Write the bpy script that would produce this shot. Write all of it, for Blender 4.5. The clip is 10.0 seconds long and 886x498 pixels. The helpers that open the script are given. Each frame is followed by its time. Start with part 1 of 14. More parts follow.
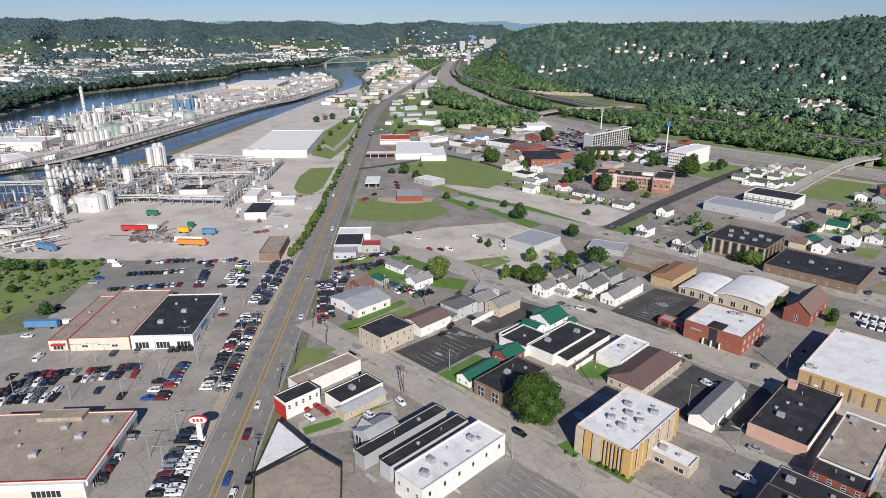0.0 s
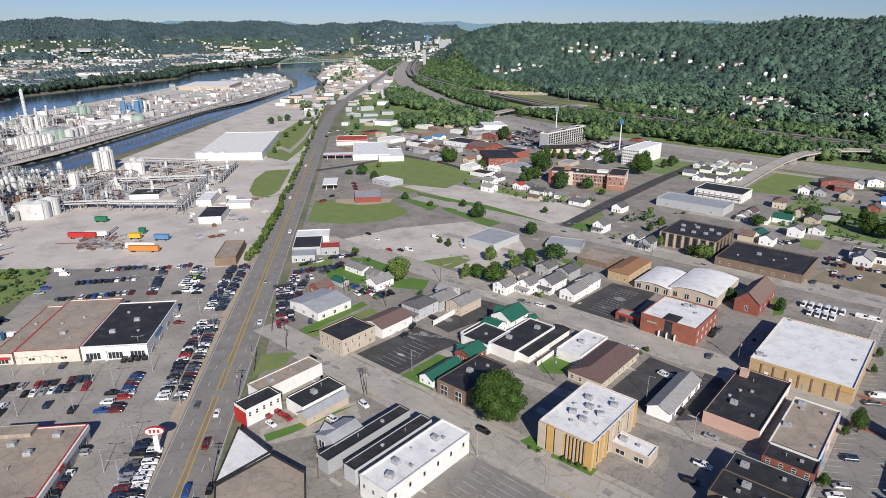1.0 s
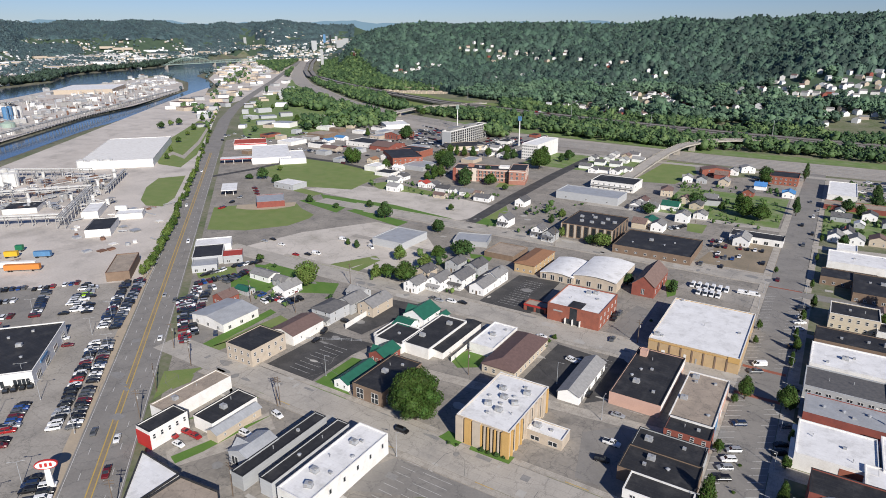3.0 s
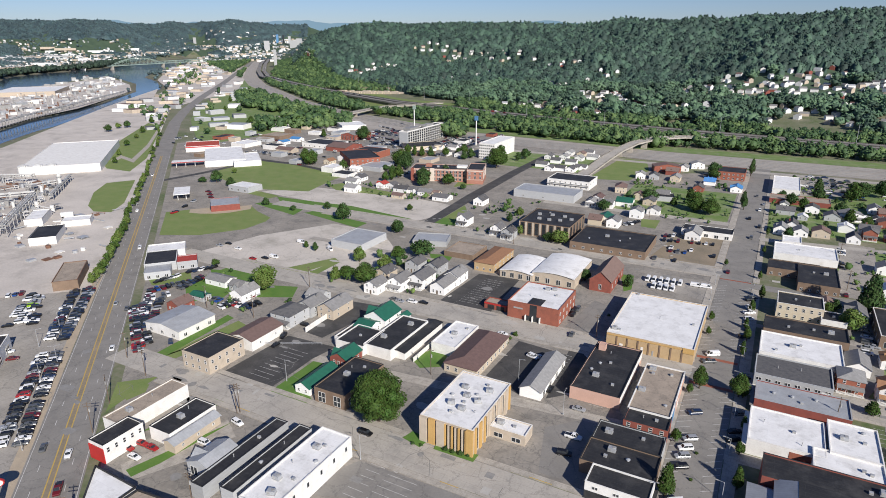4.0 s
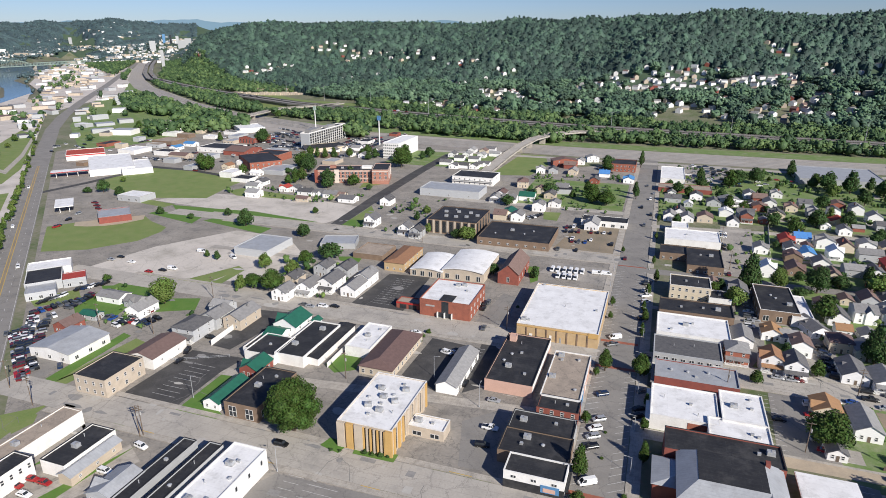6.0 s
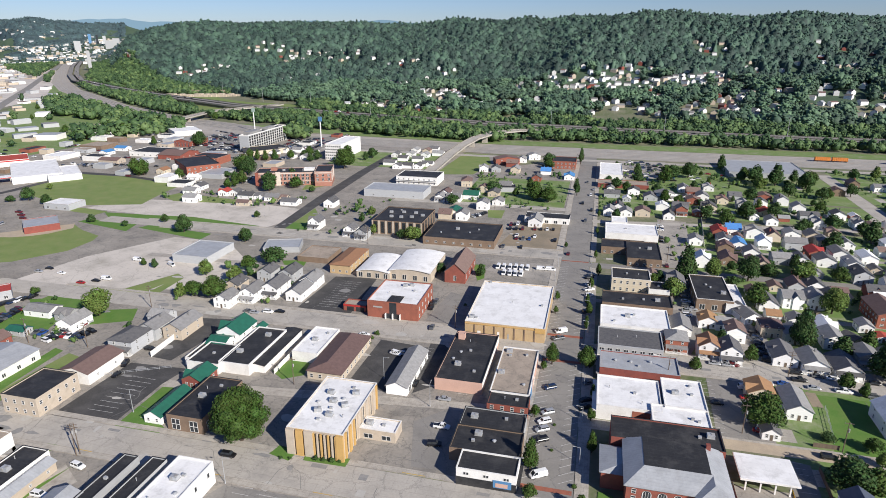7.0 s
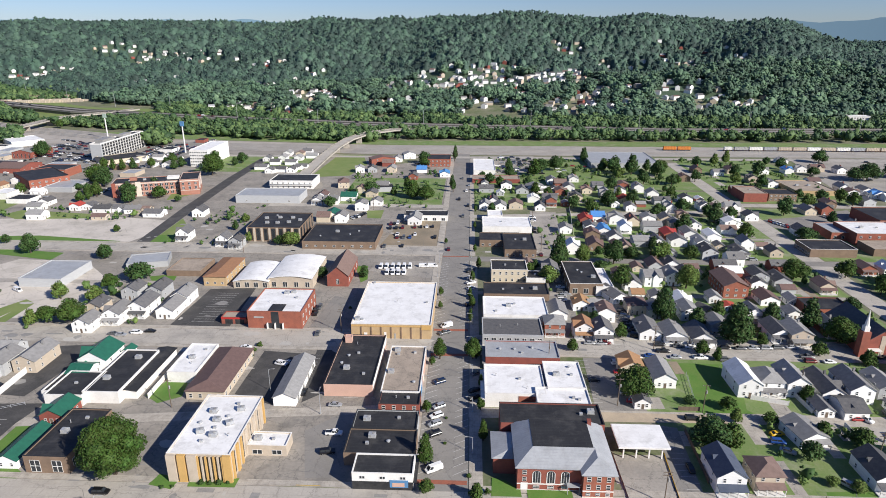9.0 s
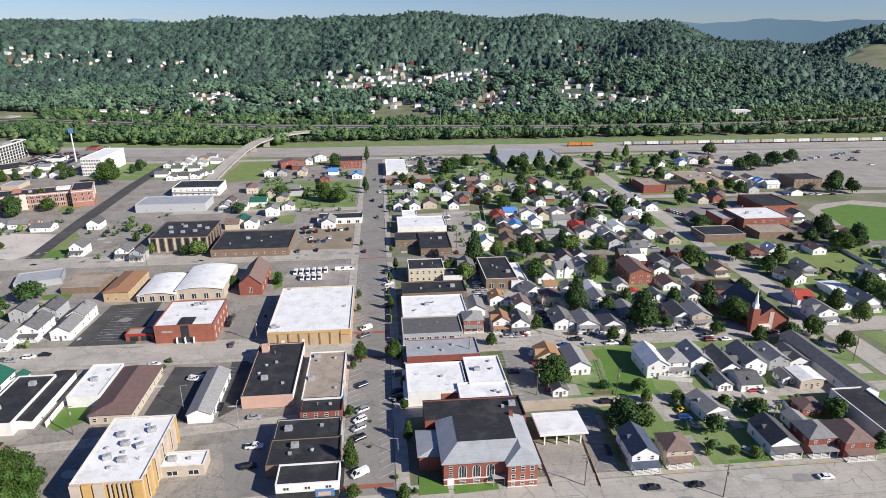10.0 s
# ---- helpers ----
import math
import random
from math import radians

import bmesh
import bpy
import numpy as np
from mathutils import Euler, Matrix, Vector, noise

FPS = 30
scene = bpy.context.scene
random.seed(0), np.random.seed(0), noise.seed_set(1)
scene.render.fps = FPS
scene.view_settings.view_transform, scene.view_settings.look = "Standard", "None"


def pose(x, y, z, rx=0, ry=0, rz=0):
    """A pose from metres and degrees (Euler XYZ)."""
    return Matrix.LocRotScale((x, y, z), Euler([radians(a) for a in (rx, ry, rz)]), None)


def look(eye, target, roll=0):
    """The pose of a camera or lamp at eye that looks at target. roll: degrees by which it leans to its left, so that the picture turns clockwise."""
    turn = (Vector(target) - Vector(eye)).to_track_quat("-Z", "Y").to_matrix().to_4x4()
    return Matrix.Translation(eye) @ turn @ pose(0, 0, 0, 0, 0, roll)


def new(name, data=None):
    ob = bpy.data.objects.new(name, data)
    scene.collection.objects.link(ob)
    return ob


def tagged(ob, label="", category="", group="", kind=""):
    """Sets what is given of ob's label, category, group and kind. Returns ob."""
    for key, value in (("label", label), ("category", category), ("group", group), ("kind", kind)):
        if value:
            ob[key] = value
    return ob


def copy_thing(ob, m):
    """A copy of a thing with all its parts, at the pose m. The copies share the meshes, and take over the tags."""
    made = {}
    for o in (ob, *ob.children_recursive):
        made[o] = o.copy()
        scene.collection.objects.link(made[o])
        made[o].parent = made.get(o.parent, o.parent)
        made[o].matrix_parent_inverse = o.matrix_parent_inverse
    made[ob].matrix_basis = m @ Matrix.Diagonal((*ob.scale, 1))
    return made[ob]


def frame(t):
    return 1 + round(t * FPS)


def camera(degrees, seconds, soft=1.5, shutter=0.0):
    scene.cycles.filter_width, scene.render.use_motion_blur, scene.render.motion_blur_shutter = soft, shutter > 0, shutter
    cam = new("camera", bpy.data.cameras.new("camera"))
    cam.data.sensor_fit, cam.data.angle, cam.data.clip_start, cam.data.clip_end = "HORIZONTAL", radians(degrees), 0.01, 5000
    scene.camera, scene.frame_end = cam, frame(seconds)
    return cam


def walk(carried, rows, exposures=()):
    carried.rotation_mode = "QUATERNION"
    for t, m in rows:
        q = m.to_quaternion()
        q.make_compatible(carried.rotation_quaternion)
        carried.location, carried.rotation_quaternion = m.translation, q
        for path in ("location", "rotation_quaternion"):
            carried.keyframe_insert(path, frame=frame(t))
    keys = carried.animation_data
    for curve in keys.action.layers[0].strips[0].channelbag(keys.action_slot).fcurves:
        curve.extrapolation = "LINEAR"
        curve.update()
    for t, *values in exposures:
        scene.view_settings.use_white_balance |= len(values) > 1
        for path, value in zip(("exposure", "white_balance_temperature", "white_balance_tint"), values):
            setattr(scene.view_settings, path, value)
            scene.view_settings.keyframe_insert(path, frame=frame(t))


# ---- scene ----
EXPOSURE = 0.36
# camera: a drone hovering at 122 m, turning to its right
cam = camera(71.26, 10.0, soft=0.9)
PATH = [
    (0.0, pose(0, 0, 122, 70.887, -0.090, 45.000)),
    (0.5, pose(0, 0, 122, 70.890, -0.075, 43.179)),
    (1.0, pose(0, 0, 122, 70.899, -0.054, 41.056)),
    (1.5, pose(0, 0, 122, 70.885, -0.033, 38.746)),
    (2.0, pose(0, 0, 122, 70.875, -0.015, 36.528)),
    (2.5, pose(0, 0, 122, 70.859, 0.011, 34.312)),
    (4.0, pose(0, 0, 122, 70.852, 0.025, 28.153)),
    (4.5, pose(0, 0, 122, 70.842, 0.038, 26.446)),
    (5.0, pose(0, 0, 122, 70.830, 0.047, 24.244)),
    (5.5, pose(0, 0, 122, 70.812, 0.057, 21.768)),
    (7.0, pose(0, 0, 122, 70.792, 0.050, 13.975)),
    (7.5, pose(0, 0, 122, 70.774, 0.031, 11.144)),
    (8.0, pose(0, 0, 122, 70.772, 0.012, 8.404)),
    (8.5, pose(0, 0, 122, 70.769, -0.019, 5.953)),
    (9.0, pose(0, 0, 122, 70.779, -0.034, 2.419)),
    (9.5, pose(0, 0, 122, 70.795, -0.038, -1.449)),
    (10.0, pose(0, 0, 122, 70.809, -0.026, -5.801)),
]
walk(cam, PATH, exposures=((0.0, EXPOSURE - 0.17), (5.0, EXPOSURE - 0.05), (10.0, EXPOSURE + 0.15)))

# ---- daylight ----
SUN_AZ, SUN_EL = 126.0, 30.0   # degrees from +y towards +x, and above the horizon
world = bpy.data.worlds.new("sky")
scene.world = world
world.use_nodes = True
wn = world.node_tree.nodes
sky = wn.new("ShaderNodeTexSky")
sky.sky_type, sky.sun_disc = "NISHITA", False
sky.sun_elevation, sky.sun_rotation = radians(SUN_EL), radians(SUN_AZ)
sky.altitude, sky.air_density, sky.dust_density, sky.ozone_density = 300, 1.0, 0.1, 2.0
wn["Background"].inputs["Strength"].default_value = 0.063
tint = wn.new("ShaderNodeMix")
tint.data_type, tint.blend_type = "RGBA", "MULTIPLY"
tint.inputs[0].default_value, tint.inputs[7].default_value = 1.0, (0.60, 0.74, 1.15, 1)
world.node_tree.links.new(sky.outputs["Color"], tint.inputs[6])
world.node_tree.links.new(tint.outputs[2], wn["Background"].inputs["Color"])
sun = new("sun", bpy.data.lights.new("sun", "SUN"))
sun.data.energy, sun.data.angle, sun.data.color = 5.0, radians(0.6), (1.0, 0.948, 0.88)
_a, _e = radians(SUN_AZ), radians(SUN_EL)
sun.matrix_world = look((0, 0, 300), (-math.sin(_a) * math.cos(_e) * 100, -math.cos(_a) * math.cos(_e) * 100, 300 - math.sin(_e) * 100))


# ---- materials ----
def mat(name, c1, c2=None, rough=0.85, metal=0.0, scale=0.3, fine=3.0, mix=0.6, bump=0.0, rand=0.0, island=0.0, stretch=None, spec=0.3, depth=0.1, crack=None, seam=None, stain=None, tone=0.0):
    """A surface whose colour wanders between c1 and c2 at two scales."""
    m = bpy.data.materials.new(name)
    m.use_nodes = True
    nt = m.node_tree
    n, link = nt.nodes, nt.links.new
    b = n["Principled BSDF"]
    b.inputs["Roughness"].default_value = rough
    b.inputs["Metallic"].default_value = metal
    b.inputs["Specular IOR Level"].default_value = spec
    c2 = c2 or tuple(v * 0.75 for v in c1)
    geo = n.new("ShaderNodeNewGeometry")
    src = geo.outputs["Position"]
    if stretch:
        mp = n.new("ShaderNodeMapping")
        mp.inputs["Scale"].default_value = stretch
        link(src, mp.inputs["Vector"])
        src = mp.outputs["Vector"]
    n1, n2 = n.new("ShaderNodeTexNoise"), n.new("ShaderNodeTexNoise")
    n1.inputs["Scale"].default_value, n2.inputs["Scale"].default_value = scale, fine
    n1.inputs["Detail"].default_value, n2.inputs["Detail"].default_value = 6, 3
    link(src, n1.inputs["Vector"]), link(src, n2.inputs["Vector"])
    mm = n.new("ShaderNodeMix")
    mm.inputs[0].default_value = 1 - mix
    link(n1.outputs["Fac"], mm.inputs[2]), link(n2.outputs["Fac"], mm.inputs[3])
    mr = n.new("ShaderNodeMapRange")
    mr.inputs[1].default_value, mr.inputs[2].default_value = 0.34, 0.66
    link(mm.outputs[0], mr.inputs[0])
    mc = n.new("ShaderNodeMix")
    mc.data_type = "RGBA"
    mc.inputs[6].default_value, mc.inputs[7].default_value = (*c1, 1), (*c2, 1)
    link(mr.outputs[0], mc.inputs[0])
    out = mc.outputs[2]

    def darken(fac, colour, source):
        k = n.new("ShaderNodeMix")
        k.data_type = "RGBA"
        link(fac, k.inputs[0]), link(source, k.inputs[6])
        k.inputs[7].default_value = (*colour, 1)
        return k.outputs[2]

    def ramp(value, a, b, lo, hi):
        k = n.new("ShaderNodeMapRange")
        k.inputs[1].default_value, k.inputs[2].default_value, k.inputs[3].default_value, k.inputs[4].default_value = a, b, lo, hi
        link(value, k.inputs[0])
        return k.outputs[0]

    if stain:  # (scale, amount, colour): blotches with a shape of their own
        ns = n.new("ShaderNodeTexNoise")
        ns.inputs["Scale"].default_value, ns.inputs["Detail"].default_value, ns.inputs["Roughness"].default_value = stain[0], 8, 0.7
        link(geo.outputs["Position"], ns.inputs["Vector"])
        out = darken(ramp(ns.outputs["Fac"], 0.50, 0.68, 0.0, stain[1]), stain[2], out)
    if crack:  # (cell size, amount, colour)
        vo = n.new("ShaderNodeTexVoronoi")
        vo.feature = "DISTANCE_TO_EDGE"
        vo.inputs["Scale"].default_value = 1 / crack[0]
        wv = n.new("ShaderNodeVectorMath")
        wv.operation = "MULTIPLY_ADD"
        wv.inputs[1].default_value = (2.2, 2.2, 2.2)
        link(n2.outputs["Color"], wv.inputs[0]), link(geo.outputs["Position"], wv.inputs[2])
        link(wv.outputs[0], vo.inputs["Vector"])
        out = darken(ramp(vo.outputs["Distance"], 0.0, 0.16 / crack[0], crack[1], 0.0), crack[2], out)
    if seam:  # (length, width, amount, colour, line)
        br = n.new("ShaderNodeTexBrick")
        br.inputs["Scale"].default_value = 1.0
        br.inputs["Brick Width"].default_value, br.inputs["Row Height"].default_value = seam[0], seam[1]
        br.inputs["Mortar Size"].default_value, br.inputs["Mortar Smooth"].default_value = seam[4], 0.3
        link(geo.outputs["Position"], br.inputs["Vector"])
        out = darken(ramp(br.outputs["Fac"], 0.0, 1.0, 0.0, seam[2]), seam[3], out)
    if rand or island or tone:
        hsv = n.new("ShaderNodeHueSaturation")
        val, hue = n.new("ShaderNodeMapRange"), n.new("ShaderNodeMapRange")
        amount = rand or island or tone
        val.inputs[3].default_value, val.inputs[4].default_value = 1 - amount, 1 + amount
        hue.inputs[3].default_value, hue.inputs[4].default_value = 0.5 - 0.06 * amount, 0.5 + 0.06 * amount
        if tone:  # each tree of a wood has its own green
            at = n.new("ShaderNodeAttribute")
            at.attribute_name = "tree_tone"
            r = at.outputs["Fac"]
            hue.inputs[3].default_value, hue.inputs[4].default_value = 0.5 + 0.05 * amount, 0.5 - 0.06 * amount
        else:
            r = geo.outputs["Random Per Island"] if island else n.new("ShaderNodeObjectInfo").outputs["Random"]
        link(r, val.inputs[0]), link(r, hue.inputs[0])
        link(val.outputs[0], hsv.inputs["Value"]), link(hue.outputs[0], hsv.inputs["Hue"])
        link(out, hsv.inputs["Color"])
        out = hsv.outputs["Color"]
    link(out, b.inputs["Base Color"])
    if bump:
        bp = n.new("ShaderNodeBump")
        bp.inputs["Strength"].default_value, bp.inputs["Distance"].default_value = bump, depth
        link(n2.outputs["Fac"], bp.inputs["Height"])
        link(bp.outputs["Normal"], b.inputs["Normal"])
    return m


MAT = {
    "asphalt": mat("worn_asphalt", (0.266, 0.250, 0.226), (0.209, 0.196, 0.178), scale=0.09, fine=1.6, bump=0.2, crack=(9, 0.5, (0.085, 0.082, 0.077)), stain=(0.12, 0.5, (0.145, 0.14, 0.132))),
    "black_asphalt": mat("sealed_black_asphalt", (0.046, 0.045, 0.045), (0.080, 0.077, 0.073), scale=0.15, fine=2, bump=0.2, crack=(7, 0.4, (0.11, 0.105, 0.10)), stain=(0.10, 0.6, (0.12, 0.115, 0.108))),
    "lot": mat("aged_parking_asphalt", (0.392, 0.360, 0.315), (0.268, 0.246, 0.216), scale=0.07, fine=1.1, bump=0.2, crack=(8, 0.55, (0.12, 0.115, 0.10)), stain=(0.06, 0.6, (0.20, 0.19, 0.172)), seam=(9.0, 4.5, 0.35, (0.16, 0.15, 0.135), 0.06)),
    "town_lot": mat("worn_town_asphalt", (0.340, 0.309, 0.266), (0.218, 0.199, 0.172), scale=0.06, fine=0.9, bump=0.3, crack=(6, 0.6, (0.10, 0.096, 0.088)), stain=(0.09, 0.75, (0.145, 0.137, 0.124)), seam=(9.0, 4.5, 0.35, (0.14, 0.13, 0.118), 0.06)),
    "street": mat("concrete_street", (0.452, 0.416, 0.362), (0.352, 0.325, 0.284), scale=0.10, fine=1.6, bump=0.15, crack=(10, 0.5, (0.13, 0.125, 0.115)), stain=(0.07, 0.6, (0.22, 0.21, 0.193)), seam=(7.0, 3.3, 0.4, (0.17, 0.16, 0.15), 0.06)),
    "concrete": mat("pavement_concrete", (0.46, 0.42, 0.36), (0.33, 0.30, 0.258), scale=0.3, fine=3, bump=0.1, stain=(0.3, 0.5, (0.22, 0.20, 0.17)), seam=(1.6, 1.6, 0.45, (0.17, 0.155, 0.135), 0.05)),
    "gravel": mat("pale_gravel_yard", (0.60, 0.545, 0.485), (0.45, 0.41, 0.365), scale=0.04, fine=0.9, bump=0.3, stain=(0.035, 0.6, (0.25, 0.228, 0.20))),
    "gravel_pale": mat("pale_gravelled_concrete", (0.58, 0.53, 0.465), (0.46, 0.42, 0.37), scale=0.05, fine=1.2, bump=0.2, crack=(9, 0.5, (0.20, 0.185, 0.15)), stain=(0.05, 0.5, (0.27, 0.25, 0.20))),
    "verge_sand": mat("sandy_verge", (0.46, 0.375, 0.27), (0.36, 0.30, 0.225), scale=0.3, fine=2.0, bump=0.3),
    "tar": mat("crack_sealer", (0.15, 0.145, 0.138), (0.23, 0.22, 0.205), scale=0.3, fine=2),
    "patch_dark": mat("asphalt_repair", (0.20, 0.195, 0.185), (0.285, 0.275, 0.26), scale=0.4, fine=2),
    "patch_pale": mat("concrete_repair", (0.46, 0.44, 0.40), (0.38, 0.36, 0.325), scale=0.4, fine=2),
    "ballast": mat("railway_ballast", (0.42, 0.385, 0.34), (0.31, 0.28, 0.245), scale=0.06, fine=1.2, bump=0.3, stain=(0.05, 0.5, (0.19, 0.165, 0.14))),
    "dirt": mat("tan_dirt", (0.30, 0.24, 0.17), (0.20, 0.17, 0.12), scale=0.08, fine=1.0, bump=0.3),
    "grass": mat("mown_grass", (0.135, 0.200, 0.052), (0.205, 0.240, 0.085), scale=0.10, fine=1.6, bump=0.4, stain=(0.15, 0.35, (0.24, 0.225, 0.11))),
    "yard": mat("patchy_yard", (0.110, 0.195, 0.046), (0.195, 0.235, 0.095), scale=0.09, fine=1.2, bump=0.4, stain=(0.11, 0.5, (0.34, 0.31, 0.25))),
    "lawn": mat("green_lawn", (0.078, 0.175, 0.028), (0.122, 0.205, 0.044), scale=0.2, fine=2.0, bump=0.4, stain=(0.12, 0.35, (0.16, 0.16, 0.06))),
    "land": mat("rough_land", (0.09, 0.125, 0.045), (0.24, 0.215, 0.16), scale=0.03, fine=0.4, bump=0.3),
    "yellow_line": mat("yellow_road_paint", (0.55, 0.36, 0.08), (0.40, 0.29, 0.10), scale=0.5),
    "white_line": mat("white_road_paint", (0.68, 0.67, 0.64), (0.42, 0.41, 0.39), scale=0.6),
    "white_roof": mat("white_membrane_roof", (0.82, 0.812, 0.795), (0.69, 0.68, 0.66), scale=0.18, fine=1.2, mix=0.7, rough=0.6, stain=(0.22, 0.55, (0.42, 0.41, 0.39)), seam=(12.0, 2.4, 0.28, (0.45, 0.44, 0.43), 0.05)),
    "black_roof": mat("black_membrane_roof", (0.020, 0.020, 0.022), (0.036, 0.036, 0.037), scale=0.2, fine=1.5, rough=0.65, stain=(0.16, 0.6, (0.085, 0.082, 0.078)), seam=(14.0, 1.6, 0.5, (0.065, 0.064, 0.063), 0.05)),
    "grey_roof": mat("grey_metal_roof", (0.40, 0.41, 0.42), (0.30, 0.31, 0.32), scale=0.25, fine=1.5, rough=0.45, stain=(0.2, 0.35, (0.22, 0.21, 0.20)), seam=(40.0, 0.9, 0.3, (0.20, 0.20, 0.21), 0.05)),
    "brown_roof": mat("brown_gravel_roof", (0.40, 0.33, 0.262), (0.295, 0.245, 0.195), scale=0.18, fine=1.6, stain=(0.14, 0.5, (0.16, 0.142, 0.12)), crack=(5, 0.5, (0.12, 0.105, 0.09))),
    "shingle_dark": mat("dark_shingle", (0.085, 0.085, 0.092), (0.15, 0.145, 0.14), scale=0.8, fine=6, rand=0.3),
    "shingle_blue": mat("navy_shingle", (0.055, 0.070, 0.105), (0.085, 0.10, 0.135), scale=0.8, fine=6),
    "shingle_grey": mat("grey_shingle", (0.19, 0.187, 0.183), (0.275, 0.268, 0.26), scale=0.8, fine=6, rand=0.25),
    "shingle_brown": mat("brown_shingle", (0.195, 0.130, 0.113), (0.14, 0.094, 0.082), scale=0.8, fine=6, rand=0.2),
    "shingle_tan": mat("tan_orange_shingle", (0.34, 0.185, 0.095), (0.25, 0.14, 0.08), scale=0.8, fine=6, rand=0.15),
    "roof_red": mat("red_roof", (0.42, 0.06, 0.045), (0.30, 0.05, 0.04), scale=0.8, rand=0.1),
    "roof_blue": mat("blue_tarp_roof", (0.08, 0.25, 0.52), (0.06, 0.18, 0.40), scale=0.8, rand=0.1),
    "roof_green": mat("green_metal_roof", (0.025, 0.13, 0.085), (0.02, 0.095, 0.065), scale=0.6, rough=0.5),
    "white_paint": mat("white_painted_wall", (0.78, 0.765, 0.73), (0.66, 0.64, 0.60), scale=0.3, fine=2.5, stain=(0.35, 0.4, (0.48, 0.45, 0.41))),
    "siding": mat("white_siding", (0.82, 0.81, 0.785), (0.72, 0.71, 0.685), scale=0.4, fine=3, rand=0.12, stretch=(1, 1, 6)),
    "siding_grey": mat("grey_siding", (0.42, 0.43, 0.43), (0.34, 0.345, 0.35), scale=0.4, fine=3, rand=0.15, stretch=(1, 1, 6)),
    "siding_tan": mat("cream_siding", (0.55, 0.47, 0.36), (0.46, 0.39, 0.30), scale=0.4, fine=3, rand=0.15, stretch=(1, 1, 6)),
    "brick_red": mat("red_brick", (0.31, 0.098, 0.066), (0.225, 0.078, 0.056), scale=0.5, fine=6, rand=0.12, stain=(0.4, 0.4, (0.14, 0.055, 0.042))),
    "brick_rose": mat("rose_brick", (0.40, 0.19, 0.135), (0.31, 0.145, 0.105), scale=0.5, fine=6, stain=(0.4, 0.35, (0.22, 0.10, 0.075))),
    "brick_tan": mat("tan_brick", (0.50, 0.36, 0.20), (0.40, 0.285, 0.16), scale=0.4, fine=5),
    "brick_brown": mat("brown_brick", (0.235, 0.165, 0.115), (0.17, 0.12, 0.085), scale=0.4, fine=5),
    "stucco_pink": mat("pink_stucco", (0.58, 0.37, 0.29), (0.50, 0.32, 0.25), scale=0.3, fine=2),
    "stone_tan": mat("tan_stone_panel", (0.52, 0.44, 0.345), (0.42, 0.355, 0.28), scale=0.3, fine=4, stain=(0.4, 0.4, (0.30, 0.25, 0.19))),
    "beige": mat("beige_wall", (0.66, 0.575, 0.49), (0.56, 0.485, 0.41), scale=0.3, fine=3, stain=(0.4, 0.35, (0.40, 0.34, 0.28))),
    "belt_woods": mat("tree_belt_leaves", (0.044, 0.090, 0.032), (0.086, 0.146, 0.046), rough=0.65, spec=0.4, scale=0.05, fine=0.8, mix=0.35, tone=0.5, bump=0.8, depth=0.8),
    "garden_leaves": mat("garden_shrub_leaves", (0.050, 0.102, 0.028), (0.090, 0.150, 0.042), rough=0.7, spec=0.2, scale=0.2, fine=1.5, tone=0.5, bump=0.6),
    "bank_leaves": mat("dark_riverside_leaves", (0.030, 0.052, 0.036), (0.046, 0.076, 0.050), rough=0.7, spec=0.3, scale=0.03, fine=0.5, tone=0.4, bump=0.8),
    "ochre": mat("ochre_panel", (0.55, 0.345, 0.125), (0.46, 0.29, 0.105), scale=0.3, fine=3),
    "glass": mat("dark_window_glass", (0.02, 0.025, 0.03), (0.035, 0.04, 0.045), rough=0.12, scale=0.5, spec=0.6),
    "frame": mat("white_window_frame", (0.72, 0.71, 0.68), rough=0.6, scale=1),
    "metal": mat("galvanised_metal", (0.48, 0.49, 0.50), (0.36, 0.37, 0.38), rough=0.5, metal=0.3, scale=1.0),
    "steel_white": mat("white_painted_steel", (0.66, 0.66, 0.64), (0.50, 0.49, 0.46), rough=0.5, scale=0.4, rand=0.12),
    "steel_green": mat("pale_green_tank_paint", (0.33, 0.42, 0.36), (0.27, 0.34, 0.29), rough=0.5, scale=0.4),
    "steel_blue": mat("blue_tank_paint", (0.10, 0.24, 0.42), (0.08, 0.18, 0.32), rough=0.5, scale=0.4),
    "steel_grey": mat("grey_pipework", (0.36, 0.355, 0.34), (0.27, 0.262, 0.25), rough=0.55, scale=0.5, rand=0.2),
    "rust": mat("rusty_steel", (0.21, 0.11, 0.07), (0.13, 0.075, 0.055), scale=0.6),
    "wood": mat("weathered_wood", (0.17, 0.125, 0.09), (0.11, 0.085, 0.065), scale=0.8, stretch=(1, 1, 0.2)),
    "tyre": mat("black_rubber", (0.018, 0.018, 0.018), rough=0.9),
    "rim": mat("alloy_rim", (0.45, 0.45, 0.46), rough=0.35, metal=0.8),
    "red_paint": mat("red_paint", (0.48, 0.035, 0.03), (0.40, 0.03, 0.03), rough=0.5),
    "green_paint": mat("green_paint", (0.02, 0.17, 0.08), rough=0.5),
    "pink_paint": mat("pink_paint", (0.75, 0.33, 0.42), (0.68, 0.3, 0.38), rough=0.7),
    "blue_paint": mat("blue_paint", (0.03, 0.12, 0.50), rough=0.6),
    "orange_paint": mat("orange_paint", (0.62, 0.22, 0.04), (0.5, 0.18, 0.05), rough=0.6),
    "yellow_paint": mat("yellow_paint", (0.70, 0.42, 0.03), rough=0.6),
    "foliage": mat("tree_leaves", (0.032, 0.064, 0.012), (0.062, 0.102, 0.019), rough=0.7, spec=0.2, scale=0.15, fine=1.2, island=0.42),
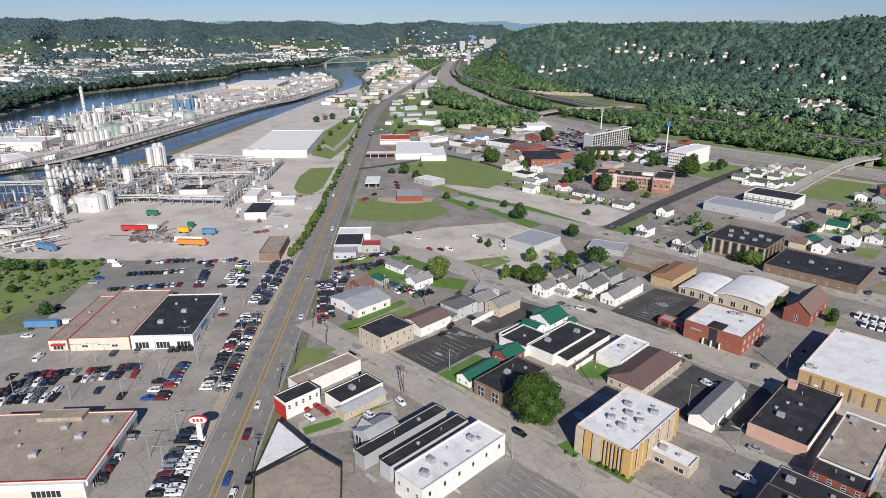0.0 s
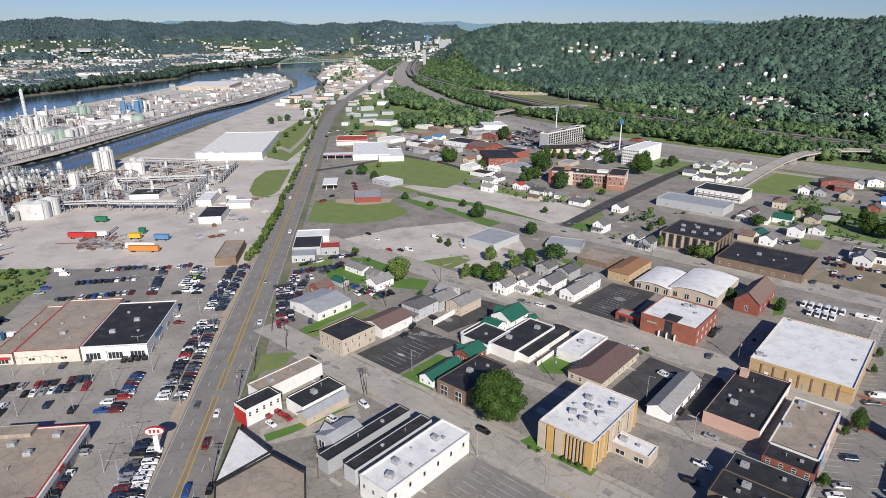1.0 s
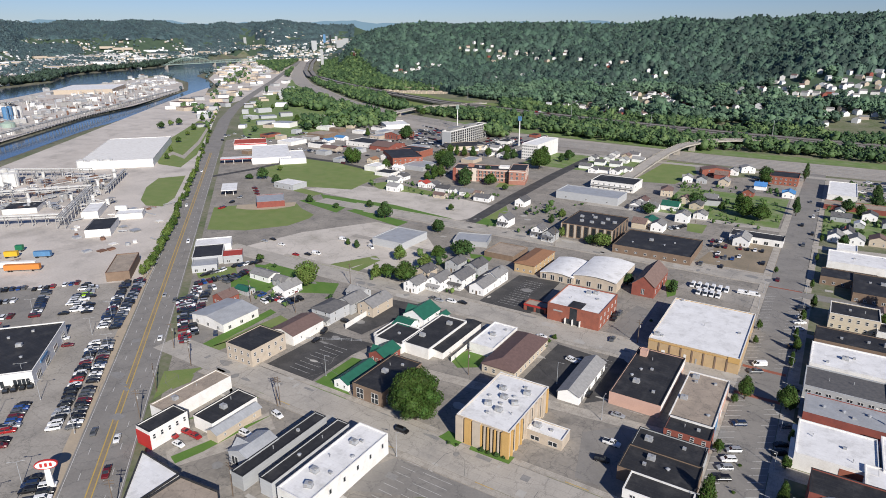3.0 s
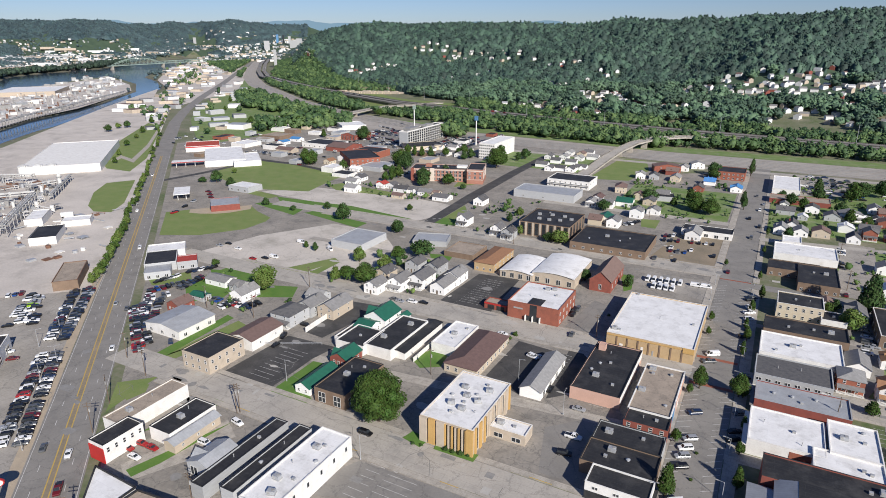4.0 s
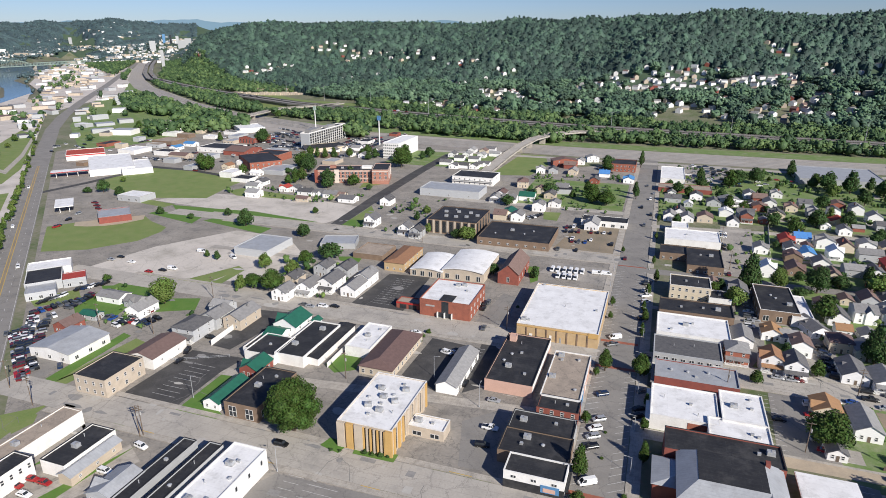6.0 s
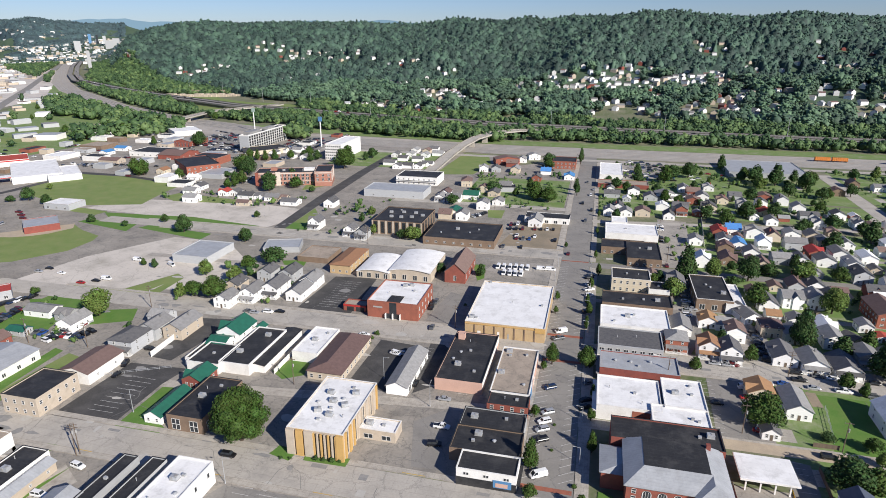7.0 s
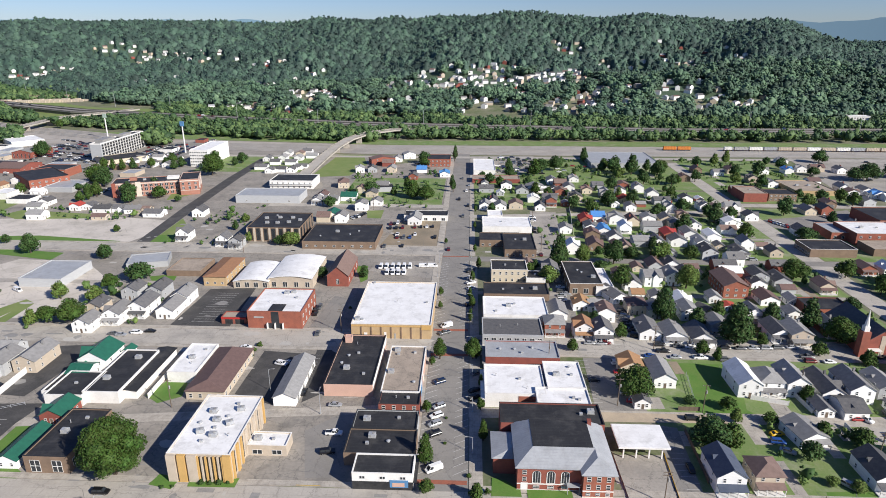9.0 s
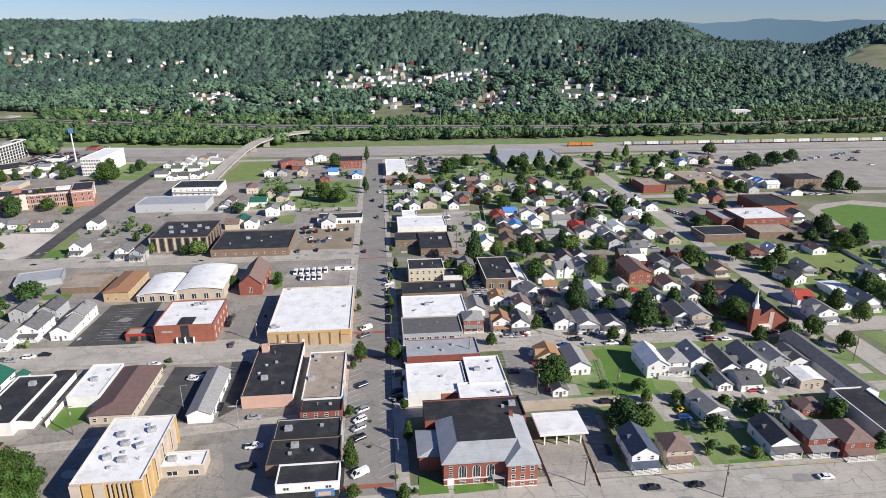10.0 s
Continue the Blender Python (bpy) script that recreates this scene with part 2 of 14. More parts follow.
    "foliage_light": mat("light_tree_leaves", (0.080, 0.128, 0.026), (0.11, 0.15, 0.036), rough=0.7, spec=0.2, scale=0.15, fine=1.5, island=0.35),
    "foliage_dark": mat("dark_tree_leaves", (0.028, 0.060, 0.016), (0.054, 0.095, 0.026), rough=0.7, spec=0.2, scale=0.15, fine=1.2, island=0.42),
    "bark": mat("tree_bark", (0.10, 0.075, 0.055), (0.065, 0.05, 0.04), scale=1.5),
    # hill leaves: a bluish haze cast is mixed into the base colours
    "woods": mat("hazed_hillside_leaves", (0.052, 0.102, 0.064), (0.094, 0.156, 0.090), rough=0.7, spec=0.35, scale=0.016, fine=0.5, mix=0.45, tone=0.5, bump=0.5, depth=0.6),
    "woods_haze": mat("hazed_hilltop_leaves", (0.036, 0.071, 0.055), (0.063, 0.106, 0.078), rough=0.7, spec=0.35, scale=0.008, fine=0.35, mix=0.5, tone=0.5, bump=0.6, depth=1.0),
    # far leaves: blue above green, the distance haze put into their colour
    "woods_far_haze": mat("hazed_distant_leaves", (0.044, 0.076, 0.082), (0.064, 0.100, 0.102), rough=0.6, spec=0.5, scale=0.004, fine=0.12, mix=0.5, tone=0.25, bump=1.0, depth=2.5),
    "forest_floor": mat("forest_floor", (0.046, 0.076, 0.046), (0.075, 0.112, 0.066), scale=0.03),
    "water": mat("river_water", (0.035, 0.055, 0.075), (0.045, 0.065, 0.08), rough=0.12, scale=0.02, fine=0.25, bump=0.06, spec=0.5),
    "bank": mat("river_bank_rubble", (0.20, 0.18, 0.14), (0.10, 0.105, 0.06), scale=0.05, fine=0.6, bump=0.4),
}
CAR_PAINT = {n: mat(n + "_car_paint", c, tuple(0.9 * v for v in c), rough=0.28, scale=1.0, spec=0.5, metal=mt) for n, c, mt in (
    ("white", (0.78, 0.78, 0.77), 0.0), ("black", (0.012, 0.012, 0.014), 0.0), ("silver", (0.42, 0.43, 0.44), 0.3), ("grey", (0.13, 0.135, 0.14), 0.2),
    ("red", (0.32, 0.02, 0.02), 0.0), ("dark_red", (0.13, 0.014, 0.018), 0.0), ("blue", (0.02, 0.07, 0.26), 0.0), ("dark_blue", (0.015, 0.03, 0.075), 0.0),
    ("lime", (0.36, 0.62, 0.02), 0.0), ("yellow", (0.66, 0.40, 0.02), 0.0))}


# ---- mesh building ----
class Mesh:
    """Collects faces; each face has a material slot."""

    def __init__(self):
        self.v, self.f, self.s = [], [], []

    def face(self, pts, slot=0):
        i = len(self.v)
        self.v.extend(pts)
        self.f.append(tuple(range(i, i + len(pts))))
        self.s.append(slot)

    def poly(self, verts, faces, slot=0):
        i = len(self.v)
        self.v.extend(verts)
        self.f.extend(tuple(i + k for k in f) for f in faces)
        self.s.extend([slot] * len(faces))

    def box(self, x0, y0, z0, x1, y1, z1, slot=0, taper=0.0):
        t = taper
        self.poly([(x0, y0, z0), (x1, y0, z0), (x1, y1, z0), (x0, y1, z0), (x0 + t, y0 + t, z1), (x1 - t, y0 + t, z1), (x1 - t, y1 - t, z1), (x0 + t, y1 - t, z1)],
                  [(3, 2, 1, 0), (4, 5, 6, 7), (0, 1, 5, 4), (1, 2, 6, 5), (2, 3, 7, 6), (3, 0, 4, 7)], slot)

    def ring(self, x0, y0, x1, y1, t, z0, z1, slot=0):
        o = [(x0, y0), (x1, y0), (x1, y1), (x0, y1)]
        n = [(x0 + t, y0 + t), (x1 - t, y0 + t), (x1 - t, y1 - t), (x0 + t, y1 - t)]
        for k in range(4):
            j = (k + 1) % 4
            self.face([(*o[k], z0), (*o[j], z0), (*o[j], z1), (*o[k], z1)], slot)
            self.face([(*n[j], z0), (*n[k], z0), (*n[k], z1), (*n[j], z1)], slot)
            self.face([(*o[k], z1), (*o[j], z1), (*n[j], z1), (*n[k], z1)], slot)
            self.face([(*o[j], z0), (*o[k], z0), (*n[k], z0), (*n[j], z0)], slot)

    def cyl(self, x, y, z0, z1, r, n=12, slot=0, r2=None, axis="z"):
        r2 = r if r2 is None else r2
        a = [(math.cos(2 * math.pi * k / n), math.sin(2 * math.pi * k / n)) for k in range(n)]
        lo, hi = [(r * c, r * s, z0) for c, s in a], [(r2 * c, r2 * s, z1) for c, s in a]
        pts = lo + hi
        if axis == "x":
            pts = [(p[2], p[0], p[1]) for p in pts]
            off = (0, x, y)
        elif axis == "y":
            pts = [(p[1], p[2], p[0]) for p in pts]
            off = (x, 0, y)
        else:
            off = (x, y, 0)
        pts = [(p[0] + off[0], p[1] + off[1], p[2] + off[2]) for p in pts]
        self.poly(pts, [tuple(range(n - 1, -1, -1)), tuple(range(n, 2 * n))] + [(k, (k + 1) % n, n + (k + 1) % n, n + k) for k in range(n)], slot)

    def beam(self, a, b, w, h=None, slot=0):
        """A square bar from a to b."""
        a, b = Vector(a), Vector(b)
        d = (b - a).normalized()
        up = Vector((0, 0, 1)) if abs(d.z) < 0.9 else Vector((1, 0, 0))
        s = d.cross(up).normalized() * (w / 2)
        u = s.cross(d).normalized() * ((h or w) / 2)
        p = [a - s - u, a + s - u, a + s + u, a - s + u, b - s - u, b + s - u, b + s + u, b - s + u]
        self.poly([tuple(q) for q in p], [(3, 2, 1, 0), (4, 5, 6, 7), (0, 1, 5, 4), (1, 2, 6, 5), (2, 3, 7, 6), (3, 0, 4, 7)], slot)

    def data(self, name, *mats):
        me = bpy.data.meshes.new(name)
        me.from_pydata(self.v, [], self.f)
        for m in mats:
            me.materials.append(MAT[m] if isinstance(m, str) else m)
        if any(self.s):
            me.polygons.foreach_set("material_index", self.s)
        me.update()
        return me


def part(name, mesh, mats, parent=None, label=""):
    """Links a Mesh, or ready mesh data, as one object, under parent if given."""
    data = mesh.data(name, *([mats] if isinstance(mats, (str, bpy.types.Material)) else mats)) if isinstance(mesh, Mesh) else mesh
    ob = new(name, data)
    if parent:
        ob.parent = parent
    if label:
        ob["label"] = label
    return ob


def thing(name, x, y, z=0.0, rot=0.0, label="", category="", group="", kind=""):
    ob = new(name)
    ob.empty_display_size = 0.5
    ob.matrix_basis = pose(x, y, z, 0, 0, rot)
    return tagged(ob, label, category, group, kind)


def patch(name, pts, z, m, label="", kind="structure", thick=0.0):
    """A flat piece of ground with corners pts; thick: the height of its kerb."""
    me = Mesh()
    me.face([(x, y, z) for x, y in pts])
    if thick:
        for (a, b), (c, d) in zip(pts, pts[1:] + pts[:1]):
            me.face([(a, b, z - thick), (c, d, z - thick), (c, d, z), (a, b, z)])
    ob = part(name, me, m)
    return tagged(ob, label, name.replace("_", " ").strip("0123456789 "), "", kind)


def rect(x0, y0, x1, y1):
    return [(x0, y0), (x1, y0), (x1, y1), (x0, y1)]


def strip(a, b, w, off=0.0):
    """The corners of a band of width w from a to b, its middle off metres to the right of the line."""
    ax, ay, bx, by = *a, *b
    ln = math.hypot(bx - ax, by - ay)
    ux, uy = (bx - ax) / ln, (by - ay) / ln
    rx, ry = uy, -ux
    lo, hi = off - w / 2, off + w / 2
    return [(ax + rx * lo, ay + ry * lo), (ax + rx * hi, ay + ry * hi), (bx + rx * hi, by + ry * hi), (bx + rx * lo, by + ry * lo)]


# ---- windows, doors and roof units, shared between buildings ----
SHARED = {}


def window_data(w, h, style="plain"):
    """One connected mesh: a frame with a sill, and panes set back in it."""
    key = ("window", round(w, 1), round(h, 1), style)
    if key not in SHARED:
        me = Mesh()
        w, h = key[1], key[2]
        t = 0.09 if style != "bare" else 0.05
        nx, nz = (max(2, round(w / 1.4)), 1 if h < 3 else round(h / 2.4)) if style == "bays" else (1, 2) if style == "sash" else (1, 1)
        verts, faces, panes, seen = [], [], [], {}

        def at(x, y, z):
            k = (round(x, 3), round(y, 3), round(z, 3))
            if k not in seen:
                seen[k] = len(verts)
                verts.append(k)
            return seen[k]

        xs, zs = [-w / 2 + w * i / nx for i in range(nx + 1)], [h * i / nz for i in range(nz + 1)]
        for i in range(nx):
            for j in range(nz):
                o = [(xs[i], zs[j]), (xs[i + 1], zs[j]), (xs[i + 1], zs[j + 1]), (xs[i], zs[j + 1])]
                n = [(xs[i] + t, zs[j] + t), (xs[i + 1] - t, zs[j] + t), (xs[i + 1] - t, zs[j + 1] - t), (xs[i] + t, zs[j + 1] - t)]
                for k in range(4):
                    q = (k + 1) % 4
                    faces.append((at(o[k][0], -0.08, o[k][1]), at(o[q][0], -0.08, o[q][1]), at(n[q][0], -0.08, n[q][1]), at(n[k][0], -0.08, n[k][1])))
                    faces.append((at(n[k][0], -0.08, n[k][1]), at(n[q][0], -0.08, n[q][1]), at(n[q][0], -0.02, n[q][1]), at(n[k][0], -0.02, n[k][1])))
                panes.append(tuple(at(x, -0.02, z) for x, z in n))
        c = [(-w / 2, 0), (w / 2, 0), (w / 2, h), (-w / 2, h)]
        for k in range(4):
            q = (k + 1) % 4
            faces.append((at(c[q][0], -0.08, c[q][1]), at(c[k][0], -0.08, c[k][1]), at(c[k][0], 0.05, c[k][1]), at(c[q][0], 0.05, c[q][1])))
        me.poly(verts, faces), me.poly([], [])
        me.f.extend(panes), me.s.extend([1] * len(panes))
        SHARED[key] = me.data("window", "frame" if style != "bare" else "metal", "glass")
    return SHARED[key]


def door_data(m, w=1.0, h=2.1):
    key = ("door", m, w, h)
    if key not in SHARED:
        me = Mesh()
        me.box(-w / 2 - 0.1, -0.06, 0, -w / 2, 0, h + 0.1, 1), me.box(w / 2, -0.06, 0, w / 2 + 0.1, 0, h + 0.1, 1)
        me.box(-w / 2, -0.06, h, w / 2, 0, h + 0.1, 1), me.box(-w / 2, -0.04, 0.02, w / 2, 0, h)
        SHARED[key] = me.data("door", m, "frame")
    return SHARED[key]


def unit_data(kind):
    key = ("unit", kind)
    if key not in SHARED:
        me = Mesh()
        if kind == "box":
            me.box(-1.1, -0.8, 0.15, 1.1, 0.8, 1.25), me.box(-1.2, -0.9, 0, 1.2, 0.9, 0.15, 1)
            me.cyl(0.45, 0, 1.25, 1.38, 0.5, 12, 1), me.box(-0.95, -0.84, 0.35, -0.2, -0.8, 1.1, 1)
        elif kind == "fan":
            me.cyl(0, 0, 0, 0.5, 0.45, 10), me.cyl(0, 0, 0.5, 0.75, 0.7, 10, 0, 0.25)
        elif kind == "small":
            me.box(-0.5, -0.4, 0, 0.5, 0.4, 0.75), me.box(-0.4, -0.44, 0.2, 0.4, -0.4, 0.6, 1)
        else:
            me.cyl(0, 0, 0, 0.9, 0.12, 8), me.cyl(0, 0, 0.9, 1.05, 0.2, 8, 1)
        SHARED[key] = me.data("roof_unit", "metal", "steel_grey")
    return SHARED[key]


def on_side(ob, side, w, d, u, z):
    """Puts a window or door on a side (s, n, e, w) of a w by d block, u metres along it from its middle."""
    if side == "s":
        ob.matrix_basis = pose(u, -d / 2, z)
    elif side == "n":
        ob.matrix_basis = pose(-u, d / 2, z, 0, 0, 180)
    elif side == "e":
        ob.matrix_basis = pose(w / 2, u, z, 0, 0, 90)
    else:
        ob.matrix_basis = pose(-w / 2, -u, z, 0, 0, -90)


def openings(b, w, d, spec):
    """spec: rows of (side, count, width, height, sill z, style), spread evenly; 'door' as style puts doors, with the material name as sill."""
    for side, count, ww, hh, z, style in spec:
        ln = w if side in "sn" else d
        for i in range(count):
            u = -ln / 2 + ln * (i + 0.5) / count
            if style.startswith("door"):
                ob = part("door", door_data(z, ww, hh), None, b)
                frac = float(style[4:] or 0.5)
                on_side(ob, side, w, d, -ln / 2 + ln * frac + (i - (count - 1) / 2) * (ww + 0.4), 0.05)
            else:
                on_side(part("window", window_data(ww, hh, style), None, b), side, w, d, u, z)


def flat_building(x, y, w, d, rot, h, wall, roof, label, wins=(), units=(), parapet=0.35, coping=None, category="building", name="building", z=0.0, accents=(), boxes=()):
    """A flat-roofed building: a ring of walls with a parapet, a roof deck, coping, windows, doors and roof units (kind, u, v from 0 to 1, turn); accents: (name, side, from, to, z0, z1, material, out) bands and pilasters; boxes: (u, v, w, d, h, material) on the roof."""
    b = thing(name, x, y, z, rot, label, category)
    me = Mesh()
    me.ring(-w / 2, -d / 2, w / 2, d / 2, 0.3, 0, h)
    part("wall", me, wall, b)
    me = Mesh()
    me.box(-w / 2 + 0.3, -d / 2 + 0.3, h - parapet - 0.25, w / 2 - 0.3, d / 2 - 0.3, h - parapet)
    part("roof", me, roof, b)
    me = Mesh()
    me.ring(-w / 2 - 0.06, -d / 2 - 0.05, w / 2 + 0.05, d / 2 + 0.05, 0.36, h + 0.003, h + 0.08)
    part("coping", me, coping or (roof if roof != "white_roof" else "concrete"), b)
    openings(b, w, d, wins)
    for what, side, f0, f1, z0, z1, m, out in accents:
        ln = w if side in "sn" else d
        me = Mesh()
        me.box(-ln / 2 + ln * f0, -out, z0, -ln / 2 + ln * f1, -0.004, z1)
        on_side(part(what, me, m, b), side, w, d, 0, 0)
    for u, v, bw, bd, bh, m in boxes:
        me = Mesh()
        me.box(-bw / 2, -bd / 2, 0, bw / 2, bd / 2, bh), me.ring(-bw / 2 - 0.05, -bd / 2 - 0.05, bw / 2 + 0.05, bd / 2 + 0.05, 0.2, bh, bh + 0.12)
        part("roof_house", me, m, b).matrix_basis = pose(-w / 2 + w * u, -d / 2 + d * v, h - parapet)
    for kind, u, v, turn in units:
        part("roof_unit", unit_data(kind), None, b).matrix_basis = pose(-w / 2 + w * u, -d / 2 + d * v, h - parapet, 0, 0, turn)
    return b


def gable_roof(w, d, h, rise, over=0.4, t=0.16, hip=0.0):
    """A roof whose ridge runs along y; hip: how far the ridge ends stand back."""
    me = Mesh()
    x, y = w / 2 + over, d / 2 + over
    drop = rise * over / (w / 2)
    r0, r1 = (0, -y + hip, h + rise), (0, y - hip, h + rise)
    e = [(-x, -y, h - drop), (x, -y, h - drop), (x, y, h - drop), (-x, y, h - drop)]
    lift = lambda p: (p[0], p[1], p[2] + t)
    top = [lift(p) for p in e] + [lift(r0), lift(r1)]
    me.poly(top, [(0, 4, 5, 3), (1, 2, 5, 4)])
    me.poly(e + [r0, r1], [(3, 5, 4, 0), (4, 5, 2, 1)])
    for a, b in ((0, 1), (2, 3)):
        k = 4 if a == 0 else 5
        if hip:
            me.poly(top, [(a, b, k)])
        else:
            me.poly(e + [r0, r1] + top, [(a, k, k + 6, a + 6), (k, b, b + 6, k + 6)])
    for a, b in ((1, 2), (3, 0)) + (((0, 1), (2, 3)) if hip else ()):
        me.face([e[a], e[b], top[b], top[a]])
    return me


def gable_walls(w, d, h, rise, hip=0.0):
    me = Mesh()
    p = [(-w / 2, -d / 2), (w / 2, -d / 2), (w / 2, d / 2), (-w / 2, d / 2)]
    for k in range(4):
        a, b = p[k], p[(k + 1) % 4]
        me.face([(*a, 0), (*b, 0), (*b, h), (*a, h)])
    if not hip:
        me.face([(-w / 2, -d / 2, h), (w / 2, -d / 2, h), (0, -d / 2, h + rise)])
        me.face([(w / 2, d / 2, h), (-w / 2, d / 2, h), (0, d / 2, h + rise)])
    return me


WALL_WORD = {"siding": "white-sided", "siding_tan": "cream-sided", "siding_grey": "grey-sided", "brick_red": "red brick", "brick_brown": "brown brick", "brick_tan": "tan brick"}
ROOF_WORD = {"shingle_grey": "grey shingle", "shingle_dark": "dark shingle", "shingle_brown": "brown shingle", "shingle_tan": "tan shingle", "roof_blue": "blue tarp", "white_roof": "white metal", "roof_green": "green metal", "roof_red": "red"}


def house(x, y, w, d, rot, h, rise, wall, roof, label, hip=0.0, porch=None, wins=None, chimney=False, category="house", name="house", door="wood", z=0.0, over=0.4):
    """A house with a pitched roof, its ridge along y and its front at -y; porch: its depth."""
    if label in ("", "small", "two-storey"):
        label = ("%s %s house with a %s roof %s" % (label, WALL_WORD[wall], ROOF_WORD[roof], "and front porch" if porch else "on its lot")).strip()
    key = ("house", round(w, 1), round(d, 1), round(h, 1), round(rise, 1), wall, roof, hip, over)
    form = int(abs(x) * 7 + abs(y) * 3) % 5 if name == "house" and not hip and 7 <= w <= 11 and 8 <= d <= 16 and h > 3 else 0
    key += (form,)
    if key not in SHARED:
        mw, mr = gable_walls(w, d, h, rise, hip), gable_roof(w, d, h, rise, over, 0.16, hip)
        if form in (1, 2, 4):
            # a cross gable or dormer on one or both slopes
            for sx in ((1, -1) if form == 4 else (1,) if form == 1 else (-1,)):
                cw, cr = d * (0.34 if form != 4 else 0.22), rise * (0.92 if form != 4 else 0.7)
                v, z0, u1 = (-d * 0.12 if form != 4 else d * 0.1), h - 0.3, (w / 2 + 0.5 if form != 4 else w * 0.34)
                a, b2, top, back = (sx * u1, v - cw / 2), (sx * u1, v + cw / 2), (sx * (u1 + 0.3), v, h + cr), (0, v, h + cr)
                zb = h if form != 4 else h + 0.4
                mw.face([(*a, 0 if form != 4 else h), (*b2, 0 if form != 4 else h), (*b2, zb), (sx * u1, v, h + cr - 0.1), (*a, zb)][::sx])
                if form != 4:
                    for q in (a, b2):
                        mw.face([(q[0], q[1], 0), (sx * (w / 2 - 0.2), q[1], 0), (sx * (w / 2 - 0.2), q[1], h), (q[0], q[1], h)])
                for q in (-1, 1):
                    e0, e1 = (sx * (u1 + 0.3), v + q * (cw / 2 + 0.3), zb - 0.12), (0, v + q * (cw / 2 + 0.3), zb - 0.12)
                    f = [e0, top, back, e1]
                    mr.face(f if q * sx > 0 else f[::-1]), mr.face([(c[0], c[1], c[2] - 0.14) for c in (f[::-1] if q * sx > 0 else f)])
                    mr.face([e0, top, (top[0], top[1], top[2] - 0.14), (e0[0], e0[1], e0[2] - 0.14)])
        if form in (1, 3):
            mr.box(w * 0.12, d * 0.16, h + 0.2, w * 0.12 + 0.7, d * 0.16 + 0.6, h + rise + 0.9)
        SHARED[key] = (mw.data("wall", wall), mr.data("roof", roof))
    b = thing(name, x, y, z, rot, label, category)
    part("wall", SHARED[key][0], None, b)
    part("roof", SHARED[key][1], None, b)
    if wins is None:
        wins = [("s", 2, 0.9, 1.4, 0.9, "sash"), ("e", 2, 0.9, 1.4, 0.9, "sash"), ("w", 2, 0.9, 1.4, 0.9, "sash")]
        if h > 4.5:
            wins += [("s", 2, 0.9, 1.4, 3.7, "sash"), ("e", 2, 0.9, 1.4, 3.7, "sash"), ("w", 2, 0.9, 1.4, 3.7, "sash")]
        wins += [("s", 1, 0.95, 2.05, door, "door0.5")]
    openings(b, w, d, wins)
    if porch:
        key = ("porch", round(w, 1), porch, roof)
        if key not in SHARED:
            me = Mesh()
            me.poly([(-w / 2, -porch - 0.3, 2.5), (w / 2, -porch - 0.3, 2.5), (w / 2, 0, 3.1), (-w / 2, 0, 3.1), (-w / 2, -porch - 0.3, 2.65), (w / 2, -porch - 0.3, 2.65), (w / 2, 0, 3.3), (-w / 2, 0, 3.3)],
                    [(3, 2, 1, 0), (4, 5, 6, 7), (0, 1, 5, 4), (1, 2, 6, 5), (2, 3, 7, 6), (3, 0, 4, 7)])
            me.box(-w / 2, -porch, 0, w / 2, 0, 0.35, 1)
            for u in (-0.47, -0.16, 0.16, 0.47):
                me.box(u * w - 0.09, -porch, 0.35, u * w + 0.09, -porch + 0.18, 2.55, 1)
            SHARED[key] = me.data("porch", roof, "frame")
        part("porch", SHARED[key], None, b).matrix_basis = pose(0, -d / 2, 0)
    if chimney:
        me = Mesh()
        me.box(w * 0.18, d * 0.1, h, w * 0.18 + 0.7, d * 0.1 + 0.6, h + rise + 0.7)
        part("chimney", me, "brick_red", b)
    return b


# ---- cars ----
CAR_KINDS = {
    # length, width, hood z, roof z, cabin start and end at the belt, cabin start and end at the roof (fractions from the nose)
    "sedan": (4.7, 1.82, 0.95, 1.45, 0.27, 0.86, 0.42, 0.72),
    "suv": (4.7, 1.9, 1.08, 1.72, 0.24, 0.985, 0.36, 0.93),
    "pickup": (5.6, 2.0, 1.12, 1.85, 0.25, 0.60, 0.36, 0.57),
    "van": (5.4, 2.0, 1.15, 2.1, 0.10, 0.99, 0.24, 0.97),
}


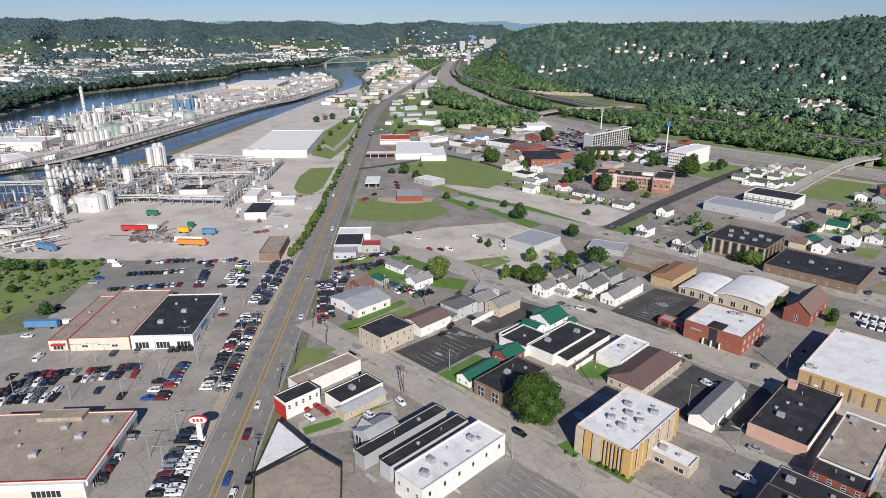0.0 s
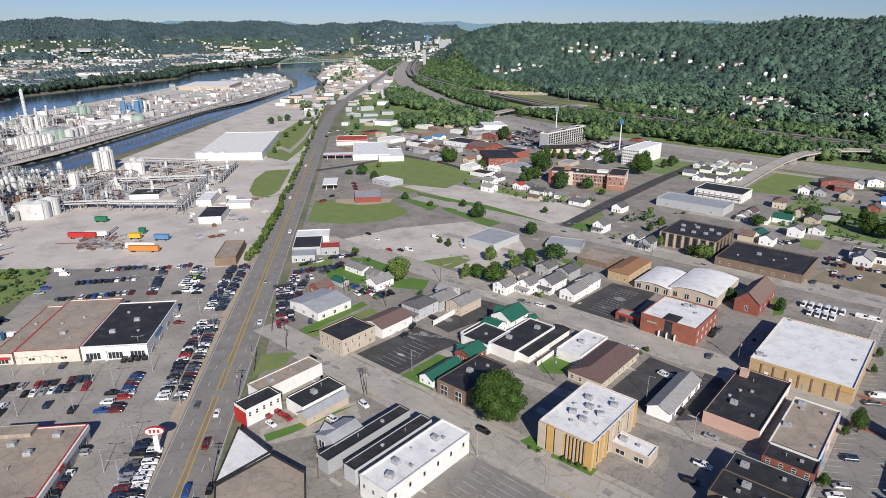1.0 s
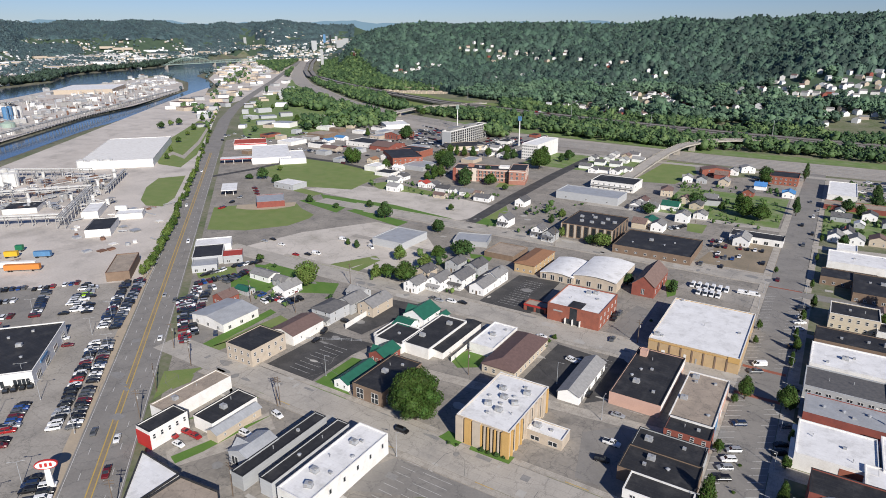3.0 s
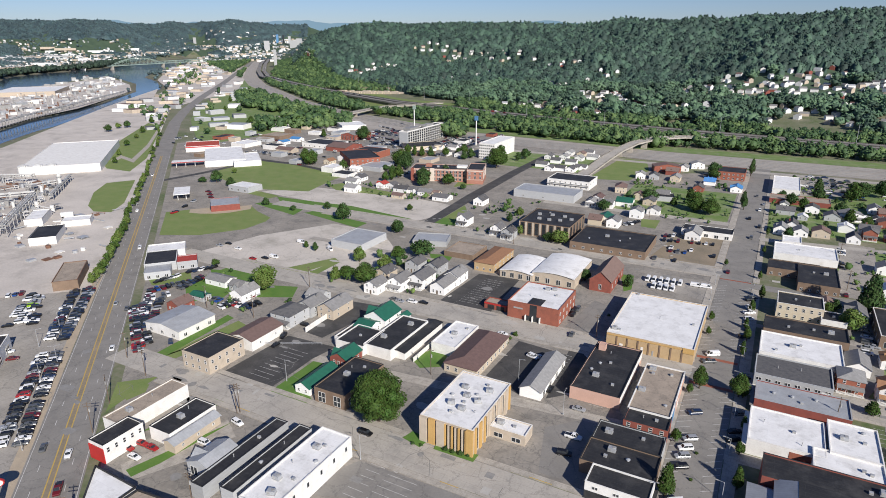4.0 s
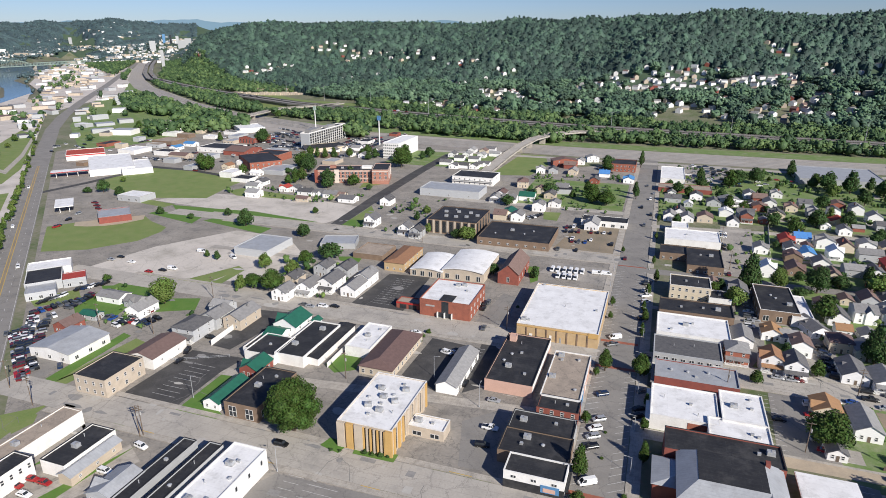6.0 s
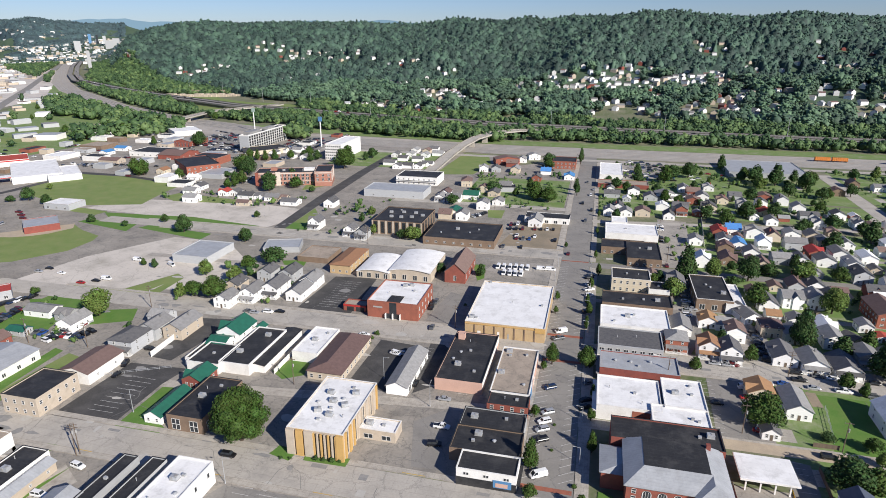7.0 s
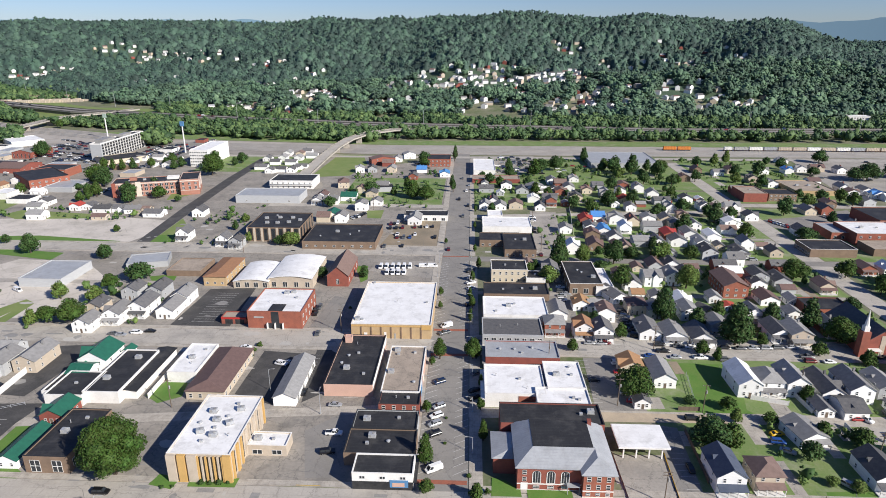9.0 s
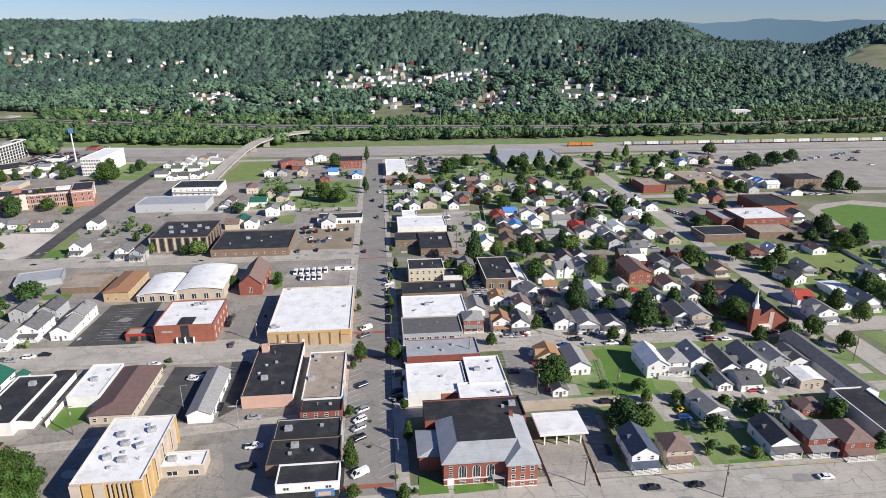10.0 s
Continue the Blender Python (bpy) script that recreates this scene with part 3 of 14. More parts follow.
def car_proto(kind, colour, far):
    L, W, hz, rz, c0, c1, r0, r1 = CAR_KINDS[kind]
    paint = CAR_PAINT[colour]
    b = thing("car", 0, 0, -60, 0, "%s %s parked on the tarmac" % (colour.replace("_", " "), {"suv": "sport utility vehicle", "pickup": "pickup truck", "van": "delivery van", "sedan": "sedan car"}[kind]), kind if kind != "suv" else "car", "cars")
    me, hw = Mesh(), W / 2
    # lower body, lofted along its length
    stations = [(-0.5, 0.42, hz * 0.62, 0.80), (-0.485, 0.30, hz * 0.80, 0.92), (-0.36, 0.24, hz * 0.93, 1.0), (c0 - 0.5, 0.22, hz, 1.0),
                (c1 - 0.5, 0.22, hz * (1.0 if kind != "sedan" else 0.99), 1.0), (0.47, 0.28, hz * (0.97 if kind != "sedan" else 0.95), 0.95), (0.5, 0.40, hz * 0.80, 0.86)]
    rings = []
    for f, zb, zt, k in stations:
        y = f * L
        rings.append([(-hw * k * 0.9, y, zb), (hw * k * 0.9, y, zb), (hw * k, y, zb + 0.25), (hw * k, y, zt - 0.14), (hw * k * 0.9, y, zt), (-hw * k * 0.9, y, zt), (-hw * k, y, zt - 0.14), (-hw * k, y, zb + 0.25)])
    pts = [p for r in rings for p in r]
    faces = [tuple(range(7, -1, -1)), tuple(range(len(pts) - 8, len(pts)))]
    for i in range(len(rings) - 1):
        for k in range(8):
            faces.append((8 * i + k, 8 * i + (k + 1) % 8, 8 * i + 8 + (k + 1) % 8, 8 * i + 8 + k))
    me.poly(pts, [f[::-1] for f in faces])
    # roof panel and pillars
    y0, y1, q0, q1 = (c0 - 0.5) * L, (c1 - 0.5) * L, (r0 - 0.5) * L, (r1 - 0.5) * L
    tw = hw * 0.74
    me.poly([(-tw, q0, rz - 0.05), (tw, q0, rz - 0.05), (tw, q1, rz - 0.05), (-tw, q1, rz - 0.05), (-tw * 0.9, q0 + 0.1, rz), (tw * 0.9, q0 + 0.1, rz), (tw * 0.9, q1 - 0.1, rz), (-tw * 0.9, q1 - 0.1, rz)],
            [(4, 5, 6, 7), (0, 1, 5, 4), (1, 2, 6, 5), (2, 3, 7, 6), (3, 0, 4, 7)])
    for sx in (-1, 1):
        for ya, yb in ((y0, q0), ((y0 + y1) / 2, (q0 + q1) / 2), (y1, q1)):
            me.beam((sx * hw * 0.88, ya, hz - 0.03), (sx * tw * 0.99, yb, rz - 0.03), 0.10)
    if kind == "pickup":
        me.box(-hw * 0.92, y1, hz, -hw * 0.82, 0.48 * L, hz + 0.12), me.box(hw * 0.82, y1, hz, hw * 0.92, 0.48 * L, hz + 0.12)
    if kind == "van":
        me.box(-hw * 0.86, y0 + 1.6, hz, hw * 0.86, y1 - 0.02, rz - 0.04, 0, 0.1)
    part("body", me, paint, b)
    me = Mesh()
    gw = hw * 0.87
    g = [(-gw, y0, hz - 0.02), (gw, y0, hz - 0.02), (gw, y1, hz - 0.02), (-gw, y1, hz - 0.02), (-tw * 0.97, q0, rz - 0.05), (tw * 0.97, q0, rz - 0.05), (tw * 0.97, q1, rz - 0.05), (-tw * 0.97, q1, rz - 0.05)]
    me.poly(g, [(0, 1, 5, 4), (1, 2, 6, 5), (2, 3, 7, 6), (3, 0, 4, 7)])
    if kind == "pickup":
        me.box(-hw * 0.80, y1 + 0.1, hz - 0.02, hw * 0.80, 0.46 * L, hz + 0.01)
    part("cabin_glass", me, "glass", b)
    key = ("wheel",)
    if key not in SHARED:
        me = Mesh()
        me.cyl(0, 0, -0.11, 0.11, 0.34, 10, 0, None, "x"), me.cyl(0, 0, -0.115, 0.115, 0.2, 8, 1, None, "x")
        SHARED[key] = me.data("wheel", "tyre", "rim")
    if far:
        me = Mesh()
        for sy in (-0.31, 0.30):
            for sx in (-1, 1):
                me.cyl(sy * L, 0.34, sx * (hw - 0.12) - 0.11, sx * (hw - 0.12) + 0.11, 0.34, 8, 0, None, "x")
        part("wheels", me, "tyre", b)
    else:
        for sy in (-0.31, 0.30):
            for sx in (-1, 1):
                part("wheel", SHARED[key], None, b).matrix_basis = pose(sx * (hw - 0.12), sy * L, 0.34)
    return b


FAR_CARS = []
CARS = {}
COLOURS = ["white"] * 6 + ["black"] * 10 + ["silver"] * 3 + ["grey"] * 6 + ["dark_red"] * 3 + ["red"] + ["dark_blue"] * 3 + ["blue"]


def car(x, y, heading, kind=None, colour=None, far=False, z=0.0):
    """A parked car with its nose towards heading, in degrees from -y, counter-clockwise."""
    kind = kind or random.choice(["sedan", "suv", "suv", "sedan", "pickup", "suv"])
    colour = colour or random.choice(COLOURS)
    if far:
        FAR_CARS.append((x, y, z, heading, kind, colour))
        return None
    key = (kind, colour, far)
    if key not in CARS:
        CARS[key] = [car_proto(kind, colour, far), False]
    proto, used = CARS[key]
    m = pose(x, y, z + 0.03, 0, 0, heading)
    if not used:
        CARS[key][1] = True
        proto.matrix_basis = m
        return proto
    return copy_thing(proto, m)


def car_row(a, b, n, heading, fill=1.0, far=False, kinds=None, colours=None, jitter=0.15):
    """n stalls from a to b, nose towards heading."""
    for i in range(n):
        t = (i + 0.5) / n
        if random.random() < fill:
            car(a[0] + (b[0] - a[0]) * t + random.uniform(-jitter, jitter), a[1] + (b[1] - a[1]) * t + random.uniform(-jitter, jitter),
                heading + random.uniform(-2, 2), random.choice(kinds) if kinds else None, random.choice(colours) if colours else None, far)


# ---- trees ----
def crown_mesh(seed, n, leaf, lobes):
    """Leaf clumps as small bent cards on several lobes, round a rough core. Unit crown: 1 wide, centred on 0."""
    rng = np.random.default_rng(seed)
    me = Mesh()
    for (lx, ly, lz, lr) in lobes:
        # rough core
        t = (1 + 5 ** 0.5) / 2
        ico = [(-1, t, 0), (1, t, 0), (-1, -t, 0), (1, -t, 0), (0, -1, t), (0, 1, t), (0, -1, -t), (0, 1, -t), (t, 0, -1), (t, 0, 1), (-t, 0, -1), (-t, 0, 1)]
        fac = [(0, 11, 5), (0, 5, 1), (0, 1, 7), (0, 7, 10), (0, 10, 11), (1, 5, 9), (5, 11, 4), (11, 10, 2), (10, 7, 6), (7, 1, 8), (3, 9, 4), (3, 4, 2), (3, 2, 6), (3, 6, 8), (3, 8, 9), (4, 9, 5), (2, 4, 11), (6, 2, 10), (8, 6, 7), (9, 8, 1)]
        me.poly([tuple(np.array((lx, ly, lz)) + np.array(p) / 1.902 * lr * rng.uniform(0.6, 0.82)) for p in ico], fac)
        k = int(n * lr * lr / sum(q[3] ** 2 for q in lobes))
        dirs = rng.normal(size=(k, 3))
        dirs /= np.linalg.norm(dirs, axis=1)[:, None]
        rad = lr * (0.78 + 0.26 * rng.random(k) ** 0.7)
        for dv, r in zip(dirs, rad):
            c = np.array((lx, ly, lz)) + dv * r
            nrm = dv + rng.normal(size=3) * 0.55
            nrm /= np.linalg.norm(nrm)
            u = np.cross(nrm, rng.normal(size=3))
            u /= np.linalg.norm(u)
            v = np.cross(nrm, u)
            s = leaf * rng.uniform(0.6, 1.3)
            bend = nrm * s * 0.35
            me.poly([tuple(c - u * s - v * s * 0.6 - bend), tuple(c - v * s * 0.75), tuple(c + u * s - v * s * 0.5 - bend), tuple(c + u * s * 0.8 + v * s * 0.6 - bend), tuple(c + v * s * 0.8), tuple(c - u * s * 0.9 + v * s * 0.5 - bend)],
                    [(0, 1, 4, 5), (1, 2, 3, 4)])
    return me


def trunk_mesh(limbs=5, seed=0):
    rng = np.random.default_rng(seed)
    me = Mesh()
    me.cyl(0, 0, 0, 0.30, 0.035, 8, 0, 0.022), me.cyl(0, 0, 0.30, 0.62, 0.022, 7, 0, 0.010)
    for k in range(limbs):
        a = 2 * math.pi * k / limbs + rng.uniform(-0.4, 0.4)
        z = rng.uniform(0.24, 0.42)
        me.beam((0, 0, z), (0.26 * math.cos(a), 0.26 * math.sin(a), z + rng.uniform(0.16, 0.3)), 0.016)
    return me


LOBES = [
    [(0, 0, 0.1, 0.36), (0.2, 0.1, -0.02, 0.28), (-0.2, 0.06, 0.0, 0.29), (0.02, -0.22, -0.05, 0.27), (-0.05, 0.22, 0.03, 0.27), (0.08, -0.03, 0.28, 0.24)],
    [(0, 0, 0.0, 0.38), (0.17, -0.12, 0.12, 0.27), (-0.18, 0.1, 0.14, 0.25), (-0.1, -0.2, -0.08, 0.26), (0.16, 0.2, -0.1, 0.25), (0.0, 0.05, 0.3, 0.21)],
    [(0, 0, -0.05, 0.34), (0.03, 0.02, 0.22, 0.27), (-0.02, 0.0, 0.42, 0.18), (0.18, 0.0, -0.12, 0.22), (-0.17, 0.06, -0.14, 0.22), (0.0, -0.19, -0.1, 0.21)],
    [(0.31 * math.cos(k * 2.4) * math.cos(e), 0.31 * math.sin(k * 2.4) * math.cos(e), 0.36 * math.sin(e) + 0.03, 0.15 + 0.035 * math.sin(k * 5.1)) for k, e in ((k, -0.75 + 2.2 * k / 25) for k in range(26))] + [(0, 0, 0.02, 0.33)],
]
TREES = {}


def tree(x, y, h, width=None, leaves="foliage", shape=None, dense=1, label="", z=0.0, name="tree"):
    """A tapered trunk with limbs and a crown of leaf clumps; h: height, width: the crown's."""
    shape = random.randrange(3) if shape is None else shape
    width = (1.14 if dense > 2 else 0.78 if -20 < x < 10 else 1.0) * (width or h * 0.8)
    h *= 1.02
    key = (shape, leaves, dense)
    if key not in TREES:
        TREES[key] = (crown_mesh(11 + shape, [300, 800, 2300, 15000][dense], [0.056, 0.038, 0.0245, 0.0115][dense], LOBES[shape]).data("crown", leaves), trunk_mesh(6, shape).data("trunk", "bark"))
    t = thing(name, x, y, z, random.uniform(0, 360), label or {"foliage": "leafy green broadleaf tree", "foliage_light": "light green leafy tree", "foliage_dark": "dark green leafy tree"}[leaves] + " standing on the ground", "tree", "trees")
    c, k = part("crown", TREES[key][0], None, t), part("trunk", TREES[key][1], None, t)
    c.matrix_basis = Matrix.LocRotScale((0, 0, h * 0.49), None, (width * 1.06, width * 1.06, h * 1.02))
    k.matrix_basis = Matrix.LocRotScale((0, 0, 0), None, (h, h, h))
    return t


def bush(x, y, w, leaves="foliage", z=0.0):
    key = ("bush", leaves)
    if key not in TREES:
        TREES[key] = crown_mesh(77, 220, 0.06, LOBES[1]).data("bush", leaves)
    b = new("bush", TREES[key])
    b.matrix_basis = Matrix.LocRotScale((x, y, z + w * 0.3), Euler((0, 0, random.uniform(0, 6))), (w, w, w * 0.75))
    return tagged(b, "rounded green garden bush on the ground", "bush", "bushes")


def finish_far_cars():
    """All the cars that stand too far off to pick apart, as one object."""
    names, me = list(CAR_PAINT), Mesh()
    for x, y, z, heading, kind, colour in FAR_CARS:
        L, W, hz, rz, c0, c1, r0, r1 = CAR_KINDS[kind]
        c, s, slot = math.cos(radians(heading)), math.sin(radians(heading)), names.index(colour)
        p = lambda u, v, k: (x + u * c - v * s, y + u * s + v * c, z + k + 0.06)
        hw = W / 2
        rings = [(-0.5, 0.35, hz * 0.75, 0.86), (-0.46, 0.25, hz * 0.85, 1.0), (c0 - 0.5, 0.2, hz, 1.0), (0.46, 0.25, hz * 0.97, 1.0), (0.5, 0.35, hz * 0.85, 0.9)]
        pts = [p(sx * hw * k, f * L, zz) for f, zb, zt, k in rings for sx, zz in ((-1, zb), (1, zb), (1, zt), (-1, zt))]
        me.poly(pts, [(0, 1, 2, 3)[::-1], (16, 17, 18, 19)] + [(4 * i + k, 4 * i + (k + 1) % 4, 4 * i + 4 + (k + 1) % 4, 4 * i + 4 + k)[::-1] for i in range(4) for k in range(4)], slot)
        q = [p(-hw * 0.88, (c0 - 0.5) * L, hz), p(hw * 0.88, (c0 - 0.5) * L, hz), p(hw * 0.88, (c1 - 0.5) * L, hz), p(-hw * 0.88, (c1 - 0.5) * L, hz),
             p(-hw * 0.74, (r0 - 0.5) * L, rz), p(hw * 0.74, (r0 - 0.5) * L, rz), p(hw * 0.74, (r1 - 0.5) * L, rz), p(-hw * 0.74, (r1 - 0.5) * L, rz)]
        me.poly(q, [(0, 1, 5, 4), (2, 3, 7, 6)], len(names)), me.poly(q, [(1, 2, 6, 5), (3, 0, 4, 7)], slot if kind == "van" else len(names)), me.poly(q, [(4, 5, 6, 7)], slot)
        for sy in (-0.31, 0.3):
            for sx in (-1, 1):
                a = [p(sx * (hw + 0.01), sy * L + 0.32 * math.cos(t * math.pi / 3), 0.32 + 0.32 * math.sin(t * math.pi / 3)) for t in range(6)]
                me.face(a, len(names) + 1)
    tagged(part("distant_car", me, [CAR_PAINT[n] for n in names] + ["glass", "tyre"]), "rows of many cars parked on distant lots", "cars", kind="stuff")


# ---- buildings with a form of their own ----
def prism_building(pts, h, wall, roof, label):
    """A flat-roofed building on a free plan, with a low parapet."""
    b = thing("building", *pts[0], 0, 0, label, "building")
    q = [(x - pts[0][0], y - pts[0][1]) for x, y in pts]
    me = Mesh()
    for a, c in zip(q, q[1:] + q[:1]):
        me.face([(*a, 0), (*c, 0), (*c, h), (*a, h)])
    part("wall", me, wall, b)
    me = Mesh()
    me.face([(*p, h - 0.4) for p in q])
    part("roof", me, roof, b)
    for a, c in zip(q, q[1:] + q[:1]):
        me = Mesh()
        me.beam((*a, h - 0.15), (*c, h - 0.15), 0.35, 0.6)
        part("coping", me, "black_roof", b)
    return b


def vault_building(x, y, w, d, h, rise, label):
    """A hall under a shallow white vault that runs along y."""
    b = thing("hall", x, y, 0, 0, label, "hall")
    me, roof = Mesh(), Mesh()
    n = 12
    arc = [(-w / 2 + w * k / n, h + rise * (1 - (2 * k / n - 1) ** 2)) for k in range(n + 1)]
    for yy in (-d / 2, d / 2):
        f = [(-w / 2, yy, 0), (w / 2, yy, 0)] + [(u, yy, z) for u, z in arc[::-1]]
        me.face(f if yy < 0 else f[::-1])
    me.face([(-w / 2, -d / 2, 0), (-w / 2, -d / 2, h), (-w / 2, d / 2, h), (-w / 2, d / 2, 0)])
    me.face([(w / 2, -d / 2, 0), (w / 2, d / 2, 0), (w / 2, d / 2, h), (w / 2, -d / 2, h)])
    part("wall", me, "stone_tan", b)
    for (u, z), (v, t) in zip(arc, arc[1:]):
        roof.face([(u, -d / 2 - 0.6, z + 0.15), (v, -d / 2 - 0.6, t + 0.15), (v, d / 2 + 0.6, t + 0.15), (u, d / 2 + 0.6, z + 0.15)])
        roof.face([(u, -d / 2 - 0.6, z - 0.2), (v, -d / 2 - 0.6, t - 0.2), (v, -d / 2 - 0.6, t + 0.15), (u, -d / 2 - 0.6, z + 0.15)])
    part("roof", roof, "white_roof", b)
    for k in range(4):
        part("window", window_data(2.2, 2.8, "bays"), None, b).matrix_basis = pose(-w / 2 + w * (k + 0.5) / 4, -d / 2, 0.4)
    return b


def civic_building(x, y, w, d, h):
    """The red brick civic building: stone bands, tall arched windows, a hipped metal roof round a flat dark deck."""
    b = thing("civic_building", x, y, 0, 0, "red brick civic building with white trim and a grey hipped roof", "public building")
    me = Mesh()
    me.ring(-w / 2, -d / 2 + 2.4, w / 2, d / 2, 0.4, 0, h)
    part("wall", me, "brick_red", b)
    for u in (w / 2 - 4.2,):
        me = Mesh()
        me.ring(u - 4.2 + 0.003, -d / 2, u + 4.2 - 0.003, -d / 2 + 2.5, 0.3, 0, h)
        part("wing_wall", me, "brick_red", b)
    for z0, z1, out in ((0.0, 0.3, 0.08), (2.0, 2.35, 0.07), (h - 0.8, h, 0.14)):
        me = Mesh()
        for x0, x1, yf in ((-w / 2, w / 2 - 8.4, -d / 2 + 2.4), (w / 2 - 8.4, w / 2, -d / 2)):
            me.box(x0 - 0.05, yf - out, z0, x1 + 0.05, yf + 0.05, z1)
        part("stone_band", me, "white_paint", b)
    # sloping roof ring and its dark deck
    o, i, zt = 0.8, 4.6, h + 2.6
    O = [(-w / 2 - o, -d / 2 + 2.4 - o), (w / 2 + o, -d / 2 + 2.4 - o), (w / 2 + o, d / 2 + o), (-w / 2 - o, d / 2 + o)]
    I = [(-w / 2 + i, -d / 2 + 8), (w / 2 - i, -d / 2 + 8), (w / 2 - i, d / 2 - 1), (-w / 2 + i, d / 2 - 1)]
    me = Mesh()
    for k in range(4):
        j = (k + 1) % 4
        me.face([(*O[k], h + 0.02), (*O[j], h + 0.02), (*I[j], zt), (*I[k], zt)])
        me.face([(*O[j], h - 0.2), (*O[k], h - 0.2), (*O[k], h + 0.02), (*O[j], h + 0.02)][::-1])
    # the hip of the pavilion that stands forward
    x0, x1, xm, yf, yr = w / 2 - 8.4 - o, w / 2 + o + 0.02, w / 2 - 4.2, -d / 2 - o, -d / 2 + 8.5
    me.face([(x0, yf, h + 0.03), (x1, yf, h + 0.03), (xm, yf + 4.6, zt - 0.1)])
    me.face([(x1, yf, h + 0.03), (x1, yr, h + 0.03), (xm, yr, zt - 0.1), (xm, yf + 4.6, zt - 0.1)])
    me.face([(x0, yr, h + 0.03), (x0, yf, h + 0.03), (xm, yf + 4.6, zt - 0.1), (xm, yr, zt - 0.1)])
    for p, q in (((x0, yf), (x1, yf)), ((x1, yf), (x1, yr)), ((x0, yr), (x0, yf))):
        me.face([(*p, h - 0.2), (*q, h - 0.2), (*q, h + 0.03), (*p, h + 0.03)])
    part("roof", me, "grey_roof", b)
    me = Mesh()
    me.box(-w / 2 - 6.5, -d / 2 + 9, 0, -w / 2 - 0.01, d / 2 - 1, 5.6)
    part("side_wing", me, "brick_red", b)
    me = Mesh()
    e = [(-w / 2 - 7.1, -d / 2 + 8.4, 5.61), (-w / 2 - 0.02, -d / 2 + 8.4, 5.61), (-w / 2 - 0.02, d / 2 - 0.4, 5.61), (-w / 2 - 7.1, d / 2 - 0.4, 5.61), (-w / 2 - 0.02, -d / 2 + 12, 7.6), (-w / 2 - 0.02, d / 2 - 4, 7.6)]
    me.poly(e, [(0, 1, 4), (3, 0, 4, 5), (2, 3, 5)])
    part("side_roof", me, "grey_roof", b)
    me = Mesh()
    me.box(w / 2 - 12.6, -d / 2 + 0.6, 2.7, w / 2 - 9.0, -d / 2 + 2.38, 2.9), me.beam((w / 2 - 12.4, -d / 2 + 0.8, 0), (w / 2 - 12.4, -d / 2 + 0.8, 2.7), 0.14), me.beam((w / 2 - 9.2, -d / 2 + 0.8, 0), (w / 2 - 9.2, -d / 2 + 0.8, 2.7), 0.14)
    part("entrance_awning", me, "grey_roof", b)
    me = Mesh()
    me.box(w / 2 - 4.4, d / 2 - 2.6, h, w / 2 - 3.2, d / 2 - 1.2, h + 3.6)
    part("chimney", me, "brick_red", b)
    me = Mesh()
    me.box(-w / 2 + i, -d / 2 + 8, zt - 0.3, w / 2 - i, d / 2 - 1, zt + 0.05)
    part("roof_deck", me, "black_roof", b)
    # arched windows
    me = Mesh()
    ww, hh, n = 2.0, 3.0, 8
    pts = [(-ww / 2, 0), (ww / 2, 0)] + [(ww / 2 * math.cos(math.pi * k / n), hh + ww / 2 * math.sin(math.pi * k / n)) for k in range(n + 1)]
    me.face([(u, -0.05, z) for u, z in pts])
    big = [(u * 1.22, z * 1.05 - 0.1) for u, z in pts]
    for k in range(len(pts)):
        j = (k + 1) % len(pts)
        me.face([(big[k][0], -0.1, big[k][1]), (big[j][0], -0.1, big[j][1]), (pts[j][0], -0.06, pts[j][1]), (pts[k][0], -0.06, pts[k][1])], 1)
    for u in (-0.3, 0.3):
        me.box(u * ww / 1.7 - 0.05, -0.12, 0, u * ww / 1.7 + 0.05, -0.04, hh + 0.6, 1)
    arch = me.data("arched_window", "glass", "frame")
    for u in (-w / 2 + 5.4, -w / 2 + 9.4, -w / 2 + 13.4):
        part("arched_window", arch, None, b).matrix_basis = pose(u, -d / 2 + 2.4, 2.6)
    for u in (-w / 2 + 5.4, -w / 2 + 9.4, -w / 2 + 13.4):
        part("window", window_data(1.8, 1.1, "sash"), None, b).matrix_basis = pose(u, -d / 2 + 2.4, 0.6)
    for z in (3.0, 5.3):
        part("window", window_data(1.2, 1.5, "sash"), None, b).matrix_basis = pose(-w / 2 + 2, -d / 2 + 2.4, z)
    for s in (1,):
        for u in (-2.7, 0, 2.7):
            for z, wh in ((0.6, 1.1), (2.7, 1.7), (5.3, 1.7)):
                part("window", window_data(1.2, wh, "sash"), None, b).matrix_basis = pose(s * (w / 2 - 4.2) + u, -d / 2, z)
    for v in range(4):
        for z in (2.7, 5.3):
            part("window", window_data(1.2, 1.7, "sash"), None, b).matrix_basis = pose(w / 2, -d / 2 + 4 + v * (d - 6) / 3.4, z, 0, 0, 90)
    part("door", door_data("white_paint", 1.8, 2.4), None, b).matrix_basis = pose(-w / 2 + 2, -d / 2 + 2.4, 0.05)
    return b


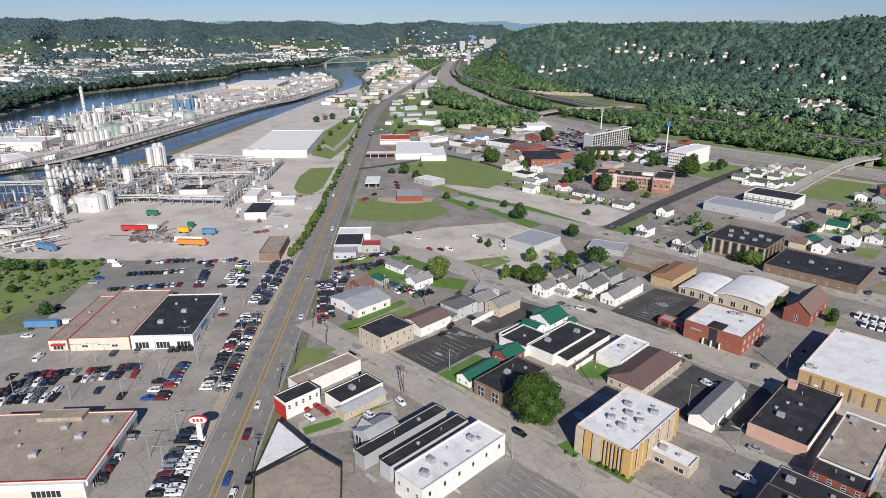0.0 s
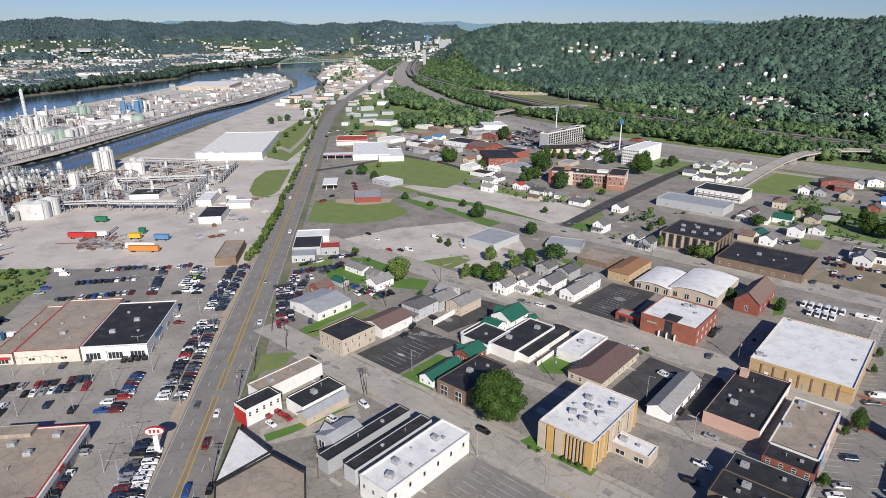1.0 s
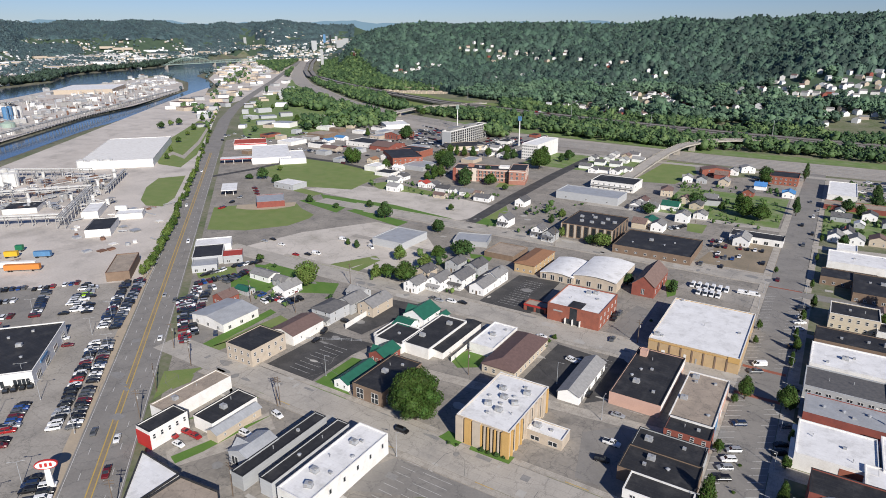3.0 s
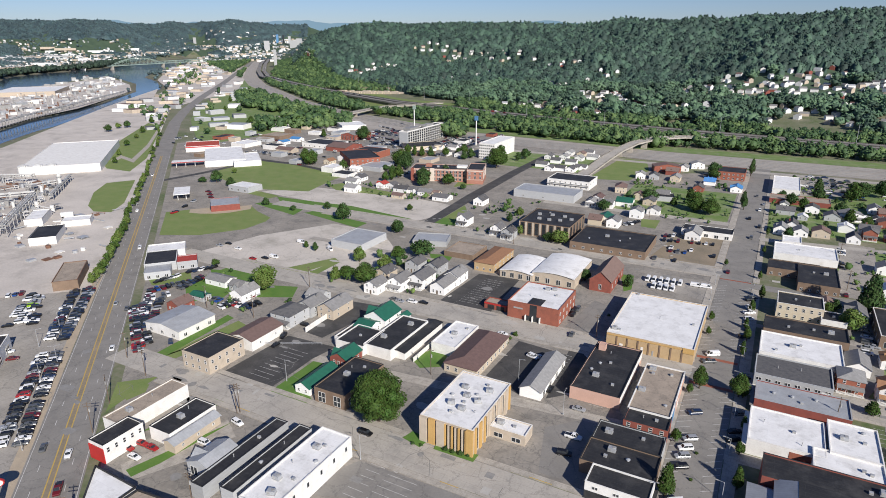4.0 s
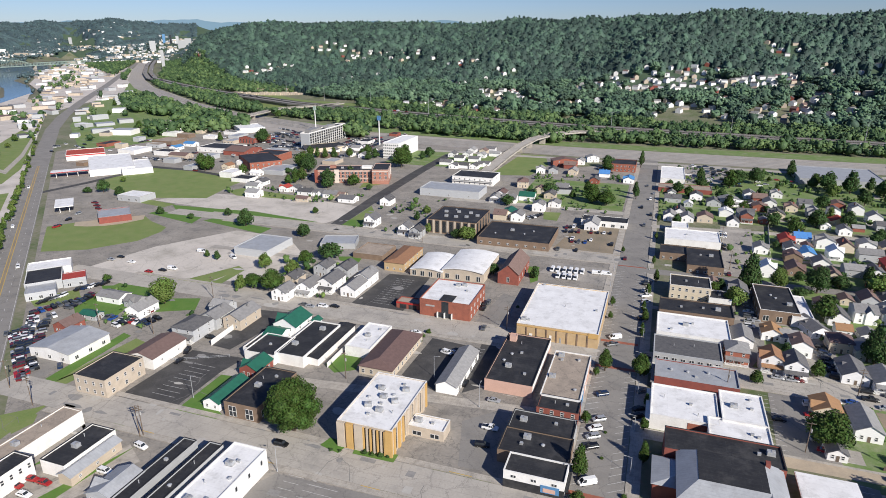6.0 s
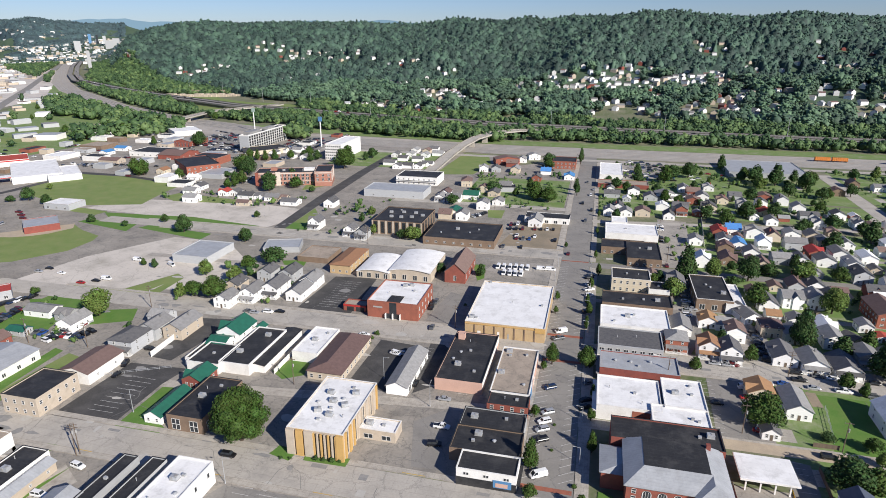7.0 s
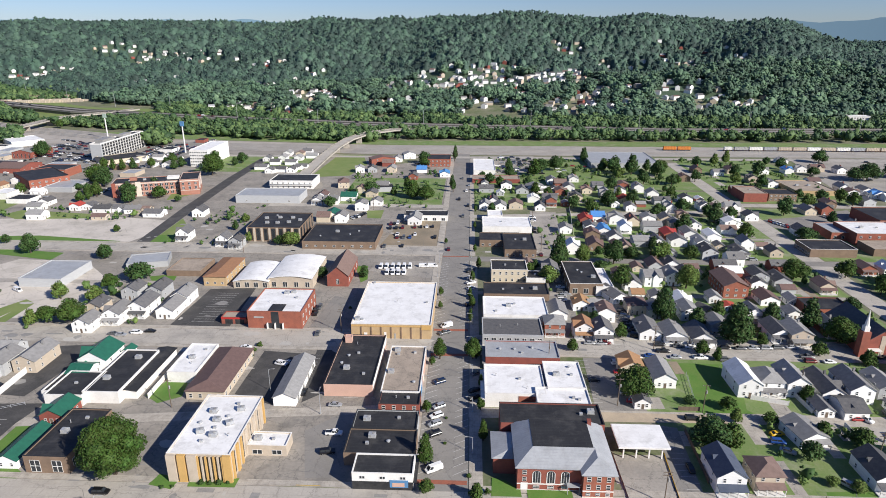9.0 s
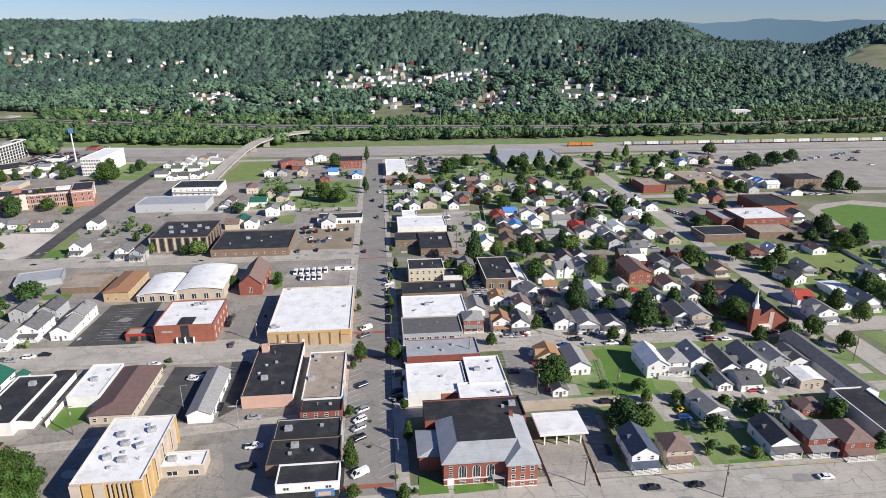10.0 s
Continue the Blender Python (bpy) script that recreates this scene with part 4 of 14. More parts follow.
def canopy(x, y, w, d, h, roof, label, posts=4, fascia="white_paint", rot=0.0):
    """A flat canopy on posts."""
    b = thing("canopy", x, y, 0, rot, label, "canopy")
    me = Mesh()
    me.box(-w / 2, -d / 2, h, w / 2, d / 2, h + 0.5)
    part("deck", me, fascia, b)
    me = Mesh()
    me.box(-w / 2 + 0.2, -d / 2 + 0.2, h + 0.503, w / 2 - 0.2, d / 2 - 0.2, h + 0.55)
    part("roof", me, roof, b)
    for k in range(posts):
        for v in (-0.38, 0.38):
            me = Mesh()
            u = -w / 2 + w * (k + 0.5) / posts
            me.box(u - 0.2, v * d - 0.2, 0, u + 0.2, v * d + 0.2, h)
            part("post", me, "white_paint", b)
    return b


def church(x, y):
    b = thing("church", x, y, 0, 0, "red brick church with a dark roof and white steeple", "church")
    w, d, h, rise = 17, 27, 5.0, 6.2
    part("wall", gable_walls(w, d, h, rise), "brick_red", b)
    part("roof", gable_roof(w, d, h, rise, 0.7), "shingle_dark", b)
    me = Mesh()
    me.box(-1.0, -d / 2 - 0.15, 0, 1.0, -d / 2 + 0.05, 8.4)
    part("stone_panel", me, "stone_tan", b)
    me = Mesh()
    me.box(-w / 2 - 1.6, -d / 2 - 2.2, 0, -w / 2 + 1.6, -d / 2 + 1.0, 11)
    part("tower", me, "brick_red", b)
    me = Mesh()
    me.box(-w / 2 - 1.0, -d / 2 - 1.6, 11, -w / 2 + 1.0, -d / 2 + 0.4, 13.2), me.cyl(-w / 2, -d / 2 - 0.6, 13.2, 20, 0.95, 8, 0, 0.03)
    part("steeple", me, "white_paint", b)
    me = Mesh()
    me.box(-w / 2 + 1.7, -d / 2 - 2.4, 2.7, -1.2, -d / 2 - 0.02, 3.0), me.box(-w / 2 + 2.2, -d / 2 - 2.2, 0, -w / 2 + 2.5, -d / 2 - 1.9, 2.7), me.box(-1.8, -d / 2 - 2.2, 0, -1.5, -d / 2 - 1.9, 2.7)
    part("porch", me, "white_paint", b)
    openings(b, w, d, [("e", 4, 1.2, 2.2, 1.4, "sash")])
    return b


def office_fins(x, y, w, d, h):
    """Ochre fins, dark glass and corner piers that dress the tan stone office."""
    b = thing("facade_screen", x, y, 0, 0, "ochre fins and dark glass set on the tan office front", "facade")
    me = Mesh()
    me.box(-w / 2 + 9, -d / 2 - 0.12, 0.8, w / 2 - 2.2, -d / 2 - 0.02, h - 0.9)
    part("glass_front", me, "glass", b)
    for k in range(7):
        me = Mesh()
        u = -w / 2 + 9 + (w - 11.2) * k / 6
        me.box(u - 0.22, -d / 2 - 0.7, 0.3, u + 0.22, -d / 2 - 0.125, h - 0.5)
        part("fin", me, "stone_tan" if k % 2 else "ochre", b)
    for u0, u1, m in ((-w / 2, -w / 2 + 2.6, "stone_tan"), (-w / 2 + 3.2, -w / 2 + 5.4, "ochre"), (-w / 2 + 6.0, -w / 2 + 8.8, "stone_tan"), (w / 2 - 2.0, w / 2 + 0.3, "ochre")):
        me = Mesh()
        me.box(u0, -d / 2 - 0.8, 0, u1, -d / 2 - 0.01, h - 0.15)
        part("pier", me, m, b)
    for k in range(9):
        me = Mesh()
        v = -d / 2 + 1.2 + (d - 3) * k / 8
        me.box(w / 2 + 0.01, v, 0, w / 2 + 0.45, v + (1.5 if k % 2 else 0.9), h - 0.15)
        part("pier", me, "ochre" if k in (0, 1, 2, 8) else "stone_tan", b)
        if k < 8:
            me = Mesh()
            me.box(w / 2 + 0.01, v + 1.6, 1.0, w / 2 + 0.06, v + 2.4, h - 1.0)
            part("glass_strip", me, "glass", b)
    return b


def glass_slab(x, y, w, d, h):
    """A long office slab: dark glass floors behind white fins on its +x side, white end walls."""
    b = thing("office_block", x, y, 0, 0, "dark glass six-storey office slab with white fins", "office building")
    for v in (-d / 2, d / 2 - 2):
        me = Mesh()
        me.box(-w / 2, v, 0, w / 2, v + 2, h)
        part("end_wall", me, "siding_grey", b)
    me = Mesh()
    me.box(-w / 2 + 0.5, -d / 2 + 2, 0, w / 2 - 0.9, d / 2 - 2, h - 0.6)
    part("glazing", me, "glass", b)
    me = Mesh()
    me.ring(-w / 2, -d / 2, w / 2, d / 2, 0.8, h, h + 1.1)
    part("parapet", me, "white_paint", b)
    me = Mesh()
    me.box(-w / 2 + 0.8, -d / 2 + 0.8, h - 0.5, w / 2 - 0.8, d / 2 - 0.8, h + 0.3)
    part("roof", me, "black_roof", b)
    for k in range(17):
        me = Mesh()
        v = -d / 2 + 2 + (d - 4) * k / 16
        me.box(w / 2 - 0.9, v - 0.2, 0, w / 2 - 0.4, v + 0.2, h)
        part("fin", me, "white_paint", b)
    for k in range(7):
        me = Mesh()
        z = h * k / 6
        me.box(w / 2 - 0.9, -d / 2 + 2, max(0, z - 0.7), w / 2 - 0.6, d / 2 - 2, z + 0.15)
        part("spandrel", me, "steel_grey", b)
    for k in range(12):
        part("roof_unit", unit_data(("box", "small", "fan")[k % 3]), None, b).matrix_basis = pose(random.uniform(-5, 5), -d / 2 + 6 + (d - 12) * k / 11, h + 0.3, 0, 0, 90 * (k % 2))
    for x0, y0, x1, y1, rise in ((-5, -d / 2 + 8, 4, -d / 2 + 30, 3.4), (-4, 5, 3, 22, 2.8)):
        me = Mesh()
        me.box(x0, y0, h + 0.3, x1, y1, h + rise)
        part("plant_room", me, "steel_grey", b)
    return b


# ---- works, poles and other structures ----
def tank(x, y, r, h, m, label, z=0.0, dome=True, name="storage_tank"):
    b = thing(name, x, y, z, 0, label, "tank", "tanks")
    me = Mesh()
    me.cyl(0, 0, 0, h, r, 20)
    part("shell", me, m, b)
    me = Mesh()
    me.cyl(0, 0, h, h + (r * 0.28 if dome else 0.3), r * 1.01, 20, 0, r * (0.15 if dome else 1.0))
    part("roof", me, m, b)
    me = Mesh()
    me.beam((r + 0.2, 0, 0), (r + 0.2, 0, h + 0.8), 0.4, 0.1)
    part("ladder", me, "steel_grey", b)
    return b


def column(x, y, r, h, m="steel_white"):
    b = thing("process_column", x, y, 0, random.uniform(0, 360), "tall steel process column with platforms", "column", "process columns")
    me = Mesh()
    me.cyl(0, 0, 1.5, h, r, 14), me.cyl(0, 0, h, h + r, r, 14, 0, r * 0.3), me.cyl(0, 0, 0, 1.5, r * 1.15, 14)
    part("vessel", me, m, b)
    for k in range(max(1, int(h // 6))):
        me = Mesh()
        z = 4 + 6 * k
        me.cyl(0, 0, z, z + 0.15, r + 1.0, 12), me.ring(-r - 1, -r - 1, r + 1, r + 1, 0.08, z + 1.0, z + 1.1)
        part("platform", me, "steel_grey", b)
    me = Mesh()
    me.cyl(r + 0.35, 0, 0, h * 0.9, 0.18, 6)
    part("pipe", me, "steel_grey", b)
    return b


def pipe_rack(a, b, h, w, label="steel pipe rack carrying many pale pipes"):
    ln = math.hypot(b[0] - a[0], b[1] - a[1])
    t = thing("pipe_rack", a[0], a[1], 0, math.degrees(math.atan2(b[1] - a[1], b[0] - a[0])), label, "pipe rack", "pipe racks")
    n = max(2, round(ln / 9))
    for k in range(n + 1):
        me = Mesh()
        u = ln * k / n
        for v in (-w / 2, w / 2):
            me.box(u - 0.2, v - 0.2, 0, u + 0.2, v + 0.2, h)
        for z in (h - 1.8, h):
            me.box(u - 0.15, -w / 2 - 0.3, z - 0.3, u + 0.15, w / 2 + 0.3, z)
        part("frame", me, "steel_grey", t)
    for z in (h - 1.8, h):
        for k in range(5):
            me = Mesh()
            v = -w / 2 + w * (k + 0.5) / 5
            r = (0.22, 0.35, 0.16, 0.28, 0.2)[k]
            me.cyl(v, z + r, 0, ln, r, 6, 0, None, "x")
            part("pipe", me, ("steel_white", "steel_grey", "steel_white")[k % 3], t)
    return t


def steelwork(x, y, w, d, h, seed):
    """An open process structure: frame, decks and vessels."""
    rng = random.Random(seed)
    t = thing("process_structure", x, y, 0, 0, "open steel process structure with vessels and pipework", "process plant", "process structures")
    me = Mesh()
    for u in (-w / 2, 0, w / 2):
        for v in (-d / 2, d / 2):
            me.box(u - 0.2, v - 0.2, 0, u + 0.2, v + 0.2, h)
    for z in np.arange(4, h + 0.1, 4):
        me.ring(-w / 2, -d / 2, w / 2, d / 2, 0.3, z - 0.3, z)
        me.box(-w / 2, -0.1, z - 0.3, w / 2, 0.1, z)
    part("frame", me, "steel_grey", t)
    for z in np.arange(4, h, 4):
        me = Mesh()
        me.box(-w / 2 + 0.3, -d / 2 + 0.3, z - 0.12, rng.uniform(0, w / 2 - 0.3), d / 2 - 0.3, z - 0.02)
        part("deck", me, "steel_grey", t)
    for k in range(7):
        me = Mesh()
        u, v, z, r = rng.uniform(-w / 2 + 1, w / 2 - 1), rng.uniform(-d / 2 + 1, d / 2 - 1), 4 * rng.randrange(0, max(1, int(h // 4))), rng.uniform(0.6, 1.4)
        me.cyl(u, v, z, z + rng.uniform(2.5, 6), r, 10), me.cyl(u + r, v, z, h + rng.uniform(0, 3), 0.15, 6)
        part("vessel", me, rng.choice(("steel_white", "steel_white", "steel_grey", "metal")), t)
    return t


def utility_pole(x, y, h=11.0, rot=0.0, arms=2, box=True):
    b = thing("utility_pole", x, y, 0, rot, "brown wooden utility pole with crossarms beside the street", "utility pole", "utility poles")
    me = Mesh()
    me.cyl(0, 0, 0, h, 0.17, 8, 0, 0.11)
    part("pole", me, "wood", b)
    for k in range(arms):
        me = Mesh()
        z = h - 0.6 - 1.0 * k
        me.box(-1.3, -0.08, z - 0.08, 1.3, 0.08, z + 0.08)
        arm = part("crossarm", me, "wood", b)
        if ("insulator",) not in SHARED:
            ins = Mesh()
            ins.cyl(0, 0, 0, 0.2, 0.07, 6, 0, 0.04)
            SHARED[("insulator",)] = ins.data("insulator", "steel_grey")
        for u in ((-1.15, 0.5, 1.15) if k == 0 else ()):
            part("insulator", SHARED[("insulator",)], None, arm).matrix_basis = pose(u, 0, z + 0.08)
    if box:
        me = Mesh()
        me.cyl(0.38, 0, h - 3.6, h - 2.5, 0.26, 8)
        part("transformer", me, "steel_grey", b)
    return b


def street_lamp(x, y, h=9.0, rot=0.0, double=False, tall=False):
    b = thing("street_lamp", x, y, 0, rot, "grey steel lamp post with a slim arm", "street lamp", "street lamps")
    me = Mesh()
    me.cyl(0, 0, 0, 0.5, 0.22, 8), me.cyl(0, 0, 0.5, h, 0.11 if not tall else 0.3, 8, 0, 0.07 if not tall else 0.14)
    part("pole", me, "metal", b)
    for s in ((-1, 1) if double else (1,)):
        me = Mesh()
        me.beam((0, 0, h - 0.1), (1.7 * s, 0, h + 0.15), 0.08)
        arm = part("arm", me, "metal", b)
        me = Mesh()
        me.box(min(1.6 * s, 2.3 * s), -0.16, h + 0.06, max(1.6 * s, 2.3 * s), 0.16, h + 0.22)
        part("lamp_head", me, "steel_grey", arm)
    return b


def fence(a, b, h, m, label, step=4.0, solid=True):
    ln = math.hypot(b[0] - a[0], b[1] - a[1])
    t = thing("fence", a[0], a[1], 0, math.degrees(math.atan2(b[1] - a[1], b[0] - a[0])), label, "fence", "fences")
    n = max(1, round(ln / step))
    for k in range(n):
        me = Mesh()
        u0, u1 = ln * k / n, ln * (k + 1) / n
        if solid:
            me.box(u0 + 0.05, -0.03, 0.06, u1 - 0.05, 0.03, h)
        else:
            for z in (h * 0.45, h * 0.9):
                me.box(u0, -0.03, z - 0.05, u1, 0.03, z + 0.05)
        part("panel", me, m, t)
    key = ("post", round(h, 1), m)
    if key not in SHARED:
        me = Mesh()
        me.box(-0.06, -0.06, 0, 0.06, 0.06, h + 0.1)
        SHARED[key] = me.data("post", m)
    for k in range(n + 1):
        part("post", SHARED[key], None, t).matrix_basis = pose(ln * k / n, 0, 0)
    return t


def trailer(x, y, rot, m, label, L=13.5, h=2.8, name="trailer"):
    b = thing(name, x, y, 0, rot, label, "trailer")
    me = Mesh()
    me.box(-L / 2, -1.25, 1.1, L / 2, 1.25, 1.1 + h)
    part("box_body", me, m, b)
    me = Mesh()
    me.box(-L / 2, -1.0, 0.85, L / 2, 1.0, 1.1)
    part("chassis", me, "steel_grey", b)
    for u in (-L * 0.38, -L * 0.30, L * 0.30):
        me = Mesh()
        me.cyl(u, 0.5, -1.2, 1.2, 0.5, 10, 0, None, "y")
        part("wheel_pair", me, "tyre", b)
    return b


def railcar(x, y, m, label, L=15.0, h=3.6, rot=0.0):
    b = thing("railcar", x, y, 0.3, rot, label, "railcar", "train of railcars")
    me = Mesh()
    # ribbed sides: sections that step in and out along the car
    secs = [(-L / 2 + 0.4, 1.3, 0.5)]
    for k in range(9):
        u = -L / 2 + 0.9 + (L - 1.8) * k / 8
        secs += [(u - 0.12, 1.42, 0.1), (u - 0.08, 1.55, 0.0), (u + 0.08, 1.55, 0.0), (u + 0.12, 1.42, 0.1)]
    secs.append((L / 2 - 0.4, 1.3, 0.5))
    pts = [(u, s * q, z) for u, q, drop in secs for s, z in ((-1, 1.2), (1, 1.2), (1, 0.9 + h - drop), (-1, 0.9 + h - drop))]
    me.poly(pts, [(3, 2, 1, 0), tuple(len(pts) - 4 + k for k in range(4))] + [(4 * i + k, 4 * i + (k + 1) % 4, 4 * i + 4 + (k + 1) % 4, 4 * i + 4 + k) for i in range(len(secs) - 1) for k in range(4)])
    part("body", me, m, b)
    me = Mesh()
    me.box(-L / 2, -1.1, 0.8, L / 2, 1.1, 1.2)
    part("underframe", me, "rust", b)
    for u in (-L * 0.36, L * 0.36):
        me = Mesh()
        me.box(u - 1.3, -1.0, 0.05, u + 1.3, 1.0, 0.8)
        part("bogie", me, "tyre", b)
    return b


def sign_mast(x, y, h, top, label):
    b = thing("sign_mast", x, y, 0, 0, label, "sign mast")
    me = Mesh()
    me.cyl(0, 0, 0, h, 0.8, 10, 0, 0.6)
    part("pole", me, "white_paint", b)
    me = Mesh()
    me.box(-2.0, -0.8, h, 2.0, 0.8, h + 5)
    part("sign_box", me, top, b)
    return b


def oval_sign(x, y, rot):
    """A dealership's pylon: a tapering white post with an oval red-rimmed board, its lettering left as plain bars."""
    b = thing("dealership_sign", x, y, 0, rot, "white pylon with a red-rimmed oval sign board", "sign")
    me = Mesh()
    me.box(-0.9, -0.4, 0, 0.9, 0.4, 7.0, 0, 0.2)
    part("pylon", me, "white_paint", b)
    for name, rx, rz, t, m in (("rim", 3.0, 1.5, 0.30, "red_paint"), ("board", 2.7, 1.25, 0.34, "white_paint")):
        me = Mesh()
        n = 24
        ring = [(rx * math.cos(2 * math.pi * k / n), rz * math.sin(2 * math.pi * k / n) + 8.2) for k in range(n)]
        me.poly([(u, -t, z) for u, z in ring] + [(u, t, z) for u, z in ring], [tuple(range(n - 1, -1, -1))[::-1], tuple(range(2 * n - 1, n - 1, -1))] + [(k, n + k, n + (k + 1) % n, (k + 1) % n) for k in range(n)])
        part(name, me, m, b)
    for u in (-1.2, 0, 1.2):
        me = Mesh()
        me.box(u - 0.35, -0.38, 7.6, u + 0.35, 0.38, 8.8)
        part("bar", me, "red_paint", b)
    return b


def joined(name, boxes, mats, label, category):
    """Many small blocks as one object: rows of (x, y, z, w, d, h, rot, slot, roof rise)."""
    me = Mesh()
    for x, y, z, w, d, h, rot, slot, rise in boxes:
        c, s = math.cos(radians(rot)), math.sin(radians(rot))
        p = lambda u, v, k: (x + u * c - v * s, y + u * s + v * c, z + k)
        lo = [p(-w / 2, -d / 2, -3), p(w / 2, -d / 2, -3), p(w / 2, d / 2, -3), p(-w / 2, d / 2, -3)]
        hi = [p(-w / 2, -d / 2, h), p(w / 2, -d / 2, h), p(w / 2, d / 2, h), p(-w / 2, d / 2, h)]
        me.poly(lo + hi, [(0, 1, 5, 4), (1, 2, 6, 5), (2, 3, 7, 6), (3, 0, 4, 7)], slot[0])
        if rise:
            r0, r1 = p(0, -d / 2, h + rise), p(0, d / 2, h + rise)
            me.poly(hi + [r0, r1], [(0, 4, 5, 3), (1, 2, 5, 4)], slot[1])
            me.poly(hi + [r0, r1], [(0, 1, 4), (2, 3, 5)], slot[0])
        else:
            me.poly(hi, [(0, 1, 2, 3)], slot[1])
    return tagged(part(name, me, mats), label, category, kind="stuff")


def pipework(name, a, b, c, d, n, high, seed, mats, label, category):
    """A thicket of steel posts, pipes and rails over the four-sided plot a, b, c, d, as one object."""
    rng = random.Random(seed)
    me = Mesh()

    def at(u, v):
        return tuple((a[i] * (1 - u) + b[i] * u) * (1 - v) + (d[i] * (1 - u) + c[i] * u) * v for i in (0, 1))

    for _ in range(n):
        x, y = at(rng.random(), rng.random())
        z, ang, slot = rng.choice((0.6, 2, 3.5, 5, 7)) * high / 7, radians(rng.choice((0, 90, HWY_TURN, HWY_TURN, HWY_TURN + 90))), rng.randrange(len(mats))
        k = rng.random()
        if k < 0.36:
            ln = rng.uniform(5, 24)
            e = (x + ln * math.cos(ang), y + ln * math.sin(ang), z)
            me.beam((x, y, z), e, rng.uniform(0.25, 0.7), None, slot)
            for f in (0.1, 0.5, 0.9):
                me.beam((x + (e[0] - x) * f, y + (e[1] - y) * f, 0), (x + (e[0] - x) * f, y + (e[1] - y) * f, z), 0.25, None, slot)
        elif k < 0.6:
            me.cyl(x, y, 0, rng.uniform(1.5, high * 1.3), rng.uniform(0.5, 1.5), 9, slot)
        elif k < 0.8:
            w, l, h = rng.uniform(1.5, 6), rng.uniform(1.5, 7), rng.uniform(1.2, high * 0.6)
            me.box(x - w / 2, y - l / 2, 0, x + w / 2, y + l / 2, h, slot)
        else:
            w, h = rng.uniform(2.5, 5), rng.uniform(high * 0.4, high)
            for u, v in ((0, 0), (w, 0), (w, w), (0, w)):
                me.beam((x + u, y + v, 0), (x + u, y + v, h), 0.25, None, slot)
            for q in (0.5, 1.0):
                me.box(x - 0.2, y - 0.2, h * q - 0.15, x + w + 0.2, y + w + 0.2, h * q, slot)
    return tagged(part(name, me, mats), label, category, kind="stuff")


HWY_TURN = 138.2


# ---- the valley: ground, hills and river ----
EYE = 122.0   # height of the drone over the valley floor
FOOT_X = [-4900, -3500, -2600, -1455, -640, -160, 270, 540, 900, 1600, 4900]
FOOT_Y = [6200, 4150, 2950, 1645, 1100, 945, 905, 925, 1040, 1250, 1500]
# the crest of the hills: bearing in degrees and slope seen from the drone
TOP_AZ = [-60, -41.8, -40.2, -38, -35.6, -33.5, -31, -28.4, -24, -21, -18.5, -14, -9, -7, -5, -3, 0, 5, 8, 11, 14.4, 18.6, 23, 25.5, 27.7, 30, 34, 35.7, 37.4, 40, 46, 60]
TOP_EL = [-2.5, -1.8, -0.5, 0.25, 0.72, 0.85, 0.68, 0.8, 0.87, 0.95, 0.78, 0.85, 0.86, 1.0, 0.87, 1.27, 1.17, 1.2, 1.07, 0.92, 1.27, 1.17, 1.01, 0.9, 0.44, 0.14, -0.2, -0.2, 0.5, 0.8, 0.9, 0.9]
RIVER = [(-500, 55), (-567, 124), (-640, 189), (-735, 310), (-850, 445), (-930, 560), (-1040, 705), (-1200, 905), (-1330, 1045), (-1560, 1215), (-1750, 1320), (-2050, 1625), (-2580, 2225), (-2900, 2700), (-3080, 2600),
         (-2800, 2190), (-2590, 1860), (-2330, 1550), (-2240, 1290), (-2130, 1115), (-1870, 925), (-1720, 690), (-1560, 420), (-1200, 190), (-900, -300), (-500, -500), (-300, -350)]
ISLAND = [(-700, 20), (-715, 160), (-760, 232), (-880, 385), (-1015, 545), (-1090, 665), (-1180, 785), (-1330, 960), (-1530, 1110), (-1800, 1240), (-1830, 1180), (-1660, 960), (-1555, 770), (-1440, 640), (-1290, 456), (-1215, 362), (-1075, 255), (-955, 150), (-800, -60)]

INTER = [(-3300, 3560), (-2645, 2824), (-1930, 2016), (-1568, 1626), (-1351, 1415), (-1120, 1255), (-900, 1120), (-620, 975), (-300, 880), (-100, 838), (260, 800), (560, 810), (950, 880), (1600, 1090)]   # the interstate
RAILWAY = [(-2518, 2621), (-1812, 1839), (-1409, 1415), (-1186, 1212), (-1008, 1079), (-827, 942), (-640, 830), (-400, 735)]
HIGHWAY = [(-571, 434), (-782, 626), (-889, 734), (-1049, 911), (-1323, 1230), (-1843, 1818), (-2700, 2800)]
FLYOVER = [(-604, 700), (-592, 740), (-584, 790), (-586, 840), (-590, 885), (-560, 945), (-545, 1010)]
LOOP_FIELD = [(-870, 1138), (-766, 1178), (-622, 1191), (-516, 1032), (-475, 928), (-512, 881), (-563, 861), (-642, 889), (-733, 969)]


def inside(px, py, poly):
    res = np.zeros(px.shape, bool)
    for (ax, ay), (bx, by) in zip(poly, poly[1:] + poly[:1]):
        if ay != by:
            res ^= ((ay > py) != (by > py)) & (px < (bx - ax) * (py - ay) / (by - ay) + ax)
    return res


def edge_distance(px, py, poly, closed=True):
    best = np.full(px.shape, 1e9)
    for (ax, ay), (bx, by) in list(zip(poly, poly[1:])) + ([(poly[-1], poly[0])] if closed else []):
        dx, dy = bx - ax, by - ay
        t = np.clip(((px - ax) * dx + (py - ay) * dy) / (dx * dx + dy * dy), 0, 1)
        best = np.minimum(best, np.hypot(px - ax - t * dx, py - ay - t * dy))
    return best


def smooth(t):
    t = np.clip(t, 0, 1)
    return t * t * (3 - 2 * t)


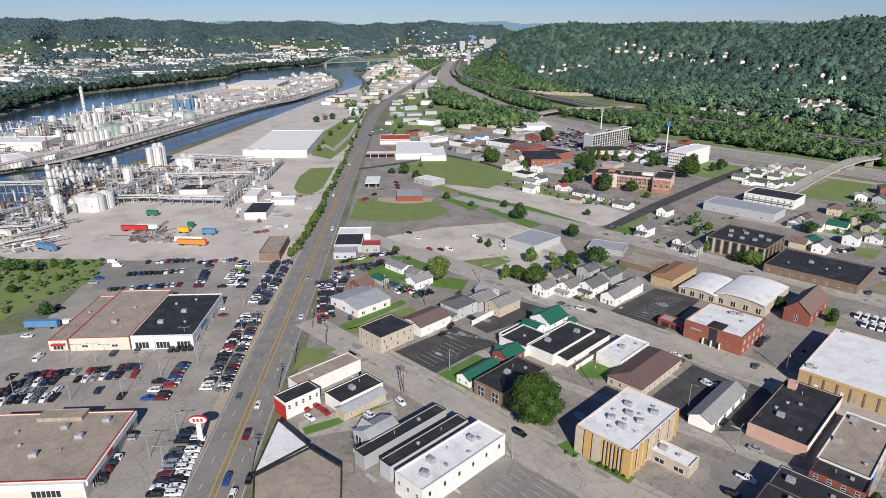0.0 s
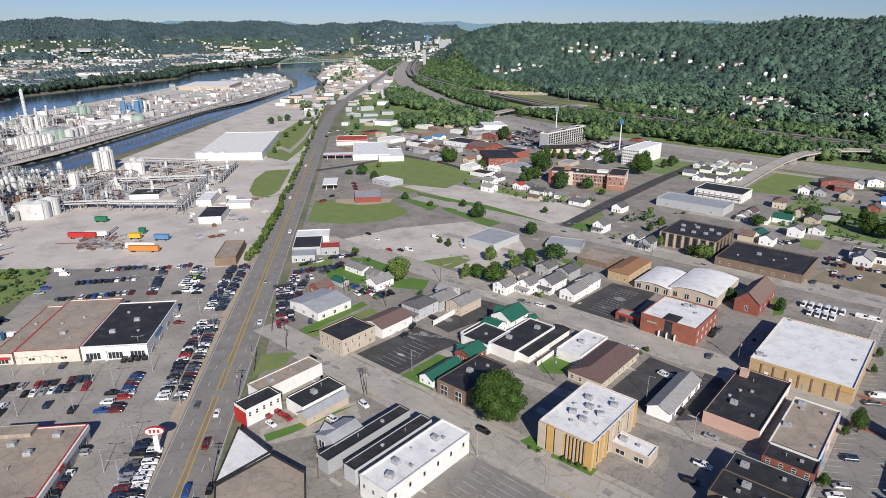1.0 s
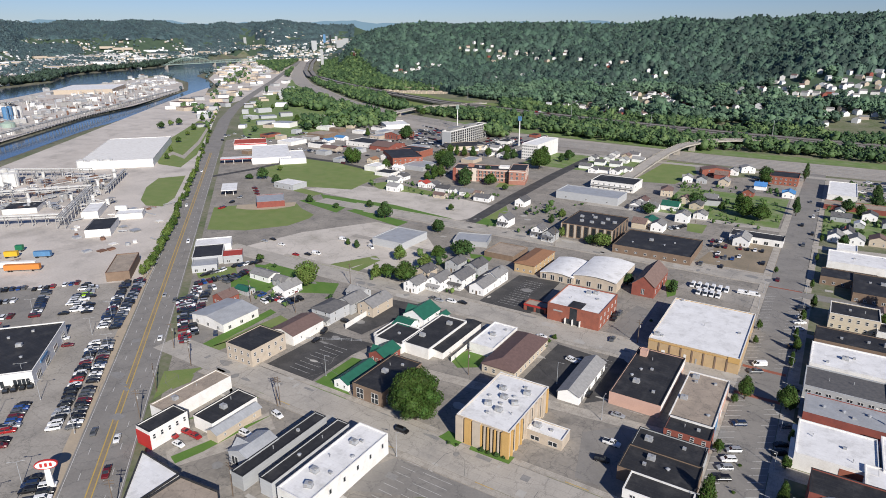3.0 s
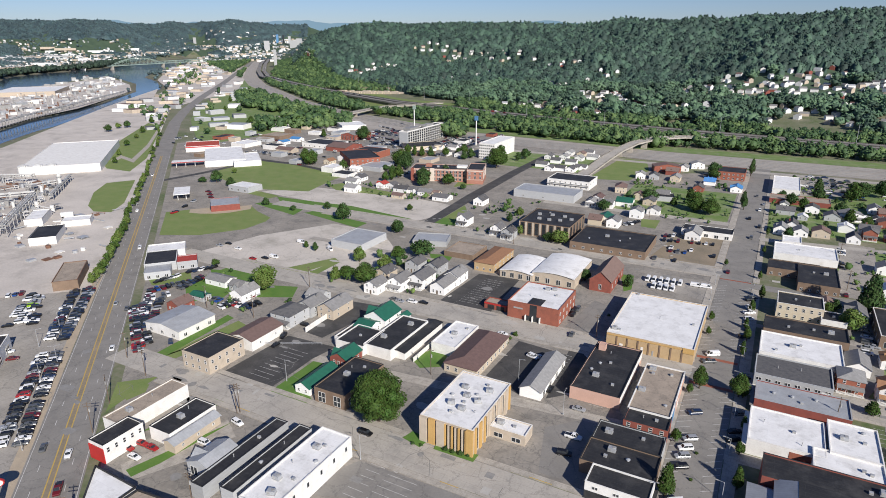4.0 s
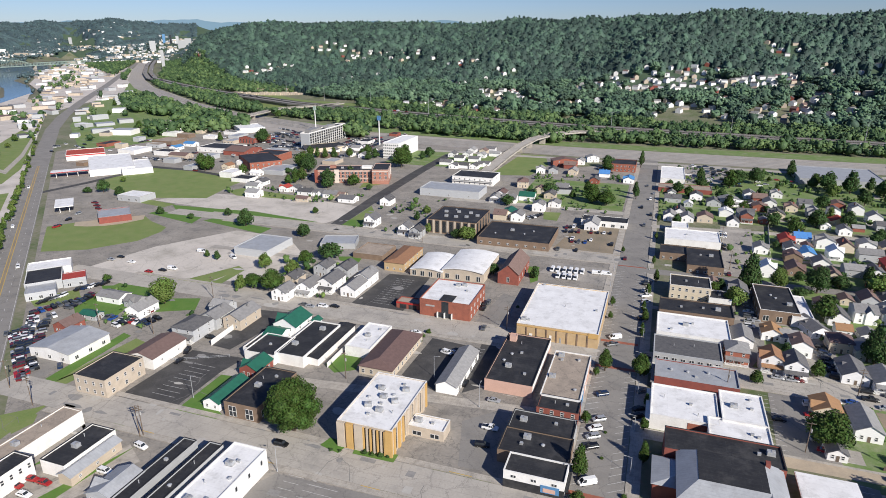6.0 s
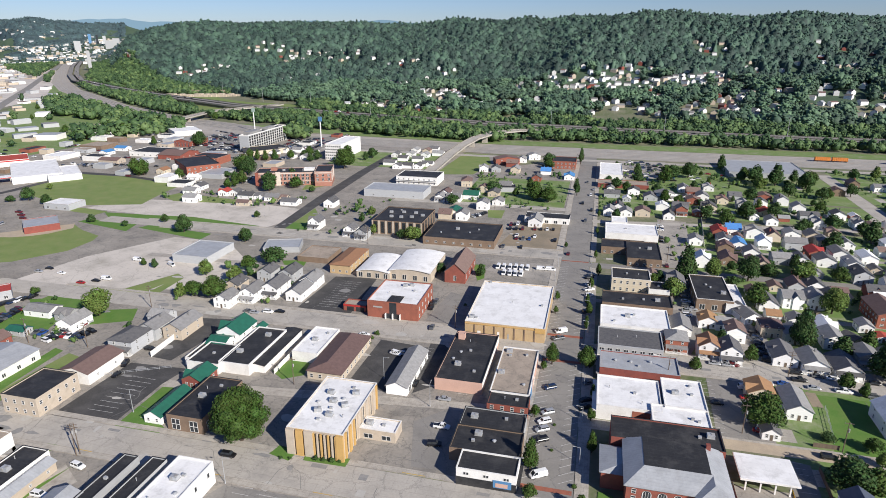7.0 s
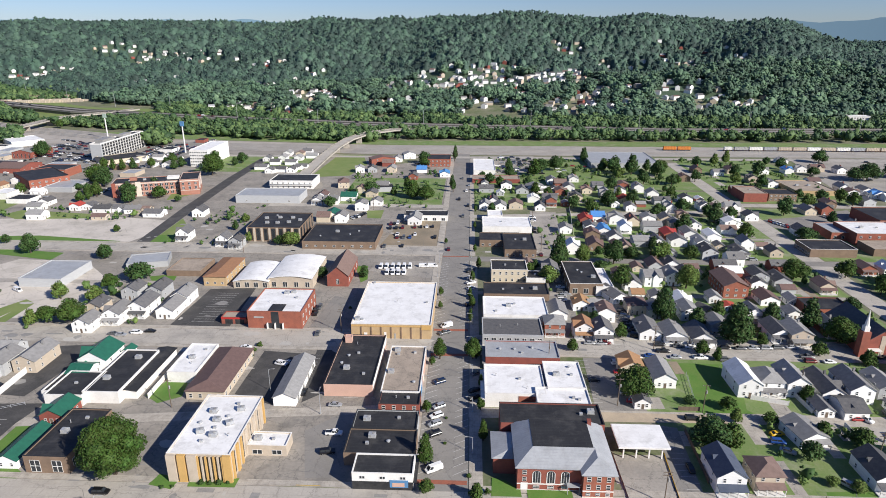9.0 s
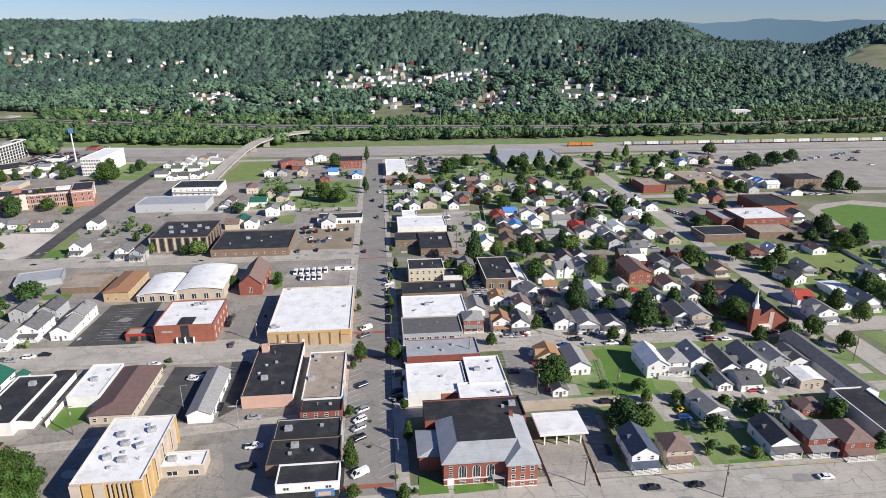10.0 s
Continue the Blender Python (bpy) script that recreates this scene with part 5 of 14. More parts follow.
def foot_distance(px, py):
    d = edge_distance(px, py, list(zip(FOOT_X, FOOT_Y)), False)
    return np.where(py > np.interp(px, FOOT_X, FOOT_Y), d, -d)


def hump(px, py, x, y, h, rx, ry, turn=0.0):
    c, s = math.cos(radians(turn)), math.sin(radians(turn))
    u, v = (px - x) * c + (py - y) * s, -(px - x) * s + (py - y) * c
    return h * np.exp(-(u / rx) ** 2 - (v / ry) ** 2)


def ground_z(px, py):
    px, py = np.asarray(px, float), np.asarray(py, float)
    wob = np.sin(px / 310 + 1.3) * np.sin(py / 270 + 0.4) + 0.5 * np.sin(px / 137 + py / 190) + 0.35 * np.sin(px / 83 - py / 101 + 2)
    d = foot_distance(px, py) + 25 * wob
    r, az = np.hypot(px, py), np.degrees(np.arctan2(px, py))
    d *= 1000 / (520 + 480 * smooth((px + 1300) / 900))
    rc = np.interp(az, [-42, -30, -20], [2400, 2250, 2050])
    top = EYE + rc * np.tan(np.radians(np.interp(az, TOP_AZ, TOP_EL))) - 11
    z = 16 * smooth(d / 220) + 28 * smooth((d - 150) / 450) + (top - 44) * smooth((d - 370) / 640)
    # spurs and hollows that run down the slope, a fore ridge, and the fall behind the crest
    fold = np.sin(px / 105 + 1.1 * np.sin(py / 190 + 0.5)) + 0.7 * np.sin(px / 57 - py / 130 + 1) + 0.5 * np.sin(px / 260 + py / 95)
    z += 15 * fold * smooth((d - 260) / 250) * (1 - smooth((d - 800) / 260))
    z += 16 * np.exp(-((r - 1640 - 90 * np.sin(az / 4.1)) / 110) ** 2) * (0.55 + 0.45 * np.sin(az / 2.9 + 2)) * smooth((d - 100) / 300) * (az > -38)
    z += 7 * wob * smooth((d - 80) / 300) * (1 - smooth((d - 600) / 400))
    z -= np.clip(0.16 * (r - rc - 130), 0, 70) * smooth((d - 700) / 300)
    z += hump(px, py, 640, 1210, 50, 330, 120, 8) * smooth(d / 60)
    z = np.maximum(z, top * smooth((r - 1650) / 650) * smooth((az + 42.4) / 3) * (az < 20))
    # the valley floor rising towards the far town, and the hills across the river
    z = np.maximum(z, np.interp(az, [-72, -60, -50, -45, -38, -34], [0, 25, 40, 80, 90, 0]) * smooth((r - 3200) / 1300))
    start = np.interp(az, [-90, -74, -68, -60, -52, -44], [2700, 2900, 3350, 3800, 4050, 4250]) + 130 * np.sin(az / 1.7) + 60 * np.sin(az / 0.6 + 1)
    rise = np.interp(az, [-74, -60, -44], [1300, 850, 500])
    crest = 184 + 9 * np.sin(az / 1.9 + 1) + 6 * np.sin(az / 0.83) + 4 * np.sin(az / 0.37)
    far = smooth((r - start) / rise) * smooth((-az - 36) / 4)
    z = np.maximum(z, far * crest + far * (1 - far) * 70 * (np.sin(az / 0.9 + r / 500) + 0.6 * np.sin(az / 0.41 - r / 310)))
    wet = inside(px, py, RIVER) & ~inside(px, py, ISLAND)
    de = np.minimum(edge_distance(px, py, RIVER), edge_distance(px, py, ISLAND))
    return np.where(wet, -9 * smooth(de / 16), z)


def spaced(lo, hi, fine_lo, fine_hi, step, grow=1.13, top=160):
    mid = list(np.arange(fine_lo, fine_hi + 0.1, step))
    s, v = step, fine_hi
    while v < hi:
        s = min(s * grow, top)
        v = min(v + s, hi)
        mid.append(v)
    s, v, low = step, fine_lo, []
    while v > lo:
        s = min(s * grow, top)
        v = max(v - s, lo)
        low.append(v)
    return np.array(low[::-1] + mid)


gx = np.concatenate([spaced(-4950, -460, -1900, -460, 11, top=80), spaced(-440, 4950, -440, 900, 26)])
gy = spaced(-2600, 4950, 0, 1400, 13, 1.06, 70)
GX, GY = np.meshgrid(gx, gy)
GZ = ground_z(GX, GY)
co = np.stack([GX, GY, GZ], -1).reshape(-1, 3)
nx, ny = len(gx), len(gy)
ii = (np.arange(ny - 1)[:, None] * nx + np.arange(nx - 1)[None]).reshape(-1)
quads = np.stack([ii, ii + 1, ii + nx + 1, ii + nx], -1)
me = bpy.data.meshes.new("ground")
me.from_pydata(co, [], quads.tolist())
me.materials.append(MAT["land"]), me.materials.append(MAT["forest_floor"]), me.materials.append(MAT["bank"])
cz = GZ.reshape(-1)[quads].mean(1)
cx, cy = co[quads][:, :, 0].mean(1), co[quads][:, :, 1].mean(1)
slot = np.where(cz > np.where(np.hypot(cx, cy) > 2500, 4, 22), 1, 0)
slot[cz < -0.4] = 2
slot[inside(cx, cy, [(1380, 1790), (1500, 1850), (1600, 1700), (1160, 1310), (1060, 1330)])] = 0
me.polygons.foreach_set("material_index", slot.astype(np.int32))
me.polygons.foreach_set("use_smooth", np.ones(len(quads), bool))
tagged(new("ground", me), "valley floor of grass and earth rising to wooded hills", "ground", kind="structure")
patch("water", rect(-4940, -1500, -250, 4600), -3.2, "water", "wide grey-blue river with slight ripples")

# woods: many crowns in one mesh
_t = (1 + 5 ** 0.5) / 2
ICO_V = np.array([(-1, _t, 0), (1, _t, 0), (-1, -_t, 0), (1, -_t, 0), (0, -1, _t), (0, 1, _t), (0, -1, -_t), (0, 1, -_t), (_t, 0, -1), (_t, 0, 1), (-_t, 0, -1), (-_t, 0, 1)]) / 1.902
ICO_F = [(0, 11, 5), (0, 5, 1), (0, 1, 7), (0, 7, 10), (0, 10, 11), (1, 5, 9), (5, 11, 4), (11, 10, 2), (10, 7, 6), (7, 1, 8), (3, 9, 4), (3, 4, 2), (3, 2, 6), (3, 6, 8), (3, 8, 9), (4, 9, 5), (2, 4, 11), (6, 2, 10), (8, 6, 7), (9, 8, 1)]


OCT_V = np.array([(1, 0, 0), (0, 1, 0), (-1, 0, 0), (0, -1, 0), (0, 0, 1), (0, 0, -1)], float)
OCT_F = [(0, 1, 4), (1, 2, 4), (2, 3, 4), (3, 0, 4), (1, 0, 5), (2, 1, 5), (3, 2, 5), (0, 3, 5)]


def lumps_at(x, y, z, rx, rz, V, F, rng, rough):
    """Jagged lumps about x, y, z; returns their points and triangles."""
    n = len(x)
    ang = rng.uniform(0, 6.28, n)
    p = V[None] * rng.uniform(1 - rough, 1 + rough, (n, len(V)))[:, :, None]
    c, s = np.cos(ang)[:, None], np.sin(ang)[:, None]
    px, py = p[..., 0] * c - p[..., 1] * s, p[..., 0] * s + p[..., 1] * c
    tilt = rng.uniform(-0.5, 0.5, (2, n, 1))
    pz = p[..., 2] + tilt[0] * px + tilt[1] * py
    out = np.stack([x[:, None] + px * rx[:, None], y[:, None] + py * rx[:, None], z[:, None] + pz * rz[:, None]], -1)
    return out.reshape(-1, 3), (np.arange(n)[:, None, None] * len(V) + np.array(F)[None]).reshape(-1, 3)


def woods(name, x, y, size, label, lumps=3, material="woods", seed=1, tall=0.46):
    """Crowns at x, y on the ground: a rough core with leaf clumps all over its dome."""
    rng = np.random.default_rng(seed)
    z, n = ground_z(x, y), len(x)
    sx = size * rng.uniform(0.85, 1.15, n) / 2
    sz = size * tall * rng.uniform(0.8, 1.25, n)
    co, f = lumps_at(x, y, z + sz * 0.95, sx * 0.72, sz * 0.78, ICO_V, ICO_F, rng, 0.2)
    tone = rng.random(n) ** 1.3
    tones = np.repeat(tone, len(ICO_V))
    if lumps:
        k = np.repeat(np.arange(n), lumps)
        a, u = rng.uniform(0, 6.28, len(k)), rng.uniform(-0.35, 1.0, len(k))
        h = np.sqrt(1 - np.clip(u, 0, 1) ** 2)
        r = rng.uniform(0.74, 1.02, len(k))
        c2, f2 = lumps_at(x[k] + sx[k] * h * r * np.cos(a), y[k] + sx[k] * h * r * np.sin(a), z[k] + sz[k] * (0.95 + u * r * 0.86), sx[k] * rng.uniform(0.16, 0.36, len(k)), sz[k] * rng.uniform(0.14, 0.27, len(k)), OCT_V, OCT_F, rng, 0.3)
        co, f = np.concatenate([co, c2]), np.concatenate([f, f2 + len(co)])
        tones = np.concatenate([tones, np.repeat(np.clip(tone[k] + rng.uniform(-0.10, 0.10, len(k)), 0, 1), len(OCT_V))])
    return leaf_mesh(name, co, f, tones, material, label)


def leaf_mesh(name, co, f, tones, material, label):
    f = np.asarray(f)
    me = bpy.data.meshes.new(name)
    me.vertices.add(len(co))
    me.vertices.foreach_set("co", co.reshape(-1))
    me.loops.add(f.size)
    me.loops.foreach_set("vertex_index", f.reshape(-1).astype(np.int32))
    me.polygons.add(len(f))
    me.polygons.foreach_set("loop_start", np.arange(0, f.size, f.shape[1], dtype=np.int32))
    me.attributes.new("tree_tone", "FLOAT", "POINT").data.foreach_set("value", tones.astype(np.float32))
    me.update(calc_edges=True)
    me.polygons.foreach_set("use_smooth", np.ones(len(f), bool))
    me.materials.append(MAT[material])
    return tagged(new(name, me), label, "woods", kind="stuff")


def crown_roof(name, x0, y0, x1, y1, step, gap, high, keep, material, label, seed, share=0.0, clump_r=2.2):
    """A closed roof of crowns: a dome over each tree of a jittered lattice, where keep() lets trees grow."""
    rng = np.random.default_rng(seed)
    nx, ny = int((x1 - x0) / step), int((y1 - y0) / step)
    gx, gy = np.meshgrid(x0 + step * np.arange(nx), y0 + step * np.arange(ny))
    gx, gy = gx + rng.uniform(-0.3, 0.3, gx.shape) * step, gy + rng.uniform(-0.3, 0.3, gx.shape) * step
    on = keep(gx.ravel(), gy.ravel(), rng).reshape(gx.shape)
    mx, my = int((x1 - x0) / gap) + 5, int((y1 - y0) / gap) + 5
    tx, ty = rng.uniform(0.05, 0.95, (my, mx)), rng.uniform(0.05, 0.95, (my, mx))
    th, tt = high * rng.uniform(0.6, 1.3, (my, mx)), rng.random((my, mx)) ** 1.3
    u, v = (gx - x0) / gap + 2, (gy - y0) / gap + 2
    iu, iv = u.astype(int), v.astype(int)
    best, tone = np.zeros(gx.shape), np.zeros(gx.shape)
    for a in (-1, 0, 1):
        for b in (-1, 0, 1):
            p, q = np.clip(iv + a, 0, my - 1), np.clip(iu + b, 0, mx - 1)
            hh = th[p, q] * (1 - 1.7 * ((u - q - tx[p, q]) ** 2 + (v - p - ty[p, q]) ** 2))
            tone, best = np.where(hh > best, tt[p, q], tone), np.maximum(best, hh)
    best = np.maximum(best, 0.12 * high) + rng.uniform(-0.13, 0.13, gx.shape) * high
    gz = ground_z(gx, gy) + np.where(on, best, -3)
    i = (np.arange(ny - 1)[:, None] * nx + np.arange(nx - 1)[None]).ravel()
    q = np.stack([i, i + 1, i + nx + 1, i + nx], -1)
    q = q[on.ravel()[q].any(1)]
    used, back = np.unique(q, return_inverse=True)
    co, f, tone = np.stack([gx, gy, gz], -1).reshape(-1, 3)[used], back.reshape(q.shape), tone.ravel()[used]
    f = np.concatenate([f[:, [0, 1, 2]], f[:, [0, 2, 3]]])
    k = np.flatnonzero((rng.random(len(used)) < share) & on.ravel()[used])   # leaf clumps standing out of the crowns
    size = clump_r * rng.uniform(0.6, 1.4, len(k))
    c2, f2 = lumps_at(co[k, 0], co[k, 1], co[k, 2] + 0.2 * size, size, size * 0.9, OCT_V, OCT_F, rng, 0.3)
    tone = np.concatenate([tone, np.repeat(np.clip(tone[k] + rng.uniform(-0.08, 0.12, len(k)), 0, 1), len(OCT_V))])
    return leaf_mesh(name, np.concatenate([co, c2]), np.concatenate([f, f2 + len(co)]), tone, material, label)


def scatter(x0, y0, x1, y1, step, keep, seed):
    rng = np.random.default_rng(seed)
    a, b = np.meshgrid(np.arange(x0, x1, step), np.arange(y0, y1, step))
    a, b = a.ravel() + rng.uniform(-0.45, 0.45, a.size) * step, b.ravel() + rng.uniform(-0.45, 0.45, b.size) * step
    k = keep(a, b, rng)
    return a[k], b[k]


def in_view(a, b, margin=40):
    """The part of the valley that the drone looks over: ahead of it, to both sides."""
    return (b > 0.10 * np.abs(a) - margin) | (a < 0)


def clump(a, b, s=1.0):
    return np.sin(a / (61 * s) + 2) * np.sin(b / (47 * s)) + 0.6 * np.sin((a + b) / (29 * s) + 1) + 0.4 * np.sin((a - 2 * b) / (17 * s))


def hill_near(a, b, rng):
    d = foot_distance(a, b)
    dens = np.where(ground_z(a, b) > 55, 2.0, 1.05 + 0.3 * clump(a, b))
    return (d > 8) & (np.hypot(a, b) < 1350) & (rng.random(a.size) < dens) & in_view(a, b)


def hill_mid(a, b, rng):
    r = np.hypot(a, b)
    return (foot_distance(a, b) > 8) & (r >= 1340) & (r < 1760) & (b > 0.7 * a) & (b > 0.8 * -a) & clear(a, b)


def hill_far(a, b, rng):
    r = np.hypot(a, b)
    return (foot_distance(a, b) > 8) & (r >= 1745) & (r < np.where((a < -1000) | (a > 850), 2900, 2330)) & (b > 0.7 * a) & (b > 0.8 * -a) & clear(a, b)


def hills_across(a, b, rng):
    r, z = np.hypot(a, b), ground_z(a, b)
    return (r > 2500) & (r < 4880) & ((z > 14) & (z > 100 - 1.4 * 60 * (np.sin(a / 130) * np.sin(b / 170 + a / 300) > 0.25)) | (z > 128)) & (a < -0.66 * b) & (foot_distance(a, b) < 60)


# clusters of houses in clearings on the lower slopes: middle and number
HAMLETS = [(-996, 1764, 5), (-824, 1759, 14), (-674, 1589, 6), (-994, 1546, 7), (-1062, 1510, 4), (-684, 1386, 5), (-394, 1072, 5), (-495, 1524, 4), (-296, 1037, 6), (-304, 1196, 4), (-416, 1330, 4), (-1329, 1597, 3), (-127, 1280, 8), (-94, 1303, 8), (-147, 1096, 6), (-26, 1306, 12), (-33, 1250, 8), (39, 1345, 6), (65, 1300, 8), (93, 1275, 6), (15, 1106, 6), (42, 1041, 5), (156, 1337, 8), (172, 1291, 8), (135, 1037, 6), (238, 1588, 3), (-269, 1143, 5), (-311, 1215, 3), (-357, 1480, 2), (559, 1629, 3), (491, 1571, 4), (568, 1507, 4), (334, 1113, 8), (360, 1042, 5), (433, 1044, 4), (345, 1470, 6), (195, 1040, 6), (230, 1598, 3), (370, 1418, 6), (230, 1139, 6), (1343, 1904, 3)]
MEADOWS = [[(-28, 1015), (27, 1051), (104, 973), (89, 909), (-9, 901)], [(101, 977), (138, 1087), (143, 1084), (112, 966)], [(-154, 940), (-114, 1006), (-95, 920), (-126, 871)]]   # open grass on the lower slope
CLEARING = [(1380, 1790), (1500, 1850), (1600, 1700), (1160, 1310), (1060, 1330)]
rng_s = random.Random(12)
HOUSE_SPOTS = []
for hx, hy, hn in HAMLETS:
    r = math.hypot(hx, hy)
    got, hn = 0, round(1.4 * hn)
    for _ in range(200):
        u, v = rng_s.gauss(0, 26), rng_s.gauss(0, 17 + 2.2 * hn)
        x, y = hx + u * hx / r + v * hy / r, hy + u * hy / r - v * hx / r
        if got < hn and all(math.hypot(x - a, y - b) > 13 for a, b in HOUSE_SPOTS) and y > np.interp(x, FOOT_X, FOOT_Y) - 40:
            HOUSE_SPOTS.append((x, y))
            got += 1


def clear(a, b):
    """Off the houses and the gardens on their valley side."""
    ok = ~np.logical_or.reduce([inside(a, b, q) for q in MEADOWS + [CLEARING]])
    for x, y in HOUSE_SPOTS + [(556, 942), (568, 944), (580, 946)]:
        r = math.hypot(x, y)
        u, v = (a - x) * x / r + (b - y) * y / r, (a - x) * y / r - (b - y) * x / r
        ok &= ~((np.abs(v) < 10) & (u > -(32 + 36 * r / 1700)) & (u < 8))
    return ok


wx, wy = scatter(-1500, 850, 1600, 1500, 10.8, hill_near, 3)
k = clear(wx, wy)
wx, wy = wx[k], wy[k]
woods("hillside_woods", wx, wy, np.random.default_rng(4).uniform(12, 23, len(wx)), "dense broadleaf woods covering the lower hillside", 18, seed=5, tall=0.45)
crown_roof("hilltop_woods", -1450, 980, 1150, 1760, 3.4, 15.0, 16, hill_mid, "woods_haze", "dense broadleaf woods on the hills", 8, 0.32, 2.5)
crown_roof("ridge_woods", -2000, 1180, 1800, 2560, 5.0, 16.0, 17, hill_far, "woods_haze", "dense broadleaf woods along the ridges", 9, 0.3, 3.3)
crown_roof("far_hill_woods", -4880, 300, -1500, 4200, 10.0, 20, 15, hills_across, "woods_far_haze", "distant wooded hills across the river", 11, 0.5, 5.0)


def north_side(a, b, rng):
    r = np.hypot(a, b)
    z = ground_z(a, b)
    return (a < -1000) & (z > -0.5) & (z < 110) & (r > 1500) & (r < 4700) & (foot_distance(a, b) < 0) & ~inside(a, b, ISLAND) & (b > -0.1 * a) & ((-a > 1.26 * b) | (r > 3300)) & (rng.random(a.size) < 0.10 + 0.75 * (clump(a, b, 4) > 0.45))


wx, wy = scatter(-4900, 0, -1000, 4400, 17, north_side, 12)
woods("far_bank_woods", wx, wy, np.random.default_rng(13).uniform(11, 22, len(wx)), "distant woods and tree belts across the river", 0, "woods_far_haze", seed=14, tall=0.36)


def bank_belt(a, b, rng):
    return (edge_distance(a, b, RIVER[16:26], False) < 55) & ~inside(a, b, RIVER)


wx, wy = scatter(-3000, 60, -1100, 2300, 13, bank_belt, 15)
woods("riverside_woods", wx, wy, np.random.default_rng(16).uniform(16, 26, len(wx)), "dark belt of trees along the far river bank", 8, "bank_leaves", 17)


def corridor(a, b, rng):
    y0 = np.interp(a, FOOT_X, FOOT_Y)
    return (((b > y0 - 235) & (b < y0 - 128)) | ((b > y0 - 92) & (b < y0 + 12))) & (rng.random(a.size) < 0.85 + 0.3 * clump(a, b)) & (a > -1500) & (a < 950)


wx, wy = scatter(-1500, 640, 950, 1800, 8.5, corridor, 18)
k = (np.abs(edge_distance(wx, wy, INTER, False)) > 21) & (edge_distance(wx, wy, RAILWAY, False) > 30) & (edge_distance(wx, wy, FLYOVER, False) > 9) & ~inside(wx, wy, LOOP_FIELD) & clear(wx, wy) & (wy > np.where(wx > -110, 750, 724 + 0.12 * (-110 - wx)))
wx, wy = wx[k], wy[k]
woods("trackside_woods", wx, wy, np.random.default_rng(19).uniform(8, 16, len(wx)), "belt of trees and scrub between railway and highway", 14, "belt_woods", 20)


def valley_trees(a, b, rng):
    """Between river, highway, railway and interstate."""
    dr, dh, di = edge_distance(a, b, RAILWAY, False), edge_distance(a, b, HIGHWAY, False), edge_distance(a, b, INTER, False)
    east = (b - 942) * (1186 - 827) - (-a - 827) * (1212 - 942) > 0
    dens = np.where(east, 0.9 + 0.35 * clump(a, b), np.where((dr > 130) & (dh > 60) & (dh < 200), -0.06 + 0.13 * clump(a, b, 1.4), 0.006))
    return (a < -470) & (a > -2300) & (b > 470) & (b < 2300) & (dr > 27) & (dh > 14) & (di > np.where(a < -800, 46, 21)) & (edge_distance(a, b, FLYOVER, False) > 9) & ~inside(a, b, RIVER) & ~inside(a, b, LOOP_FIELD) & (foot_distance(a, b) < 40) & (a < -560 - 0.25 * (b - 470)) & (rng.random(a.size) < dens)


wx, wy = scatter(-2300, 470, -470, 2300, 9.5, valley_trees, 28)
woods("valley_trees", wx, wy, np.random.default_rng(29).uniform(8, 16, len(wx)), "belts of trees along the railway and roads", 8, "belt_woods", 30)

# hazy ridges on the skyline; haze put in as blue colour and faint glow
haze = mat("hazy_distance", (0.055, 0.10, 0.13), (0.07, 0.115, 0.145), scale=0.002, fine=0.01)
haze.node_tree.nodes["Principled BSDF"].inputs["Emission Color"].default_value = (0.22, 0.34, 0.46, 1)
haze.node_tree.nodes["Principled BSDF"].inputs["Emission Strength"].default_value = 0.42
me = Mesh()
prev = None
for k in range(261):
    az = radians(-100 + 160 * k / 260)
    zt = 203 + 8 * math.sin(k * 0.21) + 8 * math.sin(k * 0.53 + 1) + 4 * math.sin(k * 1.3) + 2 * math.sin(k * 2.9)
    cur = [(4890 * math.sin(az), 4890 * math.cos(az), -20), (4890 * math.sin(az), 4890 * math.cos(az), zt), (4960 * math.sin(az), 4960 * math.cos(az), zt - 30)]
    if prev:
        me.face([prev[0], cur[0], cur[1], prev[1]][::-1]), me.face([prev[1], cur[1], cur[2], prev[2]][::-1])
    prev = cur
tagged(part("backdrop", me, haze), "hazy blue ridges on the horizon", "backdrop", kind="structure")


# ---- streets ----
def road(name, a, b, w, z, m, label):
    return patch(name, strip(a, b, w), z, m, label)


HW0, HW1 = (-60.0, -21.6), (-571.0, 434.0)   # along the highway's middle
road("highway", HW0, HW1, 17.6, 0.070, "asphalt", "four-lane grey asphalt highway with a yellow median")
road("main_street", (-6.6, 142), (-6.6, 660), 15.6, 0.075, "asphalt", "grey asphalt main street with angled parking")
road("main_street_south", (-6.6, 60), (-6.6, 129), 15.6, 0.075, "asphalt", "main street running on under the drone")
road("street_1", (-222, 135.5), (700, 135.5), 13.0, 0.080, "street", "worn concrete side street")
road("street_2", (-300, 232), (-14.4, 232), 14.0, 0.080, "street", "worn concrete cross street")
road("street_3", (1.2, 229.5), (700, 229.5), 13.0, 0.080, "street", "worn concrete cross street beside houses")
road("street_4", (-330, 346), (-14.4, 346), 13.0, 0.080, "street", "worn concrete cross street")
road("street_5", (1.2, 333), (700, 333), 8.0, 0.082, "asphalt", "narrow asphalt residential street")
road("street_6", (1.2, 420), (188, 440), 7.0, 0.082, "street", "narrow concrete residential street")
road("street_7", (192, 100), (201, 620), 12.0, 0.076, "street", "worn concrete avenue past the church")
road("street_8", (195, 459), (700, 452), 10.0, 0.083, "street", "worn concrete street by the school")
road("street_9", (-150, 446), (-14.4, 446), 9.0, 0.082, "street", "narrow concrete street")
road("street_10", (-300, 640), (900, 640), 10.0, 0.081, "street", "street along the railway")
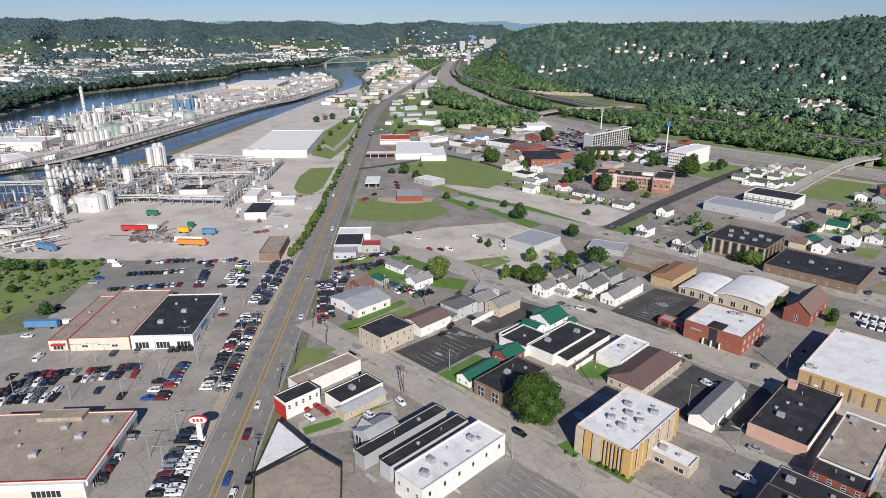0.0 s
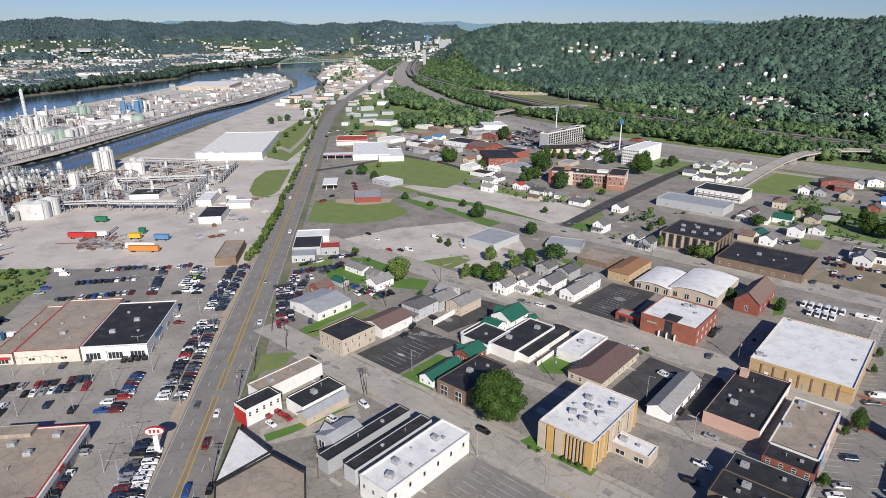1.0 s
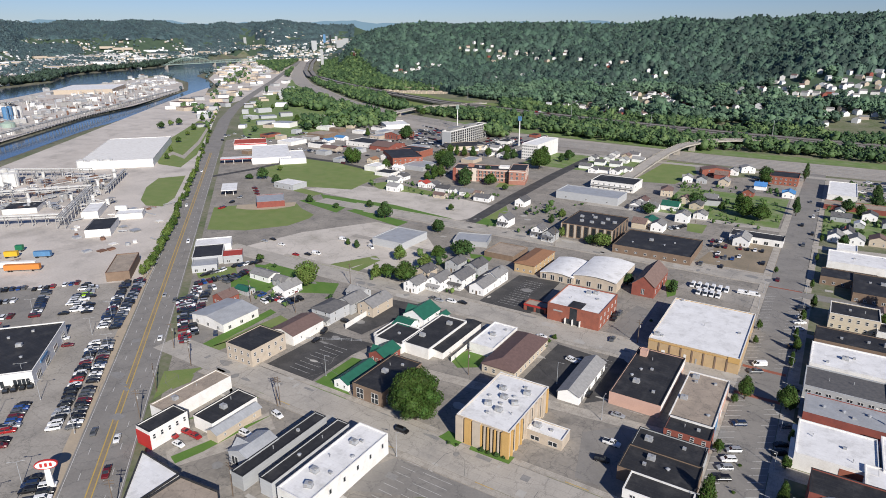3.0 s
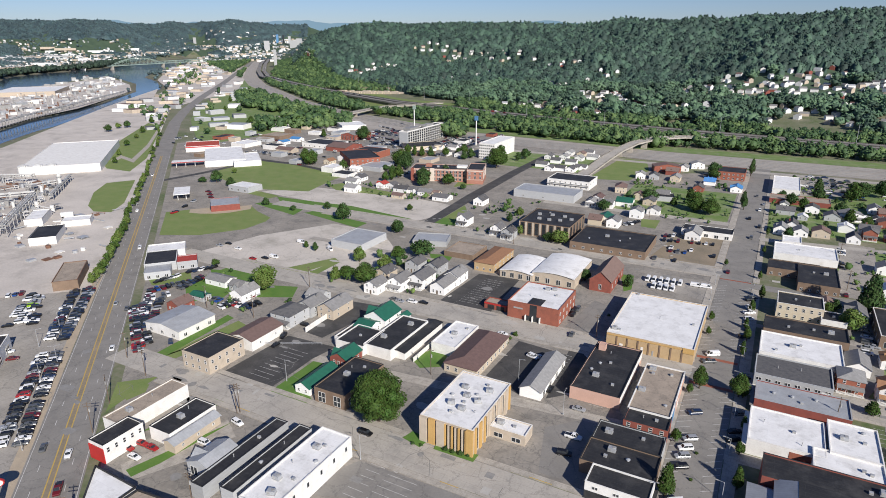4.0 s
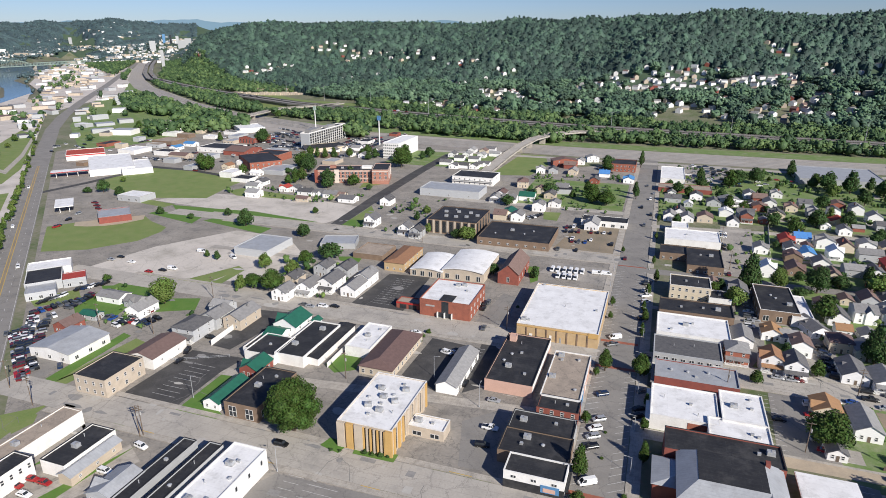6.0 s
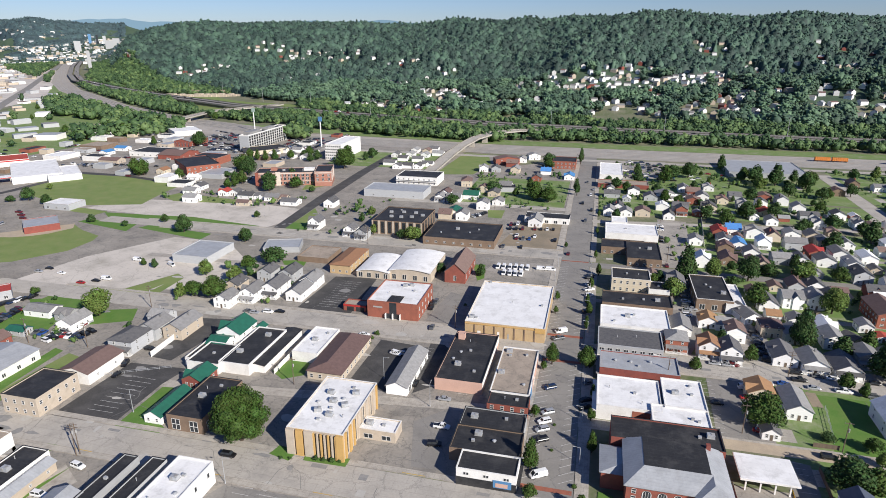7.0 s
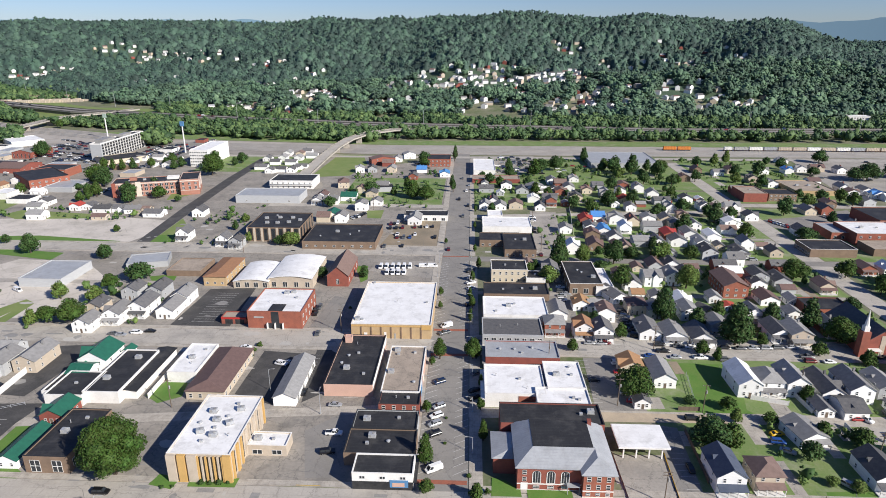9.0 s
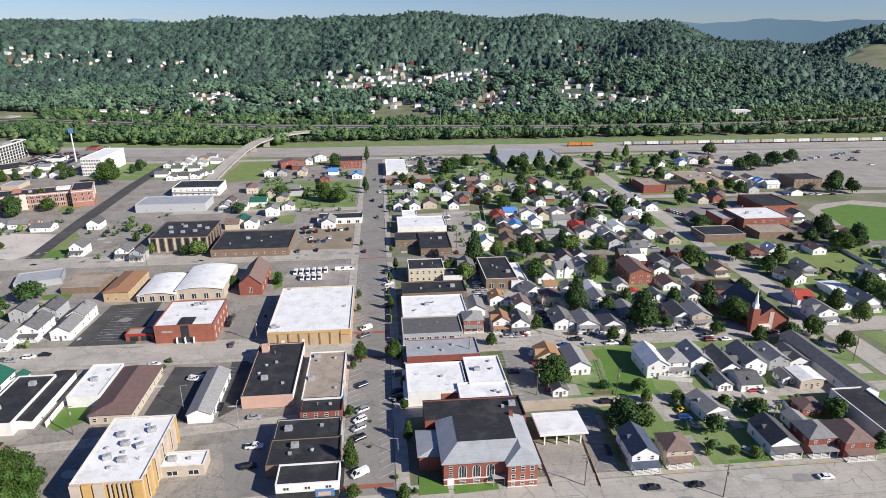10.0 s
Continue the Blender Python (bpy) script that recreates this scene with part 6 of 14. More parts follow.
road("alley_1", (1.2, 181), (185, 181), 6.0, 0.060, "concrete", "pale concrete alley behind the houses")
road("alley_2", (-185, 165), (-14.4, 183), 5.0, 0.060, "concrete", "pale concrete alley behind the shops")
road("alley_3", (1.2, 284), (185, 284), 4.0, 0.060, "lot", "narrow alley between back yards")
road("alley_4", (20, 376), (190, 376), 4.0, 0.060, "lot", "narrow alley between back yards")
road("alley_5", (-250, 290), (-120, 290), 5.0, 0.060, "lot", "narrow alley")

# pavements: raised slabs
for k, (x0, y0, x1, y1) in enumerate(((-18.6, 142.5, -14.6, 224.5), (-18.6, 239.5, -14.6, 339), (-18.6, 353, -14.6, 630), (1.4, 142.5, 5.4, 222.5), (1.4, 236.5, 5.4, 328.5), (1.4, 338, 4.6, 416), (1.4, 424, 4.4, 630),
                                      (-180, 142.3, -18.6, 144.6), (5.4, 142.3, 185, 144.6), (-190, 126.4, 200, 128.8), (-260, 239.3, -18.6, 241.5), (-150, 222.4, -18.6, 224.7), (5.4, 236.2, 182, 238.2), (5.4, 220.8, 182, 222.8), (-300, 352.8, -18.6, 354.6), (-280, 337.2, -18.6, 339.2))):
    patch("pavement_%d" % (k + 1), rect(x0, y0, x1, y1), 0.17, "concrete", "raised pale concrete pavement with a kerb", thick=0.17)


def painted(name, bands, z, m, label):
    """Road paint: many bands in one mesh."""
    me = Mesh()
    for band in bands:
        me.face([(x, y, z) for x, y in band])
    return tagged(part(name, me, m), label, "road marking", kind="structure")


def along(a, b, s0, s1):
    ln = math.hypot(b[0] - a[0], b[1] - a[1])
    p = lambda s: (a[0] + (b[0] - a[0]) * s / ln, a[1] + (b[1] - a[1]) * s / ln)
    return p(s0), p(s1)


HL = math.hypot(HW1[0] - HW0[0], HW1[1] - HW0[1])
painted("yellow_median_lines", [strip(HW0, HW1, 0.36, o) for o in (-0.85, 0.85)], 0.082, "yellow_line", "double yellow median lines of the highway")
painted("highway_median_tint", [strip(HW0, HW1, 1.4, 0)], 0.078, "dirt", "worn tan median band of the highway")
painted("white_lane_dashes", [strip(*along(HW0, HW1, s, s + 3.2), 0.16, o) for o in (-4.5, 4.5) for s in np.arange(6, HL - 4, 12.2)], 0.082, "white_line", "white lane dashes of the highway")
painted("white_edge_lines", [strip(HW0, HW1, 0.16, o) for o in (-8.2, 8.2)], 0.082, "white_line", "white edge lines of the highway")
stalls = []
for y0 in np.arange(150, 330, 3.6):
    if not 218 < y0 < 245:
        stalls.append(strip((-14.4, y0 - 1.6), (-10.0, y0 + 1.3), 0.13))
        stalls.append(strip((1.0, y0 + 1.6), (-3.4, y0 - 1.3), 0.13))
painted("angled_stall_lines", stalls, 0.088, "white_line", "faded white lines of angled parking stalls")
painted("brick_crossings", [rect(-14.2, 219.5, 0.8, 221.5), rect(-14.2, 241.5, 0.8, 243.5), rect(-14.2, 144.8, 0.8, 146.6), rect(-14.2, 336, 0.8, 337.4)], 0.087, "brick_red", "red brick pedestrian crossings")
painted("yellow_kerb_paint", [rect(x, 142.5, x + 7, 142.8) for x in (-85, -48, -22, 20, 80, 110, 128, 150)] + [rect(x, 128.6, x + 6, 128.9) for x in (-150, -105, -70, 40, 90)], 0.176, "yellow_line", "yellow paint on kerbs")

# ---- railway, interstate and ramp ----
patch("railway_bed", [(-700, 745), (-400, 690), (-100, 655), (900, 652), (900, 712), (-100, 712), (-400, 745), (-700, 830)], 0.05, "ballast", "brown-grey ballast of several railway tracks")
patch("rail_yard", [(300, 500), (420, 470), (900, 500), (900, 651), (330, 651)], 0.03, "lot", "wide pale rail yard and truck lot")
me = Mesh()
for k in range(7):
    for o in (-0.72, 0.72):
        y = 658 + 7.5 * k + o
        me.beam((-400, y + 36 - 3 * k, 0.25), (-100, y, 0.25), 0.16, 0.2), me.beam((-100, y, 0.25), (900, y, 0.25), 0.16, 0.2)
tagged(part("rail", me, "steel_grey"), "worn steel rails of the railway tracks", "railway", kind="structure")
patch("trackside_grass", [(-500, 762), (-100, 714), (900, 714), (900, 745), (-100, 745), (-500, 800)], 0.04, "yard", "green grass bank beside the railway")


def ribbon(name, pts, w, zs, m, label, wall=0.0, off=0.0):
    """A road along a line of points, with its heights; wall: side parapets."""
    me = Mesh()
    sides = []
    for i, (x, y) in enumerate(pts):
        (ax, ay), (bx, by) = pts[max(0, i - 1)], pts[min(len(pts) - 1, i + 1)]
        ln = math.hypot(bx - ax, by - ay)
        rx, ry = (by - ay) / ln, -(bx - ax) / ln
        sides.append(((x + rx * (off - w / 2), y + ry * (off - w / 2), zs[i]), (x + rx * (off + w / 2), y + ry * (off + w / 2), zs[i])))
    for (a, b), (c, d) in zip(sides, sides[1:]):
        me.face([a, b, d, c])
        for p, q, s in ((a, c, 1), (b, d, -1)):
            lo0, lo1 = (p[0], p[1], p[2] - 1.4), (q[0], q[1], q[2] - 1.4)
            hi0, hi1 = (p[0], p[1], p[2] + wall), (q[0], q[1], q[2] + wall)
            me.face([lo0, lo1, hi1, hi0])
            if wall:
                me.face([hi0, hi1, (q[0], q[1], q[2] + 0.01), (p[0], p[1], p[2] + 0.01)])
        me.face([(a[0], a[1], a[2] - 1.4), (c[0], c[1], c[2] - 1.4), (d[0], d[1], d[2] - 1.4), (b[0], b[1], b[2] - 1.4)])
    return tagged(part(name, me, m), label, "road", kind="structure")


ribbon("interstate_west", INTER, 14, [6.0] * len(INTER), "asphalt", "dark carriageway of an interstate highway", 0.9, -9)
ribbon("interstate_east", INTER, 14, [6.0] * len(INTER), "asphalt", "dark carriageway of an interstate highway", 0.9, 9)
for k, o in enumerate((-9, 9)):
    me = Mesh()
    for (ax, ay), (bx, by) in zip(INTER[5:], INTER[6:]):
        me.poly([(x, y, z) for z in (0, 4.7) for x, y in strip((ax, ay), (bx, by), 12, o)], [(0, 1, 5, 4), (1, 2, 6, 5), (2, 3, 7, 6), (3, 0, 4, 7)])
    tagged(part("embankment_%d" % (k + 1), me, "bank"), "earth embankment under the interstate", "embankment", kind="structure")
RAMP = [(-150, 540), (-149, 580), (-147, 620), (-143, 660), (-136, 700), (-122, 740), (-95, 775), (-50, 797)]
ribbon("overpass", RAMP, 11, [0.2, 1.8, 4.2, 7.0, 9.0, 9.6, 8.6, 7.0], "street", "curved concrete overpass crossing the railway", 0.9)
for x, y, z in ((-143, 660, 5.6), (-138, 690, 7.2), (-129, 722, 8.0), (-112, 757, 7.6)):
    me = Mesh()
    me.box(x - 3.4, y - 0.6, 0, x + 3.4, y + 0.6, z)
    tagged(part("bridge_pier", me, "concrete"), "concrete pier under the overpass", "pier", kind="structure")
patch("ramp_grass", [(-143, 540), (-108, 548), (-100, 600), (-112, 650), (-138, 650)], 0.045, "grass", "green grass slope inside the ramp")
ribbon("flyover", FLYOVER, 12, [1.5, 5, 7.5, 8, 7.5, 6.6, 5.0], "street", "concrete flyover crossing the railway", 0.9)
for x, y, z in ((-588, 765, 6), (-584, 800, 6.5), (-586, 850, 6.5)):
    me = Mesh()
    me.box(x - 4, y - 0.7, 0, x + 4, y + 0.7, z)
    tagged(part("bridge_pier", me, "concrete"), "concrete pier under the flyover", "pier", kind="structure")
ribbon("highway_far", HIGHWAY, 17, [0.07] * len(HIGHWAY), "asphalt", "the highway running on towards the hills")
patch("valley_lots", [(-590, 500), (-790, 660), (-1060, 950), (-1330, 1260), (-1850, 1850), (-2300, 2350), (-1812, 1839), (-1409, 1415), (-1186, 1212), (-1008, 1079), (-827, 942), (-640, 830), (-560, 700)], 0.022, "yard", "patchy lots and grass between highway and railway")
ribbon("railway_far", RAILWAY, 44, [0.09] * len(RAILWAY), "ballast", "wide ballast bed of railway tracks in the valley")
me = Mesh()
for o in (-16, -10, -4, 4, 10, 16):
    for (ax, ay), (bx, by) in zip(RAILWAY, RAILWAY[1:]):
        q = strip((ax, ay), (bx, by), 1.6, o)
        me.beam((*q[0], 0.25), (*q[3], 0.25), 0.2), me.beam((*q[1], 0.25), (*q[2], 0.25), 0.2)
tagged(part("rail", me, "steel_grey"), "worn rails of the valley railway", "railway", kind="structure")
me = Mesh()
CUT = [(-880, 1170), (-833, 1160), (-764, 1180), (-700, 1185), (-640, 1170), (-600, 1150)]
for (ax, ay), (bx, by) in zip(CUT, CUT[1:]):
    me.face([(ax, ay, -1), (bx, by, -1), (bx + 2, by + 7, 11), (ax + 2, ay + 7, 10)]), me.face([(ax + 2, ay + 7, 10), (bx + 2, by + 7, 11), (bx + 8, by + 30, 9), (ax + 8, ay + 30, 9)])
tagged(part("rock_cutting", me, "dirt"), "bare tan earth cutting behind the interchange", "cutting", kind="structure")
patch("interstate_field", LOOP_FIELD, 0.06, "grass", "pale grass field inside the interchange")

# ---- yards and lawns of the blocks ----
for k, (x0, y0, x1, y1) in enumerate(((63, 144.7, 185, 178), (62, 184, 186, 220.7), (44, 238.3, 186, 282), (40, 286, 188, 329), (48, 337, 190, 374), (40, 378, 192, 425), (205, 236, 420, 329), (203, 338, 240, 450), (5, 445, 194, 500), (5, 505, 194, 634), (206, 465, 298, 634), (-100, 450, -20, 540), (-260, 560, -155, 636), (205, 144, 420, 222))):
    patch("yard_%d" % (k + 1), rect(x0, y0, x1, y1), 0.033, "yard", "grassy back yards and lawns")
rng_yard = random.Random(8)
DRIVES = {}
for k in range(110):
    x, y = rng_yard.uniform(42, 290), rng_yard.choice((150, 172, 190, 214, 246, 272, 292, 322, 344, 368, 386, 415, 470, 530, 560, 600)) + rng_yard.uniform(-3, 3)
    w, d = rng_yard.uniform(2.4, 6), rng_yard.uniform(6, 16)
    DRIVES.setdefault(rng_yard.choice(("lot", "concrete", "street", "dirt")), []).append((x, y, w, d))


# stall lines on the car parks
def stall_rows(rows):
    out = []
    for (ax, ay), (bx, by), n, depth in rows:
        ln = math.hypot(bx - ax, by - ay)
        ux, uy = (bx - ax) / ln, (by - ay) / ln
        for k in range(n + 1):
            x, y = ax + ux * ln * k / n, ay + uy * ln * k / n
            out.append(strip((x, y), (x - uy * depth, y + ux * depth), 0.12))
    return out


for k, (m, spots) in enumerate(DRIVES.items()):
    me = Mesh()
    for n, (x, y, w, d) in enumerate(spots):
        me.face([(a, b, 0.036 + 0.004 * k + 0.00008 * n) for a, b in rect(x - w / 2, y - d / 2, x + w / 2, y + d / 2)])
    tagged(part("drives_%d" % (k + 1), me, m), "concrete, gravel and earth drives between the houses", "drive", kind="structure")
painted("car_park_lines", stall_rows([((-92, 106), (-92, 126), 7, -5), ((-80, 108), (-80, 127), 7, 5), ((-80, 108), (-80, 127), 7, -5), ((-176, 150), (-176, 168), 7, 5), ((-158, 148), (-158, 170), 8, 5), ((-158, 148), (-158, 170), 8, -5), ((-142, 148), (-142, 172), 9, -5),
                                      ((-134, 246), (-134, 276), 11, 5), ((-118, 246), (-118, 278), 12, 5), ((-118, 246), (-118, 278), 12, -5), ((-102, 246), (-102, 268), 8, -5), ((-58, 190), (-58, 218), 10, 5), ((-43, 188), (-43, 216), 10, -5),
                                      ((63, 143), (63, 178), 13, -4.5), ((48, 186), (48, 218), 12, 5), ((61, 186), (61, 218), 12, -5), ((-40, 246), (-40, 270), 9, 5)]), 0.092, "white_line", "faded white stall lines of the car parks")
patch("highway_verge", strip(HW0, (-330, 219), 3.6, -10.7), 0.062, "verge_sand", "sandy tan verge beside the highway")

# sealed cracks, patches and stains on streets and lots
rng_c = random.Random(21)
lines, darks, pale = [], [], []
for k in range(260):
    x, y = rng_c.uniform(-240, 180), rng_c.uniform(70, 420)
    if x > 8 and rng_c.random() < 0.75:
        y = rng_c.choice((135.5, 229.5)) + rng_c.uniform(-6, 6)
    a = rng_c.choice((0, 90, 0, 90, 48.2, rng_c.uniform(0, 180)))
    for j in range(rng_c.randint(2, 6)):
        ln = rng_c.uniform(1.5, 5)
        x1, y1 = x + ln * math.cos(radians(a)), y + ln * math.sin(radians(a))
        lines.append(strip((x, y), (x1, y1), rng_c.uniform(0.07, 0.2)))
        x, y, a = x1, y1, a + rng_c.uniform(-35, 35)
for k in range(260):
    x, y = rng_c.uniform(-235, -16), rng_c.uniform(90, 400)
    if k % 3 == 0:
        x, y = rng_c.uniform(-230, 190), rng_c.choice((135.5, 231, 346 if x < 0 else 229.5)) + rng_c.uniform(-5, 5)
    w, d = rng_c.uniform(0.8, 5), rng_c.uniform(0.6, 3)
    n = rng_c.randint(6, 10)
    blot = [(x + w * math.cos(6.283 * j / n) * rng_c.uniform(0.6, 1.1), y + d * math.sin(6.283 * j / n) * rng_c.uniform(0.6, 1.1)) for j in range(n)]
    (darks if rng_c.random() < 0.62 else pale).append(blot if rng_c.random() < 0.55 else rect(x - w / 2, y - d / 2, x + w / 2, y + d / 2))
painted("sealed_cracks", lines, 0.0945, "tar", "dark sealed cracks in streets and lots")
painted("dark_patches", darks, 0.0935, "patch_dark", "dark asphalt repairs and oil stains")
painted("pale_patches", pale, 0.0925, "patch_pale", "pale concrete repair patches")


# ---- ground surfaces ----
patch("yard", [(-411.3, 55.3), (-368.5, 98.5), (-284.8, 166.4), (-315.8, 197.8), (-483.3, 342.8), (-743.9, 572.9), (-936.5, 743.0), (-960.7, 689.3), (-860.2, 550.6), (-795.8, 426.4), (-692.7, 298.9), (-620.8, 184.7), (-556.8, 121.3), (-491.9, 70.8), (-547.2, -36.1), (-455.5, -35.1)], 0.020, "gravel", "pale gravel works yard")
patch("weeds", [(-319.2, 37.5), (-332.4, 56.2), (-340.9, 82.8), (-371.9, 99.1), (-415.8, 56.1), (-478.6, -35.3), (-397.3, -34.4)], 0.035, "grass", "weedy grass field with shrubs")
patch("dealer_lot", [(-330.0, 70.4), (-297.5, 45.8), (-322.7, -18.1), (-216.5, -21.6), (-148.8, 46.4), (-164.8, 61.5), (-193.7, 88.1), (-246.2, 131.0), (-291.4, 172.4), (-370.9, 98.7)], 0.030, "lot", "grey asphalt lot of a car dealership")
patch("dealer_dark_lot", [(-330.4, 78.3), (-287.5, 113.2), (-327.3, 140.1), (-369.6, 97.4)], 0.045, "asphalt", "darker asphalt car storage lot")
patch("oval", [(-430.0, 263.2), (-417.2, 268.2), (-432.0, 289.3), (-495.1, 346.0), (-506.7, 326.5), (-484.0, 299.3), (-449.3, 271.6)], 0.040, "grass", "round green lawn")
patch("park", [(-563.6, 365.7), (-531.3, 367.0), (-575.1, 418.9), (-759.3, 585.0), (-810.3, 602.0), (-701.0, 477.8), (-605.2, 388.1)], 0.040, "grass", "park lawn with paths")
patch("base_west", [(-11.2, 184.6), (-97.6, 634.4), (-252.4, 707.1), (-612.1, 755.4), (-625.4, 498.9), (-329.0, 235.5), (-222.9, 141.2), (-163.9, 87.8), (-132.1, 63.2)], 0.012, "town_lot", "worn grey concrete lots between the streets")
patch("town_ground", [(-138.4, 152.7), (-5.2, 139.2), (-8.0, 643.4), (-82.8, 593.7), (-178.9, 533.4), (-242.3, 400.1), (-257.4, 325.5)], 0.016, "town_lot", "worn grey concrete lots")
patch("outfield", [(-340, 248), (-382, 287), (-370, 303), (-341, 330), (-325, 320), (-305, 312), (-301, 303), (-301, 283), (-317, 260)], 0.040, "grass", "bright green baseball outfield")
patch("infield", [(-373, 301), (-341, 331), (-334, 322), (-340, 308), (-347, 301), (-357, 296), (-366, 294)], 0.046, "verge_sand", "sandy baseball infield")
patch("field_road", strip((-474, 345), (-465, 398), 7) , 0.055, "black_asphalt", "dark asphalt lane behind the fuel station")
patch("field_lane", [(-469, 396), (-462, 396), (-459, 464), (-414, 464), (-337, 446), (-335, 451), (-414, 471), (-467, 472)], 0.054, "black_asphalt", "dark asphalt lane round the green field")
patch("field", [(-416.7, 379.6), (-372.1, 372.1), (-331.5, 384.8), (-339.6, 424.7), (-341.6, 451.9), (-386.1, 464.7), (-425.3, 470.8), (-470.1, 462.1), (-476.0, 438.4), (-451.8, 393.6)], 0.040, "grass", "open green field")
patch("cemetery", [(-676.5, 581.2), (-651.3, 623.9), (-669.6, 677.1), (-722.6, 692.3), (-714.6, 603.0)], 0.030, "grass", "grass beside the road")
patch("tanlot", [(-311.5, 361.3), (-264.0, 351.9), (-211.4, 350.2), (-201.4, 375.0), (-202.9, 400.6), (-251.5, 408.7), (-352.2, 397.1), (-364.8, 365.9)], 0.038, "gravel_pale", "pale gravelled lot beside the field")
patch("westlot", [(-222.1, 242.7), (-178.2, 251.5), (-174.8, 279.9), (-214.9, 319.3), (-255.8, 321.5), (-282.3, 278.0), (-292.9, 233.2)], 0.026, "gravel_pale", "wide pale concrete lot")
patch("strip_grass1", [(-331.0, 350.1), (-302.8, 344.5), (-261.4, 348.2), (-218.5, 346.0), (-215.5, 355.8), (-273.0, 364.5), (-301.4, 361.8), (-342.4, 359.8)], 0.041, "lawn", "grass strip between concrete lots")
patch("strip_grass4", [(-294.9, 324.5), (-298.8, 339.7), (-340.5, 342.9), (-342.5, 335.4)], 0.042, "lawn", "grass strip between concrete lots")
patch("strip_grass5", [(-373.3, 356.9), (-343.6, 352.1), (-341.6, 362.0), (-364.8, 365.9), (-389.2, 364.1)], 0.042, "grass", "grass strip between concrete lots")
patch("housegrass2", [(-314.5, 399.5), (-258.8, 403.9), (-259.4, 413.3), (-326.0, 422.5), (-330.7, 409.8)], 0.042, "grass", "grass behind small houses")
patch("strip_grass2", [(-237.4, 320.7), (-237.0, 333.1), (-289.4, 340.3), (-292.3, 333.0)], 0.042, "lawn", "grass strip between concrete lots")
patch("strip_grass3", [(-218.2, 229.9), (-206.1, 239.6), (-206.5, 262.0), (-210.1, 263.8), (-211.8, 243.7), (-277.6, 236.3), (-276.8, 231.0)], 0.040, "grass", "grass verge")
patch("freshroad", [(-203.9, 340.5), (-196.1, 344.9), (-200.4, 426.9), (-204.5, 534.9), (-205.2, 625.6), (-214.9, 623.3), (-214.9, 533.6), (-211.1, 434.5)], 0.060, "black_asphalt", "freshly laid black asphalt road")
patch("housegrass", [(-196.1, 348.4), (-182.4, 342.2), (-185.3, 384.7), (-198.9, 406.7)], 0.035, "grass", "lawn by a house")
patch("schoolgrass", [(-233.4, 454.5), (-217.9, 478.1), (-224.5, 499.4), (-239.0, 475.3)], 0.035, "grass", "lawn before the school")
patch("trackfield", [(308.7, 375.9), (304.1, 339.4), (316.5, 327.1), (383.9, 404.7), (351.5, 420.9), (321.5, 414.2)], 0.040, "lawn", "green sports field with a track")
patch("vacant", [(84.2, 208.4), (78.3, 182.8), (100.2, 180.6), (96.6, 186.5), (105.4, 217.4), (81.6, 217.9)], 0.040, "lawn", "vacant green lawn")
patch("greenright", [(226.2, 301.8), (233.8, 276.0), (245.9, 259.8), (298.7, 323.6), (202.3, 318.2)], 0.040, "grass", "open green lot")
patch("blackpark1", [(-172.4, 141.8), (-148.3, 142.6), (-148.7, 168.0), (-146.5, 179.9), (-170.9, 178.7)], 0.066, "black_asphalt", "black asphalt car park with faded lines")
patch("blackpark2", [(-167.3, 184.8), (-156.8, 183.9), (-151.5, 214.0), (-154.3, 222.9), (-170.5, 220.6)], 0.050, "black_asphalt", "black asphalt yard")
patch("blackpark3", [(-104.0, 238.4), (-106.9, 285.4), (-129.3, 283.0), (-131.2, 242.3)], 0.050, "black_asphalt", "black asphalt car park with stall lines")
patch("blackpark4", [(-60.1, 218.5), (-81.9, 220.7), (-82.6, 188.7), (-66.9, 182.2)], 0.050, "black_asphalt", "black asphalt car park")
patch("trilot", [(-187.4, 105.6), (-191.4, 130.3), (-193.5, 127.3), (-201.3, 119.7)], 0.045, "grass", "grass triangle by the highway")
patch("shoplot", [(-149.9, 85.8), (-142.3, 100.0), (-137.9, 116.5), (-147.1, 122.0), (-158.2, 90.2)], 0.046, "concrete", "pale concrete forecourt")
patch("sidegrass1", [(-150.5, 88.0), (-148.1, 96.1), (-144.6, 123.1), (-145.2, 120.2), (-154.5, 89.3)], 0.050, "lawn", "green grass strip by the shops")
patch("sidegrass2", [(-161.4, 112.3), (-156.2, 128.4), (-159.2, 133.8), (-164.5, 119.3), (-167.0, 103.4)], 0.050, "lawn", "green grass strip behind the shop")
patch("sidegrass3", [(-204.1, 139.3), (-197.1, 142.4), (-192.1, 177.2), (-200.7, 179.3), (-204.1, 135.6)], 0.050, "grass", "grass verge by the store")
patch("hedgegrass", [(-147.0, 141.7), (-129.8, 140.3), (-130.0, 144.7), (-136.7, 148.7), (-137.8, 170.0), (-142.5, 172.7), (-147.3, 166.6)], 0.055, "lawn", "green lawn beside the car park")
patch("greenlawn2", [(-107.5, 181.7), (-100.7, 186.3), (-102.6, 195.1), (-109.2, 201.7), (-114.1, 186.4)], 0.052, "lawn", "green lawn behind the shop")
patch("greenlawn3", [(-238.9, 183.4), (-225.6, 191.3), (-239.6, 238.1), (-255.1, 243.8), (-258.6, 199.0)], 0.052, "lawn", "green yard behind houses")
patch("vlawn", [(-271.2, 188.9), (-256.0, 201.7), (-269.6, 211.9), (-282.3, 195.0)], 0.052, "grass", "green lawn strip")
patch("officelawn", [(-83.0, 139.4), (-82.1, 144.5), (-89.1, 145.6), (-90.3, 141.1)], 0.180, "lawn", "small lawn before the office")
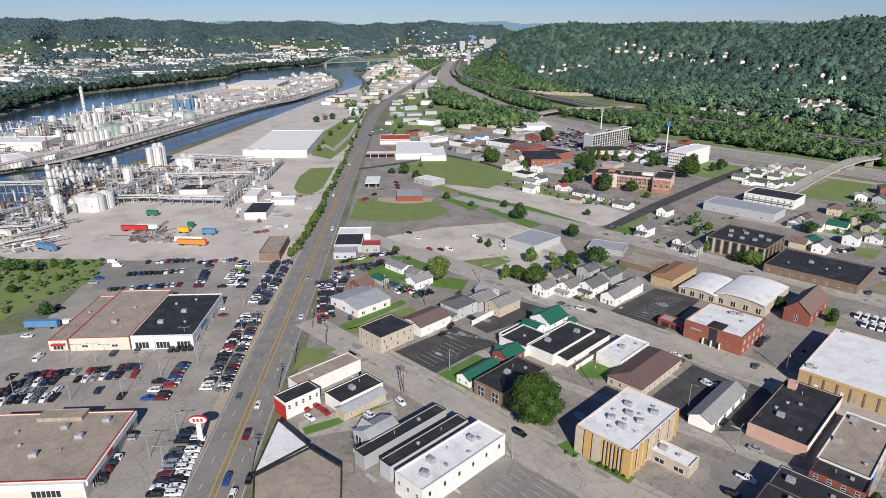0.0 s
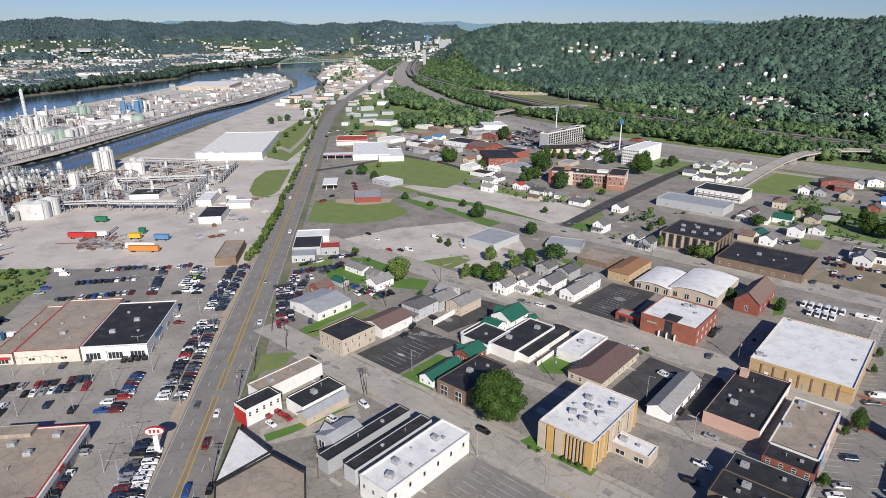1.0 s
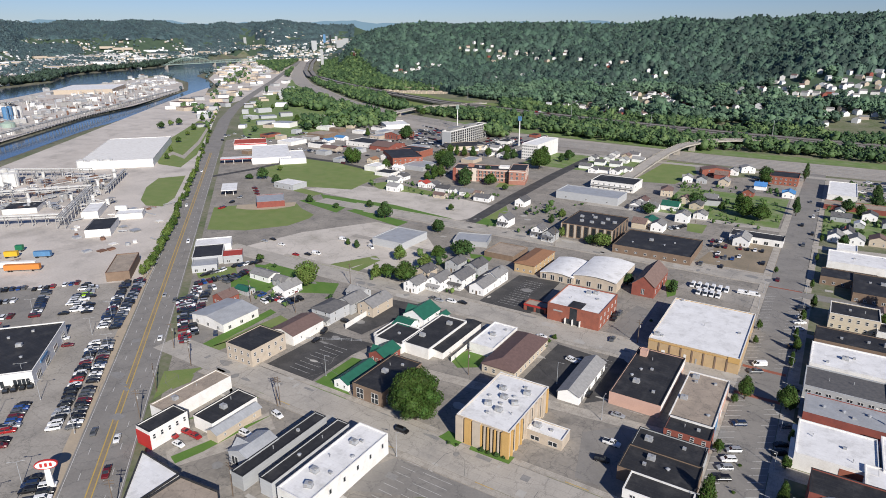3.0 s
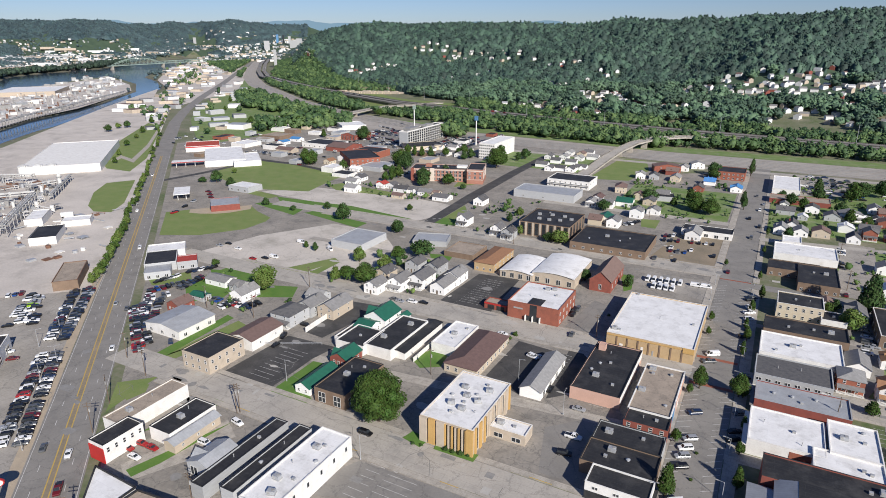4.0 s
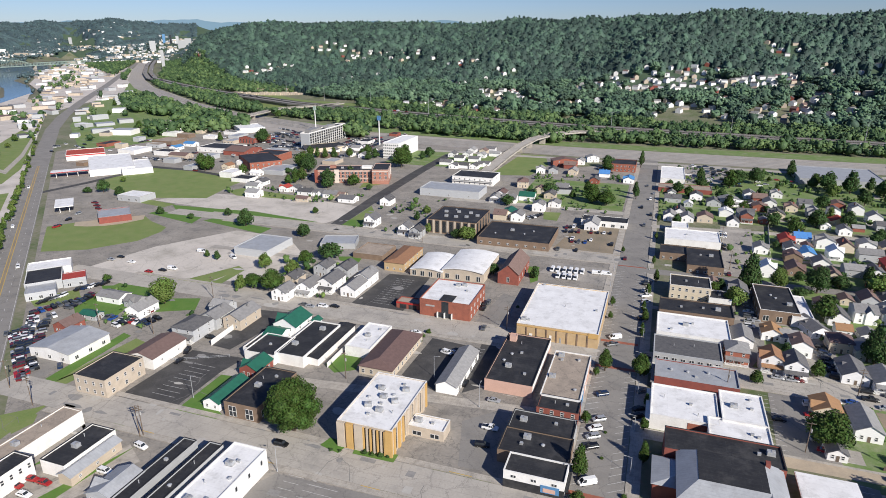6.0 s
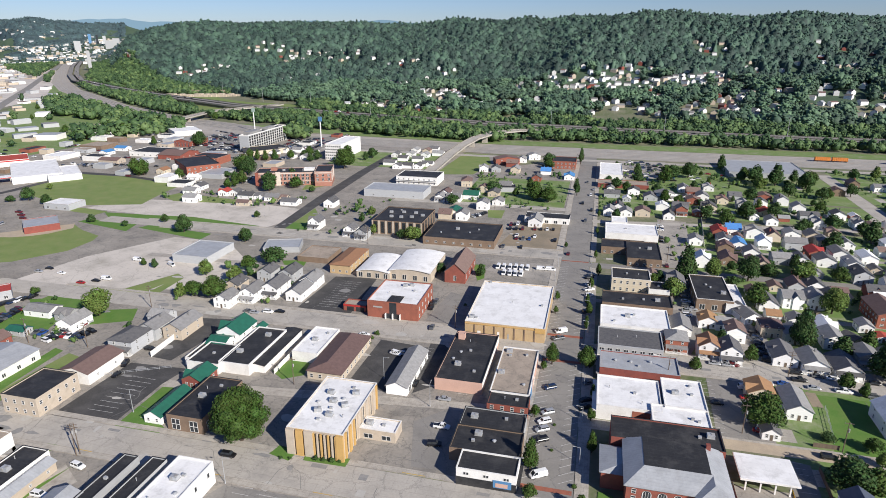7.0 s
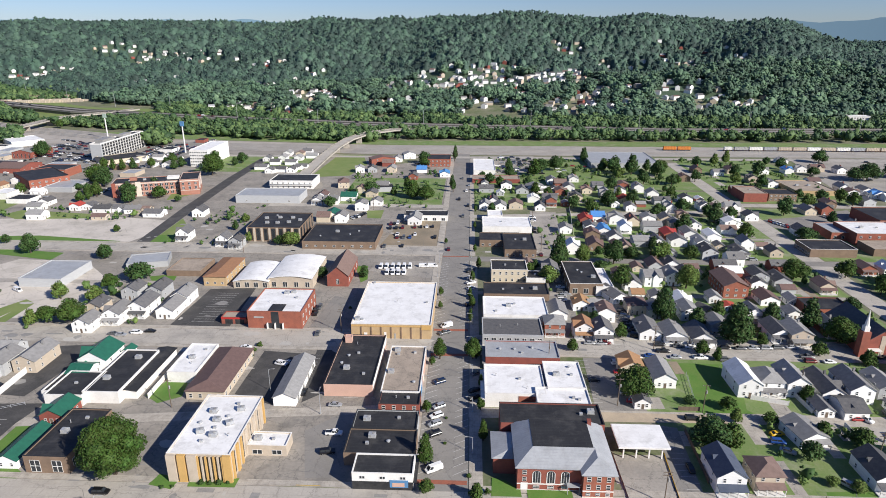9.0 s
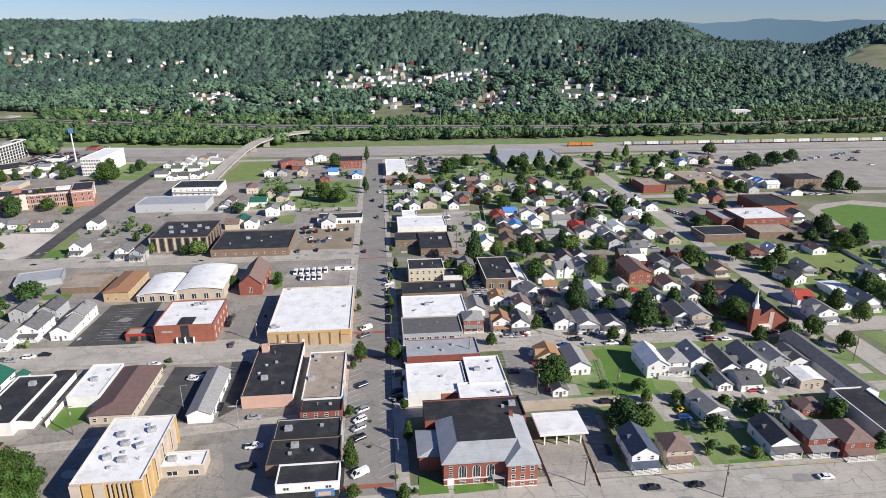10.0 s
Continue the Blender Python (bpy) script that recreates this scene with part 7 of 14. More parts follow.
patch("officelawn2", [(-78.8, 140.7), (-65.2, 140.9), (-65.1, 144.8), (-79.1, 143.0)], 0.180, "lawn", "planted bed before the office front")
patch("lotw2", [(-54.5, 126.8), (-95.9, 125.3), (-107.1, 103.2)], 0.056, "asphalt", "grey car park with white stall lines")
patch("pinklot", [(-46.3, 145.9), (-32.7, 146.6), (-39.1, 181.0), (-52.0, 168.1)], 0.048, "asphalt", "stained asphalt service yard")
patch("pinklot2", [(-50.2, 191.6), (-52.0, 231.4), (-61.4, 230.0), (-57.4, 184.3)], 0.047, "black_asphalt", "dark asphalt lane beside the store")
patch("bankdrive", [(44.5, 137.5), (58.7, 137.6), (61.3, 160.7), (45.2, 160.3)], 0.058, "lot", "concrete lanes of the drive-through")
patch("banklot", [(59.0, 137.6), (66.7, 136.8), (69.4, 175.0), (61.9, 176.4), (61.5, 161.6)], 0.057, "asphalt", "asphalt side car park")
patch("eastlot", [(44.7, 183.0), (62.4, 182.6), (60.0, 221.0), (46.5, 220.5)], 0.057, "asphalt", "broken asphalt parking lot behind the shops")
patch("motelot", [(39.9, 339.5), (56.4, 337.8), (63.3, 433.8), (44.7, 435.7)], 0.057, "lot", "pale concrete parking lot")
patch("vehlot", [(-12.8, 339.9), (-10.5, 408.0), (-45.1, 411.5), (-54.2, 348.9)], 0.057, "dirt", "gravel lot full of parked cars")
patch("vanlot", [(-17.2, 301.3), (-15.7, 328.0), (-48.6, 329.5), (-53.8, 311.3)], 0.055, "lot", "fenced lot of white vans")
patch("orglot", [(-55.8, 241.7), (-56.3, 273.4), (-64.9, 277.5), (-68.9, 243.1)], 0.058, "asphalt", "asphalt car park by the brick office")
patch("schoollot", [(222.1, 384.6), (269.8, 413.1), (277.3, 449.1), (231.7, 428.0), (189.4, 416.5)], 0.057, "asphalt", "asphalt school parking lot")
patch("brownlot", [(-209.9, 144.4), (-212.6, 155.9), (-231.4, 160.0), (-231.6, 150.3), (-212.0, 139.8)], 0.057, "asphalt", "asphalt forecourt with parked cars")
patch("track", [(298.5, 367.7), (295.1, 326.0), (302.7, 328.5), (307.8, 369.4), (319.4, 408.1), (351.5, 420.9), (383.9, 404.7), (394.2, 416.6), (364.3, 431.5), (328.0, 423.3), (311.1, 408.9)], 0.048, "concrete", "pale running track")
patch("islandyard", [(-947.3, 49.8), (-721.9, 31.4), (-703.4, 111.6), (-709.0, 160.5), (-748.1, 226.7), (-872.1, 380.5), (-1010.3, 544.8), (-1081.4, 669.0), (-1174.6, 784.4), (-1321.3, 951.0), (-1491.0, 1070.3), (-1792.7, 1224.3), (-1662.0, 958.6), (-1551.3, 764.0), (-1436.3, 637.1), (-1286.9, 456.0), (-1212.9, 361.1), (-1072.3, 254.0), (-956.4, 160.3)], 0.030, "gravel", "pale gravel works ground on the island")
patch("parkpath", [(-585.3, 387.6), (-598.0, 406.2), (-566.3, 396.9), (-631.8, 466.1), (-790.2, 612.4), (-797.7, 614.9), (-648.1, 475.7), (-585.0, 408.8), (-614.2, 417.5), (-598.5, 395.0)], 0.060, "concrete", "pale curving park path")
patch("farlots", [(-922.2, 661.3), (-924.5, 726.7), (-1015.1, 874.0), (-1066.8, 1022.6), (-1773.3, 1792.4), (-2827.0, 2618.1), (-2039.4, 1639.3), (-1563.5, 1211.3), (-1296.6, 1030.9), (-847.7, 563.5)], 0.030, "gravel", "pale works yards and lots by the river")
patch("civiclawn1", [(7.6, 140.5), (16.1, 140.6), (15.9, 143.8), (11.9, 147.1), (8.0, 148.2)], 0.180, "lawn", "green lawn before the civic building")
patch("civiclawn2", [(17.8, 140.0), (30.4, 140.7), (30.3, 143.6), (17.7, 143.9)], 0.180, "lawn", "green lawn before the civic building front")
patch("alleydirt", [(45.4, 177.4), (87.1, 178.0), (88.7, 182.8), (45.6, 182.9)], 0.064, "verge_sand", "dirt alley behind the houses")
patch("lawn_a", [(-202.1, 139.7), (-204.6, 180.4), (-209.7, 181.6), (-207.6, 140.2)], 0.053, "lawn", "grass strip beside a store")
patch("lawn_b", [(-187.6, 113.4), (-186.2, 120.2), (-189.5, 124.4), (-199.1, 120.5)], 0.053, "grass", "grass corner by the highway")
patch("lawn_c", [(-237.5, 199.5), (-220.1, 206.7), (-239.4, 228.5), (-262.4, 219.4)], 0.053, "lawn", "lawn round a white house")
patch("lawn_d", [(-212.4, 203.0), (-196.8, 211.0), (-203.4, 222.8), (-227.5, 214.0)], 0.053, "lawn", "lawn under a large tree")
patch("lawn_e", [(-230.5, 234.6), (-215.4, 236.4), (-208.1, 263.3), (-213.6, 266.6)], 0.053, "grass", "grass verge of a lot")
patch("lawn_f", [(-191.2, 231.1), (-151.0, 224.0), (-152.9, 230.8), (-167.2, 232.9), (-198.3, 239.8)], 0.053, "lawn", "front lawns of white houses")
patch("lawn_g", [(-190.2, 346.0), (-179.1, 349.0), (-187.0, 368.9), (-206.4, 369.2)], 0.053, "lawn", "lawn by a lone house")
patch("lawn_h", [(-55.1, 295.0), (-52.2, 299.4), (-55.1, 319.3), (-61.9, 318.4)], 0.053, "lawn", "lawn beside the brick church hall")
patch("lawn_i", [(-70.3, 412.7), (-60.7, 412.2), (-61.3, 433.8), (-73.6, 431.6)], 0.053, "grass", "grass corner of a lot")
patch("lawn_j", [(-161.4, 288.3), (-152.6, 292.1), (-155.1, 302.9), (-168.7, 298.4)], 0.053, "lawn", "green yard behind shops")
patch("lawn_k", [(63.4, 138.6), (74.0, 139.1), (73.7, 142.3), (63.8, 142.3)], 0.053, "lawn", "front lawn of a white house")
patch("lawn_l", [(99.6, 139.0), (122.5, 139.1), (126.8, 147.9), (102.0, 146.3)], 0.053, "lawn", "front lawns of houses")
patch("bankyard", [(-612.2, 250.7), (-748.6, 400.3), (-946.2, 704.3), (-1311.7, 1015.1), (-1175.1, 844.9), (-1060.1, 707.0), (-787.4, 396.7), (-653.8, 242.2)], 0.021, "gravel", "pale gravel bank beside the channel")
patch("carlot", [(63.4, 235.1), (75.2, 238.8), (77.0, 276.5), (64.6, 272.9)], 0.056, "lot", "concrete lot with a row of dark cars")
patch("medlot", [(38.7, 281.7), (38.1, 246.4), (42.7, 237.2), (49.7, 253.9), (53.8, 298.4), (53.8, 338.8), (40.8, 336.2)], 0.056, "asphalt", "asphalt lane beside the office")
patch("north_lot", [(2, 548), (68, 576), (68, 650), (2, 646)], 0.062, "lot", "pale parking lot behind the railway shop")
patch("town_car_park", [(-482, 672), (-462, 718), (-400, 700), (-382, 596), (-412, 582)], 0.062, "asphalt", "asphalt car park full of cars beside the office slab")
patch("slablot", [(-326.5, 623.6), (-274.0, 644.2), (-319.5, 724.0), (-371.1, 703.8)], 0.058, "asphalt", "asphalt car park behind the office slab")


# ---- buildings ----
# window rows that several buildings share
WIN_1 = [('s', 2, 0.9, 1.4, 0.9, 'sash')]
WIN_2 = [('s', 2, 0.9, 1.4, 0.9, 'sash'), ('w', 2, 0.9, 1.4, 0.9, 'sash')]
WIN_3 = [('s', 3, 1.8, 1.6, 0.8, 'bays')]
flat_building(-196.2, 23.8, 45.1, 33.4, 48.2, 6.0, "beige", "brown_roof", "beige car showroom with red trim and white fascia", accents=[('fascia', 's', 0.4, 1.0, 3.6, 5.7, 'white_paint', 1.2), ('fascia', 'e', 0, 1.0, 4.0, 5.7, 'white_paint', 0.5), ('pier', 's', 0.42, 0.44, 0, 3.6, 'white_paint', 1.1), ('pier', 's', 0.985, 1.0, 0, 3.6, 'white_paint', 1.1), ('sign', 'e', 0.35, 0.45, 4.3, 5.4, 'red_paint', 0.7)], boxes=[(0.52, 0.94, 14, 5, 1.2, 'brown_roof')], coping='red_paint', wins=[('s', 2, 8.0, 3.0, 0.4, 'bays'), ('e', 3, 5.0, 3.0, 0.4, 'bays')], units=[('box', 0.55, 0.35, 10), ('box', 0.75, 0.6, 0), ('box', 0.6, 0.75, 0), ('box', 0.85, 0.85, 0), ('fan', 0.4, 0.5, 0), ('small', 0.3, 0.7, 0), ('vent', 0.7, 0.4, 0)])
flat_building(-256.7, 93.3, 25.1, 42.5, 48.2, 6.2, "white_paint", "black_roof", "white car showroom with a black flat roof", accents=[('fascia', 's', 0.35, 1.0, 4.4, 6.15, 'white_paint', 0.9), ('pier', 's', 0.35, 0.38, 0, 4.4, 'white_paint', 0.8), ('pier', 's', 0.97, 1.0, 0, 4.4, 'white_paint', 0.8), ('sign', 'e', 0.2, 0.4, 4.6, 5.6, 'steel_blue', 0.3)], coping='white_paint', wins=[('s', 3, 5.5, 3.0, 0.4, 'bays'), ('e', 4, 4.5, 3.0, 0.4, 'bays')], units=[('box', 0.3, 0.3, 0), ('box', 0.55, 0.55, 0), ('small', 0.3, 0.75, 0), ('fan', 0.7, 0.3, 0), ('small', 0.6, 0.85, 0)])
flat_building(-276.5, 77.1, 23.7, 49.9, 48.2, 5.6, "beige", "brown_roof", "beige repair garage with a brown flat roof", coping='red_paint', wins=[('s', 2, 2.4, 1.2, 1.4, 'bays')], units=[('box', 0.5, 0.3, 0), ('small', 0.6, 0.6, 0), ('fan', 0.3, 0.5, 0), ('vent', 0.7, 0.2, 0)])
flat_building(-286.5, 63.6, 7.4, 45.8, 48.2, 4.6, "beige", "brown_roof", "low beige wing with a red awning", accents=[('awning', 's', 0.2, 0.9, 2.7, 3.3, 'red_paint', 1.4)], coping='red_paint', wins=[('s', 1, 4.0, 2.2, 0.4, 'bays')], units=[('small', 0.5, 0.6, 0), ('vent', 0.5, 0.3, 0)])
flat_building(-165.6, 95.1, 7.0, 13.5, 0.0, 6.5, "white_paint", "black_roof", "white two-storey shop with a red front and black roof", accents=[('red_front', 's', 0, 1, 0.1, 5.2, 'red_paint', 0.25)], coping='black_roof', wins=[('e', 5, 1.0, 1.7, 3.4, 'sash'), ('s', 1, 3.4, 4.6, 0.6, 'bare')])
flat_building(-173.8, 112.2, 8.0, 26.8, 0.0, 5.2, "white_paint", "brown_roof", "long cream block building with a grey-brown roof", units=[('box', 0.5, 0.25, 0), ('vent', 0.4, 0.6, 0)])
flat_building(-156.3, 112.3, 9.3, 18.5, 0.0, 4.8, "white_paint", "black_roof", "small white shop with a black roof", coping='black_roof', units=[('box', 0.5, 0.45, 0), ('vent', 0.3, 0.7, 0)])
house(-149.9, 110.3, 4.8, 18.0, 0.0, 3.2, 1.1, "siding_tan", "grey_roof", "low cream annex with a grey sheet roof", wins=[('e', 3, 0.9, 0.9, 1.2, 'sash')], category='shed')
house(-131.9, 103.0, 10.8, 11.3, 0.0, 4.0, 2.2, "siding_grey", "grey_roof", "blue-grey metal shed with garage doors", category='shed', wins=[('s', 2, 2.8, 3.0, 0.1, 'bays')])
flat_building(-104.4, 108.6, 11.0, 34.8, 0.0, 7.2, "white_paint", "white_roof", "white block building with a stained white roof", coping='white_paint', wins=[('e', 6, 0.9, 1.5, 3.8, 'bare'), ('s', 3, 1.2, 1.4, 3.6, 'sash')], units=[('box', 0.45, 0.75, 0), ('small', 0.6, 0.8, 0), ('box', 0.35, 0.3, 0), ('box', 0.6, 0.15, 20), ('fan', 0.8, 0.6, 0), ('vent', 0.3, 0.5, 0), ('small', 0.75, 0.35, 0)])
flat_building(-116.4, 109.3, 4.8, 32.7, 0.0, 5.5, "siding_grey", "black_roof", "narrow dark shed with a black roof", units=[('fan', 0.5, 0.4, 0), ('vent', 0.5, 0.7, 0)])
flat_building(-125.8, 108.1, 4.8, 34.4, 0.0, 5.0, "siding_grey", "black_roof", "long dark workshop with a patched black roof", units=[('small', 0.5, 0.7, 0), ('vent', 0.5, 0.4, 0)])
flat_building(-182.1, 148.7, 14.4, 17.8, 0.0, 7.2, "stone_tan", "black_roof", "two-storey tan block building with a black roof", coping='black_roof', wins=[('s', 4, 1.1, 1.5, 0.9, 'sash'), ('s', 4, 1.1, 1.5, 4.2, 'sash'), ('e', 5, 1.1, 1.5, 4.2, 'sash'), ('e', 3, 1.2, 1.6, 0.9, 'sash')])
house(-180.3, 170.0, 12.6, 18.1, 0.0, 4.6, 1.8, "white_paint", "shingle_brown", "white block garage with a brown pitched roof", category='garage', wins=[('e', 2, 0.9, 0.9, 1.8, 'sash')])
house(-218.5, 163.2, 20.9, 19.4, 0.0, 4.2, 1.6, "white_paint", "grey_roof", "white store with a wide grey pitched roof", category='store', wins=[('s', 3, 1.6, 1.6, 0.8, 'bays'), ('e', 3, 1.6, 1.6, 0.8, 'bays')])
flat_building(-75.7, 158.4, 18.3, 30.1, 0.0, 9.3, "stone_tan", "white_roof", "tan stone office with ochre panels and white roof", name='office_building', coping='white_paint', units=[('box', 0.3, 0.35, 20), ('box', 0.55, 0.3, 0), ('box', 0.45, 0.55, 0), ('box', 0.7, 0.5, 30), ('box', 0.3, 0.7, 0), ('box', 0.75, 0.75, 10), ('small', 0.5, 0.42, 0), ('fan', 0.6, 0.62, 0), ('small', 0.42, 0.2, 0), ('fan', 0.2, 0.5, 0), ('vent', 0.8, 0.3, 0), ('small', 0.65, 0.85, 0)])
flat_building(-60.2, 158.7, 12.0, 6.8, 0.0, 3.8, "stone_tan", "white_roof", "low drive-through annex with a white roof", coping='white_paint', units=[('box', 0.2, 0.5, 0), ('small', 0.6, 0.5, 0)], wins=[('s', 2, 3.0, 1.6, 0.6, 'bays')])
flat_building(-122.0, 156.7, 13.1, 24.2, 0.0, 6.0, "brick_brown", "black_roof", "dark brown brick office with a black roof", coping='black_roof', units=[('box', 0.4, 0.5, 0), ('small', 0.6, 0.8, 0), ('vent', 0.3, 0.7, 0)], wins=[('s', 2, 3.0, 4.0, 0.6, 'bays'), ('e', 4, 1.6, 2.6, 1.0, 'bays')])
flat_building(-126.8, 196.1, 12.8, 30.3, 0.0, 4.6, "white_paint", "black_roof", "white single-storey hall with a black roof", coping='white_paint', units=[('box', 0.3, 0.3, 0), ('box', 0.6, 0.8, 0)])
flat_building(-139.0, 187.1, 13.6, 16.0, 0.0, 4.2, "white_paint", "black_roof", "white low wing with a black roof", coping='white_paint', units=[('small', 0.5, 0.5, 0)])
flat_building(-146.3, 189.3, 4.8, 14.3, 0.0, 3.6, "white_paint", "black_roof", "white low store with black roof", coping='white_paint')
house(-141.9, 208.2, 11.0, 13.0, 0.0, 5.2, 3.2, "siding", "roof_green", "two-storey", wins=[('s', 2, 1.0, 1.4, 3.0, 'sash'), ('e', 2, 1.0, 1.4, 3.0, 'sash')])
house(-143.4, 198.5, 9.0, 8.0, 90.0, 3.6, 1.6, "siding", "roof_green", "white wing with a green metal roof")
house(-134.6, 214.3, 4.0, 5.0, 0.0, 3.0, 1.3, "siding", "roof_green", "small white porch wing with green metal roof")
house(-119.2, 199.8, 6.9, 31.3, 0.0, 3.2, 0.5, "white_paint", "black_roof", "open carport with white posts and a dark roof", category='carport', wins=[])
flat_building(-104.6, 206.5, 10.8, 22.1, 0.0, 4.4, "white_paint", "white_roof", "white block shop with a white roof", coping='white_paint', units=[('box', 0.45, 0.5, 0), ('small', 0.7, 0.8, 0), ('vent', 0.6, 0.3, 0)])
house(-91.5, 200.3, 13.6, 31.5, 0.0, 3.6, 2.4, "siding_tan", "shingle_brown", "long low building with a brown pitched roof", hip=4.0, category='building', wins=[('s', 4, 1.2, 1.6, 0.8, 'sash'), ('e', 8, 1.2, 1.6, 0.8, 'sash')])
house(-62.5, 196.1, 7.8, 28.4, 0.0, 3.4, 1.8, "siding", "shingle_grey", "long white garage with a grey shingle roof", category='garage', wins=[('e', 4, 2.4, 2.2, 0.1, 'bays')])
flat_building(-41.6, 208.0, 17.4, 38.1, 0.0, 4.9, "stucco_pink", "black_roof", "pink stucco store with a black roof", accents=[('side_panel', 'e', 0.02, 0.98, 2.0, 4.85, 'white_paint', 0.1)], boxes=[(0.18, 0.86, 2.6, 2.6, 2.4, 'stucco_pink')], coping='black_roof', units=[('box', 0.35, 0.3, 0), ('small', 0.5, 0.6, 0), ('fan', 0.3, 0.55, 0), ('fan', 0.2, 0.4, 0), ('small', 0.75, 0.2, 0), ('vent', 0.4, 0.8, 0)])
flat_building(-22.6, 201.8, 13.7, 33.0, 0.0, 4.8, "white_paint", "brown_roof", "store with a brown gravel roof and pink-painted side", accents=[('painted_side', 'e', 0.3, 0.98, 0, 3.6, 'stucco_pink', 0.1), ('blue_mural', 'e', 0.02, 0.28, 0, 3.6, 'steel_blue', 0.12), ('white_door', 'e', 0.45, 0.52, 0, 2.6, 'white_paint', 0.16)], coping='white_paint', units=[('box', 0.15, 0.4, 0), ('box', 0.2, 0.9, 0), ('small', 0.25, 0.8, 0), ('fan', 0.8, 0.2, 0), ('small', 0.7, 0.85, 30)])
flat_building(-22.3, 182.1, 13.8, 8.4, 0.0, 4.6, "brick_red", "black_roof", "red brick shop with a black roof", wins=[('s', 4, 1.2, 1.6, 2.4, 'sash')], units=[('vent', 0.4, 0.5, 0), ('small', 0.7, 0.5, 0)])
flat_building(-25.4, 168.9, 20.5, 10.3, 0.0, 4.8, "siding_grey", "black_roof", "dark shop row with black flat roof", units=[('box', 0.2, 0.5, 0), ('small', 0.7, 0.6, 0)])
flat_building(-25.4, 157.9, 21.2, 12.0, 0.0, 4.7, "brick_brown", "black_roof", "brown brick shop with a patched black roof", units=[('box', 0.35, 0.7, 0), ('fan', 0.6, 0.5, 0), ('small', 0.3, 0.4, 0)], wins=[('w', 2, 1.2, 1.4, 2.6, 'sash')])
flat_building(-23.0, 146.3, 17.3, 8.6, 0.0, 5.6, "white_paint", "black_roof", "white corner shop with a black roof", accents=[('dark_band', 's', 0, 1, 0, 2.8, 'black_roof', 0.12), ('mural', 's', 0.62, 0.92, 1.0, 3.4, 'steel_blue', 0.18), ('mural_panel', 's', 0.66, 0.86, 1.3, 2.6, 'stucco_pink', 0.24), ('awning', 'e', 0, 1, 2.6, 3.0, 'black_roof', 1.0)], name='corner_shop', coping='white_paint', wins=[('s', 3, 1.6, 1.0, 3.6, 'bays')])
flat_building(-31.7, 257.1, 33.8, 47.0, 0.0, 6.6, "brick_tan", "white_roof", "large tan brick store with a white roof", accents=[('pilaster', 's', 0.11699999999999999, 0.133, 0, 5.4, 'brick_brown', 0.22), ('pilaster', 's', 0.242, 0.258, 0, 5.4, 'brick_brown', 0.22), ('pilaster', 's', 0.367, 0.383, 0, 5.4, 'brick_brown', 0.22), ('pilaster', 's', 0.492, 0.508, 0, 5.4, 'brick_brown', 0.22), ('pilaster', 's', 0.617, 0.633, 0, 5.4, 'brick_brown', 0.22), ('pilaster', 's', 0.742, 0.758, 0, 5.4, 'brick_brown', 0.22), ('pilaster', 's', 0.867, 0.883, 0, 5.4, 'brick_brown', 0.22), ('band', 's', 0, 0.9, 5.5, 5.9, 'ochre', 0.15), ('corner_panel', 's', 0.88, 1.0, 4.4, 6.5, 'ochre', 0.3), ('door', 's', 0.16, 0.2, 0.05, 2.6, 'white_paint', 0.1), ('door', 's', 0.41, 0.44, 0.05, 3, 'white_paint', 0.1), ('door', 's', 0.54, 0.56, 0.05, 2.4, 'steel_grey', 0.1)], coping='white_paint', name='store', units=[('box', 0.06, 0.1, 0), ('small', 0.12, 0.1, 0), ('small', 0.1, 0.97, 0), ('vent', 0.5, 0.5, 0), ('small', 0.9, 0.5, 0)])
flat_building(-83.5, 253.5, 23.9, 25.5, 0.0, 8.2, "brick_red", "white_roof", "red brick office with a white roof", accents=[('glass_recess', 's', 0.44, 0.58, 0, 8.0, 'glass', 0.06), ('entrance', 's', 0.36, 0.66, 0.1, 2.6, 'glass', 0.1), ('column', 's', 0.36, 0.375, 0, 2.8, 'white_paint', 1.2), ('column', 's', 0.5, 0.515, 0, 2.8, 'white_paint', 1.2), ('column', 's', 0.645, 0.66, 0, 2.8, 'white_paint', 1.2), ('sign', 's', 0.12, 0.3, 5.0, 5.7, 'steel_grey', 0.1)], boxes=[(0.51, 0.17, 6, 7, 0.2, 'black_roof')], coping='brick_red', name='office_building', units=[('box', 0.5, 0.8, 0), ('box', 0.62, 0.85, 0), ('small', 0.75, 0.6, 0), ('vent', 0.3, 0.4, 0)], wins=[('e', 5, 1.4, 1.6, 4.6, 'bays'), ('e', 5, 1.4, 1.6, 1.0, 'bays'), ('n', 5, 1.4, 1.6, 4.6, 'bays')])
# lane mouths: black panels on the closed wall, shade put in as colour
flat_building(-103.1, 247.6, 11.3, 6.3, 0.0, 3.2, "brick_red", "brown_roof", "low brick drive-through canopy wing", accents=[('lane_opening', 's', 0.15, 0.45, 0, 2.2, 'black_roof', 0.05), ('lane_opening', 's', 0.55, 0.9, 0, 2.2, 'black_roof', 0.05), ('band', 's', 0, 1, 2.5, 3.1, 'red_paint', 0.2)], coping='brick_red')
house(-65.8, 303.0, 10.8, 27.5, 0.0, 6.0, 4.6, "brick_red", "shingle_brown", "red brick church hall with a brown roof", category='church', wins=[('e', 4, 1.0, 2.2, 1.6, 'sash'), ('s', 1, 1.4, 2.8, 1.2, 'bays')])
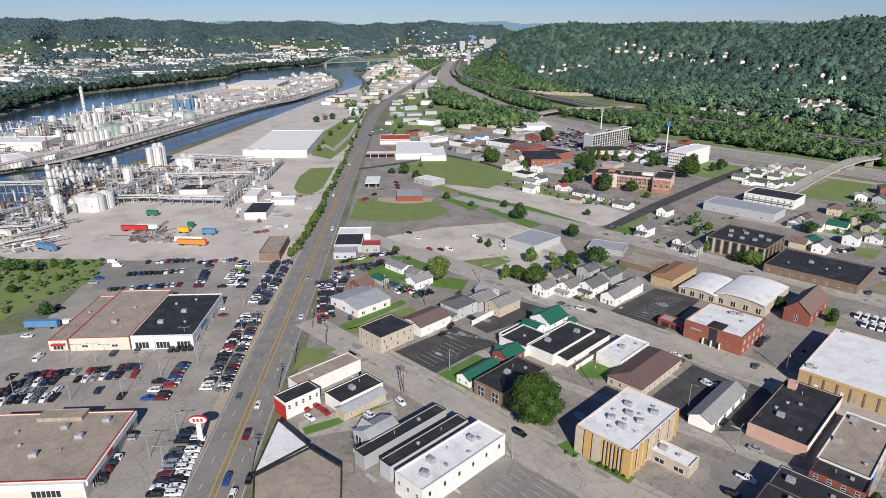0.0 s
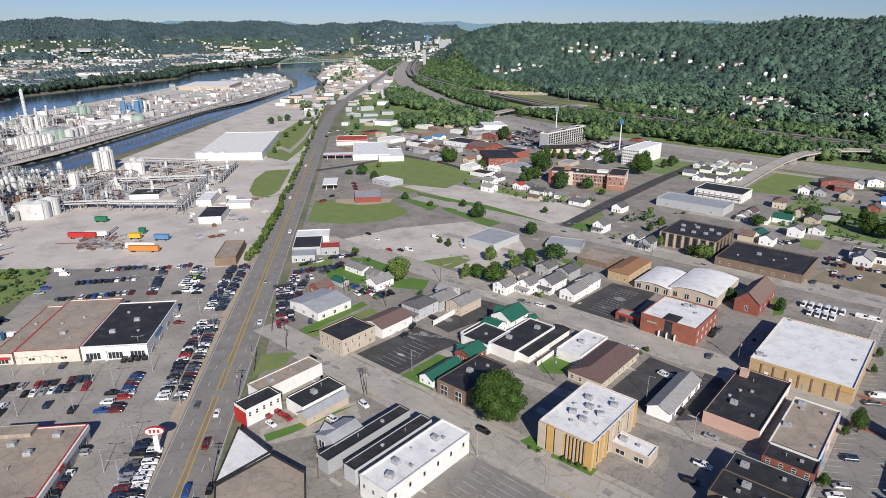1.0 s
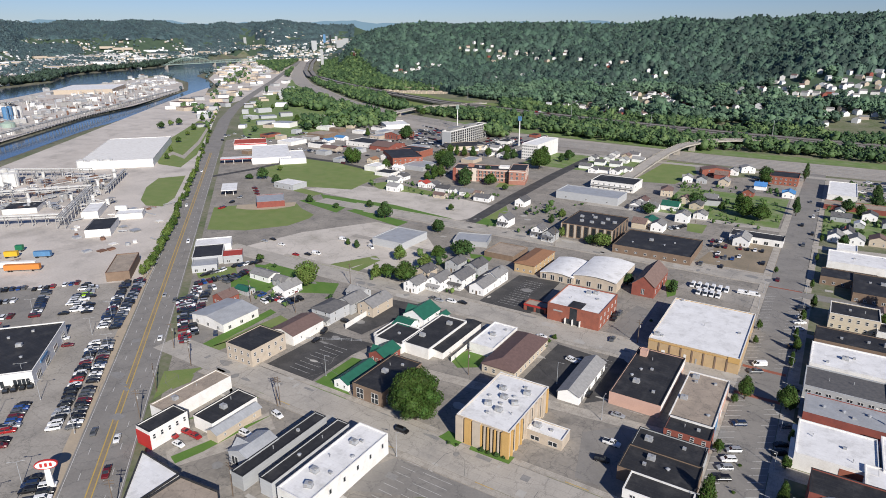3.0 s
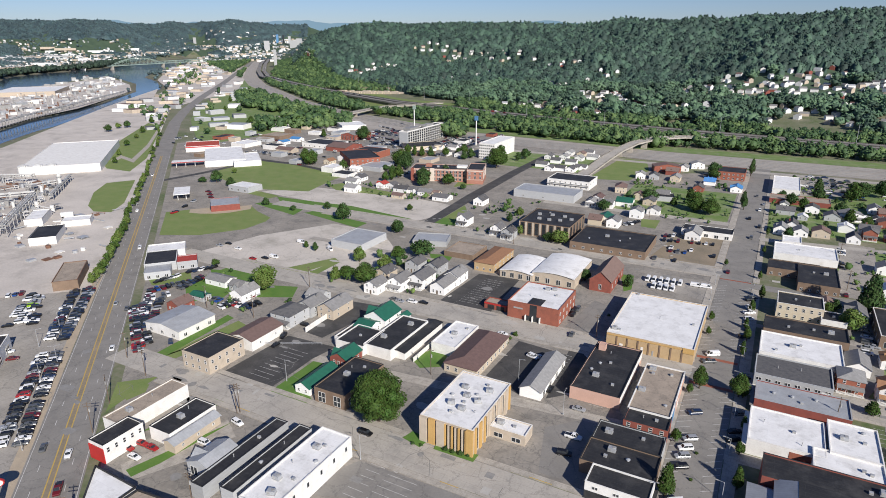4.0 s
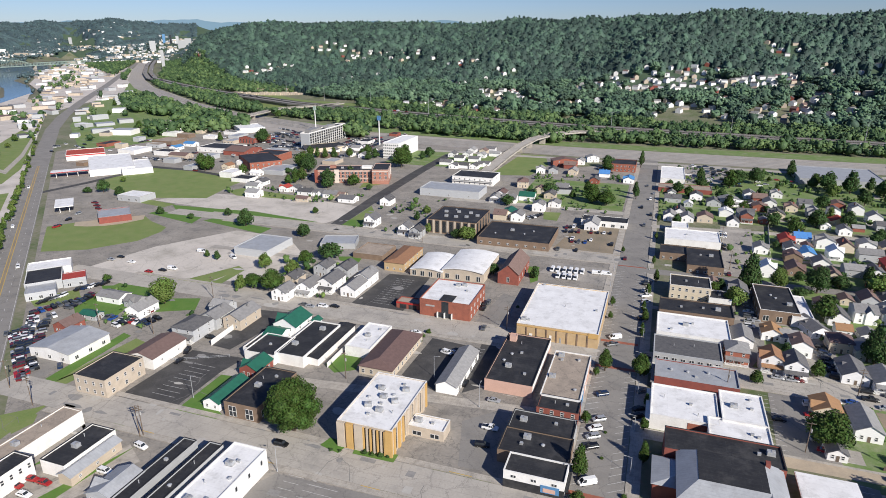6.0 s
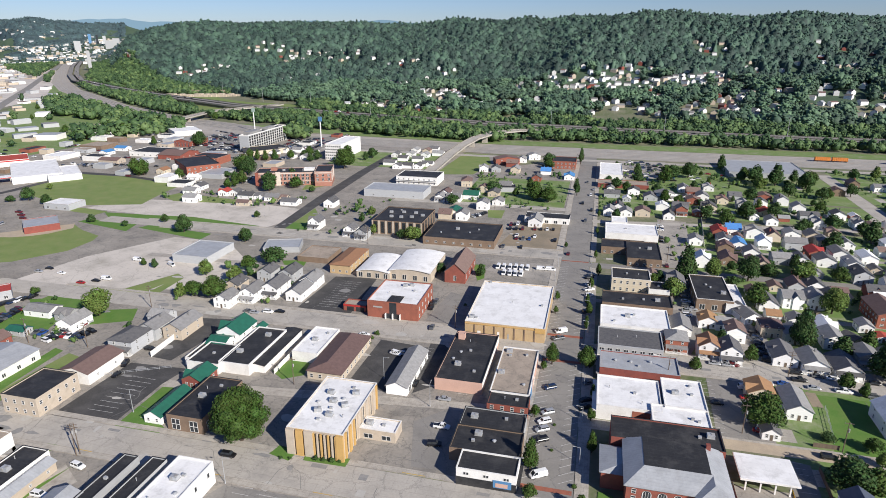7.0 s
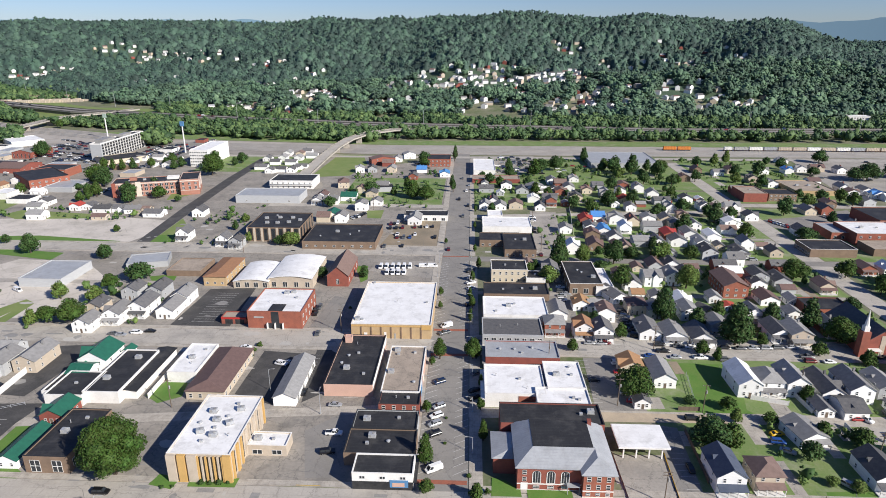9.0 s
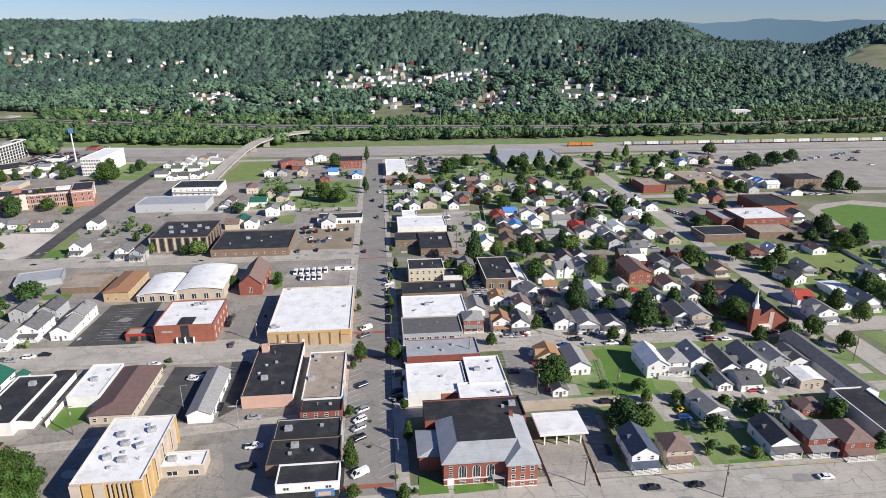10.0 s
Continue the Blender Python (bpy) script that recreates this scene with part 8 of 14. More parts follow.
flat_building(17.2, 194.3, 21.0, 19.8, 0.0, 5.6, "white_paint", "white_roof", "white-roofed brick shop row", accents=[('awning', 'w', 0, 1, 2.8, 3.2, 'white_paint', 1.4), ('brick_end', 's', 0.55, 1.0, 0, 4.6, 'brick_red', 0.1)], coping='white_paint', wins=[('w', 3, 3.0, 2.2, 0.4, 'bays')], units=[('vent', 0.2, 0.6, 0), ('small', 0.6, 0.5, 0), ('vent', 0.7, 0.2, 0)])
flat_building(35.2, 196.8, 13.4, 18.6, 0.0, 6.2, "white_paint", "white_roof", "white rear building with stained roof", coping='white_paint', units=[('box', 0.3, 0.5, 0), ('small', 0.7, 0.5, 0), ('fan', 0.7, 0.8, 0)])
flat_building(33.0, 183.3, 17.8, 10.4, 0.0, 6.0, "white_paint", "white_roof", "bright white flat-roofed annex", coping='white_paint', units=[('small', 0.8, 0.3, 0), ('small', 0.7, 0.4, 0)])
flat_building(21.6, 216.1, 28.2, 13.5, 0.0, 5.8, "brick_red", "grey_roof", "brick shop with a pale grey metal roof", accents=[('awning', 'w', 0, 1, 2.8, 3.2, 'steel_grey', 1.2), ('ochre_wall', 'e', 0.1, 0.8, 1, 4.6, 'ochre', 0.1)], coping='grey_roof', wins=[('w', 2, 4.0, 2.4, 0.4, 'bays')], units=[('fan', 0.2, 0.5, 0), ('fan', 0.4, 0.5, 0), ('small', 0.5, 0.3, 0), ('fan', 0.65, 0.6, 0)])
flat_building(19.2, 237.0, 25.0, 16.2, 0.0, 5.2, "siding_grey", "shingle_dark", "grey commercial hall with a dark metal roof", accents=[('white_base', 's', 0, 1, 0.0, 0.5, 'white_paint', 0.08), ('garage_door', 's', 0.86, 0.96, 0, 3.2, 'white_paint', 0.08)], coping='siding_grey', wins=[('s', 8, 1.8, 1.2, 2.6, 'bays'), ('w', 2, 3.0, 2.4, 0.4, 'bays')], units=[('vent', 0.6, 0.6, 0), ('vent', 0.3, 0.5, 0)])
flat_building(21.7, 257.3, 28.5, 20.0, 0.0, 5.6, "white_paint", "white_roof", "white-roofed two-storey shop row", coping='white_paint', units=[('box', 0.4, 0.5, 0), ('small', 0.5, 0.6, 0), ('small', 0.2, 0.2, 0)])
flat_building(23.5, 276.8, 30.8, 14.2, 0.0, 6.0, "brick_brown", "black_roof", "dark flat-roofed shop row", units=[('small', 0.3, 0.4, 0), ('small', 0.6, 0.5, 0), ('box', 0.8, 0.5, 0)])
flat_building(21.7, 304.6, 18.5, 15.0, 0.0, 7.6, "siding_tan", "black_roof", "cream two-storey building with a black roof", coping='white_paint', wins=[('s', 6, 1.1, 1.6, 1.2, 'sash'), ('s', 6, 1.1, 1.6, 4.8, 'sash'), ('w', 4, 1.1, 1.6, 1.2, 'sash'), ('w', 4, 1.1, 1.6, 4.8, 'sash')], units=[('small', 0.4, 0.5, 0), ('vent', 0.7, 0.5, 0)])
flat_building(35.0, 298.9, 9.8, 10.6, 0.0, 4.6, "white_paint", "black_roof", "low annex with a white parapet", coping='white_paint', units=[('small', 0.5, 0.5, 0)])
flat_building(58.7, 299.6, 16.2, 31.7, 0.0, 6.0, "brick_brown", "black_roof", "brown brick medical office with a black roof", coping='white_paint', wins=[('s', 3, 2.4, 2.6, 0.8, 'bays'), ('w', 5, 1.4, 2.0, 0.8, 'bays')], units=[('box', 0.8, 0.3, 0), ('fan', 0.4, 0.6, 0), ('fan', 0.5, 0.5, 0)])
flat_building(67.6, 295.5, 8.5, 25.6, 0.0, 5.0, "white_paint", "white_roof", "white flat-roofed store beside houses", coping='white_paint')
flat_building(25.3, 392.1, 31.6, 22.6, 0.0, 5.0, "white_paint", "white_roof", "white commercial building with a white roof", coping='white_paint', units=[('small', 0.4, 0.5, 0)])
flat_building(18.5, 413.1, 10.1, 13.0, 0.0, 5.0, "white_paint", "white_roof", "small white flat-roofed block", coping='white_paint')
flat_building(19.6, 362.0, 24.7, 14.9, 0.0, 4.6, "brick_brown", "black_roof", "brick motel wing with a dark roof", wins=[('s', 6, 1.4, 1.4, 0.8, 'bays')])
flat_building(30.5, 351.9, 18.2, 30.6, 0.0, 5.0, "brick_brown", "black_roof", "brick office with dark roof and green awning", wins=[('s', 5, 1.4, 1.4, 0.8, 'bays')], units=[('small', 0.4, 0.6, 0), ('box', 0.7, 0.6, 0)])
flat_building(14.4, 580.7, 19.9, 54.0, 0.0, 5.0, "white_paint", "white_roof", "white-roofed shop by the railway", coping='white_paint')
flat_building(23.8, 532.3, 40.8, 16.1, 0.0, 3.6, "brick_red", "brown_roof", "low red brick shop row by lots")
flat_building(-120.0, 375.8, 33.3, 33.5, 0.0, 9.2, "brick_brown", "black_roof", "three-storey brown office with a black roof", accents=[('window_strip', 's', 0.03642857142857142, 0.10642857142857143, 0.8, 8.4, 'glass', 0.08), ('window_strip', 's', 0.17928571428571427, 0.24928571428571428, 0.8, 8.4, 'glass', 0.08), ('window_strip', 's', 0.3221428571428572, 0.3921428571428571, 0.8, 8.4, 'glass', 0.08), ('window_strip', 's', 0.46499999999999997, 0.535, 0.8, 8.4, 'glass', 0.08), ('window_strip', 's', 0.6078571428571429, 0.6778571428571429, 0.8, 8.4, 'glass', 0.08), ('window_strip', 's', 0.7507142857142857, 0.8207142857142857, 0.8, 8.4, 'glass', 0.08), ('window_strip', 's', 0.8935714285714286, 0.9635714285714286, 0.8, 8.4, 'glass', 0.08), ('window_strip', 'e', 0.05500000000000001, 0.14500000000000002, 0.8, 8.4, 'glass', 0.08), ('window_strip', 'e', 0.255, 0.345, 0.8, 8.4, 'glass', 0.08), ('window_strip', 'e', 0.455, 0.545, 0.8, 8.4, 'glass', 0.08), ('window_strip', 'e', 0.6549999999999999, 0.745, 0.8, 8.4, 'glass', 0.08), ('window_strip', 'e', 0.855, 0.9450000000000001, 0.8, 8.4, 'glass', 0.08), ('pier', 's', 0, 0.02, 0, 8.9, 'stone_tan', 0.25), ('pier', 's', 0.12285714285714285, 0.16285714285714284, 0, 8.9, 'stone_tan', 0.25), ('pier', 's', 0.2657142857142857, 0.3057142857142857, 0, 8.9, 'stone_tan', 0.25), ('pier', 's', 0.40857142857142853, 0.44857142857142857, 0, 8.9, 'stone_tan', 0.25), ('pier', 's', 0.5514285714285714, 0.5914285714285714, 0, 8.9, 'stone_tan', 0.25), ('pier', 's', 0.6942857142857143, 0.7342857142857143, 0, 8.9, 'stone_tan', 0.25), ('pier', 's', 0.8371428571428571, 0.8771428571428571, 0, 8.9, 'stone_tan', 0.25), ('pier', 's', 0.98, 1, 0, 8.9, 'stone_tan', 0.25)], name='office_building', coping='black_roof', units=[('box', 0.2, 0.6, 0), ('box', 0.3, 0.3, 0), ('box', 0.45, 0.65, 0), ('box', 0.5, 0.3, 0), ('box', 0.7, 0.65, 0), ('box', 0.7, 0.35, 0), ('box', 0.88, 0.5, 0), ('small', 0.35, 0.8, 0)], wins=[('s', 7, 1.3, 7.0, 1.0, 'bays'), ('e', 5, 1.3, 7.0, 1.0, 'bays')])
flat_building(-77.0, 364.1, 44.1, 35.5, 0.0, 5.0, "brick_brown", "black_roof", "long brick building with a black roof", units=[('box', 0.4, 0.55, 0), ('fan', 0.2, 0.3, 0), ('small', 0.7, 0.6, 0), ('fan', 0.6, 0.4, 0)], wins=[('s', 8, 1.6, 1.2, 1.4, 'bays')])
house(-128.6, 301.5, 11.5, 28.5, 0.0, 5.0, 1.3, "brick_tan", "shingle_tan", "tan brick building with an orange-brown hipped roof", hip=4.0, wins=[('s', 3, 1.2, 1.2, 1.0, 'sash'), ('e', 5, 1.4, 1.2, 3.6, 'bays'), ('e', 5, 1.4, 1.2, 1.0, 'bays')], category='building')
flat_building(-150.5, 309.5, 18.5, 19.5, 0.0, 3.2, "brick_brown", "brown_roof", "low brown brick shop with a gravel roof")
flat_building(-178.0, 318.0, 21.0, 16.0, 18.0, 3.4, "siding_grey", "grey_roof", "low grey shop with a pale blue-grey roof", coping='grey_roof')
flat_building(-216.8, 295.4, 22.5, 26.7, 0.0, 4.6, "siding_grey", "grey_roof", "grey metal shop building on a concrete lot", coping='grey_roof')
flat_building(-152.3, 461.5, 49.0, 23.6, 0.0, 6.0, "siding_grey", "grey_roof", "blue-grey metal warehouse with a low roof", coping='grey_roof', name='warehouse', wins=[('s', 3, 1.2, 1.2, 1.2, 'bays')])
flat_building(-146.9, 508.6, 36.0, 25.5, 0.0, 7.0, "white_paint", "black_roof", "white two-storey motel with a dark roof", accents=[('balcony', 's', 0, 1, 3.0, 3.3, 'white_paint', 1.3), ('rail', 's', 0, 1, 4.1, 4.2, 'frame', 1.35)], coping='white_paint', wins=[('s', 8, 1.2, 1.4, 0.9, 'sash'), ('s', 8, 1.2, 1.4, 4.0, 'sash'), ('e', 3, 1.2, 1.4, 4.0, 'sash')])
flat_building(-254.6, 478.6, 56.8, 20.0, 18.9, 11.0, "brick_rose", "black_roof", "long rose brick school with a dark roof and stone trim", accents=[('stone_band', 's', 0, 1, 3.6, 3.9, 'beige', 0.1), ('stone_band', 's', 0, 1, 9.9, 10.6, 'beige', 0.15), ('portico', 's', 0.30, 0.37, 0, 11.6, 'beige', 0.5), ('corner_pier', 's', 0.0, 0.05, 0, 11.4, 'brick_red', 0.8)], name='school', coping='beige', wins=[('s', 15, 2.4, 2.2, 1.0, 'bays'), ('s', 15, 2.4, 2.4, 4.5, 'bays'), ('s', 15, 2.4, 2.0, 7.5, 'bays'), ('e', 5, 2.0, 2.2, 4.5, 'bays')], units=[('box', 0.4, 0.5, 0), ('box', 0.7, 0.5, 0), ('small', 0.2, 0.5, 0), ('fan', 0.55, 0.6, 0)], boxes=[(0.25, 0.6, 5, 4, 2.2, "brick_rose"), (0.78, 0.55, 9, 6, 1.8, "white_paint")])
flat_building(-226.6, 486.1, 14, 28, 18.9, 12.6, "brick_rose", "black_roof", "rose brick school pavilion with stone trim", accents=[('stone_band', 's', 0, 1, 3.6, 3.9, 'beige', 0.1), ('stone_band', 's', 0, 1, 11.0, 11.8, 'beige', 0.15), ('stone_band', 'e', 0, 1, 3.6, 3.9, 'beige', 0.1), ('stone_band', 'e', 0, 1, 11.0, 11.8, 'beige', 0.15), ('stone_pier', 'e', 0.2, 0.26, 3.9, 11, 'beige', 0.3), ('stone_pier', 'e', 0.74, 0.8, 3.9, 11, 'beige', 0.3)], name='school', coping='beige', wins=[('s', 3, 1.8, 2.4, 4.6, 'bays'), ('s', 3, 1.8, 2.0, 8.2, 'bays'), ('e', 5, 1.8, 5.0, 4.8, 'bays')])
glass_slab(-374, 646, 11, 86, 16.8)
flat_building(-260.3, 609.0, 17.6, 54.5, 0.0, 16.0, "white_paint", "white_roof", "white five-storey apartment block", name='apartment_block', coping='white_paint', wins=[('s', 8, 1.6, 1.5, 1.0, 'bays'), ('s', 8, 1.6, 1.5, 4.0, 'bays'), ('s', 8, 1.6, 1.5, 7.0, 'bays'), ('s', 8, 1.6, 1.5, 10.0, 'bays'), ('s', 8, 1.6, 1.5, 13.0, 'bays'), ('w', 4, 1.6, 1.5, 4.0, 'bays'), ('w', 4, 1.6, 1.5, 7.0, 'bays'), ('w', 4, 1.6, 1.5, 10.0, 'bays'), ('w', 4, 1.6, 1.5, 13.0, 'bays')])
flat_building(-350.5, 605.7, 40.8, 30.4, 48.2, 5.0, "siding_tan", "black_roof", "long low building with a dark roof")
flat_building(-368.1, 508.8, 30.2, 49.4, 48.2, 8.0, "brick_red", "black_roof", "red brick school annex with dark roof", wins=[('s', 6, 1.6, 1.6, 1.2, 'bays'), ('s', 6, 1.6, 1.6, 4.4, 'bays')])
flat_building(-292.3, 212.3, 16.2, 22.0, 48.2, 4.8, "siding_grey", "black_roof", "grey shop with a black roof", coping='white_paint')
flat_building(-305.3, 226.1, 20.5, 14.4, 48.2, 4.2, "white_paint", "white_roof", "low white shop with a white flat roof", coping='white_paint')
flat_building(-281.2, 201.2, 12.9, 14.2, 48.2, 4.0, "siding_grey", "grey_roof", "pale grey metal shop front", coping='grey_roof', wins=[('s', 3, 1.6, 1.6, 0.6, 'bays')])
flat_building(-278.2, 217.9, 10.3, 10.7, 48.2, 4.6, "siding_grey", "roof_red", "small shop with a red roof", coping='roof_red', wins=[('s', 2, 1.6, 1.6, 0.6, 'bays')])
flat_building(-567.9, 487.0, 35.7, 35.4, 48.2, 6.0, "white_paint", "roof_red", "white store with a red roof", accents=[('fascia', 's', 0, 1, 4.6, 5.6, 'red_paint', 0.2)], coping='white_paint')
flat_building(-499.7, 454.1, 37.7, 78.2, 48.2, 6.0, "white_paint", "white_roof", "large white store with a white roof", coping='white_paint')
flat_building(-467.9, 452.9, 25.8, 46.9, 48.2, 5.4, "white_paint", "white_roof", "white store wing with white roof", coping='white_paint')
flat_building(-354.9, 317.9, 20.1, 22.4, 48.2, 4.5, "brick_red", "grey_roof", "red brick shop with a grey roof")
flat_building(-633.9, 380.1, 66.0, 146.0, 48.2, 7.5, "white_paint", "white_paint", "large white storage warehouse", name='warehouse', coping='white_paint')
flat_building(-396.0, 210.1, 14.9, 27.7, 48.2, 5.0, "white_paint", "black_roof", "white store with a black roof in the yard", coping='black_roof')
flat_building(-315.1, 174.4, 11.5, 30.3, 48.2, 5.0, "brick_brown", "brown_roof", "derelict low building with a rusty brown roof", coping='rust')
flat_building(-493.1, 208.0, 21.9, 20.2, 48.2, 4.0, "white_paint", "black_roof", "small white plant office with a dark roof")
flat_building(-440.4, 229.9, 10.8, 26.2, 48.2, 5.0, "white_paint", "white_roof", "white plant shed with a white roof")
flat_building(-411.0, 239.2, 17.4, 12.1, 48.2, 4.0, "white_paint", "white_roof", "low white plant building")
flat_building(252.2, 380.4, 32.3, 26.2, 0.0, 7.6, "brick_red", "white_roof", "red brick school with a white roof", name='school', wins=[('s', 6, 1.6, 1.4, 4.6, 'bays')], coping='concrete', units=[('box', 0.3, 0.5, 0), ('small', 0.6, 0.5, 0)])
flat_building(233.2, 386.7, 14.4, 22.0, 0.0, 5.5, "brick_red", "grey_roof", "red brick school wing with grey roof", coping='concrete', wins=[('s', 3, 1.6, 2.0, 1.4, 'bays')])
flat_building(210.6, 353.3, 26.5, 18.1, 0.0, 5.0, "brick_brown", "black_roof", "tan brick office with a dark roof", coping='white_paint', wins=[('w', 6, 2.0, 1.8, 0.8, 'bays')])
flat_building(247.6, 355.7, 25.1, 16.8, 0.0, 4.5, "brick_brown", "brown_roof", "low tan brick school hall")
flat_building(282.0, 415.1, 26.2, 32.9, 0.0, 7.0, "brick_red", "black_roof", "large brick gymnasium with a dark roof")
flat_building(219.5, 481.0, 17.6, 24.4, 0.0, 7.0, "brick_red", "brown_roof", "red brick corner building", units=[('small', 0.5, 0.5, 0)])
flat_building(241.4, 480.1, 21.1, 16.4, 0.0, 6.0, "brick_brown", "black_roof", "two-storey office with dark window bands", wins=[('s', 6, 1.6, 1.2, 1.0, 'bays'), ('s', 6, 1.6, 1.2, 3.8, 'bays')])
flat_building(351.6, 479.2, 24.6, 21.6, 0.0, 9.0, "brick_brown", "black_roof", "three-storey brown brick apartment building", wins=[('s', 6, 1.2, 1.4, 1.0, 'sash'), ('s', 6, 1.2, 1.4, 4.0, 'sash'), ('s', 6, 1.2, 1.4, 7.0, 'sash')])
flat_building(276.8, 510.6, 31.7, 37.9, 0.0, 4.0, "brick_tan", "brown_roof", "low tan factory with roof vents", units=[('box', 0.3, 0.5, 0), ('box', 0.6, 0.5, 0)])
flat_building(149.8, 622.0, 65.4, 59.0, 0.0, 5.0, "grey_roof", "grey_roof", "long pale blue-grey railway shed", name='warehouse')
flat_building(159.7, 160.7, 12.1, 24.8, 0.0, 5.2, "white_paint", "black_roof", "long white block building with a black roof", coping='white_paint')
flat_building(165.0, 268.6, 19.3, 13.8, 0.0, 4.5, "brick_red", "black_roof", "flat brick church annex with a dark roof")


# ---- houses ----
house(74.6, 150.8, 8.2, 12.5, 0.0, 5.6, 2.6, "siding", "shingle_blue", "two-storey white-sided house with a navy shingle roof and front porch", porch=2.2)
house(85.6, 150.0, 8.0, 8.6, 0.0, 5.4, 2.0, "siding_tan", "shingle_brown", "two-storey", hip=3.5, porch=2.0)
house(107.8, 171.6, 9.0, 11.0, 10.0, 3.6, 2.0, "siding", "shingle_grey", "", porch=1.8)
house(120.0, 153.2, 9.0, 12.5, 0.0, 4.2, 2.8, "siding", "shingle_dark", "", porch=2.2)
house(131.4, 151.0, 8.6, 9.0, 0.0, 5.8, 2.2, "brick_red", "shingle_grey", "two-storey", hip=3.5, porch=2.4)
house(141.6, 149.4, 9.6, 11.5, 0.0, 5.6, 2.4, "brick_red", "shingle_brown", "two-storey", hip=3.5, porch=2.0)
house(142.5, 168.8, 8.0, 7.0, 0.0, 2.8, 1.3, "brick_red", "shingle_brown", "small red brick garage with a brown roof", hip=2.5)
house(133.4, 161.3, 6.0, 7.0, 0.0, 2.6, 1.4, "siding", "shingle_grey", "small white garage with a grey roof")
house(100.7, 201.7, 8.5, 15.0, 0.0, 5.2, 2.6, "siding", "white_roof", "white two-storey house with a white metal roof")
house(108.8, 200.7, 9.0, 10.0, 0.0, 5.4, 2.4, "siding", "shingle_grey", "two-storey", hip=3.0, porch=1.8)
house(117.8, 201.5, 8.0, 13.0, 0.0, 5.6, 2.6, "siding", "shingle_grey", "two-storey")
house(127.9, 198.7, 8.0, 15.0, 0.0, 4.2, 2.4, "siding", "shingle_dark", "")
house(137.6, 198.5, 8.5, 14.0, 0.0, 5.6, 2.6, "siding", "shingle_grey", "two-storey")
house(149.0, 200.5, 8.0, 12.0, 0.0, 4.6, 2.2, "siding_grey", "shingle_grey", "two-storey")
house(130.4, 187.1, 11.0, 8.0, 90.0, 3.2, 2.0, "siding", "shingle_dark", "")
house(157.8, 201.1, 8.0, 12.0, 0.0, 3.4, 2.0, "siding", "shingle_dark", "")
house(153.3, 185.9, 9.0, 9.0, 0.0, 3.6, 0.8, "stone_tan", "white_roof", "small tan block house with a white roof")
house(146.8, 187.9, 5.0, 6.0, 0.0, 2.6, 1.2, "siding", "shingle_grey", "small white backyard shed")
house(121.3, 187.0, 5.5, 8.0, 0.0, 2.6, 1.5, "siding", "shingle_dark", "small white garage with a dark roof")
house(167.0, 193.7, 8.5, 44.0, 0.0, 4.0, 2.0, "siding", "shingle_dark", "long white row building with a dark roof")
house(60.9, 188.8, 5.5, 7.0, 0.0, 2.8, 1.6, "siding", "shingle_dark", "small white garden shed with a dark roof")
house(62.9, 212.4, 9.0, 9.0, 0.0, 3.4, 2.2, "siding_tan", "shingle_tan", "")
house(72.4, 206.1, 8.0, 14.0, 0.0, 3.8, 2.2, "siding", "shingle_grey", "")
house(77.3, 242.8, 9.0, 13.0, 0.0, 3.6, 2.4, "siding", "shingle_dark", "")
house(87.1, 239.7, 9.0, 12.0, 0.0, 3.6, 2.2, "siding", "shingle_grey", "", porch=1.8)
house(97.8, 238.6, 9.5, 13.0, 0.0, 3.4, 2.6, "siding", "shingle_dark", "", porch=1.8)
house(132.0, 243.9, 9.0, 13.0, 0.0, 3.6, 2.4, "siding", "shingle_dark", "", porch=2)
house(138.3, 240.0, 9.0, 12.0, 0.0, 5.2, 2.2, "siding_tan", "shingle_grey", "two-storey", porch=2)
house(53.4, 268.5, 8.0, 8.0, 0.0, 3.6, 2.0, "siding", "shingle_tan", "")
house(49.8, 241.4, 8.0, 9.0, 0.0, 5.0, 2.4, "siding", "shingle_tan", "two-storey", porch=1.8)
house(57.4, 239.3, 8.0, 10.0, 0.0, 5.0, 2.6, "siding", "shingle_dark", "two-storey", porch=1.8)
house(37.6, 243.2, 8.5, 9.0, 0.0, 5.6, 1.8, "brick_red", "shingle_grey", "two-storey", hip=3.4, porch=1.8)
house(60.4, 267.6, 8.0, 8.0, 90.0, 3.2, 1.8, "siding", "shingle_grey", "")
house(71.1, 280.6, 8.0, 14.0, 20.0, 3.2, 2.0, "siding", "shingle_grey", "")
house(78.2, 266.2, 9.0, 9.0, 0.0, 4.8, 1.8, "siding_tan", "shingle_brown", "two-storey", hip=3)
house(83.0, 282.6, 7.0, 6.0, 90.0, 3.0, 1.6, "siding", "shingle_tan", "small")
house(86.1, 262.0, 8.0, 9.0, 0.0, 4.4, 2.0, "siding_grey", "shingle_grey", "")
house(91.7, 279.5, 7.0, 7.0, 0.0, 3.0, 1.6, "siding", "shingle_grey", "small")
house(100.2, 261.5, 8.0, 11.0, 0.0, 4.6, 2.0, "siding", "shingle_grey", "two-storey")
house(109.8, 265.9, 6.0, 7.0, 30.0, 2.6, 1.4, "siding_grey", "shingle_dark", "small grey garage with a dark roof")
house(118.6, 279.3, 6.0, 7.0, 0.0, 3.2, 1.6, "siding", "shingle_grey", "small white garage with a grey roof")
house(122.1, 270.0, 6.0, 5.0, 0.0, 2.4, 0.8, "siding", "roof_red", "small red-roofed shed in a back yard")
house(94.9, 301.2, 11.0, 9.0, 90.0, 5.4, 2.2, "siding", "shingle_grey", "two-storey")
